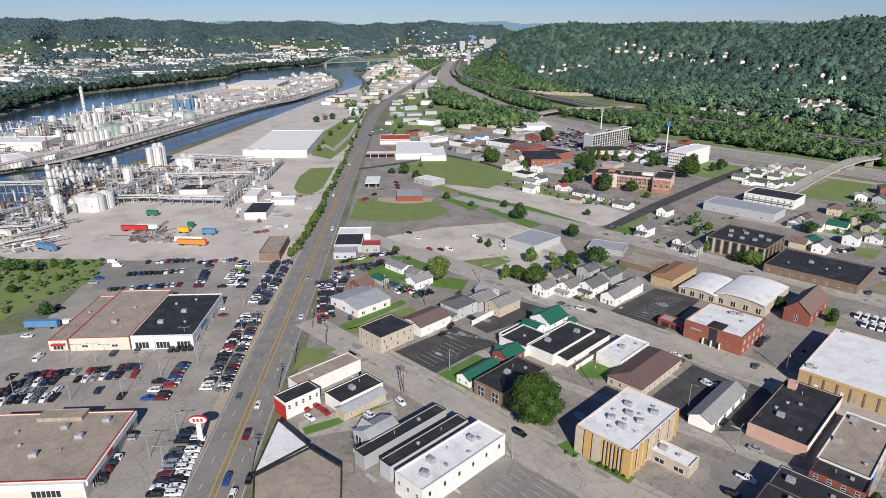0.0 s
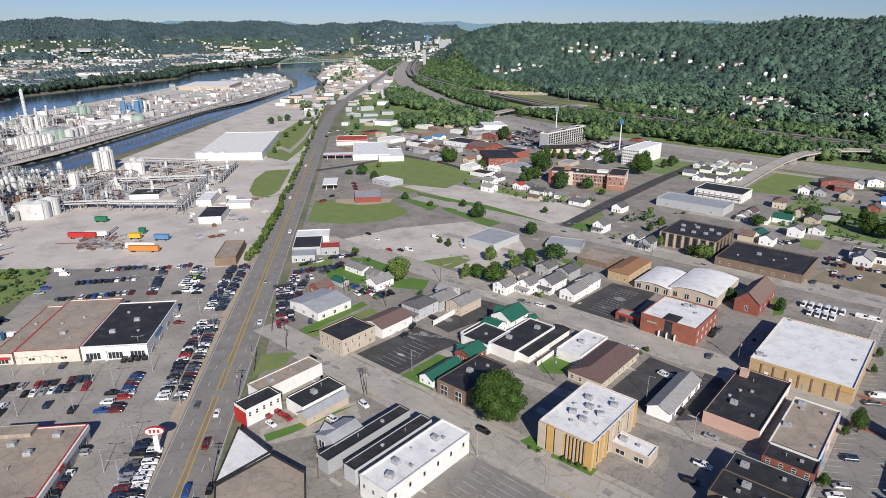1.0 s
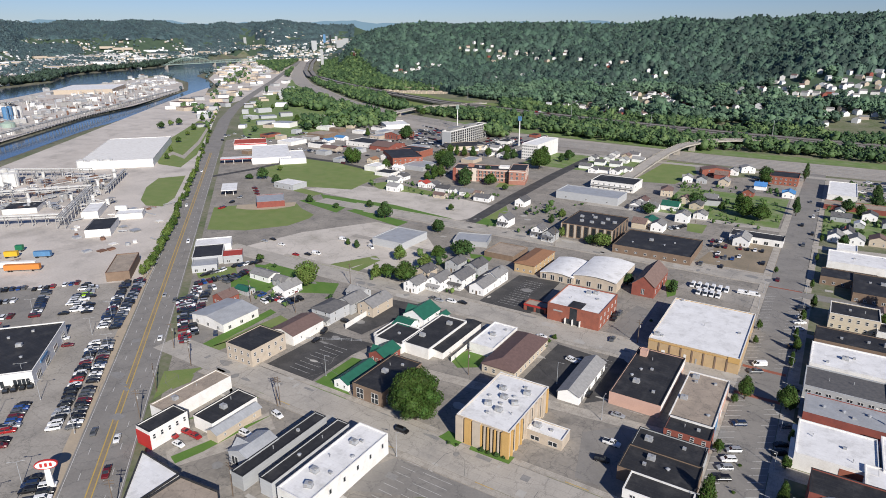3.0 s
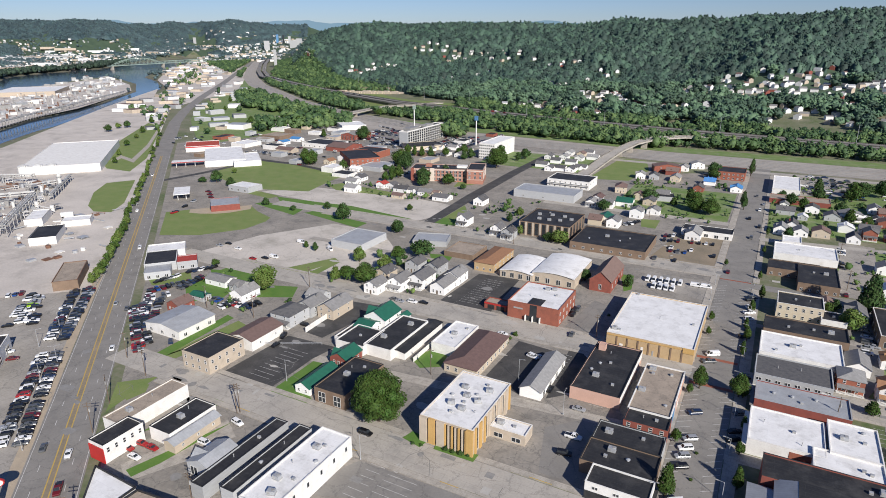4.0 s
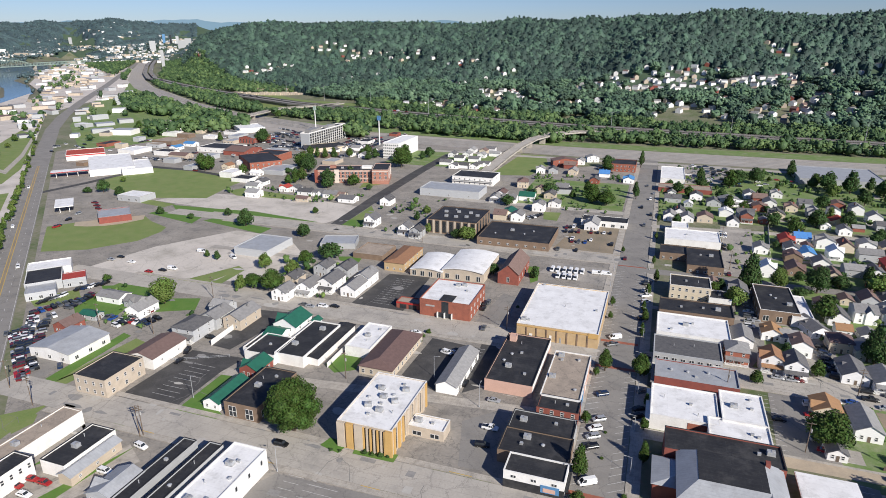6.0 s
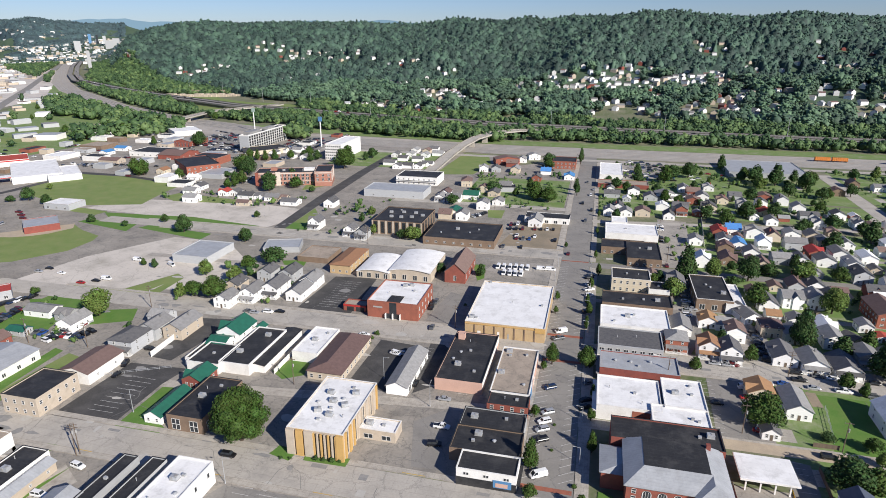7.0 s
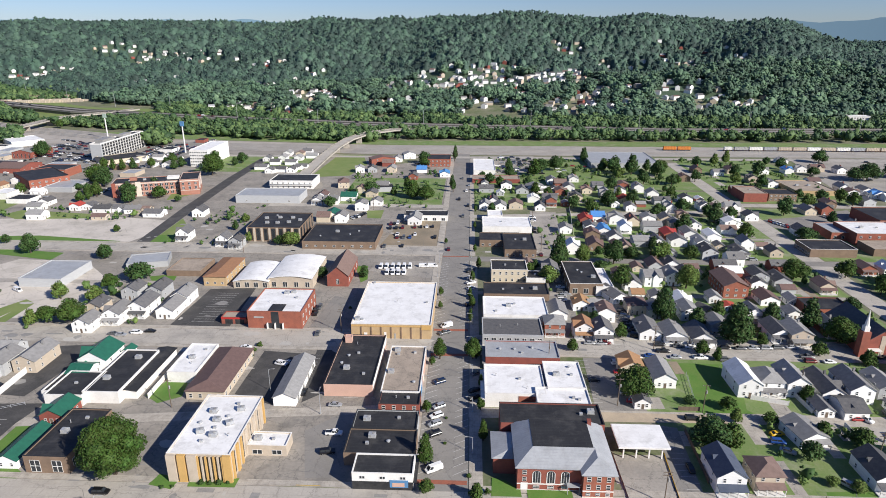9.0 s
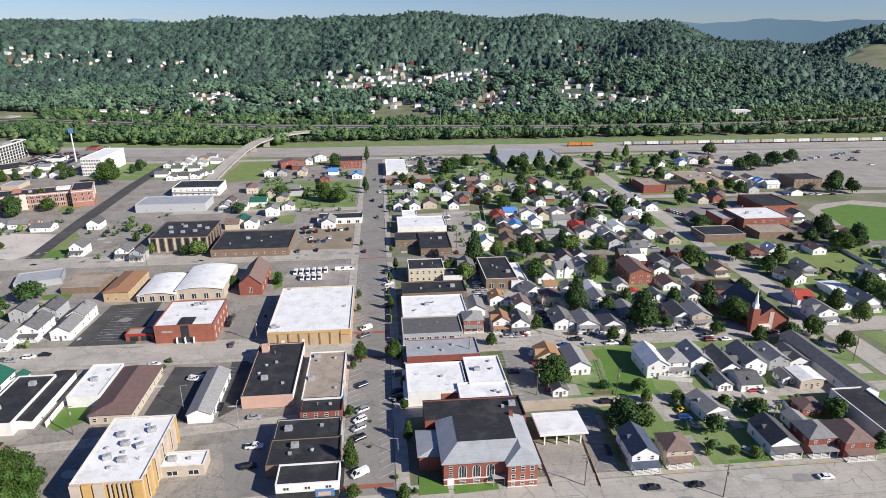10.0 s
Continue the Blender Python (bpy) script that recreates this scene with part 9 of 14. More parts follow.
house(105.3, 302.5, 8.0, 11.0, 0.0, 5.4, 2.4, "siding", "shingle_grey", "two-storey")
house(113.8, 307.3, 8.0, 10.0, 0.0, 4.4, 2.2, "siding", "shingle_dark", "")
house(130.7, 292.6, 12.0, 20.0, 0.0, 6.4, 2.6, "brick_red", "shingle_brown", "two-storey brick apartment house with a brown roof", wins=[('s', 3, 1.4, 1.3, 1.0, 'sash'), ('s', 3, 1.4, 1.3, 3.8, 'sash'), ('w', 6, 1.2, 1.3, 1.0, 'sash'), ('w', 6, 1.2, 1.3, 3.8, 'sash')])
house(150.0, 305.1, 9.0, 10.0, 0.0, 5.2, 2.2, "siding_grey", "shingle_dark", "two-storey")
house(147.1, 298.1, 8.0, 8.0, 0.0, 3.4, 2.0, "siding", "shingle_dark", "")
house(160.5, 303.5, 9.0, 12.0, 0.0, 3.4, 2.2, "siding_grey", "shingle_dark", "")
house(143.8, 279.8, 9.0, 11.0, 0.0, 3.0, 2.0, "siding", "shingle_brown", "white garage with a brown shingle roof")
house(155.1, 278.1, 6.0, 8.0, 0.0, 2.8, 1.6, "siding", "shingle_grey", "small white garage behind a house")
house(147.9, 262.7, 7.0, 7.0, 0.0, 3.0, 1.8, "siding", "shingle_grey", "small")
house(199.4, 256.6, 12.0, 9.0, 90.0, 3.2, 2.2, "siding", "roof_red", "")
house(211.3, 281.8, 9.0, 13.0, 20.0, 3.2, 2.2, "siding", "shingle_dark", "")
house(223.6, 264.2, 14.0, 9.0, 90.0, 3.0, 0.8, "siding", "white_roof", "white carport with a pale flat roof")
house(195.8, 237.2, 9.0, 12.0, 0.0, 5.2, 2.2, "siding", "shingle_grey", "two-storey", porch=1.8)
house(254.0, 277.1, 10.0, 12.0, 0.0, 4.6, 2.2, "siding", "shingle_grey", "two-storey")
house(147.4, 394.7, 8.0, 10.0, 0.0, 5.0, 2.2, "siding", "shingle_grey", "two-storey")
house(174.0, 401.0, 10.0, 9.0, 0.0, 5.0, 2.0, "siding", "white_roof", "white two-storey house with a pale roof")
house(138.1, 342.7, 9.0, 12.0, 0.0, 5.0, 2.4, "siding_grey", "shingle_dark", "two-storey")
house(79.2, 407.2, 8.0, 11.0, 0.0, 4.2, 2.2, "brick_red", "roof_red", "", chimney=True, wins=WIN_2)
house(89.0, 414.4, 9.0, 9.0, 90.0, 4.2, 2.6, "siding", "roof_blue", "", chimney=False, wins=WIN_2)
house(87.1, 386.3, 8.5, 12.0, 0.0, 3.4, 1.9, "siding", "roof_blue", "", chimney=False, wins=WIN_2)
house(100.5, 409.6, 10.0, 10.0, 0.0, 5.0, 2.2, "siding", "shingle_grey", "two-storey", chimney=False, wins=WIN_2)
house(110.7, 407.0, 8.0, 11.0, 180.0, 4.0, 2.6, "siding_tan", "shingle_brown", "", chimney=True, wins=WIN_2)
house(121.9, 409.4, 9.0, 9.0, 0.0, 5.0, 1.9, "siding", "shingle_grey", "two-storey", chimney=False, wins=WIN_2)
house(119.7, 391.9, 8.5, 12.0, 90.0, 4.6, 2.2, "siding_grey", "shingle_grey", "two-storey", chimney=False, wins=WIN_2)
house(134.5, 410.5, 10.0, 10.0, 0.0, 4.0, 2.6, "siding_tan", "shingle_dark", "", chimney=False, wins=WIN_2)
house(80.4, 393.0, 8.0, 11.0, 0.0, 3.6, 1.9, "siding", "shingle_dark", "", chimney=True, wins=WIN_2)
house(78.4, 377.0, 9.0, 9.0, 180.0, 3.6, 2.2, "brick_brown", "shingle_brown", "", chimney=False, wins=WIN_2)
house(76.1, 356.4, 8.5, 12.0, 0.0, 3.2, 2.6, "brick_brown", "shingle_brown", "", chimney=False, wins=WIN_2)
house(105.3, 363.1, 10.0, 10.0, 90.0, 4.2, 1.9, "siding_grey", "shingle_grey", "", chimney=False, wins=WIN_2)
house(113.9, 359.2, 8.0, 11.0, 0.0, 5.0, 2.2, "siding", "shingle_dark", "two-storey", chimney=True, wins=WIN_2)
house(91.8, 372.0, 9.0, 9.0, 0.0, 3.0, 2.6, "siding", "shingle_grey", "", chimney=False, wins=WIN_2)
house(125.7, 375.8, 8.5, 12.0, 180.0, 4.6, 1.9, "brick_red", "roof_red", "two-storey", chimney=False, wins=WIN_2)
house(127.8, 364.6, 10.0, 10.0, 0.0, 4.0, 2.2, "siding", "shingle_dark", "", chimney=False, wins=WIN_2)
house(62.4, 465.6, 8.0, 11.0, 90.0, 3.6, 2.6, "siding", "shingle_dark", "", chimney=True, wins=WIN_2)
house(73.6, 487.2, 9.0, 9.0, 0.0, 4.0, 1.9, "brick_red", "shingle_brown", "", chimney=False, wins=WIN_2)
house(82.7, 503.7, 8.5, 12.0, 0.0, 3.6, 2.2, "siding", "shingle_grey", "", chimney=False, wins=WIN_2)
house(82.6, 469.4, 10.0, 10.0, 180.0, 4.0, 2.6, "siding_tan", "shingle_dark", "", chimney=False, wins=WIN_2)
house(95.5, 494.7, 8.0, 11.0, 0.0, 3.6, 1.9, "siding_tan", "shingle_brown", "", chimney=True, wins=WIN_2)
house(106.2, 505.5, 9.0, 9.0, 90.0, 4.6, 2.2, "siding_grey", "shingle_dark", "two-storey", chimney=False, wins=WIN_2)
house(108.0, 482.2, 8.5, 12.0, 0.0, 4.0, 2.6, "siding_grey", "shingle_grey", "", chimney=False, wins=WIN_2)
house(128.3, 511.9, 10.0, 10.0, 0.0, 3.8, 1.9, "brick_red", "shingle_brown", "", chimney=False, wins=WIN_2)
house(138.1, 500.6, 8.0, 11.0, 180.0, 5.0, 2.2, "siding", "shingle_grey", "two-storey", chimney=True, wins=WIN_2)
house(144.0, 480.1, 9.0, 9.0, 0.0, 4.6, 2.6, "siding", "shingle_grey", "two-storey", chimney=False, wins=WIN_2)
house(145.8, 460.7, 8.5, 12.0, 90.0, 4.0, 1.9, "siding_grey", "shingle_dark", "", chimney=False, wins=WIN_2)
house(119.8, 466.8, 10.0, 10.0, 0.0, 3.0, 2.2, "siding_tan", "roof_red", "", chimney=False, wins=WIN_2)
house(146.2, 441.5, 8.0, 11.0, 0.0, 4.0, 2.6, "siding", "shingle_grey", "", chimney=True, wins=WIN_2)
house(49.9, 464.7, 9.0, 9.0, 180.0, 3.6, 1.9, "siding", "white_roof", "", chimney=False, wins=WIN_2)
house(71.4, 526.8, 8.5, 12.0, 0.0, 3.6, 2.2, "siding", "shingle_grey", "", chimney=False, wins=WIN_2)
house(77.1, 514.6, 10.0, 10.0, 90.0, 4.0, 2.6, "brick_red", "shingle_brown", "", chimney=False, wins=WIN_2)
house(91.4, 535.8, 8.0, 11.0, 0.0, 3.4, 1.9, "siding", "shingle_grey", "", chimney=True, wins=WIN_2)
house(165.9, 467.5, 9.0, 9.0, 0.0, 4.0, 2.2, "siding", "shingle_dark", "", chimney=False, wins=WIN_2)
house(172.6, 447.6, 8.5, 12.0, 180.0, 4.0, 2.6, "siding", "shingle_grey", "", chimney=False, wins=WIN_2)
house(177.3, 439.7, 10.0, 10.0, 0.0, 4.0, 1.9, "siding_tan", "shingle_brown", "", chimney=False, wins=WIN_2)
house(191.8, 444.9, 8.0, 11.0, 90.0, 4.4, 2.2, "siding", "shingle_grey", "", chimney=True, wins=WIN_2)
house(195.3, 421.5, 9.0, 9.0, 0.0, 3.6, 2.6, "siding", "shingle_dark", "", chimney=False, wins=WIN_2)
house(139.0, 379.0, 8.5, 12.0, 0.0, 4.4, 1.9, "siding", "shingle_grey", "", chimney=False, wins=WIN_2)
house(188.2, 542.1, 10.0, 10.0, 180.0, 4.0, 2.2, "brick_brown", "shingle_brown", "", chimney=False, wins=WIN_2)
house(210.7, 576.2, 8.0, 11.0, 0.0, 4.0, 2.6, "brick_brown", "shingle_brown", "", chimney=True, wins=WIN_2)
house(226.4, 565.2, 9.0, 9.0, 90.0, 4.0, 1.9, "siding", "shingle_grey", "", chimney=False, wins=WIN_2)
house(242.3, 576.9, 8.5, 12.0, 0.0, 4.0, 2.2, "siding_tan", "shingle_brown", "", chimney=False, wins=WIN_2)
house(270.2, 575.1, 10.0, 10.0, 0.0, 3.6, 2.6, "siding", "shingle_grey", "", chimney=False, wins=WIN_2)
house(294.7, 578.2, 8.0, 11.0, 180.0, 4.0, 1.9, "siding", "roof_blue", "", chimney=True, wins=WIN_2)
house(309.7, 584.8, 9.0, 9.0, 0.0, 4.0, 2.2, "siding", "shingle_grey", "", chimney=False, wins=WIN_2)
house(326.2, 588.1, 8.5, 12.0, 90.0, 4.0, 2.6, "siding_tan", "shingle_brown", "", chimney=False, wins=WIN_2)
house(312.0, 626.8, 10.0, 10.0, 0.0, 3.4, 1.9, "siding", "shingle_grey", "", chimney=False, wins=WIN_2)
house(343.4, 581.4, 8.0, 11.0, 0.0, 4.0, 2.2, "siding", "shingle_grey", "", chimney=True, wins=WIN_2)
house(246.5, 540.3, 9.0, 9.0, 180.0, 4.0, 2.6, "siding_tan", "shingle_dark", "", chimney=False, wins=WIN_2)
house(255.2, 523.8, 8.5, 12.0, 0.0, 4.0, 1.9, "siding", "shingle_grey", "", chimney=False, wins=WIN_2)
house(293.8, 531.5, 10.0, 10.0, 90.0, 4.0, 2.2, "siding", "shingle_brown", "", chimney=False, wins=WIN_2)
house(306.0, 509.9, 8.0, 11.0, 0.0, 4.0, 2.6, "siding", "shingle_grey", "", chimney=True, wins=WIN_2)
house(304.5, 493.4, 9.0, 9.0, 0.0, 4.0, 1.9, "siding", "shingle_brown", "", chimney=False, wins=WIN_2)
house(319.9, 502.0, 8.5, 12.0, 180.0, 3.6, 2.2, "siding", "shingle_grey", "", chimney=False, wins=WIN_2)
house(321.4, 487.5, 10.0, 10.0, 0.0, 3.6, 2.6, "siding", "roof_blue", "", chimney=False, wins=WIN_2)
house(325.7, 478.3, 8.0, 11.0, 90.0, 4.0, 1.9, "siding", "white_roof", "", chimney=True, wins=WIN_2)
house(299.5, 463.9, 9.0, 9.0, 0.0, 4.0, 2.2, "siding_grey", "shingle_grey", "", chimney=False, wins=WIN_2)
house(345.2, 496.7, 8.5, 12.0, 0.0, 4.0, 2.6, "siding", "shingle_grey", "", chimney=False, wins=WIN_2)
house(329.8, 454.2, 10.0, 10.0, 180.0, 3.4, 1.9, "siding", "shingle_dark", "", chimney=False, wins=WIN_2)
house(267.9, 458.9, 8.0, 11.0, 0.0, 3.6, 2.2, "brick_brown", "shingle_brown", "", chimney=True, wins=WIN_2)
house(148.3, 330.6, 9.0, 9.0, 90.0, 5.0, 2.6, "siding", "shingle_grey", "two-storey", chimney=False, wins=WIN_2)
house(151.7, 373.9, 8.5, 12.0, 0.0, 4.4, 1.9, "siding", "white_roof", "", chimney=False, wins=WIN_2)
house(35.1, 445.0, 10.0, 10.0, 0.0, 4.0, 2.2, "siding_tan", "shingle_brown", "", chimney=False, wins=WIN_2)
house(18.8, 455.8, 8.0, 11.0, 180.0, 3.6, 2.6, "siding", "shingle_dark", "", chimney=True, wins=WIN_2)
house(31.6, 507.8, 9.0, 9.0, 0.0, 4.0, 1.9, "siding", "shingle_dark", "", chimney=False, wins=WIN_2)
house(14.6, 494.1, 8.5, 12.0, 90.0, 3.6, 2.2, "siding_grey", "shingle_dark", "", chimney=False, wins=WIN_2)
house(43.5, 492.1, 10.0, 10.0, 0.0, 3.2, 2.6, "siding_grey", "shingle_dark", "", chimney=False, wins=WIN_2)
house(-49.0, 538.9, 8.0, 11.0, 0.0, 3.6, 2.2, "brick_red", "shingle_dark", "", wins=WIN_1)
house(-43.5, 567.2, 9.0, 9.0, 90.0, 3.4, 2.6, "siding", "roof_blue", "", wins=WIN_1)
house(-21.4, 550.9, 8.5, 12.0, 0.0, 3.6, 1.9, "siding", "roof_blue", "", wins=WIN_1)
house(-71.5, 617.0, 8.0, 10.0, 0.0, 4.0, 2.2, "siding", "shingle_grey", "", wins=WIN_1)
house(-78.2, 593.9, 9.0, 11.0, 90.0, 4.0, 2.6, "brick_red", "shingle_brown", "", wins=WIN_1)
house(-65.2, 637.4, 8.5, 9.0, 0.0, 3.6, 1.9, "siding", "shingle_grey", "", wins=WIN_1)
house(-71.6, 568.1, 8.0, 12.0, 0.0, 4.0, 2.2, "siding_tan", "shingle_grey", "", wins=WIN_1)
house(-70.8, 500.2, 9.0, 10.0, 90.0, 4.0, 2.6, "siding", "shingle_grey", "", wins=WIN_1)
house(-76.4, 475.6, 8.5, 11.0, 0.0, 3.6, 1.9, "siding_tan", "shingle_dark", "", wins=WIN_1)
house(-86.8, 487.2, 8.0, 9.0, 0.0, 4.0, 2.2, "siding_tan", "shingle_brown", "", wins=WIN_1)
house(-92.1, 462.8, 9.0, 12.0, 90.0, 3.8, 2.6, "siding", "roof_green", "", wins=WIN_1)
house(-77.8, 435.6, 8.5, 10.0, 0.0, 5.4, 1.9, "siding", "shingle_grey", "two-storey", wins=WIN_1)
house(-113.8, 467.3, 8.0, 11.0, 0.0, 3.4, 2.2, "siding", "shingle_brown", "", wins=WIN_1)
house(-98.9, 405.8, 9.0, 9.0, 90.0, 4.0, 2.6, "siding_tan", "shingle_brown", "", wins=WIN_1)
house(-95.0, 414.7, 8.5, 12.0, 0.0, 3.6, 1.9, "siding", "roof_green", "", wins=WIN_1)
house(-86.8, 405.9, 8.0, 10.0, 0.0, 4.6, 2.2, "siding", "shingle_grey", "two-storey", wins=WIN_1)
house(-103.6, 452.2, 9.0, 11.0, 90.0, 3.4, 2.6, "siding", "shingle_grey", "", wins=WIN_1)
house(-68.8, 450.1, 8.5, 9.0, 0.0, 3.4, 1.9, "siding", "shingle_grey", "", wins=WIN_1)
house(-333.2, 593.9, 8.0, 11.0, 0.0, 3.4, 2.0, "siding", "shingle_dark", "", wins=WIN_1)
house(-331.4, 610.1, 8.0, 10.0, 90.0, 3.4, 2.0, "siding", "shingle_grey", "", wins=WIN_1)
house(-307.4, 581.7, 8.0, 12.0, 0.0, 3.4, 2.0, "siding", "shingle_dark", "", wins=WIN_1)
house(-316.7, 615.9, 8.0, 11.0, 90.0, 3.4, 2.0, "siding", "shingle_grey", "", wins=WIN_1)
house(-291.1, 581.0, 8.0, 10.0, 0.0, 3.4, 2.0, "siding", "shingle_dark", "", wins=WIN_1)
house(-295.7, 608.5, 8.0, 12.0, 90.0, 3.4, 2.0, "siding", "shingle_dark", "", wins=WIN_1)
house(-203.6, 615.3, 8.0, 11.0, 0.0, 3.4, 2.0, "siding", "shingle_dark", "", wins=WIN_1)
house(-190.2, 596.7, 8.0, 10.0, 90.0, 3.4, 2.0, "siding", "shingle_dark", "", wins=WIN_1)
house(-189.3, 620.9, 8.0, 12.0, 0.0, 3.4, 2.0, "siding", "shingle_grey", "", wins=WIN_1)
house(-174.5, 596.3, 8.0, 11.0, 90.0, 3.4, 2.0, "siding", "shingle_dark", "", wins=WIN_1)
house(-173.1, 620.2, 8.0, 10.0, 0.0, 3.4, 2.0, "siding", "shingle_grey", "", wins=WIN_1)
house(-196.5, 572.9, 8.0, 12.0, 90.0, 3.2, 2.0, "siding", "shingle_dark", "", wins=WIN_1)
house(-183.9, 559.7, 8.0, 11.0, 0.0, 3.2, 2.0, "siding", "shingle_dark", "", wins=WIN_1)
house(-174.8, 563.3, 8.0, 10.0, 90.0, 3.2, 2.0, "siding", "shingle_dark", "", wins=WIN_1)
house(-164.9, 564.2, 8.0, 12.0, 0.0, 3.2, 2.0, "siding", "shingle_dark", "", wins=WIN_1)
house(-158.6, 575.6, 8.0, 11.0, 90.0, 3.2, 2.0, "siding", "shingle_dark", "", wins=WIN_1)
house(-177.8, 643.4, 8.0, 10.0, 0.0, 3.4, 2.0, "siding_tan", "shingle_brown", "", wins=WIN_1)
house(-162.2, 631.5, 8.0, 12.0, 90.0, 3.4, 2.0, "siding", "shingle_grey", "", wins=WIN_1)
house(-191.2, 645.7, 8.0, 11.0, 0.0, 3.4, 2.0, "siding", "shingle_grey", "", wins=WIN_1)
house(-173.2, 656.5, 8.0, 10.0, 90.0, 3.4, 2.0, "siding", "shingle_dark", "", wins=WIN_1)
house(-177.1, 362.6, 8.0, 10.0, 0.0, 5.2, 3.0, "siding", "shingle_dark", "white two-storey gambrel house standing alone on grass", porch=1.8)
house(-189.7, 415.6, 8.0, 11.0, 0.0, 4.2, 2.6, "siding", "shingle_dark", "")
house(-221.5, 412.8, 10.0, 13.0, 90.0, 3.2, 1.8, "siding", "shingle_dark", "")
house(-263.5, 422.2, 9.0, 13.0, 90.0, 3.2, 1.8, "siding", "shingle_dark", "")
house(-251.3, 422.9, 8.0, 10.0, 90.0, 3.2, 1.8, "siding", "shingle_dark", "")
house(-240.1, 420.3, 8.0, 12.0, 90.0, 3.4, 1.8, "siding", "shingle_grey", "")
house(-255.4, 402.8, 6.0, 10.0, 90.0, 2.6, 1.4, "siding_tan", "shingle_brown", "")
house(-286.1, 426.5, 8.0, 8.0, 0.0, 3.6, 1.8, "siding", "roof_red", "")
house(-315.4, 424.4, 8.0, 11.0, 90.0, 3.4, 2.0, "siding", "shingle_grey", "")
house(-317.6, 439.8, 8.0, 10.0, 0.0, 3.4, 2.0, "siding", "shingle_dark", "")
house(-277.6, 428.6, 8.0, 8.0, 0.0, 3.4, 1.8, "siding", "shingle_dark", "")
house(-148.7, 353.3, 7.5, 9.0, 0.0, 4.8, 2.6, "siding", "shingle_dark", "two-storey", porch=1.6)
house(-139.3, 349.3, 7.5, 9.0, 0.0, 4.8, 2.4, "siding_grey", "shingle_dark", "two-storey", porch=1.6)
house(-149.6, 256.1, 9.0, 14.0, 0.0, 5.2, 2.6, "siding", "shingle_dark", "two-storey", porch=1.8)
house(-136.1, 255.9, 8.0, 16.0, 0.0, 4.2, 2.4, "siding", "shingle_grey", "")
house(-157.1, 247.5, 8.0, 12.0, 0.0, 5.0, 2.4, "siding", "shingle_grey", "two-storey", porch=1.8)
house(-151.2, 275.0, 8.0, 12.0, 0.0, 5.0, 2.2, "siding_grey", "shingle_dark", "two-storey")
house(-135.7, 268.0, 8.0, 12.0, 0.0, 5.0, 2.4, "siding", "shingle_grey", "two-storey")
house(-170.6, 254.6, 8.0, 10.0, 0.0, 4.6, 2.2, "siding_tan", "shingle_dark", "two-storey")
house(-162.8, 272.8, 8.0, 10.0, 0.0, 5.0, 2.2, "siding_grey", "shingle_dark", "two-storey")
house(-165.4, 237.7, 8.0, 10.0, 0.0, 4.6, 2.2, "siding", "shingle_grey", "two-storey")
house(-180.1, 190.7, 11.0, 13.0, 0.0, 5.6, 1.8, "siding_grey", "shingle_dark", "two-storey", hip=4, porch=2)
house(-177.8, 203.0, 9.0, 12.0, 0.0, 5.2, 2.2, "siding_grey", "shingle_grey", "two-storey")
house(-167.4, 207.2, 9.0, 15.0, 0.0, 5.0, 2.4, "siding_tan", "shingle_grey", "two-storey")
house(-182.1, 212.9, 8.0, 9.0, 90.0, 4.6, 2.0, "siding_grey", "shingle_grey", "two-storey")
house(-135.4, 154.6, 6.5, 17.0, 0.0, 3.0, 1.8, "siding", "roof_green", "", wins=[('s', 2, 0.9, 1.2, 0.9, 'sash')])
house(-136.1, 173.1, 8.0, 10.0, 0.0, 3.4, 2.2, "brick_red", "roof_green", "")
house(-234.7, 176.7, 8.0, 9.0, 0.0, 3.6, 2.2, "brick_red", "shingle_brown", "")
house(-241.6, 207.7, 8.0, 14.0, 90.0, 3.2, 1.4, "siding", "shingle_grey", "")
house(-235.0, 188.7, 5.0, 9.0, 90.0, 2.6, 1.0, "siding_grey", "roof_green", "small green metal shed")
house(-217.4, 200.4, 8.0, 12.0, 0.0, 4.0, 2.2, "siding", "shingle_grey", "")
house(-226.9, 206.4, 7.0, 8.0, 90.0, 3.4, 1.8, "siding_grey", "shingle_grey", "")
flat_building(-381.2, 364.8, 22, 16, 0, 4.5, "siding_grey", "white_roof", "low commercial building by the highway", wins=WIN_3)
flat_building(-437.5, 522.2, 12, 14, 0, 4.5, "siding_grey", "grey_roof", "low commercial building by the highway", wins=WIN_3)
flat_building(-477.6, 612.8, 14, 20, 0, 4.0, "stone_tan", "grey_roof", "low commercial building by the highway", wins=WIN_3)
flat_building(-542.9, 559.2, 18, 12, 0, 4.0, "siding_grey", "brown_roof", "low commercial building by the highway", wins=WIN_3)


# ---- buildings with a form of their own, placed ----
prism_building([(-139.5, 64.1), (-139.7, 82.3), (-157.6, 82.8)], 5.0, "white_paint", "white_roof", "wedge-shaped building with a white weathered roof")
prism_building([(-138.5, 63.8), (-126.3, 56.6), (-110.1, 72.8), (-124.4, 83.4), (-138.2, 81.9)], 5.0, "siding_tan", "brown_roof", "low building with a grey-brown roof and cream walls")
vault_building(-109.0, 298.0, 18.5, 25.8, 3.8, 1.3, "low hall under a shallow white vaulted roof")
vault_building(-89.3, 302.3, 22.8, 31.7, 5.2, 1.4, "community hall under a broad white vaulted roof")
civic_building(28.1, 152.3, 26.4, 22.0, 8.0)
flat_building(27.0, 169.1, 31.9, 11.2, 0, 8.5, "brick_red", "black_roof", "brick rear wing with a dark flat roof", units=[("small", .8, .5, 0), ("box", .9, .6, 0)], coping="black_roof")
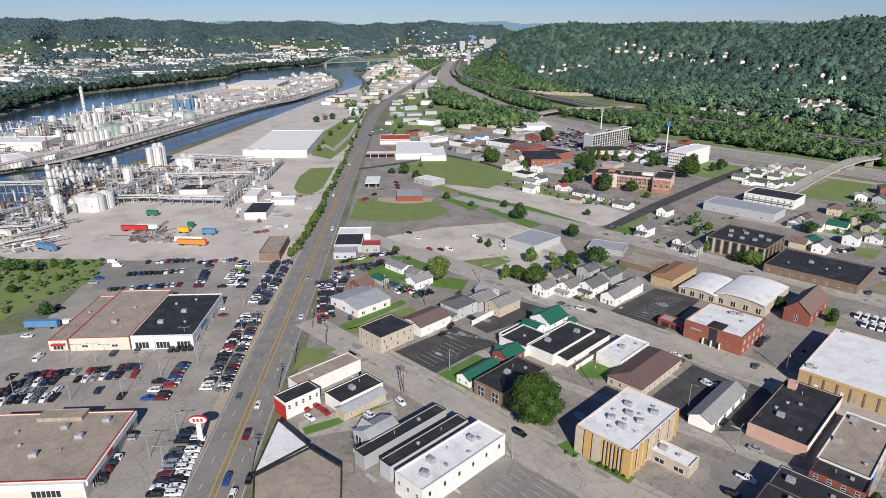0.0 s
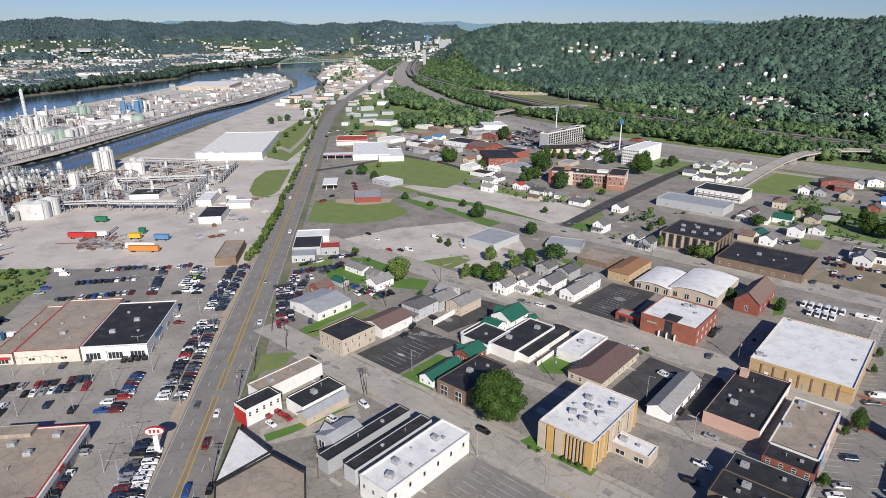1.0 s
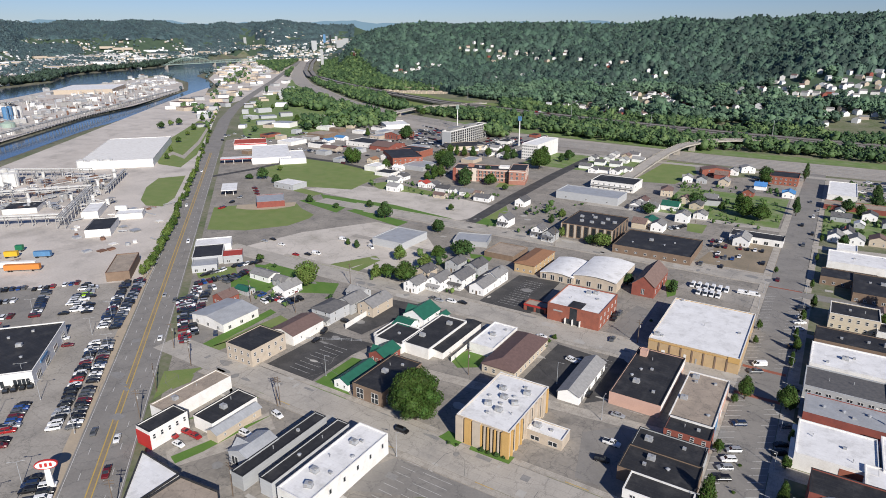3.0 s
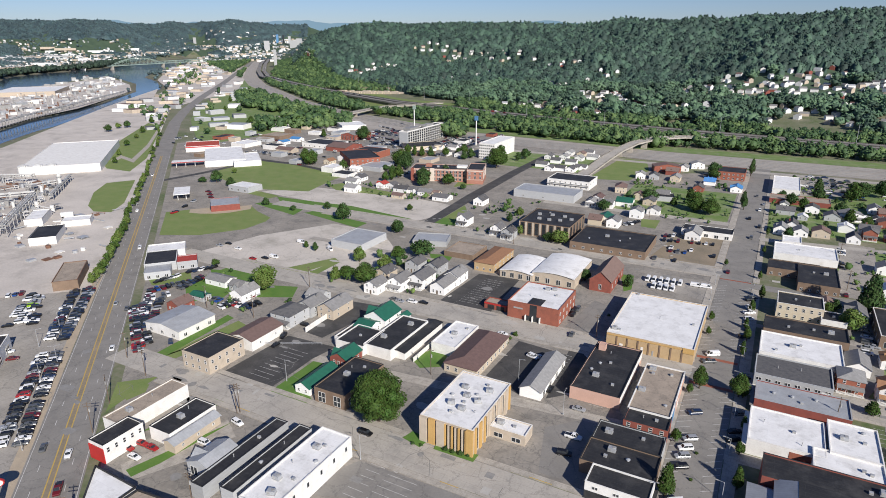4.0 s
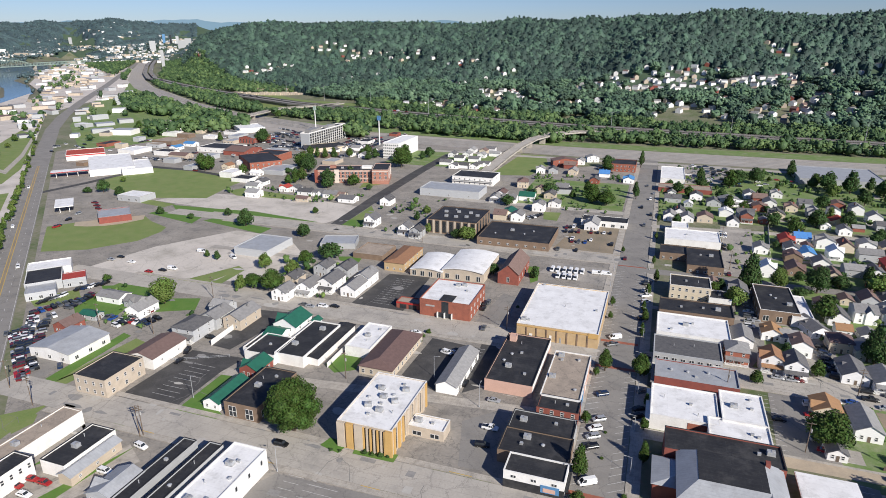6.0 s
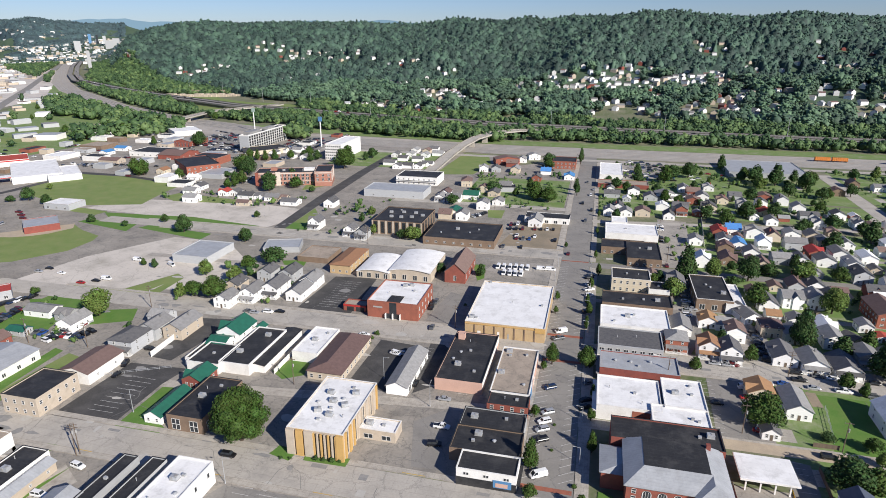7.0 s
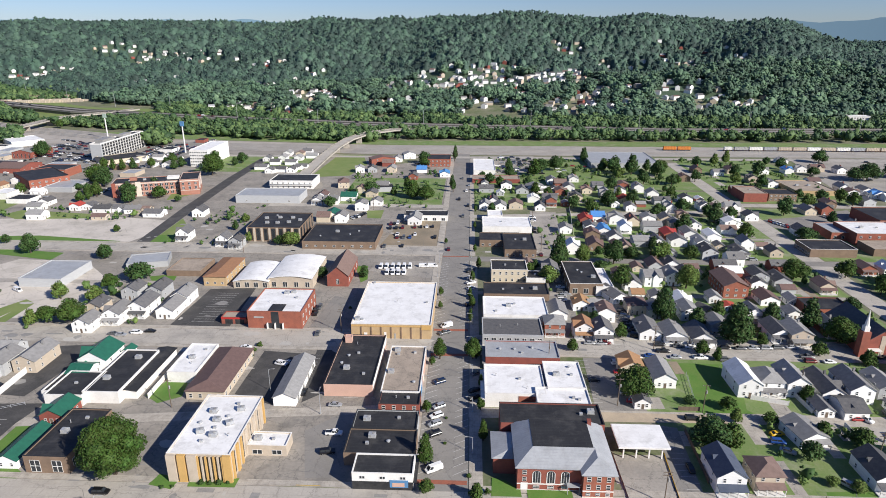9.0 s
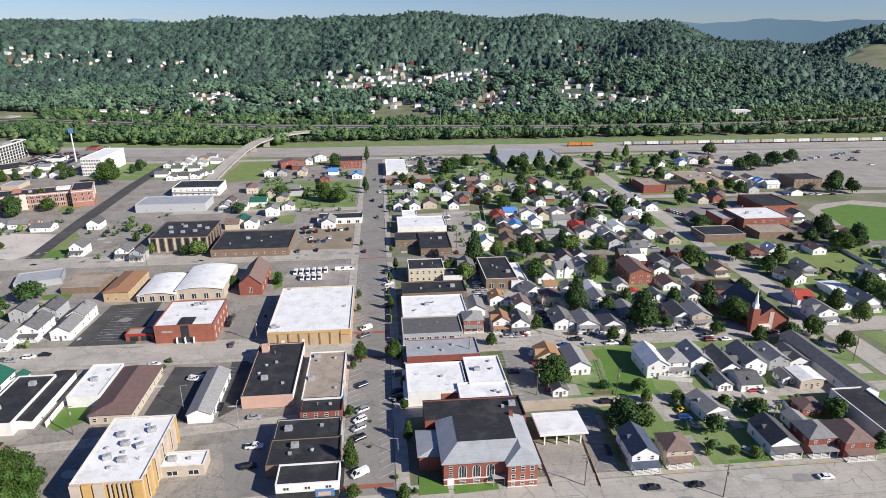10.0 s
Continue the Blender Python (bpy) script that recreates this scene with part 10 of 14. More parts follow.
canopy(54.0, 163.7, 15.5, 12, 4.2, "white_roof", "white drive-through bank canopy with a stained roof", posts=4)
church(166.4, 241.4)
canopy(-502.6, 413.2, 34, 12, 4.6, "white_roof", "fuel station canopy with red and blue bands", posts=4, fascia="red_paint", rot=48.2)
canopy(-408.7, 324.3, 12, 26, 4.6, "white_roof", "white canopy of a drive-in car wash", posts=2, rot=48.2)
office_fins(-75.7, 158.4, 18.3, 30.1, 9.3)


# ---- the chemical works ----
tank(-495.0, 124.2, 6.5, 11.0, "steel_white", "white cylindrical storage tank")
tank(-488.9, 130.3, 6.5, 11.0, "steel_white", "white cylindrical storage tank")
tank(-494.3, 138.3, 6.5, 11.0, "steel_white", "white cylindrical storage tank")
tank(-504.5, 114.5, 3.0, 7.0, "steel_white", "white cylindrical storage tank")
tank(-505.1, 118.4, 3.0, 7.0, "steel_white", "white cylindrical storage tank")
tank(-502.7, 120.7, 3.0, 7.0, "steel_white", "white cylindrical storage tank")
tank(-498.1, 108.0, 4.0, 13.0, "steel_white", "white cylindrical storage tank")
column(-579.9, 130.6, 1.6, 18.0, "steel_white")
column(-573.5, 131.4, 1.2, 14.0, "steel_white")
column(-575.6, 134.9, 1.8, 15.0, "steel_white")
column(-550.2, 133.3, 2.0, 18.0, "steel_white")
column(-551.9, 139.6, 1.6, 16.0, "steel_white")
column(-608.3, 163.0, 1.5, 12.0, "steel_white")
column(-610.9, 167.0, 1.5, 11.0, "steel_white")
column(-610.3, 184.7, 2.2, 14.0, "steel_white")
column(-522.8, 111.8, 1.8, 30.0, "steel_white")
column(-549.5, 121.0, 1.5, 22.0, "steel_white")
column(-584.5, 140.3, 1.2, 16.0, "steel_white")
column(-579.8, 145.1, 1.2, 13.0, "steel_white")
column(-577.3, 162.6, 1.4, 10.0, "steel_white")
column(-584.9, 170.5, 1.4, 12.0, "steel_white")
tank(-539.4, 171.6, 4.0, 18.0, "steel_white", "tall white process silo")
tank(-616.9, 218.4, 3.0, 19.0, "steel_white", "tall white storage silo")
tank(-619.3, 223.6, 3.0, 19.0, "steel_white", "tall white storage silo")
tank(-616.2, 226.7, 3.0, 19.0, "steel_white", "tall white storage silo")
tank(-619.1, 231.7, 3.0, 19.0, "steel_white", "tall white storage silo")
tank(-638.1, 232.6, 3.0, 19.0, "steel_white", "tall white storage silo")
tank(-637.9, 237.0, 3.0, 19.0, "steel_white", "tall white storage silo")
tank(-589.1, 235.2, 4.0, 11.0, "steel_white", "white cylindrical storage tank")
tank(-585.4, 239.0, 4.0, 11.0, "steel_white", "white cylindrical storage tank")
tank(-582.3, 242.1, 4.0, 11.0, "steel_white", "white cylindrical storage tank")
tank(-607.4, 247.5, 4.0, 11.0, "steel_white", "white cylindrical storage tank")
tank(-597.3, 249.9, 4.0, 11.0, "steel_white", "white cylindrical storage tank")
tank(-606.2, 313.1, 4.5, 8.0, "steel_white", "white cylindrical storage tank")
tank(-597.9, 321.6, 4.5, 8.0, "steel_white", "white cylindrical storage tank")
tank(-589.9, 329.7, 4.5, 8.0, "steel_white", "white cylindrical storage tank")
column(-519.9, 294.5, 1.5, 12.0, "steel_white")
steelwork(-598.8, 140.8, 18, 12, 16, 1)
steelwork(-602.3, 152.9, 18, 12, 14, 2)
steelwork(-576.6, 154.3, 16, 10, 12, 3)
steelwork(-554.5, 156.3, 14, 10, 10, 4)
steelwork(-577.9, 177.6, 16, 12, 12, 5)
steelwork(-591.4, 197.0, 16, 10, 10, 6)
steelwork(-537.6, 159.5, 12, 10, 8, 7)
steelwork(-633.0, 154.7, 16, 12, 12, 8)
steelwork(-573.2, 123.5, 12, 10, 12, 9)
steelwork(-620.2, 174.7, 16, 12, 9, 10)
steelwork(-515.5, 160.6, 12, 9, 7, 11)
steelwork(-564.4, 146.3, 14, 10, 12, 12)
steelwork(-547.6, 122.9, 12, 10, 10, 13)
pipe_rack((-512.7, 153.3), (-553.9, 208.4), 8.0, 6.0)
pipe_rack((-472.2, 170.0), (-434.5, 203.4), 7.0, 4.0)
pipe_rack((-422.6, 197.4), (-493.0, 257.5), 8.0, 5.0)
pipe_rack((-545.6, 204.1), (-500.1, 263.0), 7.0, 5.0)
pipe_rack((-583.1, 172.3), (-571.5, 217.2), 8.0, 6.0)
pipe_rack((-622.5, 261.1), (-565.0, 298.8), 7.0, 5.0)
pipe_rack((-518.7, 122.9), (-477.4, 174.2), 6.0, 4.0)
pipe_rack((-504.5, 73.2), (-534.4, 111.7), 5.0, 5.0)
pipe_rack((-532.1, 274.9), (-528.7, 296.6), 6.0, 4.0)
pipe_rack((-489.0, 267.9), (-545.2, 318.9), 5.0, 3.0)
pipe_rack((-480.8, 50.4), (-458.6, 83.0), 5.0, 5.0)
pipe_rack((-444.6, 67.6), (-455.4, 98.5), 4.0, 5.0)
pipe_rack((-436.9, 60.2), (-438.7, 81.5), 3.0, 4.0)
pipe_rack((-623.6, 52.5), (-565.9, 125.1), 10, 8)
tank(-813.2, 203.1, 3.6, 13.0, "steel_white", "white cylindrical storage tank")
tank(-814.2, 208.7, 3.6, 13.0, "steel_white", "white cylindrical storage tank")
tank(-815.3, 214.4, 3.6, 13.0, "steel_white", "white cylindrical storage tank")
tank(-816.4, 220.2, 3.6, 13.0, "steel_white", "white cylindrical storage tank")
tank(-817.5, 226.1, 3.6, 13.0, "steel_white", "white cylindrical storage tank")
tank(-818.6, 232.1, 3.6, 13.0, "steel_white", "white cylindrical storage tank")
tank(-819.7, 238.1, 3.6, 13.0, "steel_white", "white cylindrical storage tank")
tank(-820.8, 244.2, 3.6, 13.0, "steel_white", "white cylindrical storage tank")
tank(-1066.9, 359.0, 7.0, 17.0, "steel_green", "pale green storage tank")
tank(-1067.0, 369.6, 7.0, 17.0, "steel_green", "pale green storage tank")
tank(-1069.1, 378.3, 6.0, 16.0, "steel_green", "pale green storage tank")
tank(-1079.0, 437.0, 4.0, 18.0, "steel_blue", "blue painted process silo")
tank(-1089.0, 451.0, 4.0, 14.0, "steel_blue", "blue painted process silo")
tank(-1047.6, 445.7, 4.0, 20.0, "steel_blue", "blue painted process silo")
tank(-1051.6, 453.3, 4.0, 20.0, "steel_blue", "blue painted process silo")
tank(-1055.0, 461.7, 3.5, 19.0, "steel_white", "white cylindrical storage tank")
tank(-1066.7, 474.1, 3.5, 18.0, "steel_white", "white cylindrical storage tank")
tank(-973.3, 413.8, 9.0, 6.0, "steel_green", "pale green storage tank")
tank(-991.3, 405.5, 9.0, 5.0, "steel_white", "white cylindrical storage tank")
tank(-1016.2, 400.6, 9.0, 5.0, "steel_white", "white cylindrical storage tank")
tank(-975.7, 226.4, 5.0, 17.0, "steel_white", "white cylindrical storage tank")
tank(-991.6, 241.6, 6.0, 11.0, "steel_white", "white cylindrical storage tank")
tank(-995.4, 254.1, 6.0, 11.0, "steel_green", "pale green storage tank")
tank(-983.2, 266.6, 4.0, 15.0, "steel_white", "white cylindrical storage tank")
tank(-985.0, 273.0, 4.0, 15.0, "steel_white", "white cylindrical storage tank")
tank(-959.3, 274.7, 3.4, 18.0, "steel_white", "white cylindrical storage tank")
tank(-961.5, 280.6, 3.4, 18.0, "steel_white", "white cylindrical storage tank")
tank(-964.3, 285.9, 3.4, 17.0, "steel_white", "white cylindrical storage tank")
tank(-875.1, 243.5, 6.0, 11.0, "steel_white", "white cylindrical storage tank")
tank(-879.2, 252.8, 6.0, 11.0, "steel_white", "white cylindrical storage tank")
tank(-863.6, 255.3, 6.0, 11.0, "steel_green", "pale green storage tank")
tank(-853.1, 259.3, 6.0, 12.0, "steel_green", "pale green storage tank")
tank(-853.1, 266.0, 6.0, 12.0, "steel_green", "pale green storage tank")
tank(-845.6, 273.7, 5.0, 12.0, "steel_white", "white cylindrical storage tank")
tank(-851.4, 281.2, 5.0, 13.0, "steel_white", "white cylindrical storage tank")
tank(-857.4, 289.0, 5.0, 12.0, "steel_white", "white cylindrical storage tank")
tank(-862.9, 297.4, 6.0, 13.0, "steel_white", "white cylindrical storage tank")
tank(-908.5, 236.7, 4.0, 15.0, "steel_white", "white cylindrical storage tank")
tank(-878.2, 207.8, 4.0, 10.0, "steel_white", "white cylindrical storage tank")
column(-1117.6, 306.7, 2.5, 42.0, "steel_white")
column(-1091.3, 312.9, 1.6, 16.0, "steel_white")
column(-1095.7, 329.3, 1.6, 18.0, "steel_white")
column(-1119.2, 349.0, 1.4, 14.0, "steel_white")
steelwork(-907.0, 224.4, 26, 14, 16, 14)
steelwork(-909.0, 208.8, 22, 14, 18, 15)
steelwork(-1032.0, 277.0, 26, 14, 12, 16)
steelwork(-1020.5, 316.5, 24, 14, 9, 17)
steelwork(-963.2, 209.2, 24, 16, 14, 18)
steelwork(-1169.5, 432.3, 30, 16, 8, 19)
steelwork(-929.3, 297.5, 22, 14, 8, 20)
steelwork(-838.2, 217.9, 20, 12, 9, 21)
steelwork(-1034.3, 371.5, 30, 12, 6, 22)
steelwork(-1251.4, 541.4, 24, 14, 9, 23)
steelwork(-1285.7, 593.0, 30, 14, 7, 24)
steelwork(-1235.0, 478.7, 26, 14, 7, 25)
steelwork(-1326.4, 550.6, 26, 14, 6, 26)
flat_building(-840.2, 155.8, 76.1, 41.9, 48.2, 9.0, "white_paint", "white_roof", "long white works hall on the island", coping='white_paint')
flat_building(-730.5, 130.9, 47.4, 16.5, 0.0, 7.0, "white_paint", "white_roof", "white works store on the island", coping='white_paint')
flat_building(-741.4, 168.5, 12.1, 23.4, 48.2, 6.0, "white_paint", "white_roof", "small white works shed", coping='white_paint')
flat_building(-932.4, 343.7, 33.5, 27.8, 0.0, 8.0, "white_paint", "white_roof", "low white works shed", coping='white_paint')
flat_building(-1451.7, 805.0, 114.8, 156.0, 48.2, 9.0, "siding_tan", "white_roof", "long pale works building with chimneys")
flat_building(-902.1, 281.8, 45.5, 25.0, 0.0, 8.0, "siding_grey", "grey_roof", "grey works shed on the island")
pipe_rack((-671.9, 88.6), (-743.6, 196.5), 9.0, 5.0)
pipe_rack((-743.6, 196.5), (-861.1, 359.4), 9.0, 5.0)
pipe_rack((-861.1, 359.4), (-1038.8, 594.6), 9.0, 5.0)
pipe_rack((-1038.8, 594.6), (-1246.6, 880.5), 8.0, 5.0)
pipe_rack((-799.9, 189.6), (-923.6, 361.7), 6.0, 4.0)
trailer(-416.6, 130.9, 42, "red_paint", "red box trailer parked in the gravel yard", 17)
trailer(-413.0, 138.2, 42, "white_paint", "white box trailer parked in the yard", 14)
trailer(-361.7, 145.0, 40, "orange_paint", "orange and white box trailer in the yard", 18)
trailer(-368.3, 146.2, 40, "white_paint", "white box trailer beside an orange one", 18)
trailer(-390.1, 152.4, 42, "yellow_paint", "yellow construction machine body in the yard", 7)
trailer(-375.3, 162.3, 40, "steel_blue", "blue flat container in the yard", 9)
trailer(-445.6, 153.7, 40, "green_paint", "green machine in the yard", 8)
trailer(-398.1, 160.5, 40, "green_paint", "small green machine in the yard", 4)
trailer(-414.6, 79.5, 20, "steel_blue", "pale blue covered machine in the yard", 16)
trailer(-297.5, 49.3, 48, "steel_blue", "long blue container by the lot", 14)
trailer(-468.2, 66.5, 20, "white_paint", "white tank trailer parked by the works", 20)
trailer(-431.6, 245.1, 42, "white_paint", "white tanker trailer in the yard", 8)
trailer(-364.0, 324.2, 50, "white_paint", "white semi trailer parked by the ball field", 16)


# ---- train, poles, lamps, fences ----
for k, m in enumerate(("orange_paint", "orange_paint")):
    railcar(221 + 15.6 * k, 690, m, "orange railcar standing on the tracks")
railcar(284, 690, "white_paint", "white box railcar standing on the tracks", L=9)
railcar(298, 690, "steel_grey", "dark diesel locomotive of a long train")
for k in range(34):
    railcar(314 + 15.6 * k, 690, ("white_paint", "stone_tan", "white_paint", "stone_tan", "stone_tan", "grey_roof")[k * 5 % 6], "pale covered hopper railcar in a long train")
sign_mast(-305.8, 652.6, 28.6, "steel_blue", "tall white mast with a sign box on top")
sign_mast(-442.4, 742.7, 25.1, "steel_green", "tall white mast with a sign box on top")
oval_sign(-170.8, 62.7, 48)
utility_pole(-191.0, 109.5, 11.5, -40, 2)
utility_pole(-196.2, 127.9, 11.5, 0, 2)
utility_pole(-147.2, 126.2, 11.5, 0, 2)
utility_pole(-146.5, 126.9, 11.5, 0, 2)
utility_pole(-145.9, 66.5, 11.5, 40, 2)
utility_pole(-180.3, 96.1, 11.5, 40, 2)
utility_pole(-124.5, 87.9, 11.5, 0, 2)
utility_pole(-197.6, 225.0, 11.5, 0, 2)
utility_pole(-224.0, 182.4, 11.5, 0, 1)
utility_pole(-197.0, 185.1, 11.5, 0, 2)
utility_pole(-214.4, 133.4, 11.5, 40, 1)
street_lamp(-95.9, 126.1, 9, 0)
street_lamp(-49.0, 177.8, 9, 90)
street_lamp(-70.4, 191.2, 9, 0)
street_lamp(-146.4, 150.1, 9, 0)
street_lamp(-249.2, 56.0, 8, 48, True)
street_lamp(-220.3, 69.8, 8, 48, True)
street_lamp(-226.2, 40.6, 8, 48, True)
street_lamp(-214.2, 54.1, 8, 48, True)
street_lamp(-220.9, 84.4, 8, 48, True)
street_lamp(-226.1, 106.4, 8, 48, True)
street_lamp(-254.8, 122.3, 8, 48, True)
street_lamp(-297.2, 119.1, 8, 48, True)
street_lamp(-264.2, 136.8, 8, 48, True)
street_lamp(-257.0, 48.1, 8, 48, True)
street_lamp(-238.0, 87.3, 8, 48, True)
street_lamp(-243.6, 27.2, 8, 48, True)
street_lamp(-229.9, 66.1, 8, 48, True)
street_lamp(-191.0, 80.1, 8, 48, True)
street_lamp(-174.3, 48.1, 8, 48, True)
street_lamp(-179.4, 58.9, 8, 48, True)
street_lamp(-166.0, 49.1, 8, 48, True)
street_lamp(-234.1, 117.5, 8, 48, True)
utility_pole(-101.4, 179.6, 11, 0, 1)
utility_pole(190.5, 248.5, 11, 0, 1)
utility_pole(32.0, 213.6, 11, 0, 1)
utility_pole(80.9, 184.3, 11, 0, 1)
utility_pole(55.0, 139.9, 11, 0, 2)
utility_pole(-54.1, 239.0, 11, 0, 2)
utility_pole(42.6, 396.1, 11, 0, 1)
utility_pole(43.7, 349.2, 11, 0, 1)
utility_pole(119.8, 198.2, 11, 0, 1)
utility_pole(124.2, 159.8, 11, 0, 2)
utility_pole(52.8, 187.2, 11, 0, 1)
utility_pole(182.9, 198.4, 11, 0, 1)
utility_pole(-131.7, 337.9, 11, 0, 1)
utility_pole(-69.1, 435.0, 11, 0, 2)
utility_pole(76.4, 228.4, 11, 0, 2)
utility_pole(92.0, 131.5, 11, 0, 1)
street_lamp(-15.6, 150, 6, 0)
street_lamp(2.4, 159, 6, 180)
street_lamp(-15.6, 172, 6, 0)
street_lamp(2.4, 181, 6, 180)
street_lamp(-15.6, 194, 6, 0)
street_lamp(2.4, 203, 6, 180)
street_lamp(-15.6, 216, 6, 0)
street_lamp(2.4, 225, 6, 180)
street_lamp(-15.6, 238, 6, 0)
street_lamp(2.4, 247, 6, 180)
street_lamp(-15.6, 260, 6, 0)
street_lamp(2.4, 269, 6, 180)
street_lamp(-15.6, 282, 6, 0)
street_lamp(2.4, 291, 6, 180)
street_lamp(-15.6, 304, 6, 0)
street_lamp(2.4, 313, 6, 180)
street_lamp(-15.6, 326, 6, 0)
street_lamp(2.4, 335, 6, 180)
street_lamp(-900, 1254, 28, 0, True, True)
street_lamp(-760, 1167, 28, 0, True, True)
street_lamp(-620, 1080, 28, 0, True, True)
street_lamp(-480, 993, 28, 0, True, True)
street_lamp(-340, 906, 28, 0, True, True)
street_lamp(-200, 820, 28, 0, True, True)
street_lamp(-60, 820, 28, 0, True, True)
street_lamp(80, 820, 28, 0, True, True)
street_lamp(220, 820, 28, 0, True, True)
street_lamp(360, 820, 28, 0, True, True)
street_lamp(500, 820, 28, 0, True, True)
street_lamp(640, 820, 28, 0, True, True)
street_lamp(780, 820, 28, 0, True, True)
fence((116.6, 198.5), (117.8, 185.1), 1.8, "white_paint", "white vinyl privacy fence around a yard", solid=True)
fence((100.6, 193.1), (112.1, 189.6), 1.8, "white_paint", "white vinyl privacy fence around a yard", solid=True)
fence((126.3, 204.1), (127.7, 192.0), 1.8, "white_paint", "white vinyl privacy fence around a yard", solid=True)
fence((124.5, 178.1), (124.7, 165.4), 1.8, "white_paint", "white vinyl privacy fence around a yard", solid=True)
fence((136.9, 173.3), (135.6, 166.6), 1.8, "white_paint", "white vinyl privacy fence around a yard", solid=True)
fence((138.2, 153.8), (137.6, 145.4), 1.8, "white_paint", "white vinyl privacy fence around a yard", solid=True)
fence((83.1, 208.5), (79.8, 188.2), 1.5, "metal", "grey mesh yard fence", solid=False)
fence((72.9, 185.1), (80.2, 185.1), 1.6, "wood", "reddish wooden fence panel", solid=True)
fence((71.2, 173.1), (70.0, 148.3), 1.8, "wood", "weathered wooden yard fence", solid=True)
fence((74.6, 443.8), (67.7, 380.9), 1.6, "white_paint", "white vinyl privacy fence around a yard", solid=True)
fence((-166.1, 184.4), (-167.4, 216.8), 2.6, "white_paint", "white painted block wall beside the yard", solid=True)
fence((-111.9, 184.3), (-112.0, 199.5), 2.2, "white_paint", "white block wall beside the lane", solid=True)
fence((271.5, 326.3), (268.4, 293.1), 2.0, "white_paint", "white vinyl privacy fence around a yard", solid=True)
fence((-320.6, 200.9), (-289.3, 168.1), 1.8, "metal", "grey mesh fence by the highway", solid=False)
fence((-178.7, 165.4), (-152.8, 178.8), 1.2, "metal", "low mesh fence by the car park", solid=False)
fence((45.4, 161.2), (45.7, 140.3), 0.6, "concrete", "low concrete lane divider")
fence((61.2, 161.6), (59.5, 139.0), 0.5, "yellow_paint", "low yellow lane divider kerb")
tree(-300.9, 176.2, 5.6, 5.1, "foliage_light", dense=0, label="row of small green trees beside the highway")
tree(-303.9, 181.3, 4.2, 4.0, "foliage_light", dense=0, label="row of small green trees beside the highway")
tree(-308.4, 185.2, 4.7, 7.0, "foliage_light", dense=0, label="row of small green trees beside the highway")
tree(-312.2, 189.9, 5.6, 5.2, "foliage", dense=0, label="row of small green trees beside the highway")
tree(-317.1, 193.9, 4.5, 6.8, "foliage_light", dense=0, label="row of small green trees beside the highway")
tree(-321.0, 199.2, 6.0, 4.2, "foliage", dense=0, label="row of small green trees beside the highway")
tree(-326.4, 203.2, 4.1, 6.6, "foliage_light", dense=0, label="row of small green trees beside the highway")
tree(-331.0, 208.4, 6.8, 5.2, "foliage_light", dense=0, label="row of small green trees beside the highway")
tree(-336.5, 213.0, 6.4, 5.3, "foliage", dense=0, label="row of small green trees beside the highway")
tree(-341.1, 218.8, 4.3, 4.4, "foliage", dense=0, label="row of small green trees beside the highway")
tree(-347.7, 223.0, 6.0, 6.3, "foliage_light", dense=0, label="row of small green trees beside the highway")
tree(-353.3, 228.7, 6.5, 5.7, "foliage_light", dense=0, label="row of small green trees beside the highway")
tree(-359.1, 234.5, 6.7, 6.0, "foliage", dense=0, label="row of small green trees beside the highway")
tree(-364.9, 240.7, 7.0, 6.0, "foliage", dense=0, label="row of small green trees beside the highway")
tree(-371.7, 246.4, 5.0, 5.6, "foliage", dense=0, label="row of small green trees beside the highway")
tree(-378.5, 252.6, 4.6, 6.5, "foliage_light", dense=0, label="row of small green trees beside the highway")
tree(-386.3, 258.2, 4.2, 6.6, "foliage_light", dense=0, label="row of small green trees beside the highway")
tree(-394.1, 264.4, 6.4, 5.2, "foliage", dense=0, label="row of small green trees beside the highway")
tree(-401.9, 271.2, 5.3, 5.2, "foliage", dense=0, label="row of small green trees beside the highway")
tree(-409.9, 278.4, 5.8, 4.1, "foliage_light", dense=0, label="row of small green trees beside the highway")
tree(-417.2, 286.8, 6.8, 4.8, "foliage", dense=0, label="row of small green trees beside the highway")
tree(-425.1, 295.5, 4.9, 4.2, "foliage", dense=0, label="row of small green trees beside the highway")
tree(-434.3, 303.5, 6.9, 4.9, "foliage_light", dense=0, label="row of small green trees beside the highway")
tree(-445.5, 310.3, 4.1, 6.6, "foliage_light", dense=0, label="row of small green trees beside the highway")
tree(-455.0, 319.6, 4.4, 6.6, "foliage_light", dense=0, label="row of small green trees beside the highway")
tree(-465.3, 329.0, 5.6, 5.9, "foliage", dense=0, label="row of small green trees beside the highway")
tree(-475.9, 339.1, 6.8, 5.5, "foliage_light", dense=0, label="row of small green trees beside the highway")
tree(-487.4, 349.3, 6.1, 6.8, "foliage_light", dense=0, label="row of small green trees beside the highway")
tree(-498.7, 360.8, 5.6, 5.6, "foliage", dense=0, label="row of small green trees beside the highway")
tree(-511.9, 371.5, 7.0, 4.9, "foliage_light", dense=0, label="row of small green trees beside the highway")
tree(-525.8, 382.9, 5.9, 4.2, "foliage_light", dense=0, label="row of small green trees beside the highway")
tree(-540.4, 395.0, 6.0, 5.1, "foliage_light", dense=0, label="row of small green trees beside the highway")
tree(-554.7, 408.9, 4.1, 4.2, "foliage", dense=0, label="row of small green trees beside the highway")
tree(-570.0, 423.4, 4.8, 5.4, "foliage_light", dense=0, label="row of small green trees beside the highway")
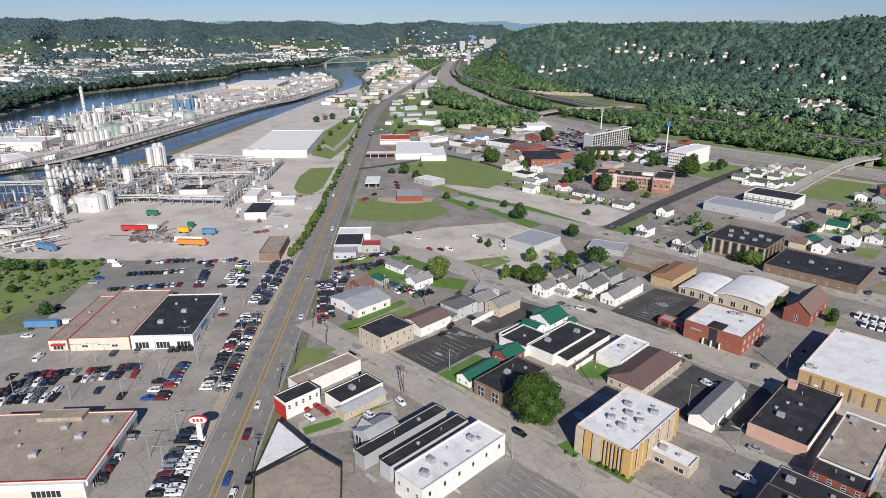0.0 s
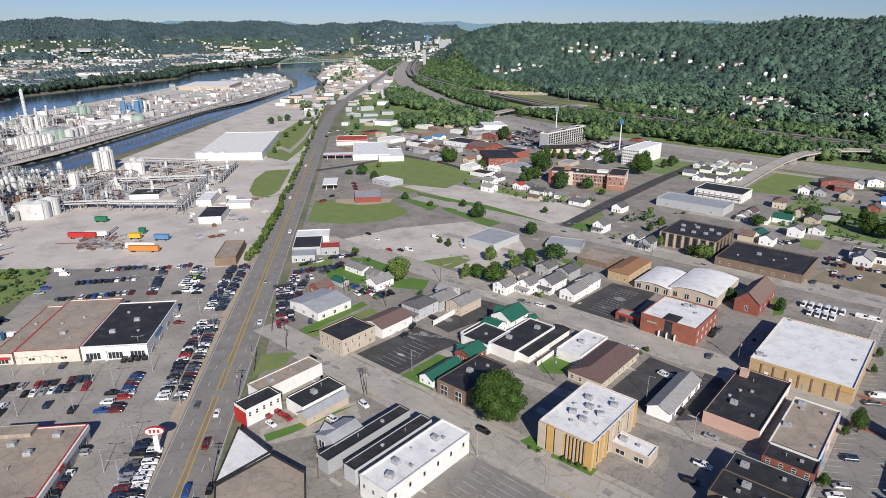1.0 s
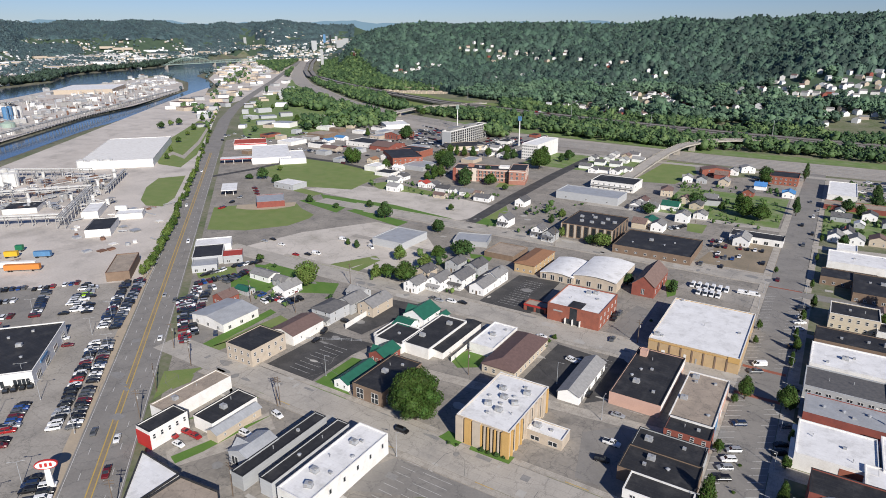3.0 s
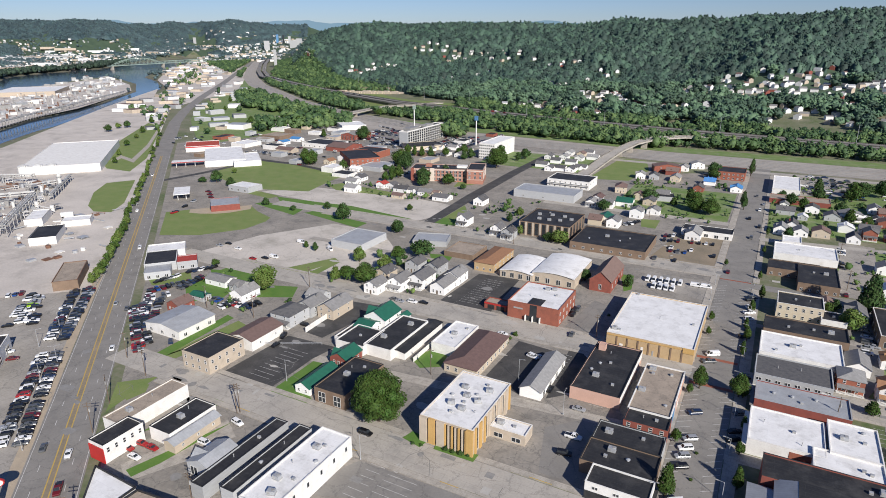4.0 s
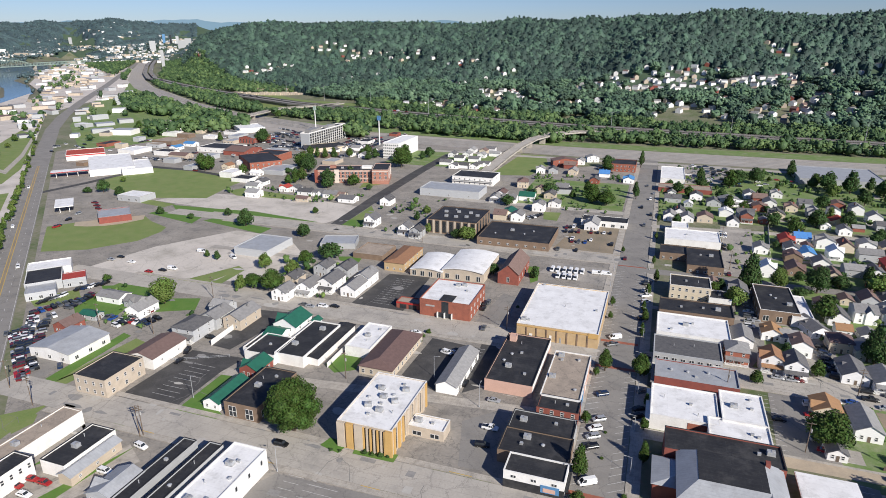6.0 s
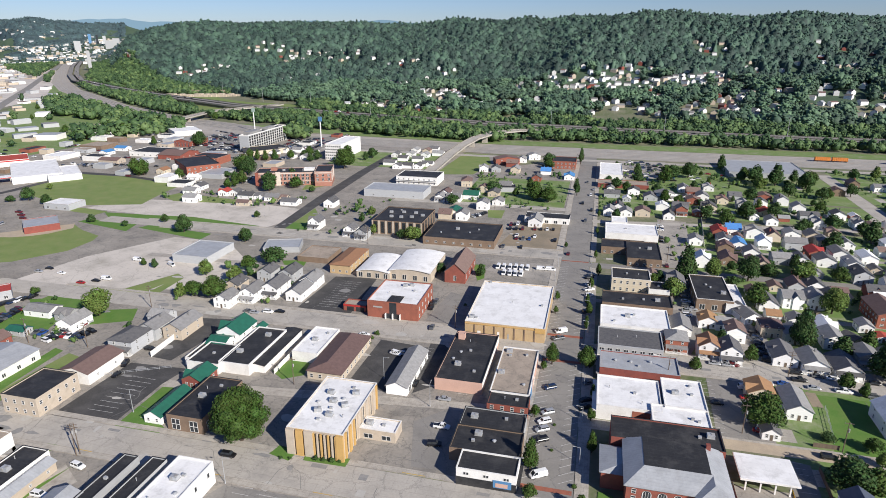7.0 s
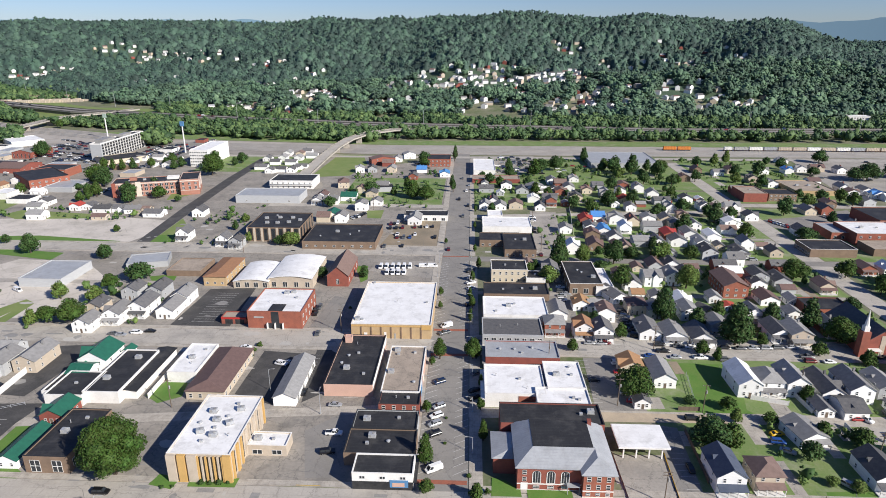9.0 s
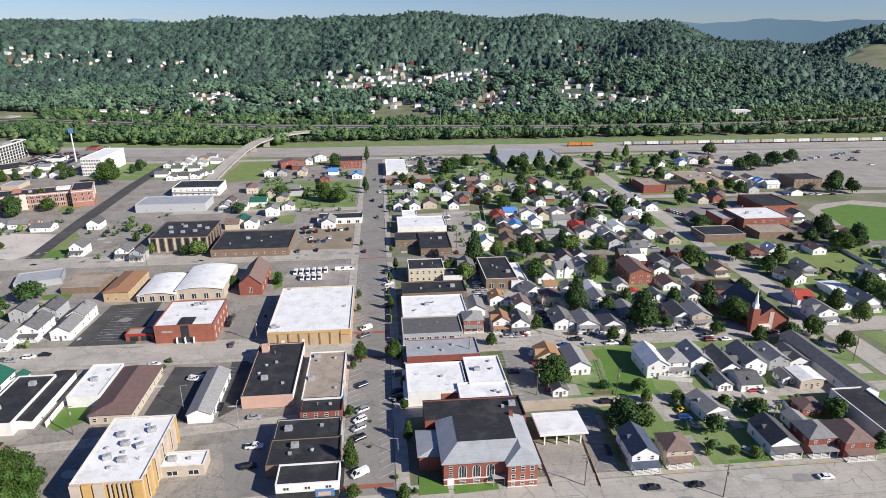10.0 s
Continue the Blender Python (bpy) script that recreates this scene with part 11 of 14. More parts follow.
tree(-589.0, 436.0, 4.6, 6.3, "foliage_light", dense=0, label="row of small green trees beside the highway")
tree(-606.6, 451.9, 5.1, 6.3, "foliage", dense=0, label="row of small green trees beside the highway")
tree(-623.7, 470.6, 6.1, 4.4, "foliage", dense=0, label="row of small green trees beside the highway")
tree(-644.9, 487.3, 4.8, 5.0, "foliage_light", dense=0, label="row of small green trees beside the highway")
tree(-666.7, 506.3, 4.3, 5.8, "foliage_light", dense=0, label="row of small green trees beside the highway")
tree(-689.8, 526.6, 4.7, 6.4, "foliage", dense=0, label="row of small green trees beside the highway")
tree(-716.8, 546.3, 6.2, 4.7, "foliage_light", dense=0, label="row of small green trees beside the highway")
tree(-743.1, 570.3, 6.4, 4.1, "foliage", dense=0, label="row of small green trees beside the highway")
tree(-772.0, 595.7, 6.5, 5.7, "foliage_light", dense=0, label="row of small green trees beside the highway")
tree(-803.3, 623.0, 6.5, 4.3, "foliage_light", dense=0, label="row of small green trees beside the highway")
tree(-836.4, 653.6, 5.3, 5.6, "foliage_light", dense=0, label="row of small green trees beside the highway")
tree(-874.1, 685.3, 5.9, 4.9, "foliage_light", dense=0, label="row of small green trees beside the highway")
tree(-580.1, 386.6, 6.0, 6.6, "foliage", dense=0)
tree(-615.6, 416.3, 6.0, 6.6, "foliage_light", dense=0)
tree(-661.7, 459.3, 7.0, 7.7, "foliage", dense=0)
tree(-734.0, 534.9, 8.0, 8.8, "foliage", dense=0)
tree(-803.4, 602.7, 9.0, 9.9, "foliage", dense=0)
tree(-699.1, 499.7, 6.0, 6.6, "foliage_light", dense=0)
tree(-792.8, 555.2, 10.0, 11.0, "foliage_dark", dense=0)
tree(-781.4, 519.0, 10.0, 11.0, "foliage_dark", dense=0)
tree(-796.7, 544.5, 8.0, 8.8, "foliage_light", dense=0)
tree(-388.6, 55.4, 6.0, 6.6, "foliage_dark", dense=0)
tree(-384.5, 59.9, 7.0, 7.7, "foliage_dark", dense=0)
tree(-376.5, 65.2, 6.0, 6.6, "foliage", dense=0)
tree(-378.1, 74.4, 5.0, 5.5, "foliage", dense=0)
tree(-310.7, 54.0, 7.0, 7.7, "foliage_dark", dense=0)
tree(-371.6, 76.8, 4.0, 4.4, "foliage_light", dense=0)
tree(-377.3, 81.1, 4.0, 4.4, "foliage_dark", dense=0)
tree(-369.4, 87.4, 3.0, 3.3, "foliage_dark", dense=0)
tree(-367.4, 57.2, 4.0, 4.4, "foliage_dark", dense=0)
tree(-352.3, 61.4, 4.0, 4.4, "foliage_light", dense=0)
tree(-352.1, 49.1, 5.0, 5.5, "foliage_dark", dense=0)
tree(-355.0, 69.7, 4.0, 4.4, "foliage_light", dense=0)
tree(-359.4, 78.9, 3.0, 3.3, "foliage", dense=0)
tree(-934.4, 879.7, 9.0, 9.9, "foliage", dense=0)
tree(-880.5, 851.5, 9.0, 9.9, "foliage_dark", dense=0)
tree(-831.2, 825.6, 9.0, 9.9, "foliage_light", dense=0)
tree(-778.7, 801.6, 10.0, 11.0, "foliage", dense=0)
tree(-596.3, 684.3, 14.0, 15.4, "foliage", dense=0)
tree(-635.9, 703.8, 12.0, 13.2, "foliage", dense=0)
tree(-594.5, 733.5, 14.0, 15.4, "foliage_dark", dense=0)
tree(-641.5, 749.3, 12.0, 13.2, "foliage_dark", dense=0)
tree(-572.9, 733.2, 13.0, 14.3, "foliage", dense=0)
tree(-587.0, 661.7, 12.0, 13.2, "foliage_light", dense=0)
tree(-832.0, 769.2, 7.0, 7.7, "foliage", dense=0)
tree(-411.6, 482.6, 9.0, 9.9, "foliage", dense=0)
tree(-438.3, 408.1, 5.0, 5.5, "foliage_light", dense=0)

# dense pipes and plant
pipework("process_pipework", (-478, 50), (-497, 187), (-585, 239), (-607, 117), 420, 9, 1, ["steel_grey", "metal", "white_paint", "steel_white", "rust", "metal"], "dense steel pipes and small tanks of the works", "works")
pipework("process_pipework", (-497, 187), (-443, 242), (-557, 307), (-627, 257), 170, 5, 2, ["steel_grey", "metal", "white_paint", "steel_white", "rust", "metal"], "steel pipes and pumps in the gravel yard", "works")
pipework("process_pipework", (-461, 36), (-455, 99), (-499, 103), (-518, 44), 160, 6, 3, ["steel_grey", "metal", "white_paint", "steel_white", "rust", "metal"], "low pipes and pumps beside the channel", "works")
pipework("island_pipework", (-732, 90), (-877, 298), (-1176, 425), (-1015, 134), 420, 11, 4, ["steel_grey", "metal", "white_paint", "steel_white", "rust", "metal"], "dense pipes and tanks on the island", "works")
pipework("island_pipework", (-861, 292), (-1175, 784), (-1561, 1065), (-1206, 436), 420, 8, 5, ["steel_grey", "metal", "white_paint", "steel_white", "rust", "metal"], "pipes, sheds and tanks on the island", "works")
pipework("scrap_heap", (-392, 118), (-378, 138), (-402, 147), (-414, 129), 60, 1.6, 7, ["rust", "steel_grey", "rust", "metal"], "rusty scrap and steel frames in the gravel yard", "works")
pipework("scrap_heap", (-423, 60), (-415, 82), (-434, 86), (-447, 65), 40, 1.6, 8, ["steel_grey", "metal", "rust", "white_paint"], "scrap, drums and covered machines in the yard", "works")
pipework("yard_clutter", (-484, 228), (-415, 271), (-348, 217), (-357, 172), 36, 1.4, 9, ["metal", "rust", "white_paint"], "scattered drums and pallets on the gravel", "works")


# ---- more of the west side ----
flat_building(-457.4, 566.1, 44.0, 29.3, 0.0, 5.0, "white_paint", "black_roof", "long white shop with a dark flat roof", coping='white_paint', wins=[('s', 6, 1.6, 1.4, 1.0, 'bays')])
flat_building(-375.8, 541.2, 31.3, 24.2, 0.0, 7.0, "brick_red", "black_roof", "red brick school annex with a dark roof", wins=[('s', 7, 1.6, 1.6, 1.2, 'bays'), ('s', 7, 1.6, 1.6, 4.2, 'bays')], coping='concrete')
house(-425.3, 559.2, 31.1, 26.6, 90.0, 4.6, 3.0, "brick_red", "shingle_brown", "brick hall with a steep brown roof", wins=[('s', 3, 1.2, 1.6, 1.0, 'sash')])
house(-459.7, 630.6, 20.2, 34.9, 0.0, 6.4, 2.6, "brick_red", "shingle_grey", "red brick hall with a white columned portico", wins=[('s', 5, 1.0, 4.6, 0.6, 'bare'), ('e', 4, 1.2, 2.2, 1.0, 'sash')])
flat_building(-519.5, 701.6, 32.8, 41.0, 48.2, 6.0, "white_paint", "white_roof", "white flat-roofed hall by the tracks", coping='white_paint')
flat_building(-382.8, 510.8, 16.1, 17.9, 0.0, 4.4, "white_paint", "white_roof", "small white flat-roofed block", coping='white_paint')
flat_building(-333.0, 489.6, 24.4, 28.4, 0.0, 4.0, "siding_grey", "grey_roof", "pale grey shop with a metal roof", coping='white_paint')
house(-471.6, 517.4, 12.0, 22.0, 90.0, 3.4, 2.0, "siding_tan", "shingle_brown", "")
house(-509.3, 554.0, 10.0, 12.0, 0.0, 3.4, 1.6, "siding", "roof_blue", "")
house(-510.1, 578.4, 10.0, 14.0, 90.0, 3.4, 1.8, "siding", "roof_blue", "")
house(-389.1, 487.1, 8.0, 10.0, 0.0, 3.4, 2.0, "siding_tan", "shingle_tan", "")
house(-344.2, 469.1, 7.0, 10.0, 90.0, 3.2, 1.8, "siding", "white_roof", "")
house(-299.5, 402.3, 9.0, 11.0, 90.0, 4.4, 2.0, "siding", "shingle_grey", "")
house(-232.4, 420.2, 8.0, 9.0, 90.0, 3.2, 1.8, "siding_tan", "shingle_brown", "")
flat_building(-548.3, 586.5, 28.1, 26.6, 0.0, 4.5, "brick_brown", "brown_roof", "low brown brick shop by the tracks")
flat_building(-540.1, 525.2, 22.0, 25.8, 0.0, 4.5, "white_paint", "white_roof", "low white shop beside the car park", coping='white_paint')


# ---- more shops between field and railway ----
flat_building(-559, 627, 18, 12, 0, 5.0, "brick_brown", "brown_roof", "low brown brick shop by the railway", )
flat_building(-593, 586, 9, 11, 0, 5.0, "siding_grey", "grey_roof", "low grey metal shop by the railway", )
car_row((-584, 576), (-584, 598), 8, 90, 0.7, far=True)
flat_building(-306, 542, 14, 18, 0, 3.6, "siding_tan", "grey_roof", "low cream sided shop by the railway", )
flat_building(-576, 692, 9, 11, 90, 4.2, "white_paint", "white_roof", "low white painted shop by the railway", )
car_row((-567, 682), (-567, 704), 8, 90, 0.7, far=True)
flat_building(-326, 659, 14, 18, 0, 4.2, "white_paint", "black_roof", "low white painted shop by the railway", )
flat_building(-341, 447, 14, 18, 90, 3.6, "white_paint", "black_roof", "low white painted shop by the railway", )
car_row((-329, 437), (-329, 459), 8, 90, 0.7, far=True)
flat_building(-555, 685, 18, 12, 0, 3.6, "white_paint", "white_roof", "low white painted shop by the railway", )
flat_building(-306, 479, 9, 11, 0, 5.0, "brick_brown", "brown_roof", "low brown brick shop by the railway", )
car_row((-297, 469), (-297, 491), 8, 90, 0.7, far=True)
flat_building(-612, 662, 22, 14, 0, 5.0, "white_paint", "black_roof", "low white painted shop by the railway", )
car_row((-596, 652), (-596, 674), 8, 90, 0.7, far=True)
flat_building(-524, 632, 18, 12, 0, 3.6, "white_paint", "white_roof", "low white painted shop by the railway", )
car_row((-510, 622), (-510, 644), 8, 90, 0.7, far=True)
flat_building(-533, 455, 10, 14, 0, 3.6, "brick_brown", "brown_roof", "low brown brick shop by the railway", )
flat_building(-604, 551, 22, 14, 90, 3.6, "brick_red", "black_roof", "low red brick shop by the railway", )
car_row((-588, 541), (-588, 563), 8, 90, 0.7, far=True)
flat_building(-461, 493, 10, 14, 90, 4.2, "siding_grey", "grey_roof", "low grey metal shop by the railway", )
car_row((-412, 659), (-412, 681), 8, 90, 0.7, far=True)
flat_building(-566, 665, 10, 14, 0, 4.2, "siding_tan", "grey_roof", "low cream sided shop by the railway", )
car_row((-412, 586), (-412, 608), 8, 90, 0.7, far=True)
flat_building(-586, 634, 22, 14, 0, 5.0, "white_paint", "white_roof", "low white painted shop by the railway", )
car_row((-404, 683), (-404, 705), 8, 90, 0.7, far=True)
flat_building(-425, 727, 22, 14, 0, 4.2, "siding_tan", "grey_roof", "low cream sided shop by the railway", )
car_row((-409, 717), (-409, 739), 8, 90, 0.7, far=True)
flat_building(-497, 648, 22, 14, 90, 3.6, "siding_grey", "grey_roof", "low grey metal shop by the railway", )
flat_building(-420, 474, 10, 14, 0, 3.6, "siding_grey", "grey_roof", "low grey metal shop by the railway", )
car_row((-410, 464), (-410, 486), 8, 90, 0.7, far=True)
flat_building(-521, 668, 18, 12, 0, 4.2, "white_paint", "black_roof", "low white painted shop by the railway", )
car_row((-451, 680), (-451, 702), 8, 90, 0.7, far=True)
flat_building(-391, 571, 22, 14, 0, 4.2, "siding_grey", "grey_roof", "low grey metal shop by the railway", )
flat_building(-327, 570, 14, 18, 90, 4.2, "brick_brown", "brown_roof", "low brown brick shop by the railway", )
car_row((-315, 560), (-315, 582), 8, 90, 0.7, far=True)
flat_building(-364, 460, 14, 18, 0, 5.0, "white_paint", "white_roof", "low white painted shop by the railway", )
flat_building(-576, 542, 9, 11, 90, 5.0, "siding_tan", "grey_roof", "low cream sided shop by the railway", )
car_row((-566, 532), (-566, 554), 8, 90, 0.7, far=True)
flat_building(-497, 525, 22, 14, 0, 5.0, "white_paint", "black_roof", "low white painted shop by the railway", )
flat_building(-317, 723, 10, 14, 0, 3.6, "brick_red", "black_roof", "low red brick shop by the railway", )
car_row((-307, 713), (-307, 735), 8, 90, 0.7, far=True)
flat_building(-367, 725, 14, 18, 0, 5.0, "brick_brown", "brown_roof", "low brown brick shop by the railway", )
flat_building(-611, 640, 9, 11, 0, 5.0, "brick_brown", "brown_roof", "low brown brick shop by the railway", )
car_row((-601, 630), (-601, 652), 8, 90, 0.7, far=True)


# ---- infill between the ramp and the main street ----
house(-86, 606, 24, 12, 22, 5.6, 2.2, "brick_red", "shingle_brown", "red brick row houses with brown gabled roofs")
house(-62, 634, 12, 9, 20, 5.0, 2.0, "siding", "shingle_grey", "two-storey")
flat_building(-29, 604, 22, 24, 0, 7.5, "brick_red", "black_roof", "two-storey red brick shop with a black roof", coping="black_roof", wins=[("s", 6, 1.6, 1.6, 1.0, "bays"), ("s", 6, 1.4, 1.6, 4.4, "sash")])
house(-105, 506, 9, 12, 10, 5.0, 2.2, "siding_tan", "shingle_brown", "two-storey", hip=3.0)
flat_building(-71, 494, 18, 12, 12, 4.0, "siding_grey", "black_roof", "low grey shop with a dark roof")
house(-101, 565, 8, 9, 8, 4.4, 2.0, "siding", "shingle_grey", "")
house(-90, 567, 8, 10, 8, 4.0, 2.2, "siding_grey", "shingle_dark", "")
house(-114, 452, 8, 10, 0, 3.6, 2.0, "siding", "shingle_grey", "", porch=1.8)
flat_building(-29, 414, 30, 13, 0, 4.2, "white_paint", "black_roof", "long white garage behind the gravel lot", wins=[("s", 5, 2.4, 2.0, 0.4, "bays")])
house(-36, 404, 9, 14, 0, 4.2, 2.6, "siding", "shingle_grey", "white gabled hall beside the gravel lot")
house(54, 497, 14, 9, 10, 5.0, 2.0, "siding", "shingle_grey", "two-storey", porch=1.8)

# ---- infill of the east blocks ----
house(156.5, 248.5, 8, 12, 0, 3.4, 2.6, "brick_red", "shingle_grey", "", porch=1.8, wins=WIN_1)
house(283.4, 244.9, 8, 12, 0, 4.6, 1.9, "siding", "shingle_brown", "two-storey", wins=WIN_1)
house(168.4, 248.9, 8.5, 11, 90, 3.4, 1.9, "brick_red", "shingle_brown", "", wins=WIN_1)
house(62.4, 257.5, 7.5, 9, 0, 5.2, 1.9, "siding", "shingle_brown", "two-storey", wins=WIN_1)
house(108.2, 247.7, 8, 10, 0, 4.6, 1.9, "siding_grey", "shingle_grey", "two-storey", porch=1.8, wins=WIN_1)
house(264.9, 255.2, 8.5, 11, 90, 3.8, 1.9, "siding_tan", "shingle_dark", "", wins=WIN_1)
house(293.0, 256.1, 8.5, 11, 0, 3.4, 2.2, "siding", "shingle_grey", "", porch=1.8, wins=WIN_1)
house(214.2, 247.0, 6, 7, 0, 2.6, 1.5, "siding", "shingle_dark", "small", wins=WIN_1)
house(283.4, 258.1, 6, 7, 0, 2.6, 1.5, "siding", "shingle_dark", "small", wins=WIN_1)
house(117.7, 248.2, 8, 12, 0, 3.4, 2.2, "brick_red", "shingle_dark", "", wins=WIN_1)
house(44.2, 311.0, 8.5, 11, 0, 4.6, 2.6, "siding", "shingle_dark", "two-storey", porch=1.8, wins=WIN_1)
house(80.1, 310.6, 6, 7, 0, 2.6, 1.5, "siding", "shingle_brown", "small", wins=WIN_1)
house(137.2, 308.4, 8.5, 11, 90, 5.2, 2.2, "brick_red", "white_roof", "two-storey", wins=WIN_1)
house(253.4, 321.9, 8.5, 11, 0, 3.4, 1.9, "siding", "shingle_brown", "", wins=WIN_1)
house(242.5, 243.8, 8.5, 11, 90, 5.2, 2.2, "siding", "shingle_dark", "two-storey", wins=WIN_1)
house(291.9, 307.8, 7.5, 9, 90, 4.6, 2.2, "siding_grey", "shingle_brown", "two-storey", wins=WIN_1)
house(253.8, 247.4, 8.5, 11, 0, 3.8, 2.6, "siding", "shingle_dark", "", porch=1.8, wins=WIN_1)
house(41.3, 260.3, 8, 12, 0, 3.4, 2.2, "siding", "shingle_grey", "", wins=WIN_1)
house(138.2, 319.0, 8, 12, 90, 4.6, 2.6, "brick_red", "shingle_dark", "two-storey", wins=WIN_1)
house(61.3, 347.6, 7.5, 9, 0, 5.2, 2.6, "siding", "white_roof", "two-storey", wins=WIN_1)
house(282.9, 274.5, 8, 12, 90, 4.6, 2.6, "siding", "shingle_brown", "two-storey", wins=WIN_1)
house(284.1, 295.5, 8.5, 11, 0, 3.4, 1.9, "siding", "shingle_brown", "", wins=WIN_1)
house(138.1, 260.5, 6, 7, 0, 2.6, 1.5, "siding", "shingle_grey", "small", wins=WIN_1)
house(168.6, 368.9, 6, 7, 0, 2.6, 1.5, "siding", "shingle_dark", "small", wins=WIN_1)
house(214.3, 321.7, 8, 10, 0, 3.8, 1.9, "brick_red", "shingle_brown", "", porch=1.8, wins=WIN_1)
house(110.0, 343.4, 6, 7, 0, 2.6, 1.5, "brick_red", "shingle_grey", "small", wins=WIN_1)
house(139.7, 358.8, 8, 12, 0, 5.2, 1.9, "siding", "shingle_grey", "two-storey", porch=1.8, wins=WIN_1)
house(178.0, 347.4, 7.5, 9, 0, 3.4, 2.2, "siding_tan", "shingle_dark", "", wins=WIN_1)
house(274.7, 357.1, 8, 10, 0, 3.4, 2.6, "siding", "shingle_brown", "", porch=1.8, wins=WIN_1)
house(225.4, 320.5, 7.5, 9, 0, 3.8, 2.6, "siding", "white_roof", "", wins=WIN_1)
house(224.8, 247.0, 8, 12, 0, 4.6, 2.6, "siding", "shingle_grey", "two-storey", porch=1.8, wins=WIN_1)
house(282.6, 344.7, 6, 7, 0, 2.6, 1.5, "siding_tan", "shingle_dark", "small", wins=WIN_1)
house(89.1, 358.4, 6, 7, 0, 2.6, 1.5, "siding", "shingle_brown", "small", wins=WIN_1)
house(213.6, 388.4, 8.5, 11, 0, 3.8, 2.6, "siding", "shingle_dark", "", wins=WIN_1)
house(111.2, 323.8, 8.5, 11, 0, 3.8, 2.6, "siding", "shingle_dark", "", porch=1.8, wins=WIN_1)
house(33.3, 322.1, 6, 7, 0, 2.6, 1.5, "siding", "shingle_brown", "small", wins=WIN_1)
house(159.3, 292.2, 6, 7, 90, 2.6, 1.5, "siding_grey", "shingle_brown", "small", wins=WIN_1)
house(83.2, 295.0, 8.5, 11, 0, 3.8, 2.6, "siding", "shingle_dark", "", wins=WIN_1)
house(101.6, 275.1, 8, 10, 0, 3.4, 1.9, "siding", "white_roof", "", porch=1.8, wins=WIN_1)
house(254.0, 400.3, 8.5, 11, 0, 3.4, 2.6, "brick_red", "shingle_grey", "", wins=WIN_1)
house(264.7, 275.4, 7.5, 9, 0, 3.8, 1.9, "siding_tan", "shingle_dark", "", porch=1.8, wins=WIN_1)
house(167.6, 389.9, 8, 10, 90, 3.4, 1.9, "siding", "shingle_brown", "", wins=WIN_1)
house(293.5, 343.4, 8.5, 11, 0, 3.8, 1.9, "brick_red", "shingle_brown", "", porch=1.8, wins=WIN_1)
house(118.0, 344.6, 6, 7, 0, 2.6, 1.5, "siding_grey", "shingle_grey", "small", wins=WIN_1)
house(226.8, 293.8, 8, 12, 0, 3.4, 2.2, "siding_grey", "shingle_grey", "", porch=1.8, wins=WIN_1)
house(137.1, 399.2, 7.5, 9, 0, 4.6, 1.9, "siding_tan", "shingle_grey", "two-storey", wins=WIN_1)
house(128.3, 260.4, 7.5, 9, 0, 4.6, 2.2, "siding", "shingle_grey", "two-storey", porch=1.8, wins=WIN_1)
house(62.9, 387.0, 7.5, 9, 0, 3.8, 1.9, "siding", "shingle_grey", "", wins=WIN_1)
house(101.7, 389.8, 7.5, 9, 0, 4.6, 2.6, "siding", "white_roof", "two-storey", porch=1.8, wins=WIN_1)
house(101.6, 320.6, 8, 10, 0, 3.8, 2.6, "siding_grey", "shingle_brown", "", wins=WIN_1)
house(175.7, 359.0, 6, 7, 90, 2.6, 1.5, "siding", "shingle_brown", "small", wins=WIN_1)
house(147.5, 416.8, 7.5, 9, 0, 5.2, 1.9, "siding_tan", "shingle_brown", "two-storey", wins=WIN_1)
house(284.2, 368.7, 6, 7, 0, 2.6, 1.5, "siding_tan", "shingle_grey", "small", wins=WIN_1)
house(92.1, 319.5, 6, 7, 0, 2.6, 1.5, "siding_tan", "shingle_brown", "small", wins=WIN_1)
house(89.8, 401.4, 6, 7, 0, 2.6, 1.5, "siding", "shingle_brown", "small", wins=WIN_1)
house(168.7, 322.9, 7.5, 9, 90, 3.8, 2.2, "brick_red", "shingle_dark", "", wins=WIN_1)
house(150.4, 358.0, 6, 7, 0, 2.6, 1.5, "siding_tan", "shingle_dark", "small", wins=WIN_1)
house(243.2, 439.3, 8, 12, 0, 3.4, 2.6, "siding_tan", "shingle_grey", "", wins=WIN_1)
house(178.7, 295.2, 8, 10, 0, 3.8, 2.2, "siding_tan", "shingle_brown", "", porch=1.8, wins=WIN_1)
house(176.0, 413.3, 8, 12, 0, 3.4, 1.9, "siding", "shingle_grey", "", wins=WIN_1)
house(128.4, 453.2, 6, 7, 90, 2.6, 1.5, "brick_red", "shingle_grey", "small", wins=WIN_1)
house(91.5, 345.6, 8, 10, 0, 5.2, 2.6, "siding_tan", "shingle_brown", "two-storey", wins=WIN_1)
house(294.2, 357.7, 6, 7, 90, 2.6, 1.5, "siding", "shingle_brown", "small", wins=WIN_1)
house(61.1, 320.6, 6, 7, 90, 2.6, 1.5, "brick_red", "shingle_brown", "small", wins=WIN_1)
house(177.2, 469.8, 6, 7, 0, 2.6, 1.5, "brick_red", "white_roof", "small", wins=WIN_1)
house(23.9, 442.6, 8, 10, 0, 3.4, 2.2, "siding", "shingle_grey", "", wins=WIN_1)
house(284.6, 386.3, 8, 10, 0, 5.2, 2.2, "siding", "shingle_dark", "two-storey", porch=1.8, wins=WIN_1)
house(121.4, 320.0, 6, 7, 90, 2.6, 1.5, "siding_tan", "shingle_brown", "small", wins=WIN_1)
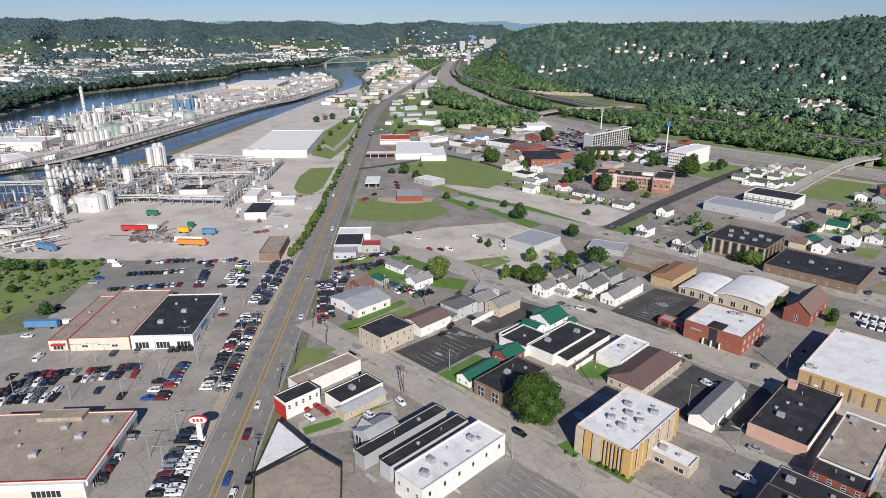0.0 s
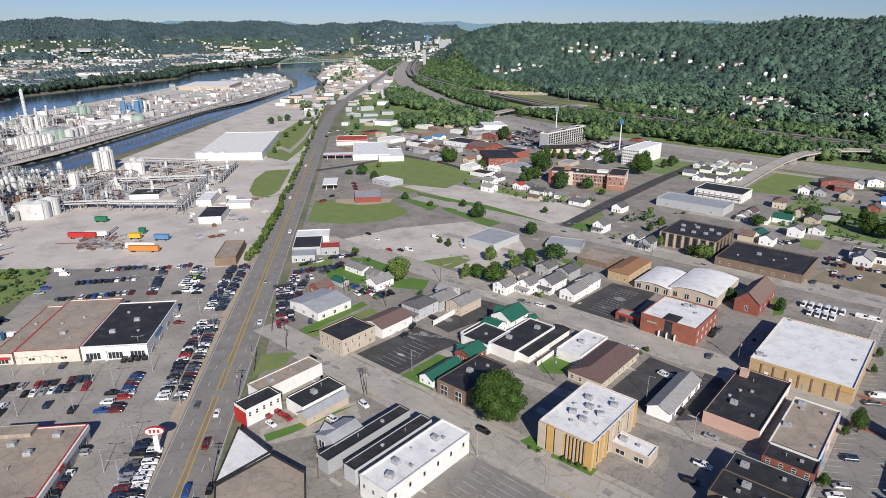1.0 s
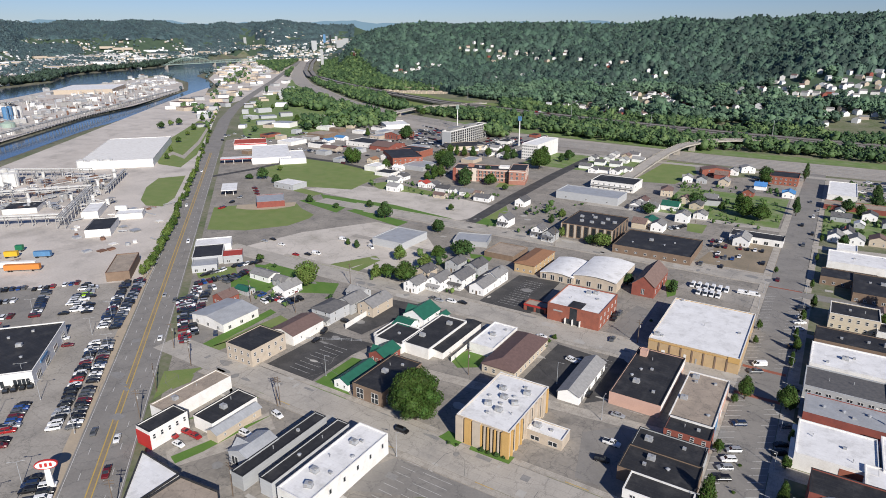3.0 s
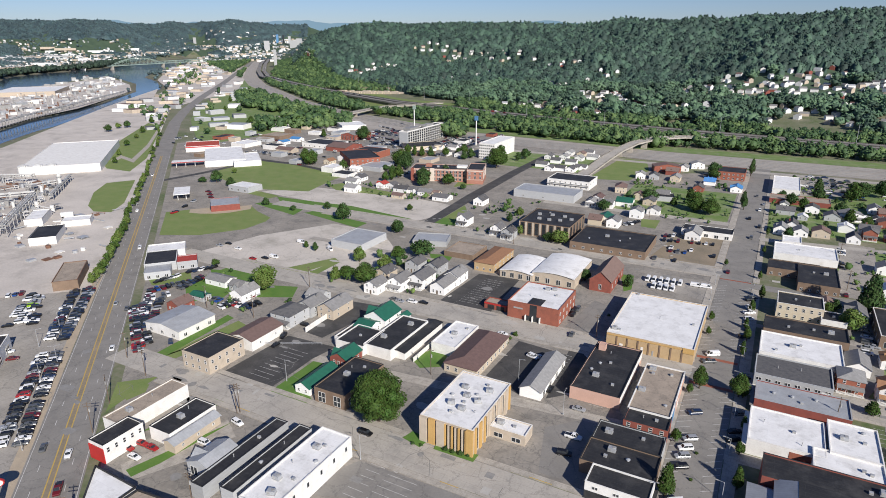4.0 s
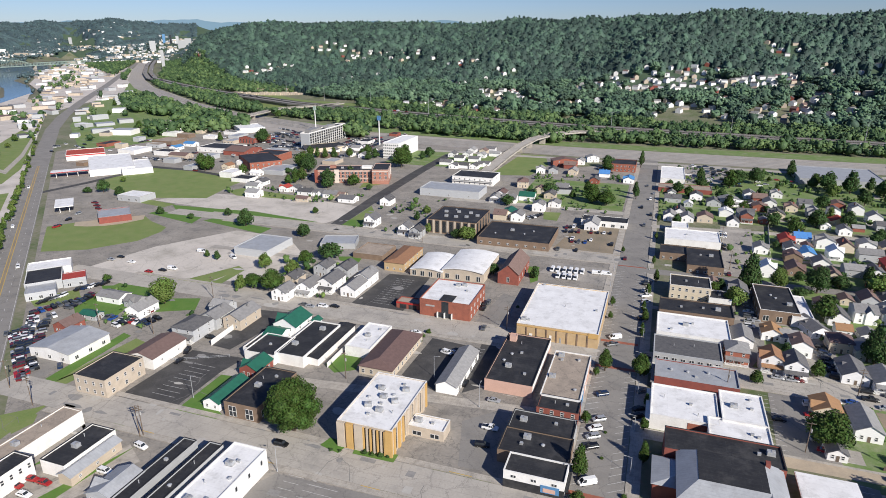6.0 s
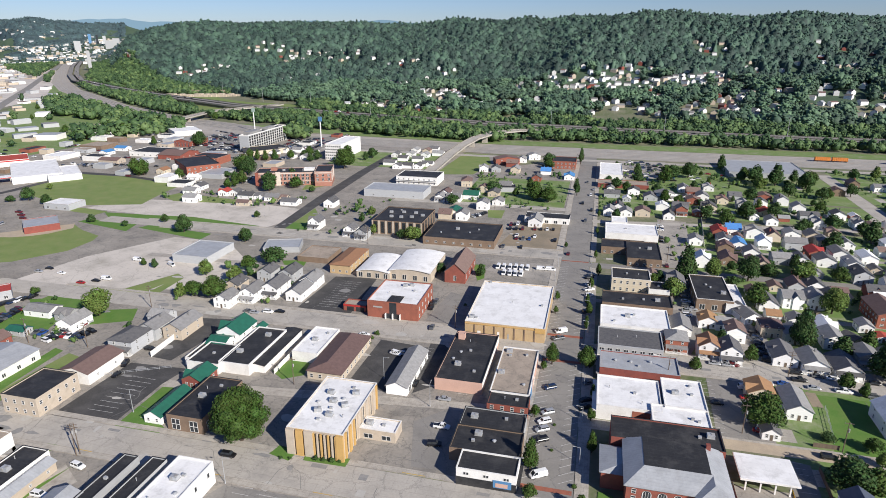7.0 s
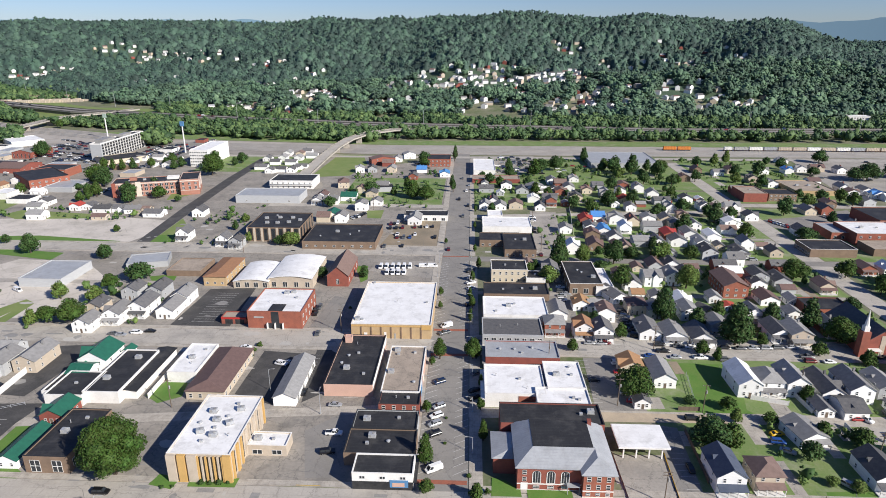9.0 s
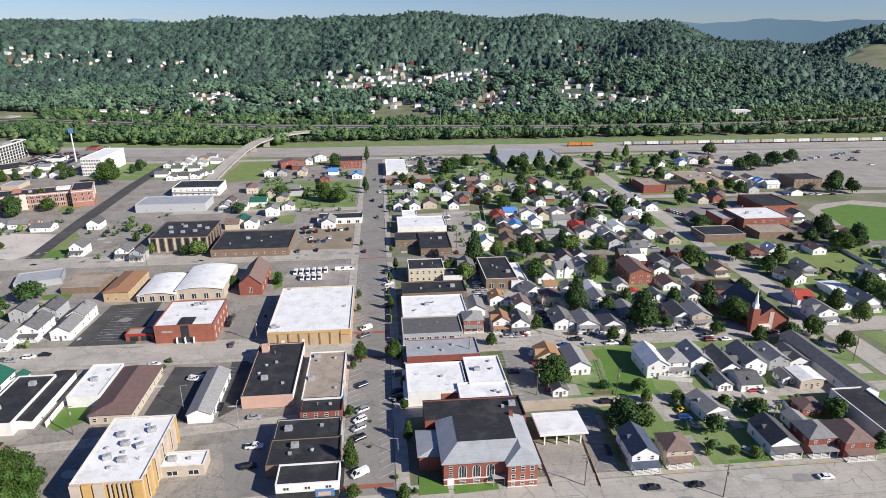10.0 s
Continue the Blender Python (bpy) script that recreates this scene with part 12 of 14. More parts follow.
house(61.8, 452.9, 7.5, 9, 0, 5.2, 2.2, "brick_red", "shingle_dark", "two-storey", porch=1.8, wins=WIN_1)
house(52.4, 440.6, 7.5, 9, 0, 3.4, 2.6, "siding", "shingle_dark", "", wins=WIN_1)
house(25.5, 483.2, 6, 7, 0, 2.6, 1.5, "siding_grey", "white_roof", "small", wins=WIN_1)
house(254.9, 439.1, 8, 10, 0, 4.6, 2.6, "brick_red", "shingle_dark", "two-storey", wins=WIN_1)
house(72.8, 453.1, 6, 7, 0, 2.6, 1.5, "brick_red", "shingle_grey", "small", wins=WIN_1)
house(62.3, 497.7, 6, 7, 90, 2.6, 1.5, "brick_red", "white_roof", "small", wins=WIN_1)
house(157.6, 347.0, 8.5, 11, 0, 3.4, 1.9, "siding_grey", "shingle_dark", "", porch=1.8, wins=WIN_1)
house(12.5, 442.2, 8.5, 11, 0, 3.8, 2.6, "siding", "shingle_grey", "", wins=WIN_1)
house(109.2, 451.8, 6, 7, 0, 2.6, 1.5, "siding", "white_roof", "small", wins=WIN_1)
house(166.0, 358.8, 7.5, 9, 0, 5.2, 2.6, "siding", "shingle_grey", "two-storey", wins=WIN_1)
house(217.1, 499.4, 8, 10, 90, 3.4, 2.6, "brick_red", "shingle_grey", "", wins=WIN_1)
house(118.1, 442.4, 7.5, 9, 0, 3.8, 1.9, "siding", "shingle_grey", "", wins=WIN_1)
house(70.2, 499.1, 6, 7, 0, 2.6, 1.5, "siding", "shingle_dark", "small", wins=WIN_1)
house(13.9, 515.8, 6, 7, 0, 2.6, 1.5, "siding", "shingle_grey", "small", wins=WIN_1)
house(91.9, 452.0, 6, 7, 90, 2.6, 1.5, "siding_tan", "shingle_grey", "small", wins=WIN_1)
house(121.0, 486.9, 7.5, 9, 0, 5.2, 1.9, "siding", "shingle_dark", "two-storey", wins=WIN_1)


# ---- trees ----
tree(-102.1, 145.2, 17.5, 17.5, "foliage", shape=3, dense=3, label='large dense green tree beside the street')
tree(-215.9, 212.8, 13.0, 13, "foliage_light", dense=2)
tree(-423.6, 373.0, 11.0, 11, "foliage_dark", dense=1)
tree(-256.4, 331.9, 12.0, 11, "foliage_dark", dense=2)
tree(-283.2, 348.5, 6.0, 6, "foliage_dark", dense=1)
tree(-444.0, 622.6, 17.0, 18, "foliage_dark", dense=2)
tree(-178.9, 279.9, 9.0, 9, "foliage", dense=1)
tree(-176.6, 263.2, 9.0, 9, "foliage_light", dense=1)
tree(-175.3, 242.8, 11.0, 13, "foliage", dense=2)
tree(-187.2, 242.6, 8.0, 10, "foliage", dense=1)
tree(-192.2, 239.5, 7.0, 8, "foliage_light", dense=1)
tree(-197.3, 268.0, 9.0, 8, "foliage_light", dense=1)
tree(-209.3, 330.5, 6.0, 6, "foliage_dark", dense=1)
tree(-305.8, 495.6, 17.0, 17, "foliage_dark", dense=2)
tree(-265.4, 460.5, 10.0, 11, "foliage", dense=1)
tree(-241.5, 461.0, 10.0, 12, "foliage", dense=1)
tree(-232.6, 543.8, 19.0, 20, "foliage", dense=2)
tree(-305.3, 472.3, 9.0, 8, "foliage_dark", dense=1)
tree(-264.7, 225.2, 4.0, 5, "foliage", dense=1)
tree(-227.8, 374.2, 5.0, 5, "foliage", dense=1)
tree(-151.5, 399.7, 6.0, 6, "foliage_light", dense=1)
tree(-108.2, 353.5, 8.0, 14, "foliage_light", dense=1)
tree(-135.0, 356.6, 7.0, 5, "foliage_light", dense=1)
tree(-240.0, 272.9, 4.0, 4, "foliage", dense=1)
tree(-231.6, 271.2, 5.0, 5, "foliage_dark", dense=1)
tree(-76.4, 300.9, 6.0, 7, "foliage_dark", dense=1)
tree(111.4, 234.2, 17.0, 17, "foliage_dark", dense=2)
tree(110.9, 294.4, 13.0, 12, "foliage_light", dense=2)
tree(88.3, 256.5, 15.0, 13, "foliage_dark", dense=2)
tree(59.7, 192.9, 12.0, 14, "foliage", dense=2)
tree(101.5, 251.0, 8.0, 11, "foliage_dark", dense=1)
tree(113.7, 259.5, 8.0, 8, "foliage", dense=1)
tree(155.0, 237.6, 12.0, 14, "foliage", dense=2)
tree(50.1, 319.9, 18.0, 13, "foliage_dark", dense=2)
tree(64.7, 329.6, 11.0, 9, "foliage_light", dense=2)
tree(81.8, 328.1, 14.0, 12, "foliage_dark", dense=2)
tree(109.1, 333.7, 12.0, 14, "foliage_light", dense=1)
tree(78.4, 293.9, 11.0, 11, "foliage", dense=1)
tree(33.6, 312.4, 6.0, 6, "foliage", dense=1)
tree(127.9, 338.4, 8.0, 10, "foliage", dense=1)
tree(171.3, 309.2, 11.0, 15, "foliage", dense=2)
tree(77.3, 166.0, 10.0, 14, "foliage_dark", dense=2)
tree(82.9, 165.4, 8.0, 9, "foliage", dense=1)
tree(104.3, 160.0, 7.0, 7, "foliage_dark", dense=1)
tree(199.9, 312.7, 10.0, 11, "foliage", dense=1)
tree(219.9, 304.3, 11.0, 11, "foliage_light", dense=1)
tree(204.9, 290.8, 9.0, 7, "foliage", dense=1)
tree(202.4, 269.7, 7.0, 6, "foliage", dense=1)
tree(208.8, 244.1, 10.0, 10, "foliage", dense=2)
tree(210.4, 230.2, 11.0, 9, "foliage_light", dense=2)
tree(235.9, 249.3, 9.0, 9, "foliage_dark", dense=1)
tree(224.2, 432.8, 14.0, 12, "foliage_dark", dense=1)
tree(182.8, 422.5, 9.0, 9, "foliage_dark", dense=1)
tree(211.7, 377.6, 8.0, 14, "foliage_dark", dense=1)
tree(196.9, 536.6, 11.0, 9, "foliage_dark", dense=1)
tree(261.0, 561.7, 14.0, 12, "foliage_dark", dense=1)
tree(284.2, 471.4, 11.0, 10, "foliage", dense=1)
tree(251.4, 455.0, 11.0, 10, "foliage_light", dense=1)
tree(288.0, 461.0, 11.0, 11, "foliage", dense=1)
tree(257.8, 481.2, 8.0, 8, "foliage_dark", dense=1)
tree(280.4, 350.5, 12.0, 16, "foliage_dark", dense=2)
tree(262.3, 338.0, 10.0, 10, "foliage_dark", dense=1)
tree(381.5, 475.5, 14.0, 14, "foliage_dark", dense=1)
tree(385.5, 463.6, 10.0, 9, "foliage_dark", dense=1)
tree(349.0, 547.2, 16.0, 22, "foliage_dark", dense=2)
tree(380.7, 561.1, 15.0, 20, "foliage_dark", dense=2)
tree(410.4, 579.0, 13.0, 16, "foliage_dark", dense=1)
tree(349.9, 627.7, 13.0, 16, "foliage_dark", dense=1)
tree(337.3, 545.9, 12.0, 14, "foliage_dark", dense=1)
tree(132.9, 566.0, 17.0, 14, "foliage_dark", dense=1)
tree(148.8, 564.4, 17.0, 16, "foliage_dark", dense=1)
tree(170.1, 557.1, 14.0, 14, "foliage_dark", dense=1)
tree(123.6, 572.8, 10.0, 9, "foliage_dark", dense=1)
tree(66.5, 570.2, 13.0, 16, "foliage_dark", dense=2)
tree(81.2, 579.6, 14.0, 14, "foliage_dark", dense=2)
tree(107.4, 462.4, 10.0, 10, "foliage_dark", dense=1)
tree(78.1, 447.5, 10.0, 10, "foliage_dark", dense=1)
tree(89.6, 440.1, 9.0, 9, "foliage", dense=1)
tree(63.0, 480.7, 8.0, 8, "foliage", dense=1)
tree(-43.5, 470.8, 13.0, 18, "foliage", dense=2)
tree(-32.5, 465.2, 11.0, 14, "foliage", dense=2)
tree(-50.4, 499.6, 9.0, 9, "foliage", dense=1)
tree(-42.4, 592.1, 9.0, 11, "foliage", dense=1)
tree(-14.3, 618.5, 14.0, 5, "foliage_dark", dense=1)
tree(-12.4, 491.1, 11.0, 6, "foliage_dark", dense=1)
tree(-59.7, 478.9, 6.0, 7, "foliage", dense=1)
tree(89.9, 179.1, 5.0, 5, "foliage_light", dense=1)
tree(101.2, 178.8, 4.0, 6, "foliage", dense=1)
tree(105.2, 149.3, 3.0, 4, "foliage_light", dense=1)
tree(111.3, 147.3, 3.0, 6, "foliage_light", dense=1)
tree(151.2, 146.6, 6.0, 6, "foliage_dark", dense=1)
tree(81.4, 303.2, 9.0, 9, "foliage", dense=1)
tree(78.4, 189.5, 3.0, 5, "foliage_dark", dense=1)
tree(-264.9, 459.2, 13.0, 13, "foliage_dark", dense=1)
tree(-252.2, 476.4, 12.0, 12, "foliage_dark", dense=1)
tree(-237.4, 564.3, 17.0, 20, "foliage", dense=2)
tree(98.2, 307.4, 5.0, 5, "foliage", dense=1)
tree(-10.3, 217.1, 9.0, 7, "foliage", dense=2, label='young street tree planted in the pavement')
tree(2.7, 217.6, 9.0, 9, "foliage", dense=2, label='young street tree planted in the pavement')
tree(-13.1, 212.1, 4.0, 3.4, "foliage", dense=1, label='young street tree planted in the pavement')
tree(-13.1, 180.2, 5.0, 4.5, "foliage", dense=1, label='young street tree planted in the pavement')
tree(-11.7, 153.3, 10.0, 7.5, "foliage", dense=2, label='young street tree planted in the pavement')
tree(5.8, 165.7, 7.0, 5, "foliage", dense=2, label='young street tree planted in the pavement')
tree(4.0, 217.6, 8.0, 6, "foliage", dense=2, label='young street tree planted in the pavement')
tree(5.6, 197.0, 5.0, 3.4, "foliage", dense=1, label='young street tree planted in the pavement')
tree(5.2, 182.4, 5.0, 4, "foliage", dense=1, label='young street tree planted in the pavement')
tree(-10.6, 141.6, 4.0, 6, "foliage", dense=1, label='young street tree planted in the pavement')
tree(3.4, 139.1, 5.0, 7, "foliage", dense=1, label='young street tree planted in the pavement')
tree(-12.7, 279.5, 5.0, 3.5, "foliage", dense=1, label='young street tree planted in the pavement')
tree(-12.3, 264.2, 4.0, 3, "foliage", dense=1, label='young street tree planted in the pavement')
tree(6.2, 318.1, 7.0, 4, "foliage", dense=1, label='young street tree planted in the pavement')
tree(2.6, 265.4, 7.0, 4, "foliage", dense=1, label='young street tree planted in the pavement')
tree(1.8, 251.3, 6.0, 4, "foliage", dense=1, label='young street tree planted in the pavement')
tree(1.5, 278.1, 5.0, 4, "foliage", dense=1, label='young street tree planted in the pavement')
tree(2.8, 298.9, 6.0, 4, "foliage", dense=1, label='young street tree planted in the pavement')
tree(4.3, 345.2, 5.0, 3, "foliage", dense=1, label='young street tree planted in the pavement')
tree(4.6, 390.9, 5.0, 3, "foliage", dense=1, label='young street tree planted in the pavement')
tree(5.4, 432.8, 5.0, 3.5, "foliage", dense=1, label='young street tree planted in the pavement')
tree(-13.2, 359.1, 4.0, 3, "foliage", dense=1, label='young street tree planted in the pavement')


# ---- more trees ----
tree(-402.0, 368.8, 7.0, 11.0, "foliage_dark", dense=1)
tree(-332.8, 336.9, 5.0, 8.0, "foliage_dark", dense=1)
tree(-303.5, 334.3, 4.0, 5.0, "foliage_dark", dense=1)
tree(-207.1, 323.6, 9.0, 9.0, "foliage_dark", dense=1)
tree(-170.8, 292.6, 10.0, 15.0, "foliage_dark", dense=1)
tree(-404.5, 481.1, 9.0, 9.0, "foliage_dark", dense=1)
tree(-317.6, 506.0, 17.0, 19.0, "foliage", dense=2)
tree(-257.9, 445.8, 12.0, 14.0, "foliage_dark", dense=1)
tree(-361.2, 474.9, 5.0, 6.0, "foliage_dark", dense=1)
tree(-224.8, 600.7, 11.0, 12.0, "foliage_dark", dense=1)
tree(-277.3, 579.7, 9.0, 12.0, "foliage_dark", dense=1)
tree(-44.2, 607.5, 12.0, 14.0, "foliage_dark", dense=1)
tree(-13.9, 631.3, 13.0, 8.0, "foliage_dark", dense=1)
tree(-79.0, 486.9, 9.0, 14.0, "foliage_dark", dense=1)
tree(-13.4, 506.2, 10.0, 8.0, "foliage_dark", dense=1)
tree(-102.8, 441.7, 8.0, 11.0, "foliage_dark", dense=1)
tree(-115.0, 352.8, 6.0, 7.0, "foliage_dark", dense=1)
tree(-152.3, 382.1, 6.0, 6.0, "foliage_dark", dense=1)
tree(-54.5, 302.7, 6.0, 7.0, "foliage_dark", dense=1)
tree(-279.6, 568.3, 8.0, 10.0, "foliage_dark", dense=1)
tree(-295.1, 586.6, 8.0, 9.0, "foliage_dark", dense=1)
tree(-228.2, 588.4, 8.0, 8.0, "foliage_dark", dense=1)
tree(-614.8, 623.6, 12.0, 14.0, "foliage_dark", dense=1)
tree(-649.4, 639.3, 9.0, 11.0, "foliage_dark", dense=1)
tree(-316.7, 564.0, 8.0, 8.0, "foliage_dark", dense=1)
tree(-319.6, 482.8, 6.0, 8.0, "foliage_dark", dense=1)
tree(-301.7, 468.8, 6.0, 7.0, "foliage_dark", dense=1)
tree(-222.5, 450.8, 5.0, 6.0, "foliage_dark", dense=1)
tree(-434.6, 367.3, 5.0, 8.0, "foliage_dark", dense=1)
tree(59.5, 555.0, 14.0, 15.0, "foliage", dense=1)
tree(173.0, 564.9, 14.0, 13.0, "foliage", dense=1)
tree(172.4, 522.3, 10.0, 10.0, "foliage_dark", dense=1)
tree(104.3, 452.8, 12.0, 13.0, "foliage_dark", dense=1)
tree(88.7, 433.1, 10.0, 11.0, "foliage", dense=1)
tree(153.6, 436.1, 11.0, 12.0, "foliage_dark", dense=1)
tree(136.2, 432.5, 8.0, 10.0, "foliage_dark", dense=1)
tree(140.3, 391.4, 11.0, 15.0, "foliage_dark", dense=1)
tree(168.1, 412.6, 13.0, 14.0, "foliage_dark", dense=1)
tree(93.8, 338.2, 7.0, 10.0, "foliage_dark", dense=1)
tree(26.2, 512.5, 9.0, 8.0, "foliage", dense=1)
tree(37.2, 318.9, 5.0, 6.0, "foliage_dark", dense=1)
tree(73.5, 320.7, 5.0, 8.0, "foliage_dark", dense=1)
tree(247.0, 413.4, 8.0, 9.0, "foliage_dark", dense=1)
tree(313.3, 567.7, 8.0, 12.0, "foliage_dark", dense=1)
tree(363.8, 456.0, 15.0, 15.0, "foliage_dark", dense=1)
tree(379.2, 451.9, 11.0, 11.0, "foliage_dark", dense=1)
tree(269.6, 321.1, 13.0, 16.0, "foliage", dense=2)
tree(283.6, 326.8, 14.0, 16.0, "foliage_dark", dense=2)
tree(175.2, 379.4, 9.0, 13.0, "foliage", dense=1)
tree(209.6, 297.1, 8.0, 9.0, "foliage_dark", dense=1)
tree(234.0, 257.5, 12.0, 12.0, "foliage_dark", dense=1)
tree(113.1, 170.6, 6.0, 8.0, "foliage", dense=1)
tree(123.1, 167.1, 7.0, 8.0, "foliage", dense=1)
tree(148.8, 163.6, 8.0, 8.0, "foliage", dense=1)
tree(89.9, 186.5, 5.0, 6.0, "foliage", dense=1)
tree(119.7, 192.5, 6.0, 7.0, "foliage", dense=1)
tree(94.8, 225.3, 6.0, 7.0, "foliage", dense=1)
tree(99.2, 220.8, 5.0, 5.0, "foliage", dense=1)
tree(156.2, 219.1, 6.0, 8.0, "foliage", dense=1)
tree(169.3, 218.2, 8.0, 9.0, "foliage", dense=1)
tree(181.4, 221.2, 9.0, 10.0, "foliage", dense=1)
tree(187.4, 208.7, 8.0, 8.0, "foliage", dense=1)
tree(43.3, 226.4, 5.0, 6.0, "foliage", dense=1)
tree(65.5, 239.1, 6.0, 7.0, "foliage", dense=1)
tree(122.5, 234.5, 5.0, 6.0, "foliage", dense=1)
tree(141.2, 225.9, 6.0, 7.0, "foliage", dense=1)
tree(282.6, 357.5, 12.5, 10.0, "foliage_dark", dense=1)
tree(53.9, 487.8, 9.0, 10.0, "foliage", dense=1)
tree(20.2, 613.5, 5.9, 5.0, "foliage_dark", dense=1)
tree(158.1, 566.7, 5.1, 5.0, "foliage_dark", dense=1)
tree(37.1, 544.8, 10.6, 10.0, "foliage_dark", dense=1)
tree(271.5, 474.2, 9.3, 10.0, "foliage_dark", dense=1)
tree(226.0, 572.2, 4.4, 4.0, "foliage_dark", dense=1)
tree(276.1, 546.9, 4.0, 4.0, "foliage_light", dense=1)
tree(254.8, 620.0, 12.3, 10.0, "foliage_light", dense=1)
tree(295.9, 593.5, 11.8, 11.0, "foliage_dark", dense=1)
tree(248.9, 497.0, 5.0, 5.0, "foliage_dark", dense=1)
tree(16.9, 431.9, 7.3, 6.0, "foliage_dark", dense=1)
tree(177.8, 268.9, 7.6, 8.0, "foliage_dark", dense=1)
tree(178.0, 526.9, 8.6, 8.0, "foliage", dense=1)
tree(184.3, 585.9, 8.9, 8.0, "foliage", dense=1)
tree(37.9, 583.1, 9.7, 10.0, "foliage_dark", dense=1)
tree(127.8, 582.8, 11.5, 11.0, "foliage", dense=1)
tree(93.7, 591.2, 4.8, 4.0, "foliage", dense=1)
tree(233.1, 497.4, 8.6, 8.0, "foliage_dark", dense=1)
tree(41.7, 298.0, 10.1, 11.0, "foliage_light", dense=1)
tree(18.4, 522.4, 9.4, 10.0, "foliage_dark", dense=1)
tree(160.5, 485.2, 7.4, 8.0, "foliage", dense=1)
tree(238.1, 555.8, 12.3, 10.0, "foliage_dark", dense=1)
tree(168.3, 502.4, 3.7, 4.0, "foliage_dark", dense=1)
tree(168.0, 541.2, 6.1, 6.0, "foliage_dark", dense=1)
tree(39.1, 471.2, 4.0, 4.0, "foliage_dark", dense=1)
tree(168.0, 427.0, 9.7, 8.0, "foliage_dark", dense=1)
tree(123.8, 458.4, 11.6, 10.0, "foliage_dark", dense=1)
tree(290.6, 362.5, 6.3, 6.0, "foliage_dark", dense=1)
tree(208.0, 252.9, 4.1, 4.0, "foliage", dense=1)
tree(134.8, 254.4, 9.4, 10.0, "foliage_dark", dense=1)
tree(78.7, 522.1, 9.1, 10.0, "foliage_dark", dense=1)
tree(166.9, 580.4, 10.3, 10.0, "foliage_dark", dense=1)
tree(240.6, 611.7, 10.5, 11.0, "foliage_light", dense=1)
tree(150.1, 526.9, 11.5, 11.0, "foliage_dark", dense=1)
tree(93.8, 550.3, 7.0, 6.0, "foliage", dense=1)
tree(242.2, 262.0, 9.9, 10.0, "foliage_light", dense=1)
tree(249.9, 254.7, 4.9, 4.0, "foliage_dark", dense=1)
tree(79.8, 539.2, 4.5, 4.0, "foliage_dark", dense=1)
tree(129.8, 317.1, 3.7, 4.0, "foliage_dark", dense=1)
tree(292.3, 615.6, 7.9, 8.0, "foliage_dark", dense=1)
tree(253.3, 344.2, 5.0, 5.0, "foliage_dark", dense=1)
tree(76.2, 342.6, 5.8, 6.0, "foliage_dark", dense=1)
tree(72.8, 397.4, 4.9, 4.0, "foliage_dark", dense=1)
tree(252.3, 598.9, 5.6, 5.0, "foliage_dark", dense=1)
tree(48.9, 543.5, 4.3, 4.0, "foliage_dark", dense=1)
tree(49.1, 507.5, 9.5, 10.0, "foliage_dark", dense=1)
tree(245.5, 518.2, 11.6, 10.0, "foliage_dark", dense=1)
tree(98.9, 513.6, 4.3, 4.0, "foliage_dark", dense=1)
tree(12.3, 544.1, 6.2, 6.0, "foliage_dark", dense=1)
tree(129.9, 420.9, 7.9, 8.0, "foliage_dark", dense=1)
tree(298.1, 291.2, 5.5, 6.0, "foliage_light", dense=1)
tree(115.2, 621.4, 13.4, 11.0, "foliage_dark", dense=1)
tree(281.2, 598.1, 4.8, 4.0, "foliage_light", dense=1)
tree(231.1, 276.8, 4.3, 4.0, "foliage_dark", dense=1)
tree(118.5, 507.5, 10.2, 10.0, "foliage_dark", dense=1)
tree(230.8, 534.5, 9.1, 10.0, "foliage_light", dense=1)
tree(109.4, 350.1, 8.7, 8.0, "foliage_dark", dense=1)
tree(133.8, 556.6, 4.6, 5.0, "foliage_light", dense=1)
tree(133.7, 548.1, 10.7, 11.0, "foliage_light", dense=1)
tree(56.7, 251.5, 5.8, 6.0, "foliage_dark", dense=1)
tree(61.9, 607.7, 4.1, 4.0, "foliage_dark", dense=1)
tree(218.9, 599.7, 11.1, 10.0, "foliage_dark", dense=1)
tree(84.5, 607.3, 6.0, 6.0, "foliage_dark", dense=1)
tree(104.3, 499.1, 4.5, 4.0, "foliage_dark", dense=1)
tree(25.2, 456.1, 5.5, 6.0, "foliage_dark", dense=1)
tree(173.3, 302.3, 4.8, 4.0, "foliage_dark", dense=1)
tree(160.0, 499.6, 5.3, 5.0, "foliage_dark", dense=1)
tree(116.6, 474.1, 8.6, 8.0, "foliage_light", dense=1)
tree(149.5, 250.8, 13.2, 11.0, "foliage_dark", dense=1)


# ---- planting and small things ----
bush(-75.3, 142.0, 2.2, "foliage_dark")
bush(-72.8, 142.0, 1.8, "foliage_dark")
bush(-70.1, 142.2, 2.4, "foliage_dark")
bush(-67.7, 142.6, 1.8, "foliage_dark")
bush(-85.7, 139.9, 1.6, "foliage_dark")
bush(-82.9, 140.4, 1.4, "foliage_dark")
bush(55.5, 244.5, 2.5, "foliage")
bush(59.3, 242.4, 2, "foliage")
bush(-85.1, 224.4, 3, "foliage")
bush(-85.9, 220.1, 2.6, "foliage")
bush(-85.3, 215.0, 2.4, "foliage")
bush(-54.5, 262.7, 2, "foliage")
bush(1.3, 148.2, 2, "foliage")
bush(6.6, 141.7, 2.4, "foliage")
bush(-6.3, 176.8, 1.4, "foliage")
bush(-6.2, 163.3, 1.4, "foliage")


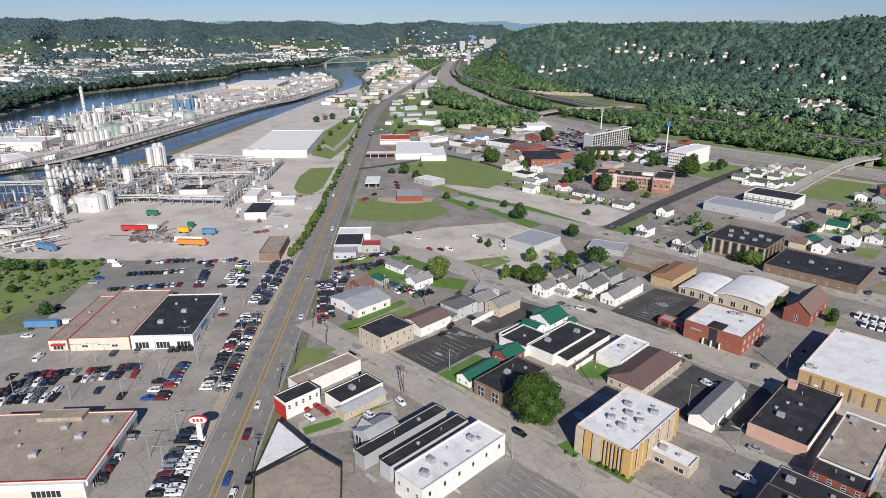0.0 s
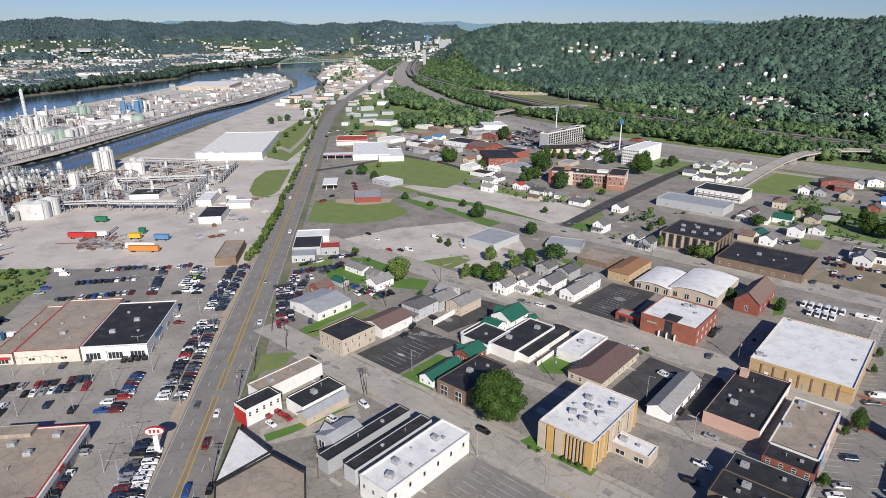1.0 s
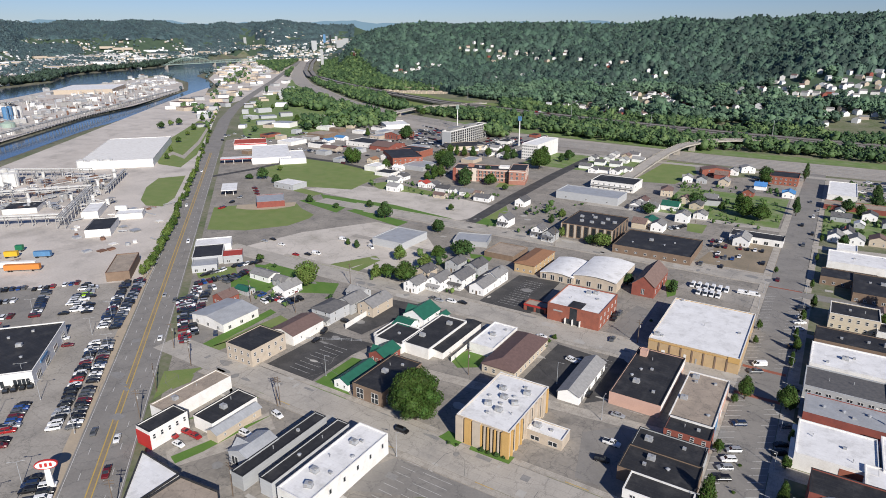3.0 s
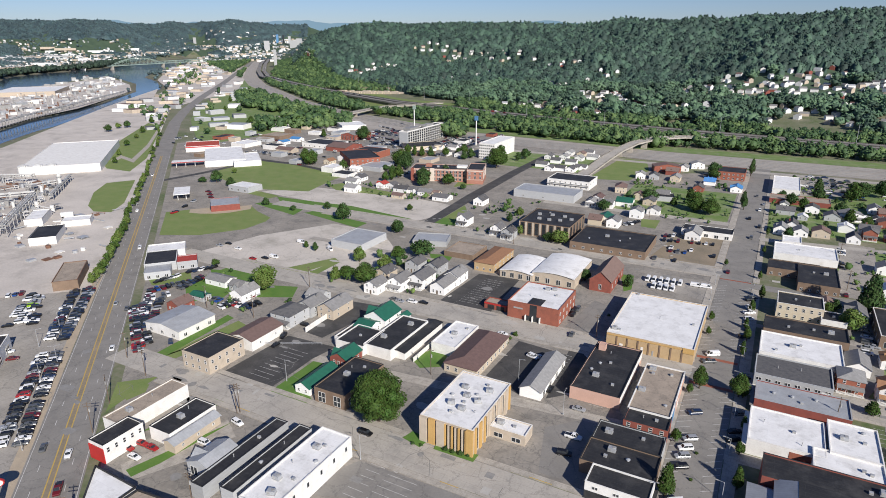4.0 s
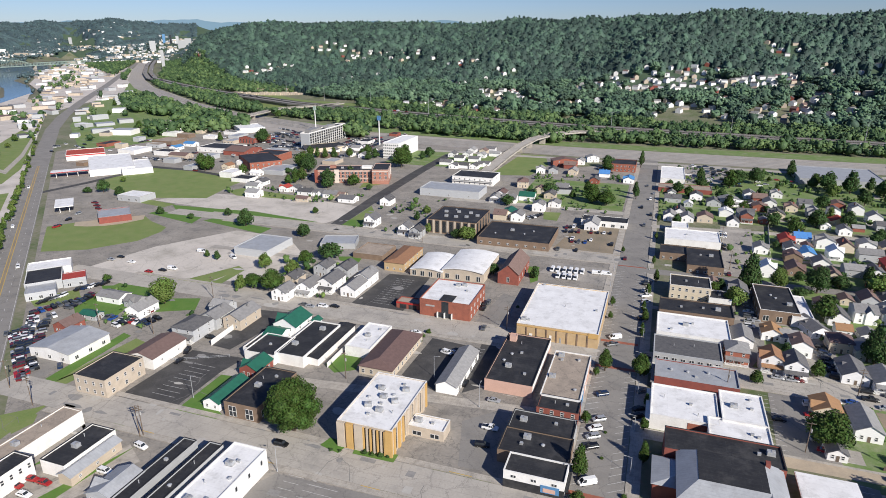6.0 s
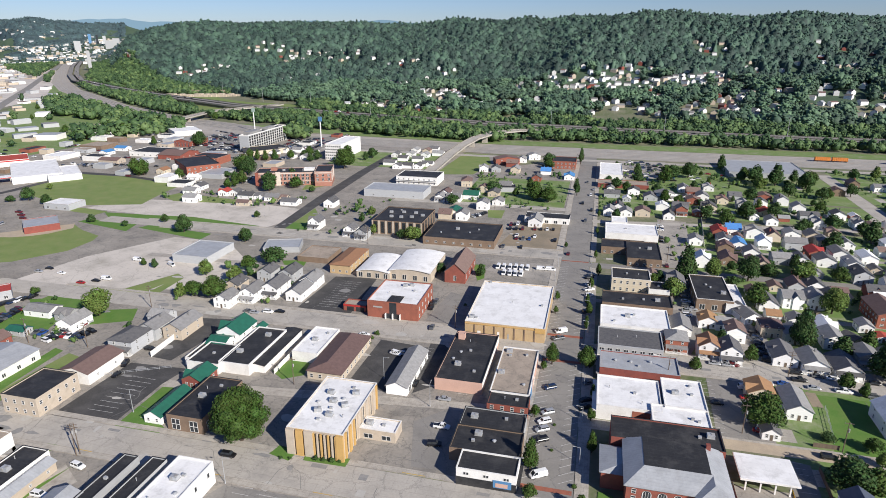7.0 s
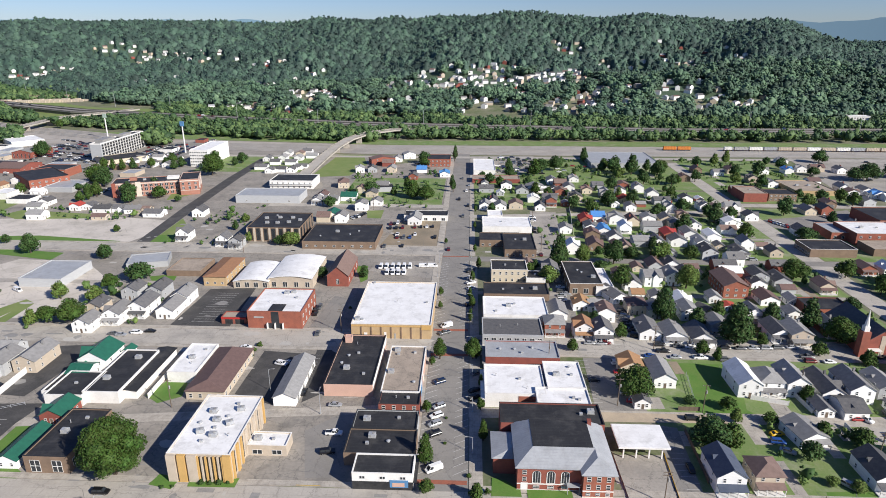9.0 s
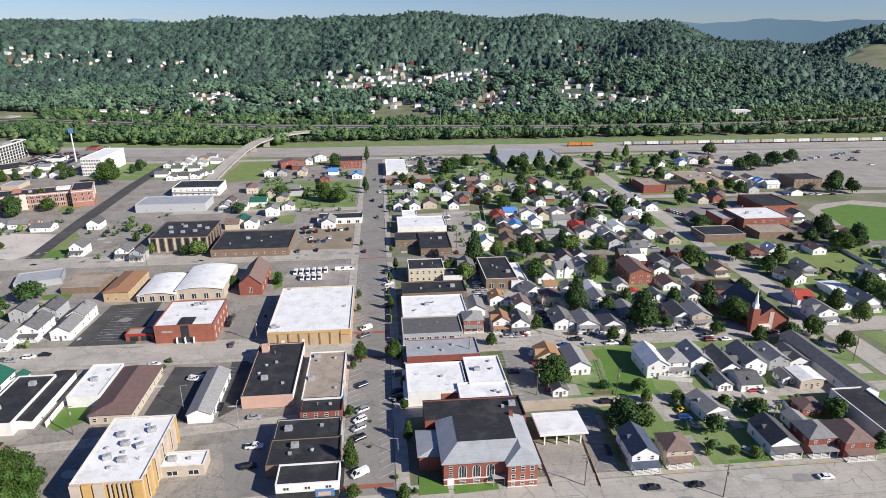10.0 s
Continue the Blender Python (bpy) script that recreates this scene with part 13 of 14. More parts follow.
# ---- cars ----
car_row((-193.1, 80.6), (-242.5, 122.8), 24, 138, 0.97)
car_row((-198.0, 76.8), (-246.3, 119.0), 23, -42, 0.97)
car_row((-155.4, 41.8), (-179.9, 62.6), 12, -42, 0.95)
car_row((-152.0, 45.8), (-173.1, 63.1), 10, 138, 0.95)
car_row((-172.4, 31.8), (-182.0, 41.0), 5, -42, 0.9)
car_row((-187.4, 46.2), (-190.1, 48.9), 2, -42, 1)
car_row((-260.2, 26.3), (-232.1, 67.0), 18, -132, 0.8)
car_row((-253.7, 25.0), (-226.7, 64.0), 17, 48, 0.75)
car_row((-256.4, 15.3), (-234.6, 39.9), 12, -132, 0.8)
car_row((-248.9, 14.2), (-230.0, 37.3), 11, 48, 0.85)
car_row((-202.5, 62.8), (-223.1, 80.4), 10, 138, 0.85)
car_row((-205.7, 59.6), (-225.3, 75.1), 9, -42, 0.75)
car_row((-322.5, 83.9), (-302.7, 113.3), 13, -132, 0.85, far=True)
car_row((-337.4, 98.6), (-320.5, 122.8), 11, -132, 0.85, far=True)
car_row((-351.0, 110.9), (-333.3, 133.9), 11, -132, 0.8, far=True)
car_row((-293.3, 117.4), (-320.2, 136.8), 12, 138, 0.9, far=True)
car_row((-251.3, 130.1), (-294.0, 171.1), 22, 138, 0.95, far=True)
car_row((-256.5, 127.7), (-298.9, 166.1), 21, -42, 0.9, far=True)
car_row((-275.5, 131.2), (-307.6, 153.3), 14, 138, 0.5, far=True)
car_row((-281.4, 122.2), (-312.4, 152.4), 16, -42, 0.55, far=True, colours=['white', 'white', 'silver', 'black'])
car_row((-282.2, 128.6), (-310.7, 156.8), 15, 138, 0.5, far=True, colours=['white', 'white', 'silver', 'lime'])
car_row((-328.6, 133.5), (-315.9, 154.3), 9, -132, 0.7, far=True)
car_row((-251.1, 61.9), (-245.7, 72.1), 4, -132, 0.7)
car_row((-238.0, 79.9), (-232.2, 88.4), 4, -132, 0.9, colours=['black', 'black', 'grey'])
car(-225.0, 49.6, -132, 'suv', 'dark_blue')
car(-215.3, 54.1, -132, 'suv', 'black')
car(-268.2, 117.7, -132, 'suv', 'white')
car(-253.2, 111.1, 138, 'sedan', 'dark_red')
car(-260.6, 113.4, 138, 'suv', 'white')
car(-267.7, 40.6, -132, 'van', 'white')
car(-292.3, 42.2, 138, 'sedan', 'white')
car(-294.4, 58.8, 138, 'van', 'white')
car(-314.3, 60.2, 138, 'sedan', 'black')
car(-341.9, 86.0, 138, 'suv', 'blue')
car(-337.2, 81.8, 138, 'suv', 'silver')
car(-354.6, 99.5, 138, 'van', 'white', far=True)
car(-363.1, 99.9, 138, 'van', 'white', far=True)
car(-147.6, 59.7, 48, 'suv', 'blue')
car(-140.2, 57.6, 48, 'suv', 'white')
car(-143.7, 64.7, 48, 'sedan', 'black')
car(-185.9, 83.6, -132, 'sedan', 'grey')
car(-176.1, 85.5, 48, 'sedan', 'white')
car(-163.4, 74.5, 48, 'pickup', 'dark_red')
car(-327.7, 224.5, 48, 'suv', 'white')
car(-256.0, 163.6, 48, 'sedan', 'grey')
car(-226.5, 135.5, -132, 'sedan', 'white')
car(-371.8, 245.3, -132, 'sedan', 'dark_blue')
car(-402.7, 278.9, -132, 'suv', 'white')
car(-495.8, 364.2, 48, 'pickup', 'white')
car(-265.9, 165.0, -132, 'sedan', 'silver')
car_row((-216.2, 137.6), (-219.1, 147.3), 4, -132, 0.9, far=True)
car_row((-209.6, 144.2), (-211.1, 161.4), 4, -132, 0.5, far=True)
car_row((-230.3, 149.4), (-264.6, 184.1), 18, 138, 0.9, far=True)
car_row((-232.0, 157.1), (-251.8, 179.2), 11, -42, 0.75, far=True)
car_row((-272.3, 191.7), (-268.1, 206.6), 6, 0, 0.9, far=True)
car_row((-269.2, 209.6), (-261.8, 222.6), 5, 0, 0.8, far=True)
car_row((-253.8, 191.3), (-256.1, 209.3), 7, 90, 0.8, far=True)
car_row((-229.3, 190.6), (-207.7, 191.4), 8, 0, 0.9, far=True)
car(-137.8, 73.4, 90, 'suv', 'red')
car(-162.7, 96.0, 90, 'sedan', 'red')
car(-161.1, 99.5, 95, 'sedan', 'red')
car(-156.2, 99.6, 90, 'sedan', 'red')
car(-157.1, 94.1, 90, 'sedan', 'white')
car(-143.5, 109.1, 90, 'suv', 'white')
car(-142.4, 121.8, 80, 'suv', 'white')
car(-169.2, 169.2, 0, 'sedan', 'black')
car(-171.8, 176.7, 20, 'suv', 'black')
car(-170.4, 189.5, 90, 'suv', 'black')
car(-253.7, 242.4, 90, 'sedan', 'red')
car(-248.1, 246.5, 90, 'sedan', 'black')
car(-244.6, 250.1, 90, 'van', 'white')
car(-248.6, 278.8, 90, 'van', 'white')
car(-224.6, 276.2, 60, 'van', 'white')
car(-288.3, 250.4, 90, 'sedan', 'silver')
car(-286.5, 255.6, 90, 'sedan', 'black')
car(-274.2, 251.2, 90, 'sedan', 'white')
car(-147.3, 231.2, 90, 'sedan', 'silver')
car(-141.5, 233.4, 90, 'suv', 'white')
car(-136.4, 235.0, 90, 'sedan', 'black')
car(-151.1, 232.0, 90, 'sedan', 'grey')
car(-90.1, 222.6, 90, 'sedan', 'white')
car(-72.1, 209.9, 75, 'sedan', 'white')
car(-101.8, 137.2, 90, 'suv', 'black')
car(-9.6, 199.2, -58, 'suv', 'dark_blue')
car(-9.1, 183.2, -58, 'suv', 'silver')
car(-9.7, 177.7, -58, 'suv', 'white')
car(-10.0, 173.0, -58, 'suv', 'silver')
car(-9.8, 167.6, -58, 'suv', 'black')
car(-9.0, 150.8, -58, 'van', 'white')
car(-8.7, 245.7, -58, 'van', 'white')
car(-9.3, 238.8, -58, 'pickup', 'grey')
car(3.2, 194.0, 122, 'sedan', 'black')
car(4.0, 205.8, 122, 'sedan', 'grey')
car(3.2, 189.3, 122, 'suv', 'black')
car(2.2, 303.1, 122, 'suv', 'white')
car(2.0, 296.1, 122, 'pickup', 'white')
car(2.2, 288.6, 122, 'suv', 'white')
car(1.7, 312.2, 122, 'suv', 'black')
car(1.5, 268.6, 122, 'suv', 'dark_blue')
car(2.4, 315.5, 122, 'suv', 'grey')
car(3.7, 231.8, 122, 'suv', 'black')
car(-0.2, 447.1, 0, 'suv', 'black', far=True)
car(-3.6, 418.8, 0, 'suv', 'grey', far=True)
car(-1.6, 492.8, 0, 'suv', 'white', far=True)
car(-5.4, 538.9, 0, 'sedan', 'grey', far=True)
car(-7.0, 466.1, 0, 'pickup', 'black', far=True)
car(0.4, 512.5, 0, 'sedan', 'silver', far=True)
car(-11.3, 347.6, 0, 'sedan', 'dark_red', far=True)
car(73.4, 222.3, 90, 'sedan', 'blue')
car(83.3, 221.8, 90, 'sedan', 'silver')
car(93.0, 221.8, 90, 'pickup', 'white')
car(102.2, 220.4, 90, 'suv', 'grey')
car(79.9, 231.9, 90, 'suv', 'black')
car(87.2, 231.2, 90, 'sedan', 'grey')
car(92.2, 230.7, 90, 'sedan', 'white')
car(98.4, 231.1, 90, 'suv', 'white')
car(105.7, 230.4, 90, 'sedan', 'black')
car(112.2, 230.3, 90, 'sedan', 'grey')
car(117.5, 230.8, 90, 'sedan', 'silver')
car(122.7, 230.8, 90, 'suv', 'silver')
car(127.8, 231.4, 90, 'suv', 'grey')
car(133.5, 231.9, 90, 'sedan', 'silver')
car(135.6, 224.2, 90, 'pickup', 'grey')
car(135.2, 220.6, 90, 'suv', 'dark_red')
car(142.4, 220.4, 90, 'sedan', 'white')
car(56.1, 232.2, 90, 'sedan', 'silver')
car(51.2, 232.2, 90, 'sedan', 'silver')
car(57.9, 232.5, 90, 'sedan', 'dark_red')
car(162.7, 224.6, 90, 'sedan', 'black')
car(166.6, 224.8, 90, 'sedan', 'grey')
car(73.7, 136.7, 90, 'sedan', 'black')
car(86.7, 136.5, 90, 'sedan', 'black')
car(125.7, 135.9, 90, 'sedan', 'white')
car(109.6, 148.7, 40, 'suv', 'silver')
car(131.1, 181.9, 90, 'sedan', 'red')
car(100.3, 172.5, 100, 'sedan', 'yellow')
car(98.7, 168.3, 80, 'suv', 'blue')
car(99.6, 163.7, 60, 'sedan', 'silver')
car(59.4, 216.0, 95, 'van', 'white')
car(58.4, 209.3, 95, 'sedan', 'red')
car(58.1, 204.5, 95, 'sedan', 'silver')
car(58.0, 194.7, 95, 'pickup', 'silver')
car(58.6, 189.2, 80, 'sedan', 'red')
car(47.5, 203.0, 95, 'sedan', 'black')
car(66.9, 154.4, 0, 'sedan', 'black')
car(142.6, 184.5, 0, 'suv', 'grey')
car(133.6, 181.6, 30, 'suv', 'white')
car(-73.0, 153.9, 95, 'suv', 'white')
car(-45.0, 182.8, 90, 'sedan', 'silver')
car(-45.4, 190.3, 95, 'van', 'white')
car(-42.1, 166.8, 90, 'pickup', 'white')
car(-42.1, 157.4, 100, 'suv', 'black')
car(-57.8, 190.2, 0, 'sedan', 'black')
car(-70.0, 259.3, 0, 'suv', 'black')
car(-69.0, 262.7, 0, 'suv', 'grey')
car(-69.3, 255.8, 0, 'sedan', 'black')
car(-63.8, 236.1, 0, 'sedan', 'grey')
car(-71.6, 210.1, 70, 'suv', 'white')
car(-68.7, 210.7, 70, 'sedan', 'silver')
car_row((70.1, 259.1), (72.7, 239.2), 7, 70, 0.95, colours=['black', 'grey', 'dark_blue', 'black'])
car_row((-49.1, 316.5), (-30.0, 317.9), 6, 0, 1, kinds=['van'], colours=['white'], far=True)
car_row((-44.5, 307.8), (-32.2, 308.2), 4, 0, 1, kinds=['van'], colours=['white'], far=True)
car(-24.0, 319.0, 90, 'van', 'white')
car(-19.1, 319.4, 90, 'van', 'white')
car(-40.5, 311.5, 90, 'pickup', 'white')
car_row((-53.1, 388.4), (-21.4, 393.8), 8, 0, 0.7, far=True)
car_row((-46.4, 369.2), (-18.8, 370.9), 7, 0, 0.75, far=True)
car_row((-52.9, 351.8), (-26.6, 354.3), 5, 0, 0.5, far=True)
car_row((-47.0, 374.8), (-27.8, 376.3), 5, 0, 0.4, far=True)
car_row((47.7, 293.0), (45.8, 274.9), 7, 90, 0.6, far=True, colours=['silver', 'white', 'grey'])
car_row((26.7, 340.8), (50.0, 340.4), 8, 0, 0.7, far=True)
car_row((45.9, 427.0), (41.7, 381.3), 17, 90, 0.6, far=True)
car_row((206.6, 416.9), (217.8, 392.3), 10, 0, 0.8, far=True, colours=['white', 'silver', 'red', 'white'])
car_row((247.0, 440.6), (255.9, 411.9), 11, 0, 0.7, far=True)
car_row((184.5, 410.0), (183.5, 393.0), 3, 0, 1, far=True, colours=['red', 'white', 'silver'])
car_row((155.3, 348.9), (163.8, 335.1), 3, 90, 1, far=True, colours=['white', 'silver'])
car_row((35.4, 583.7), (67.1, 575.3), 12, 0, 0.6, far=True)
car_row((-52.9, 397.0), (-44.3, 402.5), 4, 0, 0.7, far=True)
car_row((413.9, 582.4), (522.3, 626.2), 43, 30, 0.35, far=True, colours=['white', 'white', 'silver'], kinds=['van', 'pickup'])
car_row((321.1, 451.0), (382.4, 448.6), 10, 90, 0.45, far=True)
car_row((-455.7, 557.1), (-442.3, 624.2), 25, 0, 0.7, far=True)
car_row((-394.0, 661.3), (-355.9, 725.2), 27, 0, 0.7, far=True)
car_row((-363.8, 677.7), (-325.3, 702.3), 17, 0, 0.6, far=True)
car_row((-492.1, 497.8), (-441.8, 508.4), 19, 0, 0.7, far=True)
car_row((-506.3, 521.7), (-470.7, 541.3), 15, 0, 0.7, far=True)
car_row((-372.7, 283.9), (-388.9, 320.2), 14, 0, 0.25, far=True)
car_row((-406.3, 347.5), (-380.7, 328.5), 3, 90, 1, far=True, colours=['red', 'dark_red'])
car_row((-114.4, 250.0), (-109.6, 271.0), 8, 20, 0)
car_row((-81.9, 406.3), (-73.4, 424.4), 7, 40, 0.8, far=True, colours=['white', 'black', 'silver'])
car_row((-181.6, 394.1), (-176.5, 403.2), 3, 40, 0.9, far=True, colours=['white', 'black'])
car_row((-297.9, 161.9), (-293.3, 171.7), 4, -132, 0.8, far=True)
car(79.7, 226.5, 90, "pickup", "black")
car(67.3, 220.8, 90, "suv", "silver")
car(75.8, 179.9, 90, "suv", "black")
car(71.9, 264.1, 70, "suv", "black")
car(71.9, 261.4, 70, "sedan", "black")
car(71.9, 258.7, 70, "suv", "dark_blue")
car(71.9, 253.6, 70, "suv", "black")
car(72.0, 248.6, 70, "suv", "black")
car(72.0, 243.8, 70, "suv", "grey")
car(72.0, 239.2, 70, "suv", "black")
car(47.8, 298.1, 80, "sedan", "grey")
car(47.3, 292.1, 80, "sedan", "white")
car(48.5, 287.9, 80, "sedan", "black")
car(49.3, 283.8, 80, "sedan", "silver")

# the used-car lot by the highway
car_row((-254.6, 166.1), (-214.5, 138.4), 17, -35, 0.85, far=True)
car_row((-254.3, 170.0), (-216.7, 144.5), 16, -34, 0.85, far=True)
car_row((-264.6, 182.4), (-257.3, 202.0), 8, 70, 0.85, far=True)
car_row((-257.6, 175.1), (-251.9, 184.7), 5, 59, 0.85, far=True)
car_row((-217.9, 183.9), (-214.8, 206.5), 8, 82, 0.85, far=True)
car_row((-208.8, 181.4), (-205.6, 198.4), 6, 79, 0.85, far=True)

# weeds beside the car lot, cars behind the office slab
WEEDS = [(-397, -34), (-479, -35), (-416, 56), (-372, 99), (-341, 83), (-332, 56), (-319, 38)]
wx, wy = scatter(-480, -40, -310, 105, 3.2, lambda a, b, rng: inside(a, b, WEEDS) & (rng.random(a.size) < 0.30 + 0.35 * clump(a, b, 0.5)), 51)
woods("shrubs", wx, wy, np.random.default_rng(52).uniform(1.2, 4.2, len(wx)), "weeds and shrubs in the rough field", 5, "belt_woods", 53, tall=0.3)
YARDS = [rect(72, 146, 186, 178), rect(64, 184, 186, 220), rect(44, 239, 186, 281), rect(40, 287, 188, 328), rect(48, 338, 190, 374), rect(40, 379, 192, 424), rect(205, 146, 330, 222), rect(205, 237, 330, 328), rect(5, 446, 194, 632), rect(206, 466, 298, 632), rect(-190, 350, -150, 440), rect(-255, 185, -190, 225), rect(-200, 235, -140, 285), rect(-100, 440, -20, 560), rect(-330, 400, -215, 430)]
OPEN = [rect(78, 180, 107, 219), rect(185, 96, 208, 630)]
BUILT = [(o.matrix_basis.translation.x, o.matrix_basis.translation.y) for o in bpy.data.objects if o.parent is None and o.name.startswith(("house", "building"))]


def shrub_spots(a, b, rng):
    """Garden plants along the back fences and beside the houses, off the open lawns and the streets."""
    ok = np.logical_or.reduce([inside(a, b, q) for q in YARDS]) & ~np.logical_or.reduce([inside(a, b, q) for q in OPEN])
    near = np.full(a.shape, 1e9)
    for x, y in BUILT:
        near = np.minimum(near, np.hypot(a - x, b - y))
    return ok & (near > 6.8) & (rng.random(a.size) < 0.06 + 0.30 * clump(a, b, 0.22))


wx, wy = scatter(-335, 140, 335, 635, 3.0, shrub_spots, 71)
woods("garden_shrubs", wx, wy, np.random.default_rng(72).uniform(1.0, 3.4, len(wx)) * np.where(np.random.default_rng(73).random(len(wx)) < 0.12, 1.7, 1.0), "hedges, shrubs and small trees in the back yards", 9, "garden_leaves", 74, tall=0.5)
rng_l = random.Random(75)
for poly, n in (([(-478, 672), (-460, 714), (-404, 698), (-386, 600), (-412, 586)], 170), ([(32, 566), (66, 578), (66, 645), (32, 644)], 46), ([(-520, 470), (-460, 500), (-415, 500), (-400, 560), (-450, 630), (-500, 560)], 90), ([(-400, 560), (-340, 560), (-330, 600), (-390, 640)], 40), ([(8, 560), (120, 560), (120, 600), (8, 600)], 26), ([(210, 560), (330, 540), (520, 560), (520, 640), (330, 645)], 40), ([(-70, 560), (-20, 560), (-20, 620), (-60, 620)], 14), ([(-620, 470), (-560, 520), (-600, 560), (-680, 540)], 30)):
    xs, ys = [p[0] for p in poly], [p[1] for p in poly]
    for _ in range(n):
        x, y = round(rng_l.uniform(min(xs), max(xs)) / 5.6) * 5.6, round(rng_l.uniform(min(ys), max(ys)) / 2.8) * 2.8
        if inside(np.array([x]), np.array([y]), poly)[0] and all(math.hypot(x - a, y - b) > 14 for a, b in BUILT):
            car(x, y, 90, far=True)
for k in range(5):
    car_row((-350 + 10 * k, 610), (-350 + 10 * k, 690), 28, 90, 0.75, far=True)

# dense groves round the flyover and behind the shops
GROVES = [[(-584, 631), (-543, 668), (-532, 717), (-587, 785), (-633, 782), (-666, 727)], [(-865, 858), (-849, 924), (-813, 960), (-741, 966), (-624, 887), (-626, 814), (-649, 775), (-759, 786)], [(-553, 799), (-441, 789), (-371, 757), (-338, 688), (-368, 686), (-444, 717), (-497, 730)], [(-1035, 993), (-949, 988), (-785, 834), (-813, 805), (-884, 851)], [(-604, 613), (-587, 620), (-640, 675), (-663, 678)]]
wx, wy = scatter(-1150, 560, -250, 1150, 7.5, lambda a, b, rng: np.logical_or.reduce([inside(a, b, q) for q in GROVES]) & (rng.random(a.size) < 0.8 + 0.4 * clump(a, b)), 61)
k = (edge_distance(wx, wy, FLYOVER, False) > 10) & (edge_distance(wx, wy, RAILWAY, False) > 34)
wx, wy = wx[k], wy[k]
woods("grove", wx, wy, np.random.default_rng(62).uniform(10, 20, len(wx)), "dark green grove of trees beside the flyover", 7, "belt_woods", 63)

# pale rock bank behind the interchange field
rng_r = random.Random(64)
me = Mesh()
for i in range(70):
    f = i / 69
    x, y = -866 + 283 * f, 1125 + 68 * f
    w, hh = rng_r.uniform(3, 7), rng_r.uniform(3.5, 7)
    me.box(x - w, y - 3 + rng_r.uniform(-2, 2), -1, x + w, y + 6, hh)
tagged(part("rock_bank", me, "stone_tan"), "pale rock cutting behind the grass field", "rock bank", kind="structure")

car_row((-474, 695), (-431, 671), 14, 61, 0.85, far=True)
car_row((-442, 647), (-406, 634), 14, 70, 0.85, far=True)
car_row((-409, 607), (-379, 603), 14, 82, 0.8, far=True)
car_row((-490, 727), (-457, 712), 12, 66, 0.7, far=True)
car_row((-546, 538), (-494, 520), 12, 71, 0.8, far=True)
car_row((-551, 569), (-513, 567), 10, 87, 0.7, far=True)
tree(-410, 476, 15)
tree(-400, 474, 15)
tree(-402, 470, 12)
tree(-358, 468, 10)
tree(-499, 616, 10)
tree(-345, 565, 11)
tree(-335, 562, 10)
tree(-326, 562, 10)
tree(-319, 568, 10)
tree(-304, 574, 10)
tree(-296, 446, 9)
tree(-294, 453, 10)
tree(-293, 463, 12)
tree(-673, 668, 11)
tree(-556, 826, 12)
tree(-290, 590, 12)


# ---- distant town, hillside houses ----
def far_rows(n, seed, x0, x1, y0, y1, keep, sizes, tops):
    rng = np.random.default_rng(seed)
    rows = []
    for _ in range(n * 12):
        x, y = rng.uniform(x0, x1), rng.uniform(y0, y1)
        if keep(x, y):
            w, d, h = [rng.uniform(a, b) for a, b in sizes]
            rows.append((x, y, float(ground_z(x, y)), w, d, h, rng.uniform(-20, 20) + rng.choice((0, 45)), (int(rng.integers(0, 3)), int(rng.integers(3, 8))), tops * float(rng.random() < 0.7)))
            if len(rows) >= n:
                break
    return rows


TOWN_MATS = ["siding_grey", "siding", "stone_tan", "grey_roof", "shingle_grey", "shingle_dark", "shingle_brown", "white_roof"]


def north_flat(x, y):
    p, q = np.array([x]), np.array([y])
    z = float(ground_z(p, q)[0])
    return -0.2 < z < 55 and not inside(p, q, ISLAND)[0] and edge_distance(p, q, RIVER)[0] > 70 and foot_distance(p, q)[0] < -120 and x < -1.24 * y and math.hypot(x, y) > 1700


joined("distant_town", far_rows(1800, 31, -4500, -1500, 250, 4200, north_flat, ((8, 17), (9, 18), (3.5, 6.5)), 2.5), TOWN_MATS, "distant pale houses and shops across the river", "town")
joined("distant_sheds", far_rows(110, 32, -4000, -1500, 350, 3600, north_flat, ((50, 130), (30, 60), (7, 11)), 0), TOWN_MATS, "distant large pale sheds across the river", "town")


def river_flats(x, y):
    p, q = np.array([x]), np.array([y])
    d = edge_distance(p, q, RIVER)[0]
    return not inside(p, q, RIVER)[0] and 18 < d < 330 and foot_distance(p, q)[0] < -170 and y > 560 and x < -560 and edge_distance(p, q, HIGHWAY, False)[0] > 22 and edge_distance(p, q, RAILWAY, False)[0] > 40 and (x < -940 or edge_distance(p, q, HIGHWAY, False)[0] < 90)


joined("riverside_sheds", far_rows(380, 33, -2400, -560, 560, 2400, river_flats, ((9, 30), (9, 24), (3.5, 7)), 0), TOWN_MATS, "pale works sheds and shops along the river road", "works")


def island_bits(x, y):
    p, q = np.array([x]), np.array([y])
    return inside(p, q, ISLAND)[0] and edge_distance(p, q, ISLAND)[0] > 14 and x < -760


joined("works_clutter", far_rows(260, 34, -1800, -760, 100, 1240, island_bits, ((4, 16), (4, 14), (2, 7)), 0), ["white_paint", "steel_grey", "metal", "white_roof", "steel_grey", "rust", "steel_grey", "white_roof"], "small pale sheds, pipes and plant on the island", "works")



def far_slope(x, y):
    z = float(ground_z(x, y))
    return 6 < z < 96 and x < -0.86 * y and 2600 < math.hypot(x, y) < 4700 and math.sin(x / 130) * math.sin(y / 170 + x / 300) < 0.15 and math.sin(x / 210) + math.sin(y / 170 + x / 400) > -0.3


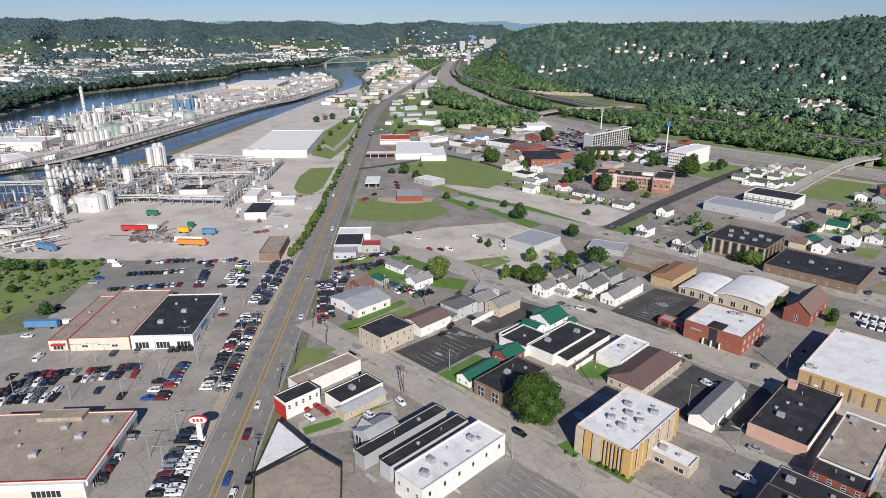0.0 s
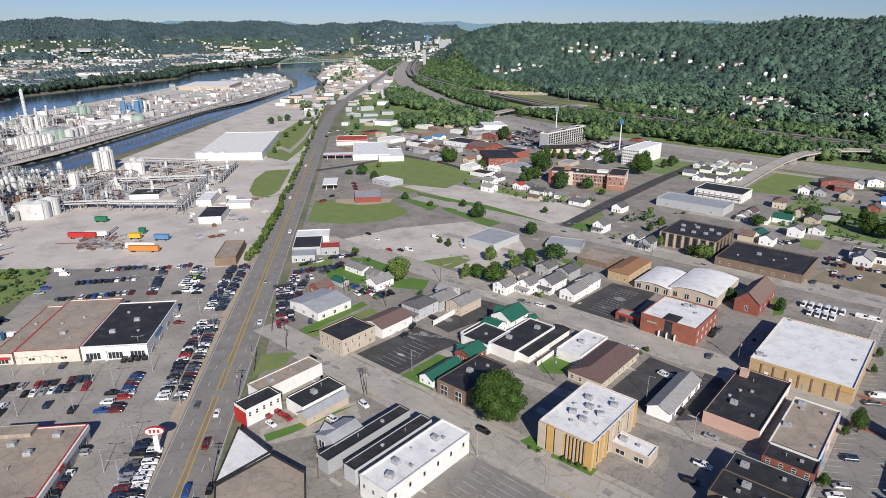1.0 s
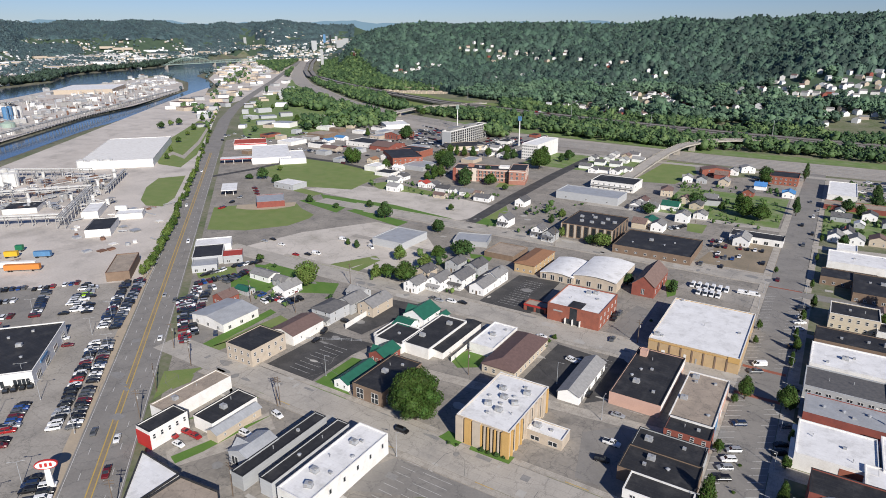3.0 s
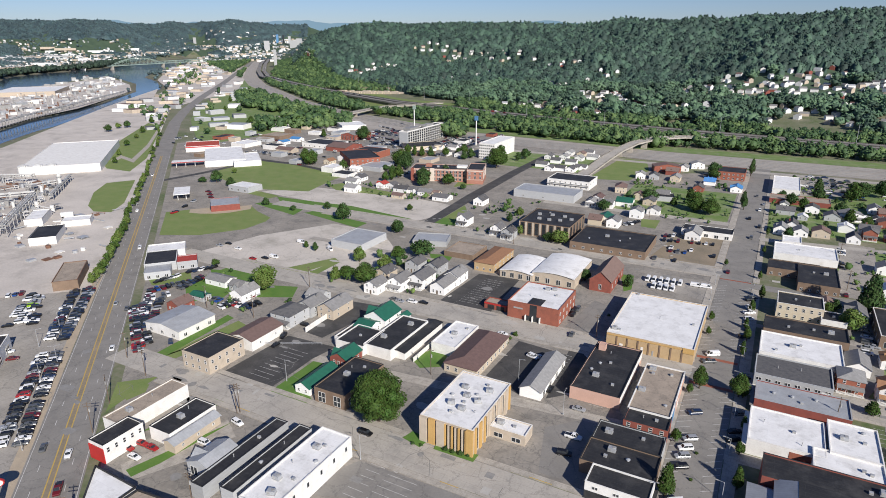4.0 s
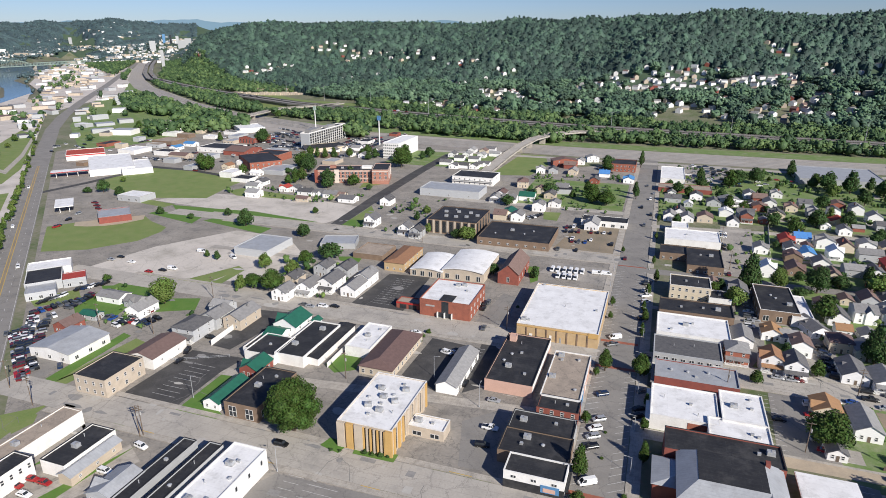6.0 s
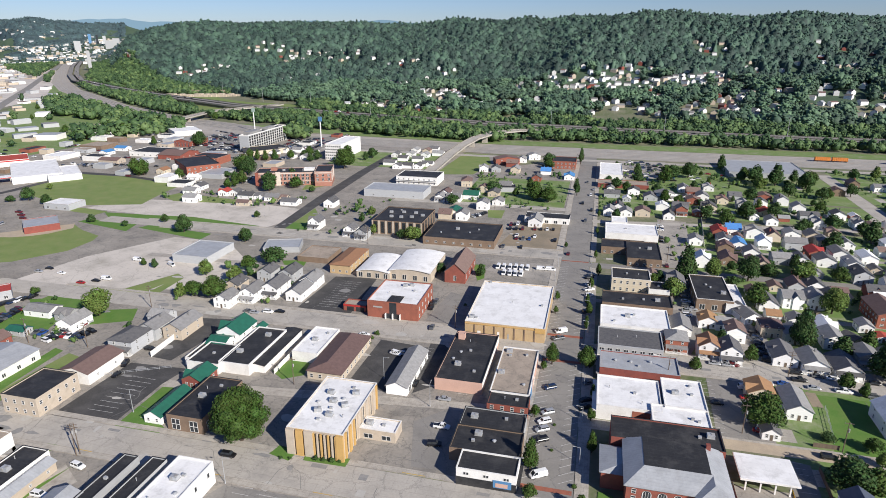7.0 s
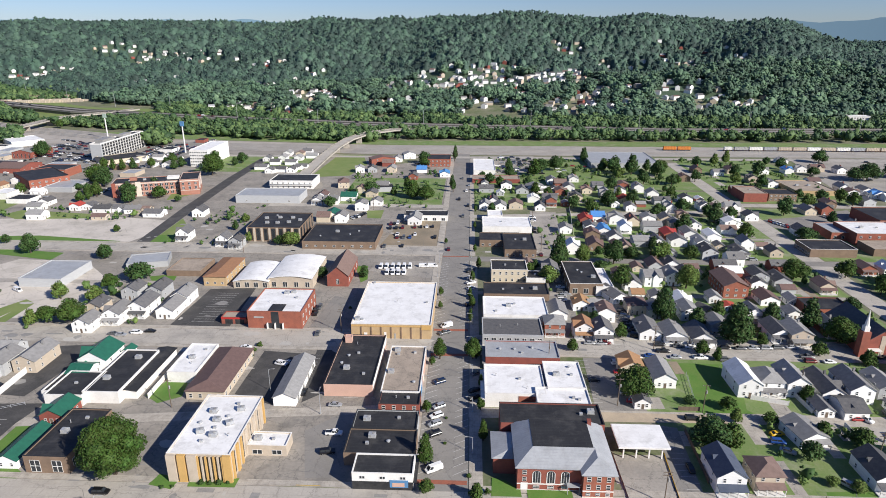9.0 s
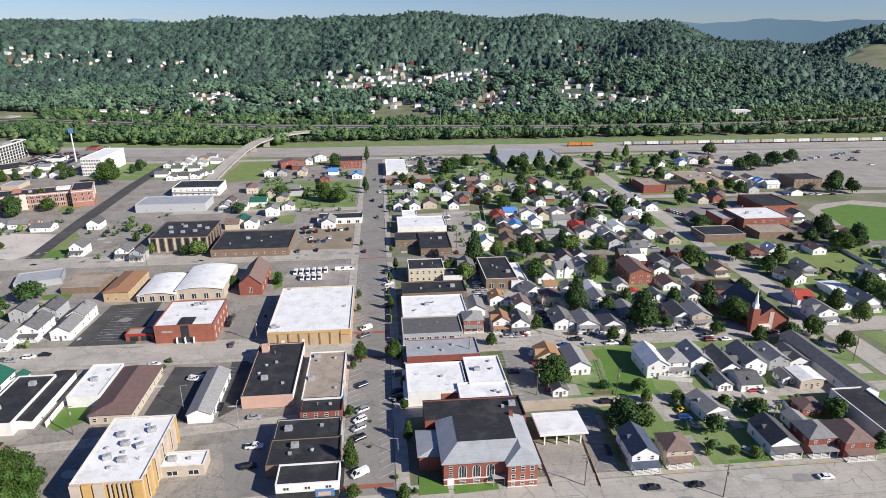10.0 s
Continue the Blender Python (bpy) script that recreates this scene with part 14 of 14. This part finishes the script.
joined("far_hill_houses", far_rows(420, 35, -4600, -1800, 100, 3600, far_slope, ((7, 12), (7, 12), (3.5, 6)), 2.5), TOWN_MATS, "distant white houses scattered over the wooded hills", "houses")


def far_valley(x, y):
    return -52 < math.degrees(math.atan2(x, y)) < -38.5 and 3150 < math.hypot(x, y) < 4550 and float(ground_z(x, y)) > -0.2 and (x + 2260) ** 2 + (y - 1675) ** 2 > 500 ** 2


joined("far_valley_town", far_rows(420, 36, -3600, -1900, 1900, 3600, far_valley, ((9, 26), (9, 22), (4, 11)), 0), TOWN_MATS, "distant pale streets of the downtown in the valley", "town")

# downtown towers: bearing, width, depth, height of the top, wall
# mostly grey walls: the haze over the towers is put into their paint
TOWERS = [(-49.0, 18, 16, 104, "siding_grey"), (-42.4, 15, 14, 122, "steel_blue"), (-41.9, 12, 14, 118, "glass"), (-41.4, 16, 16, 112, "siding_grey"), (-40.6, 34, 20, 100, "siding_grey"), (-39.8, 24, 20, 96, "siding_grey"), (-43.3, 30, 20, 88, "siding_grey"), (-38.6, 26, 20, 88, "siding_grey"), (-41.1, 40, 20, 90, "siding_grey")]
for az, w, d, top, m in TOWERS:
    r = 3700
    while float(ground_z(r * math.sin(radians(az)), r * math.cos(radians(az)))) < top - 50 and r < 4500:
        r += 20
    x, y = r * math.sin(radians(az)), r * math.cos(radians(az))
    z = max(0.0, float(ground_z(x, y))) - 4
    flat_building(x, y, w, d, -az, top - z, m, "white_roof", "distant downtown tower in the haze", category="tower", name="tower", z=z)
x, y = 2600 * math.sin(radians(-42.7)), 2600 * math.cos(radians(-42.7))
flat_building(x, y, 11, 11, 42.7, 66, "siding_grey", "grey_roof", "distant grey tower beside the interstate", category="tower", name="tower", parapet=2)

# houses on the lower hillside
rng_h = random.Random(14)
rows = []
for x, y in HOUSE_SPOTS:
    rows.append((x, y, float(ground_z(x, y)) + 0.2, rng_h.uniform(6.5, 9.5), rng_h.uniform(8, 13), rng_h.uniform(3, 5.6), rng_h.uniform(0, 180), (rng_h.choice((0, 0, 1, 1, 0, 2, 2, 0, 1, 3)), rng_h.choice((4, 5, 5, 6, 7, 4))), rng_h.uniform(1.8, 3.2)))
joined("hillside_houses", rows, ["siding", "white_paint", "siding_tan", "brick_red", "shingle_dark", "shingle_grey", "shingle_brown", "grey_roof"], "white and tan houses among trees on the hillside", "houses")

# steel bridge over the river
br = thing("truss_bridge", -2260, 1675, 0, 96, "distant green steel truss bridge over the river", "bridge")
me = Mesh()
me.box(-140, -7, 9, 460, 7, 11)
part("deck", me, "steel_green", br)
for v in (-7, 7):
    me = Mesh()
    for k in range(12):
        u0, u1 = -120 + 20 * k, -100 + 20 * k
        hh = lambda u: 11 + 24 * max(0.0, 1 - (u / 123) ** 2)
        me.beam((u0, v, hh(u0)), (u1, v, hh(u1)), 1.3), me.beam((u0, v, 11), (u0, v, hh(u0)), 0.9), me.beam((u0, v, hh(u0)), (u1, v, 11), 0.7)
    part("truss", me, "steel_green", br)
    me = Mesh()
    for k in range(14):
        u0, u1 = 128 + 20 * k, 148 + 20 * k
        me.beam((u0, v, 19), (u1, v, 19), 1.0), me.beam((u0, v, 11), (u0, v, 19), 0.8), me.beam((u0, v, 19), (u1, v, 11), 0.6)
    part("truss", me, "steel_green", br)
for u in (-124, 124, 260, 410):
    me = Mesh()
    me.box(u - 3, -7, -6, u + 3, 7, 9)
    part("pier", me, "concrete", br)

# white depot behind the interstate, traffic on it
flat_building(568, 944, 30, 14, -8, 9, "white_paint", "white_roof", "white two-storey depot behind the interstate", wins=[("s", 8, 2.0, 1.6, 1.2, "bays"), ("s", 8, 2.0, 1.6, 5.0, "bays")], z=float(ground_z(568, 944)))
rng_t = random.Random(3)
for k in range(70):
    i = rng_t.randrange(2, len(INTER) - 2)
    (ax, ay), (bx, by) = INTER[i], INTER[i + 1]
    t, o = rng_t.random(), rng_t.choice((-12.5, -9, -5.5, 5.5, 9, 12.5))
    ln = math.hypot(bx - ax, by - ay)
    car(ax + (bx - ax) * t + o * (by - ay) / ln, ay + (by - ay) * t - o * (bx - ax) / ln, math.degrees(math.atan2(by - ay, bx - ax)) + 90 + (180 if o < 0 else 0), rng_t.choice(("sedan", "suv", "van", "pickup")), far=True, z=6.0)


finish_far_cars()
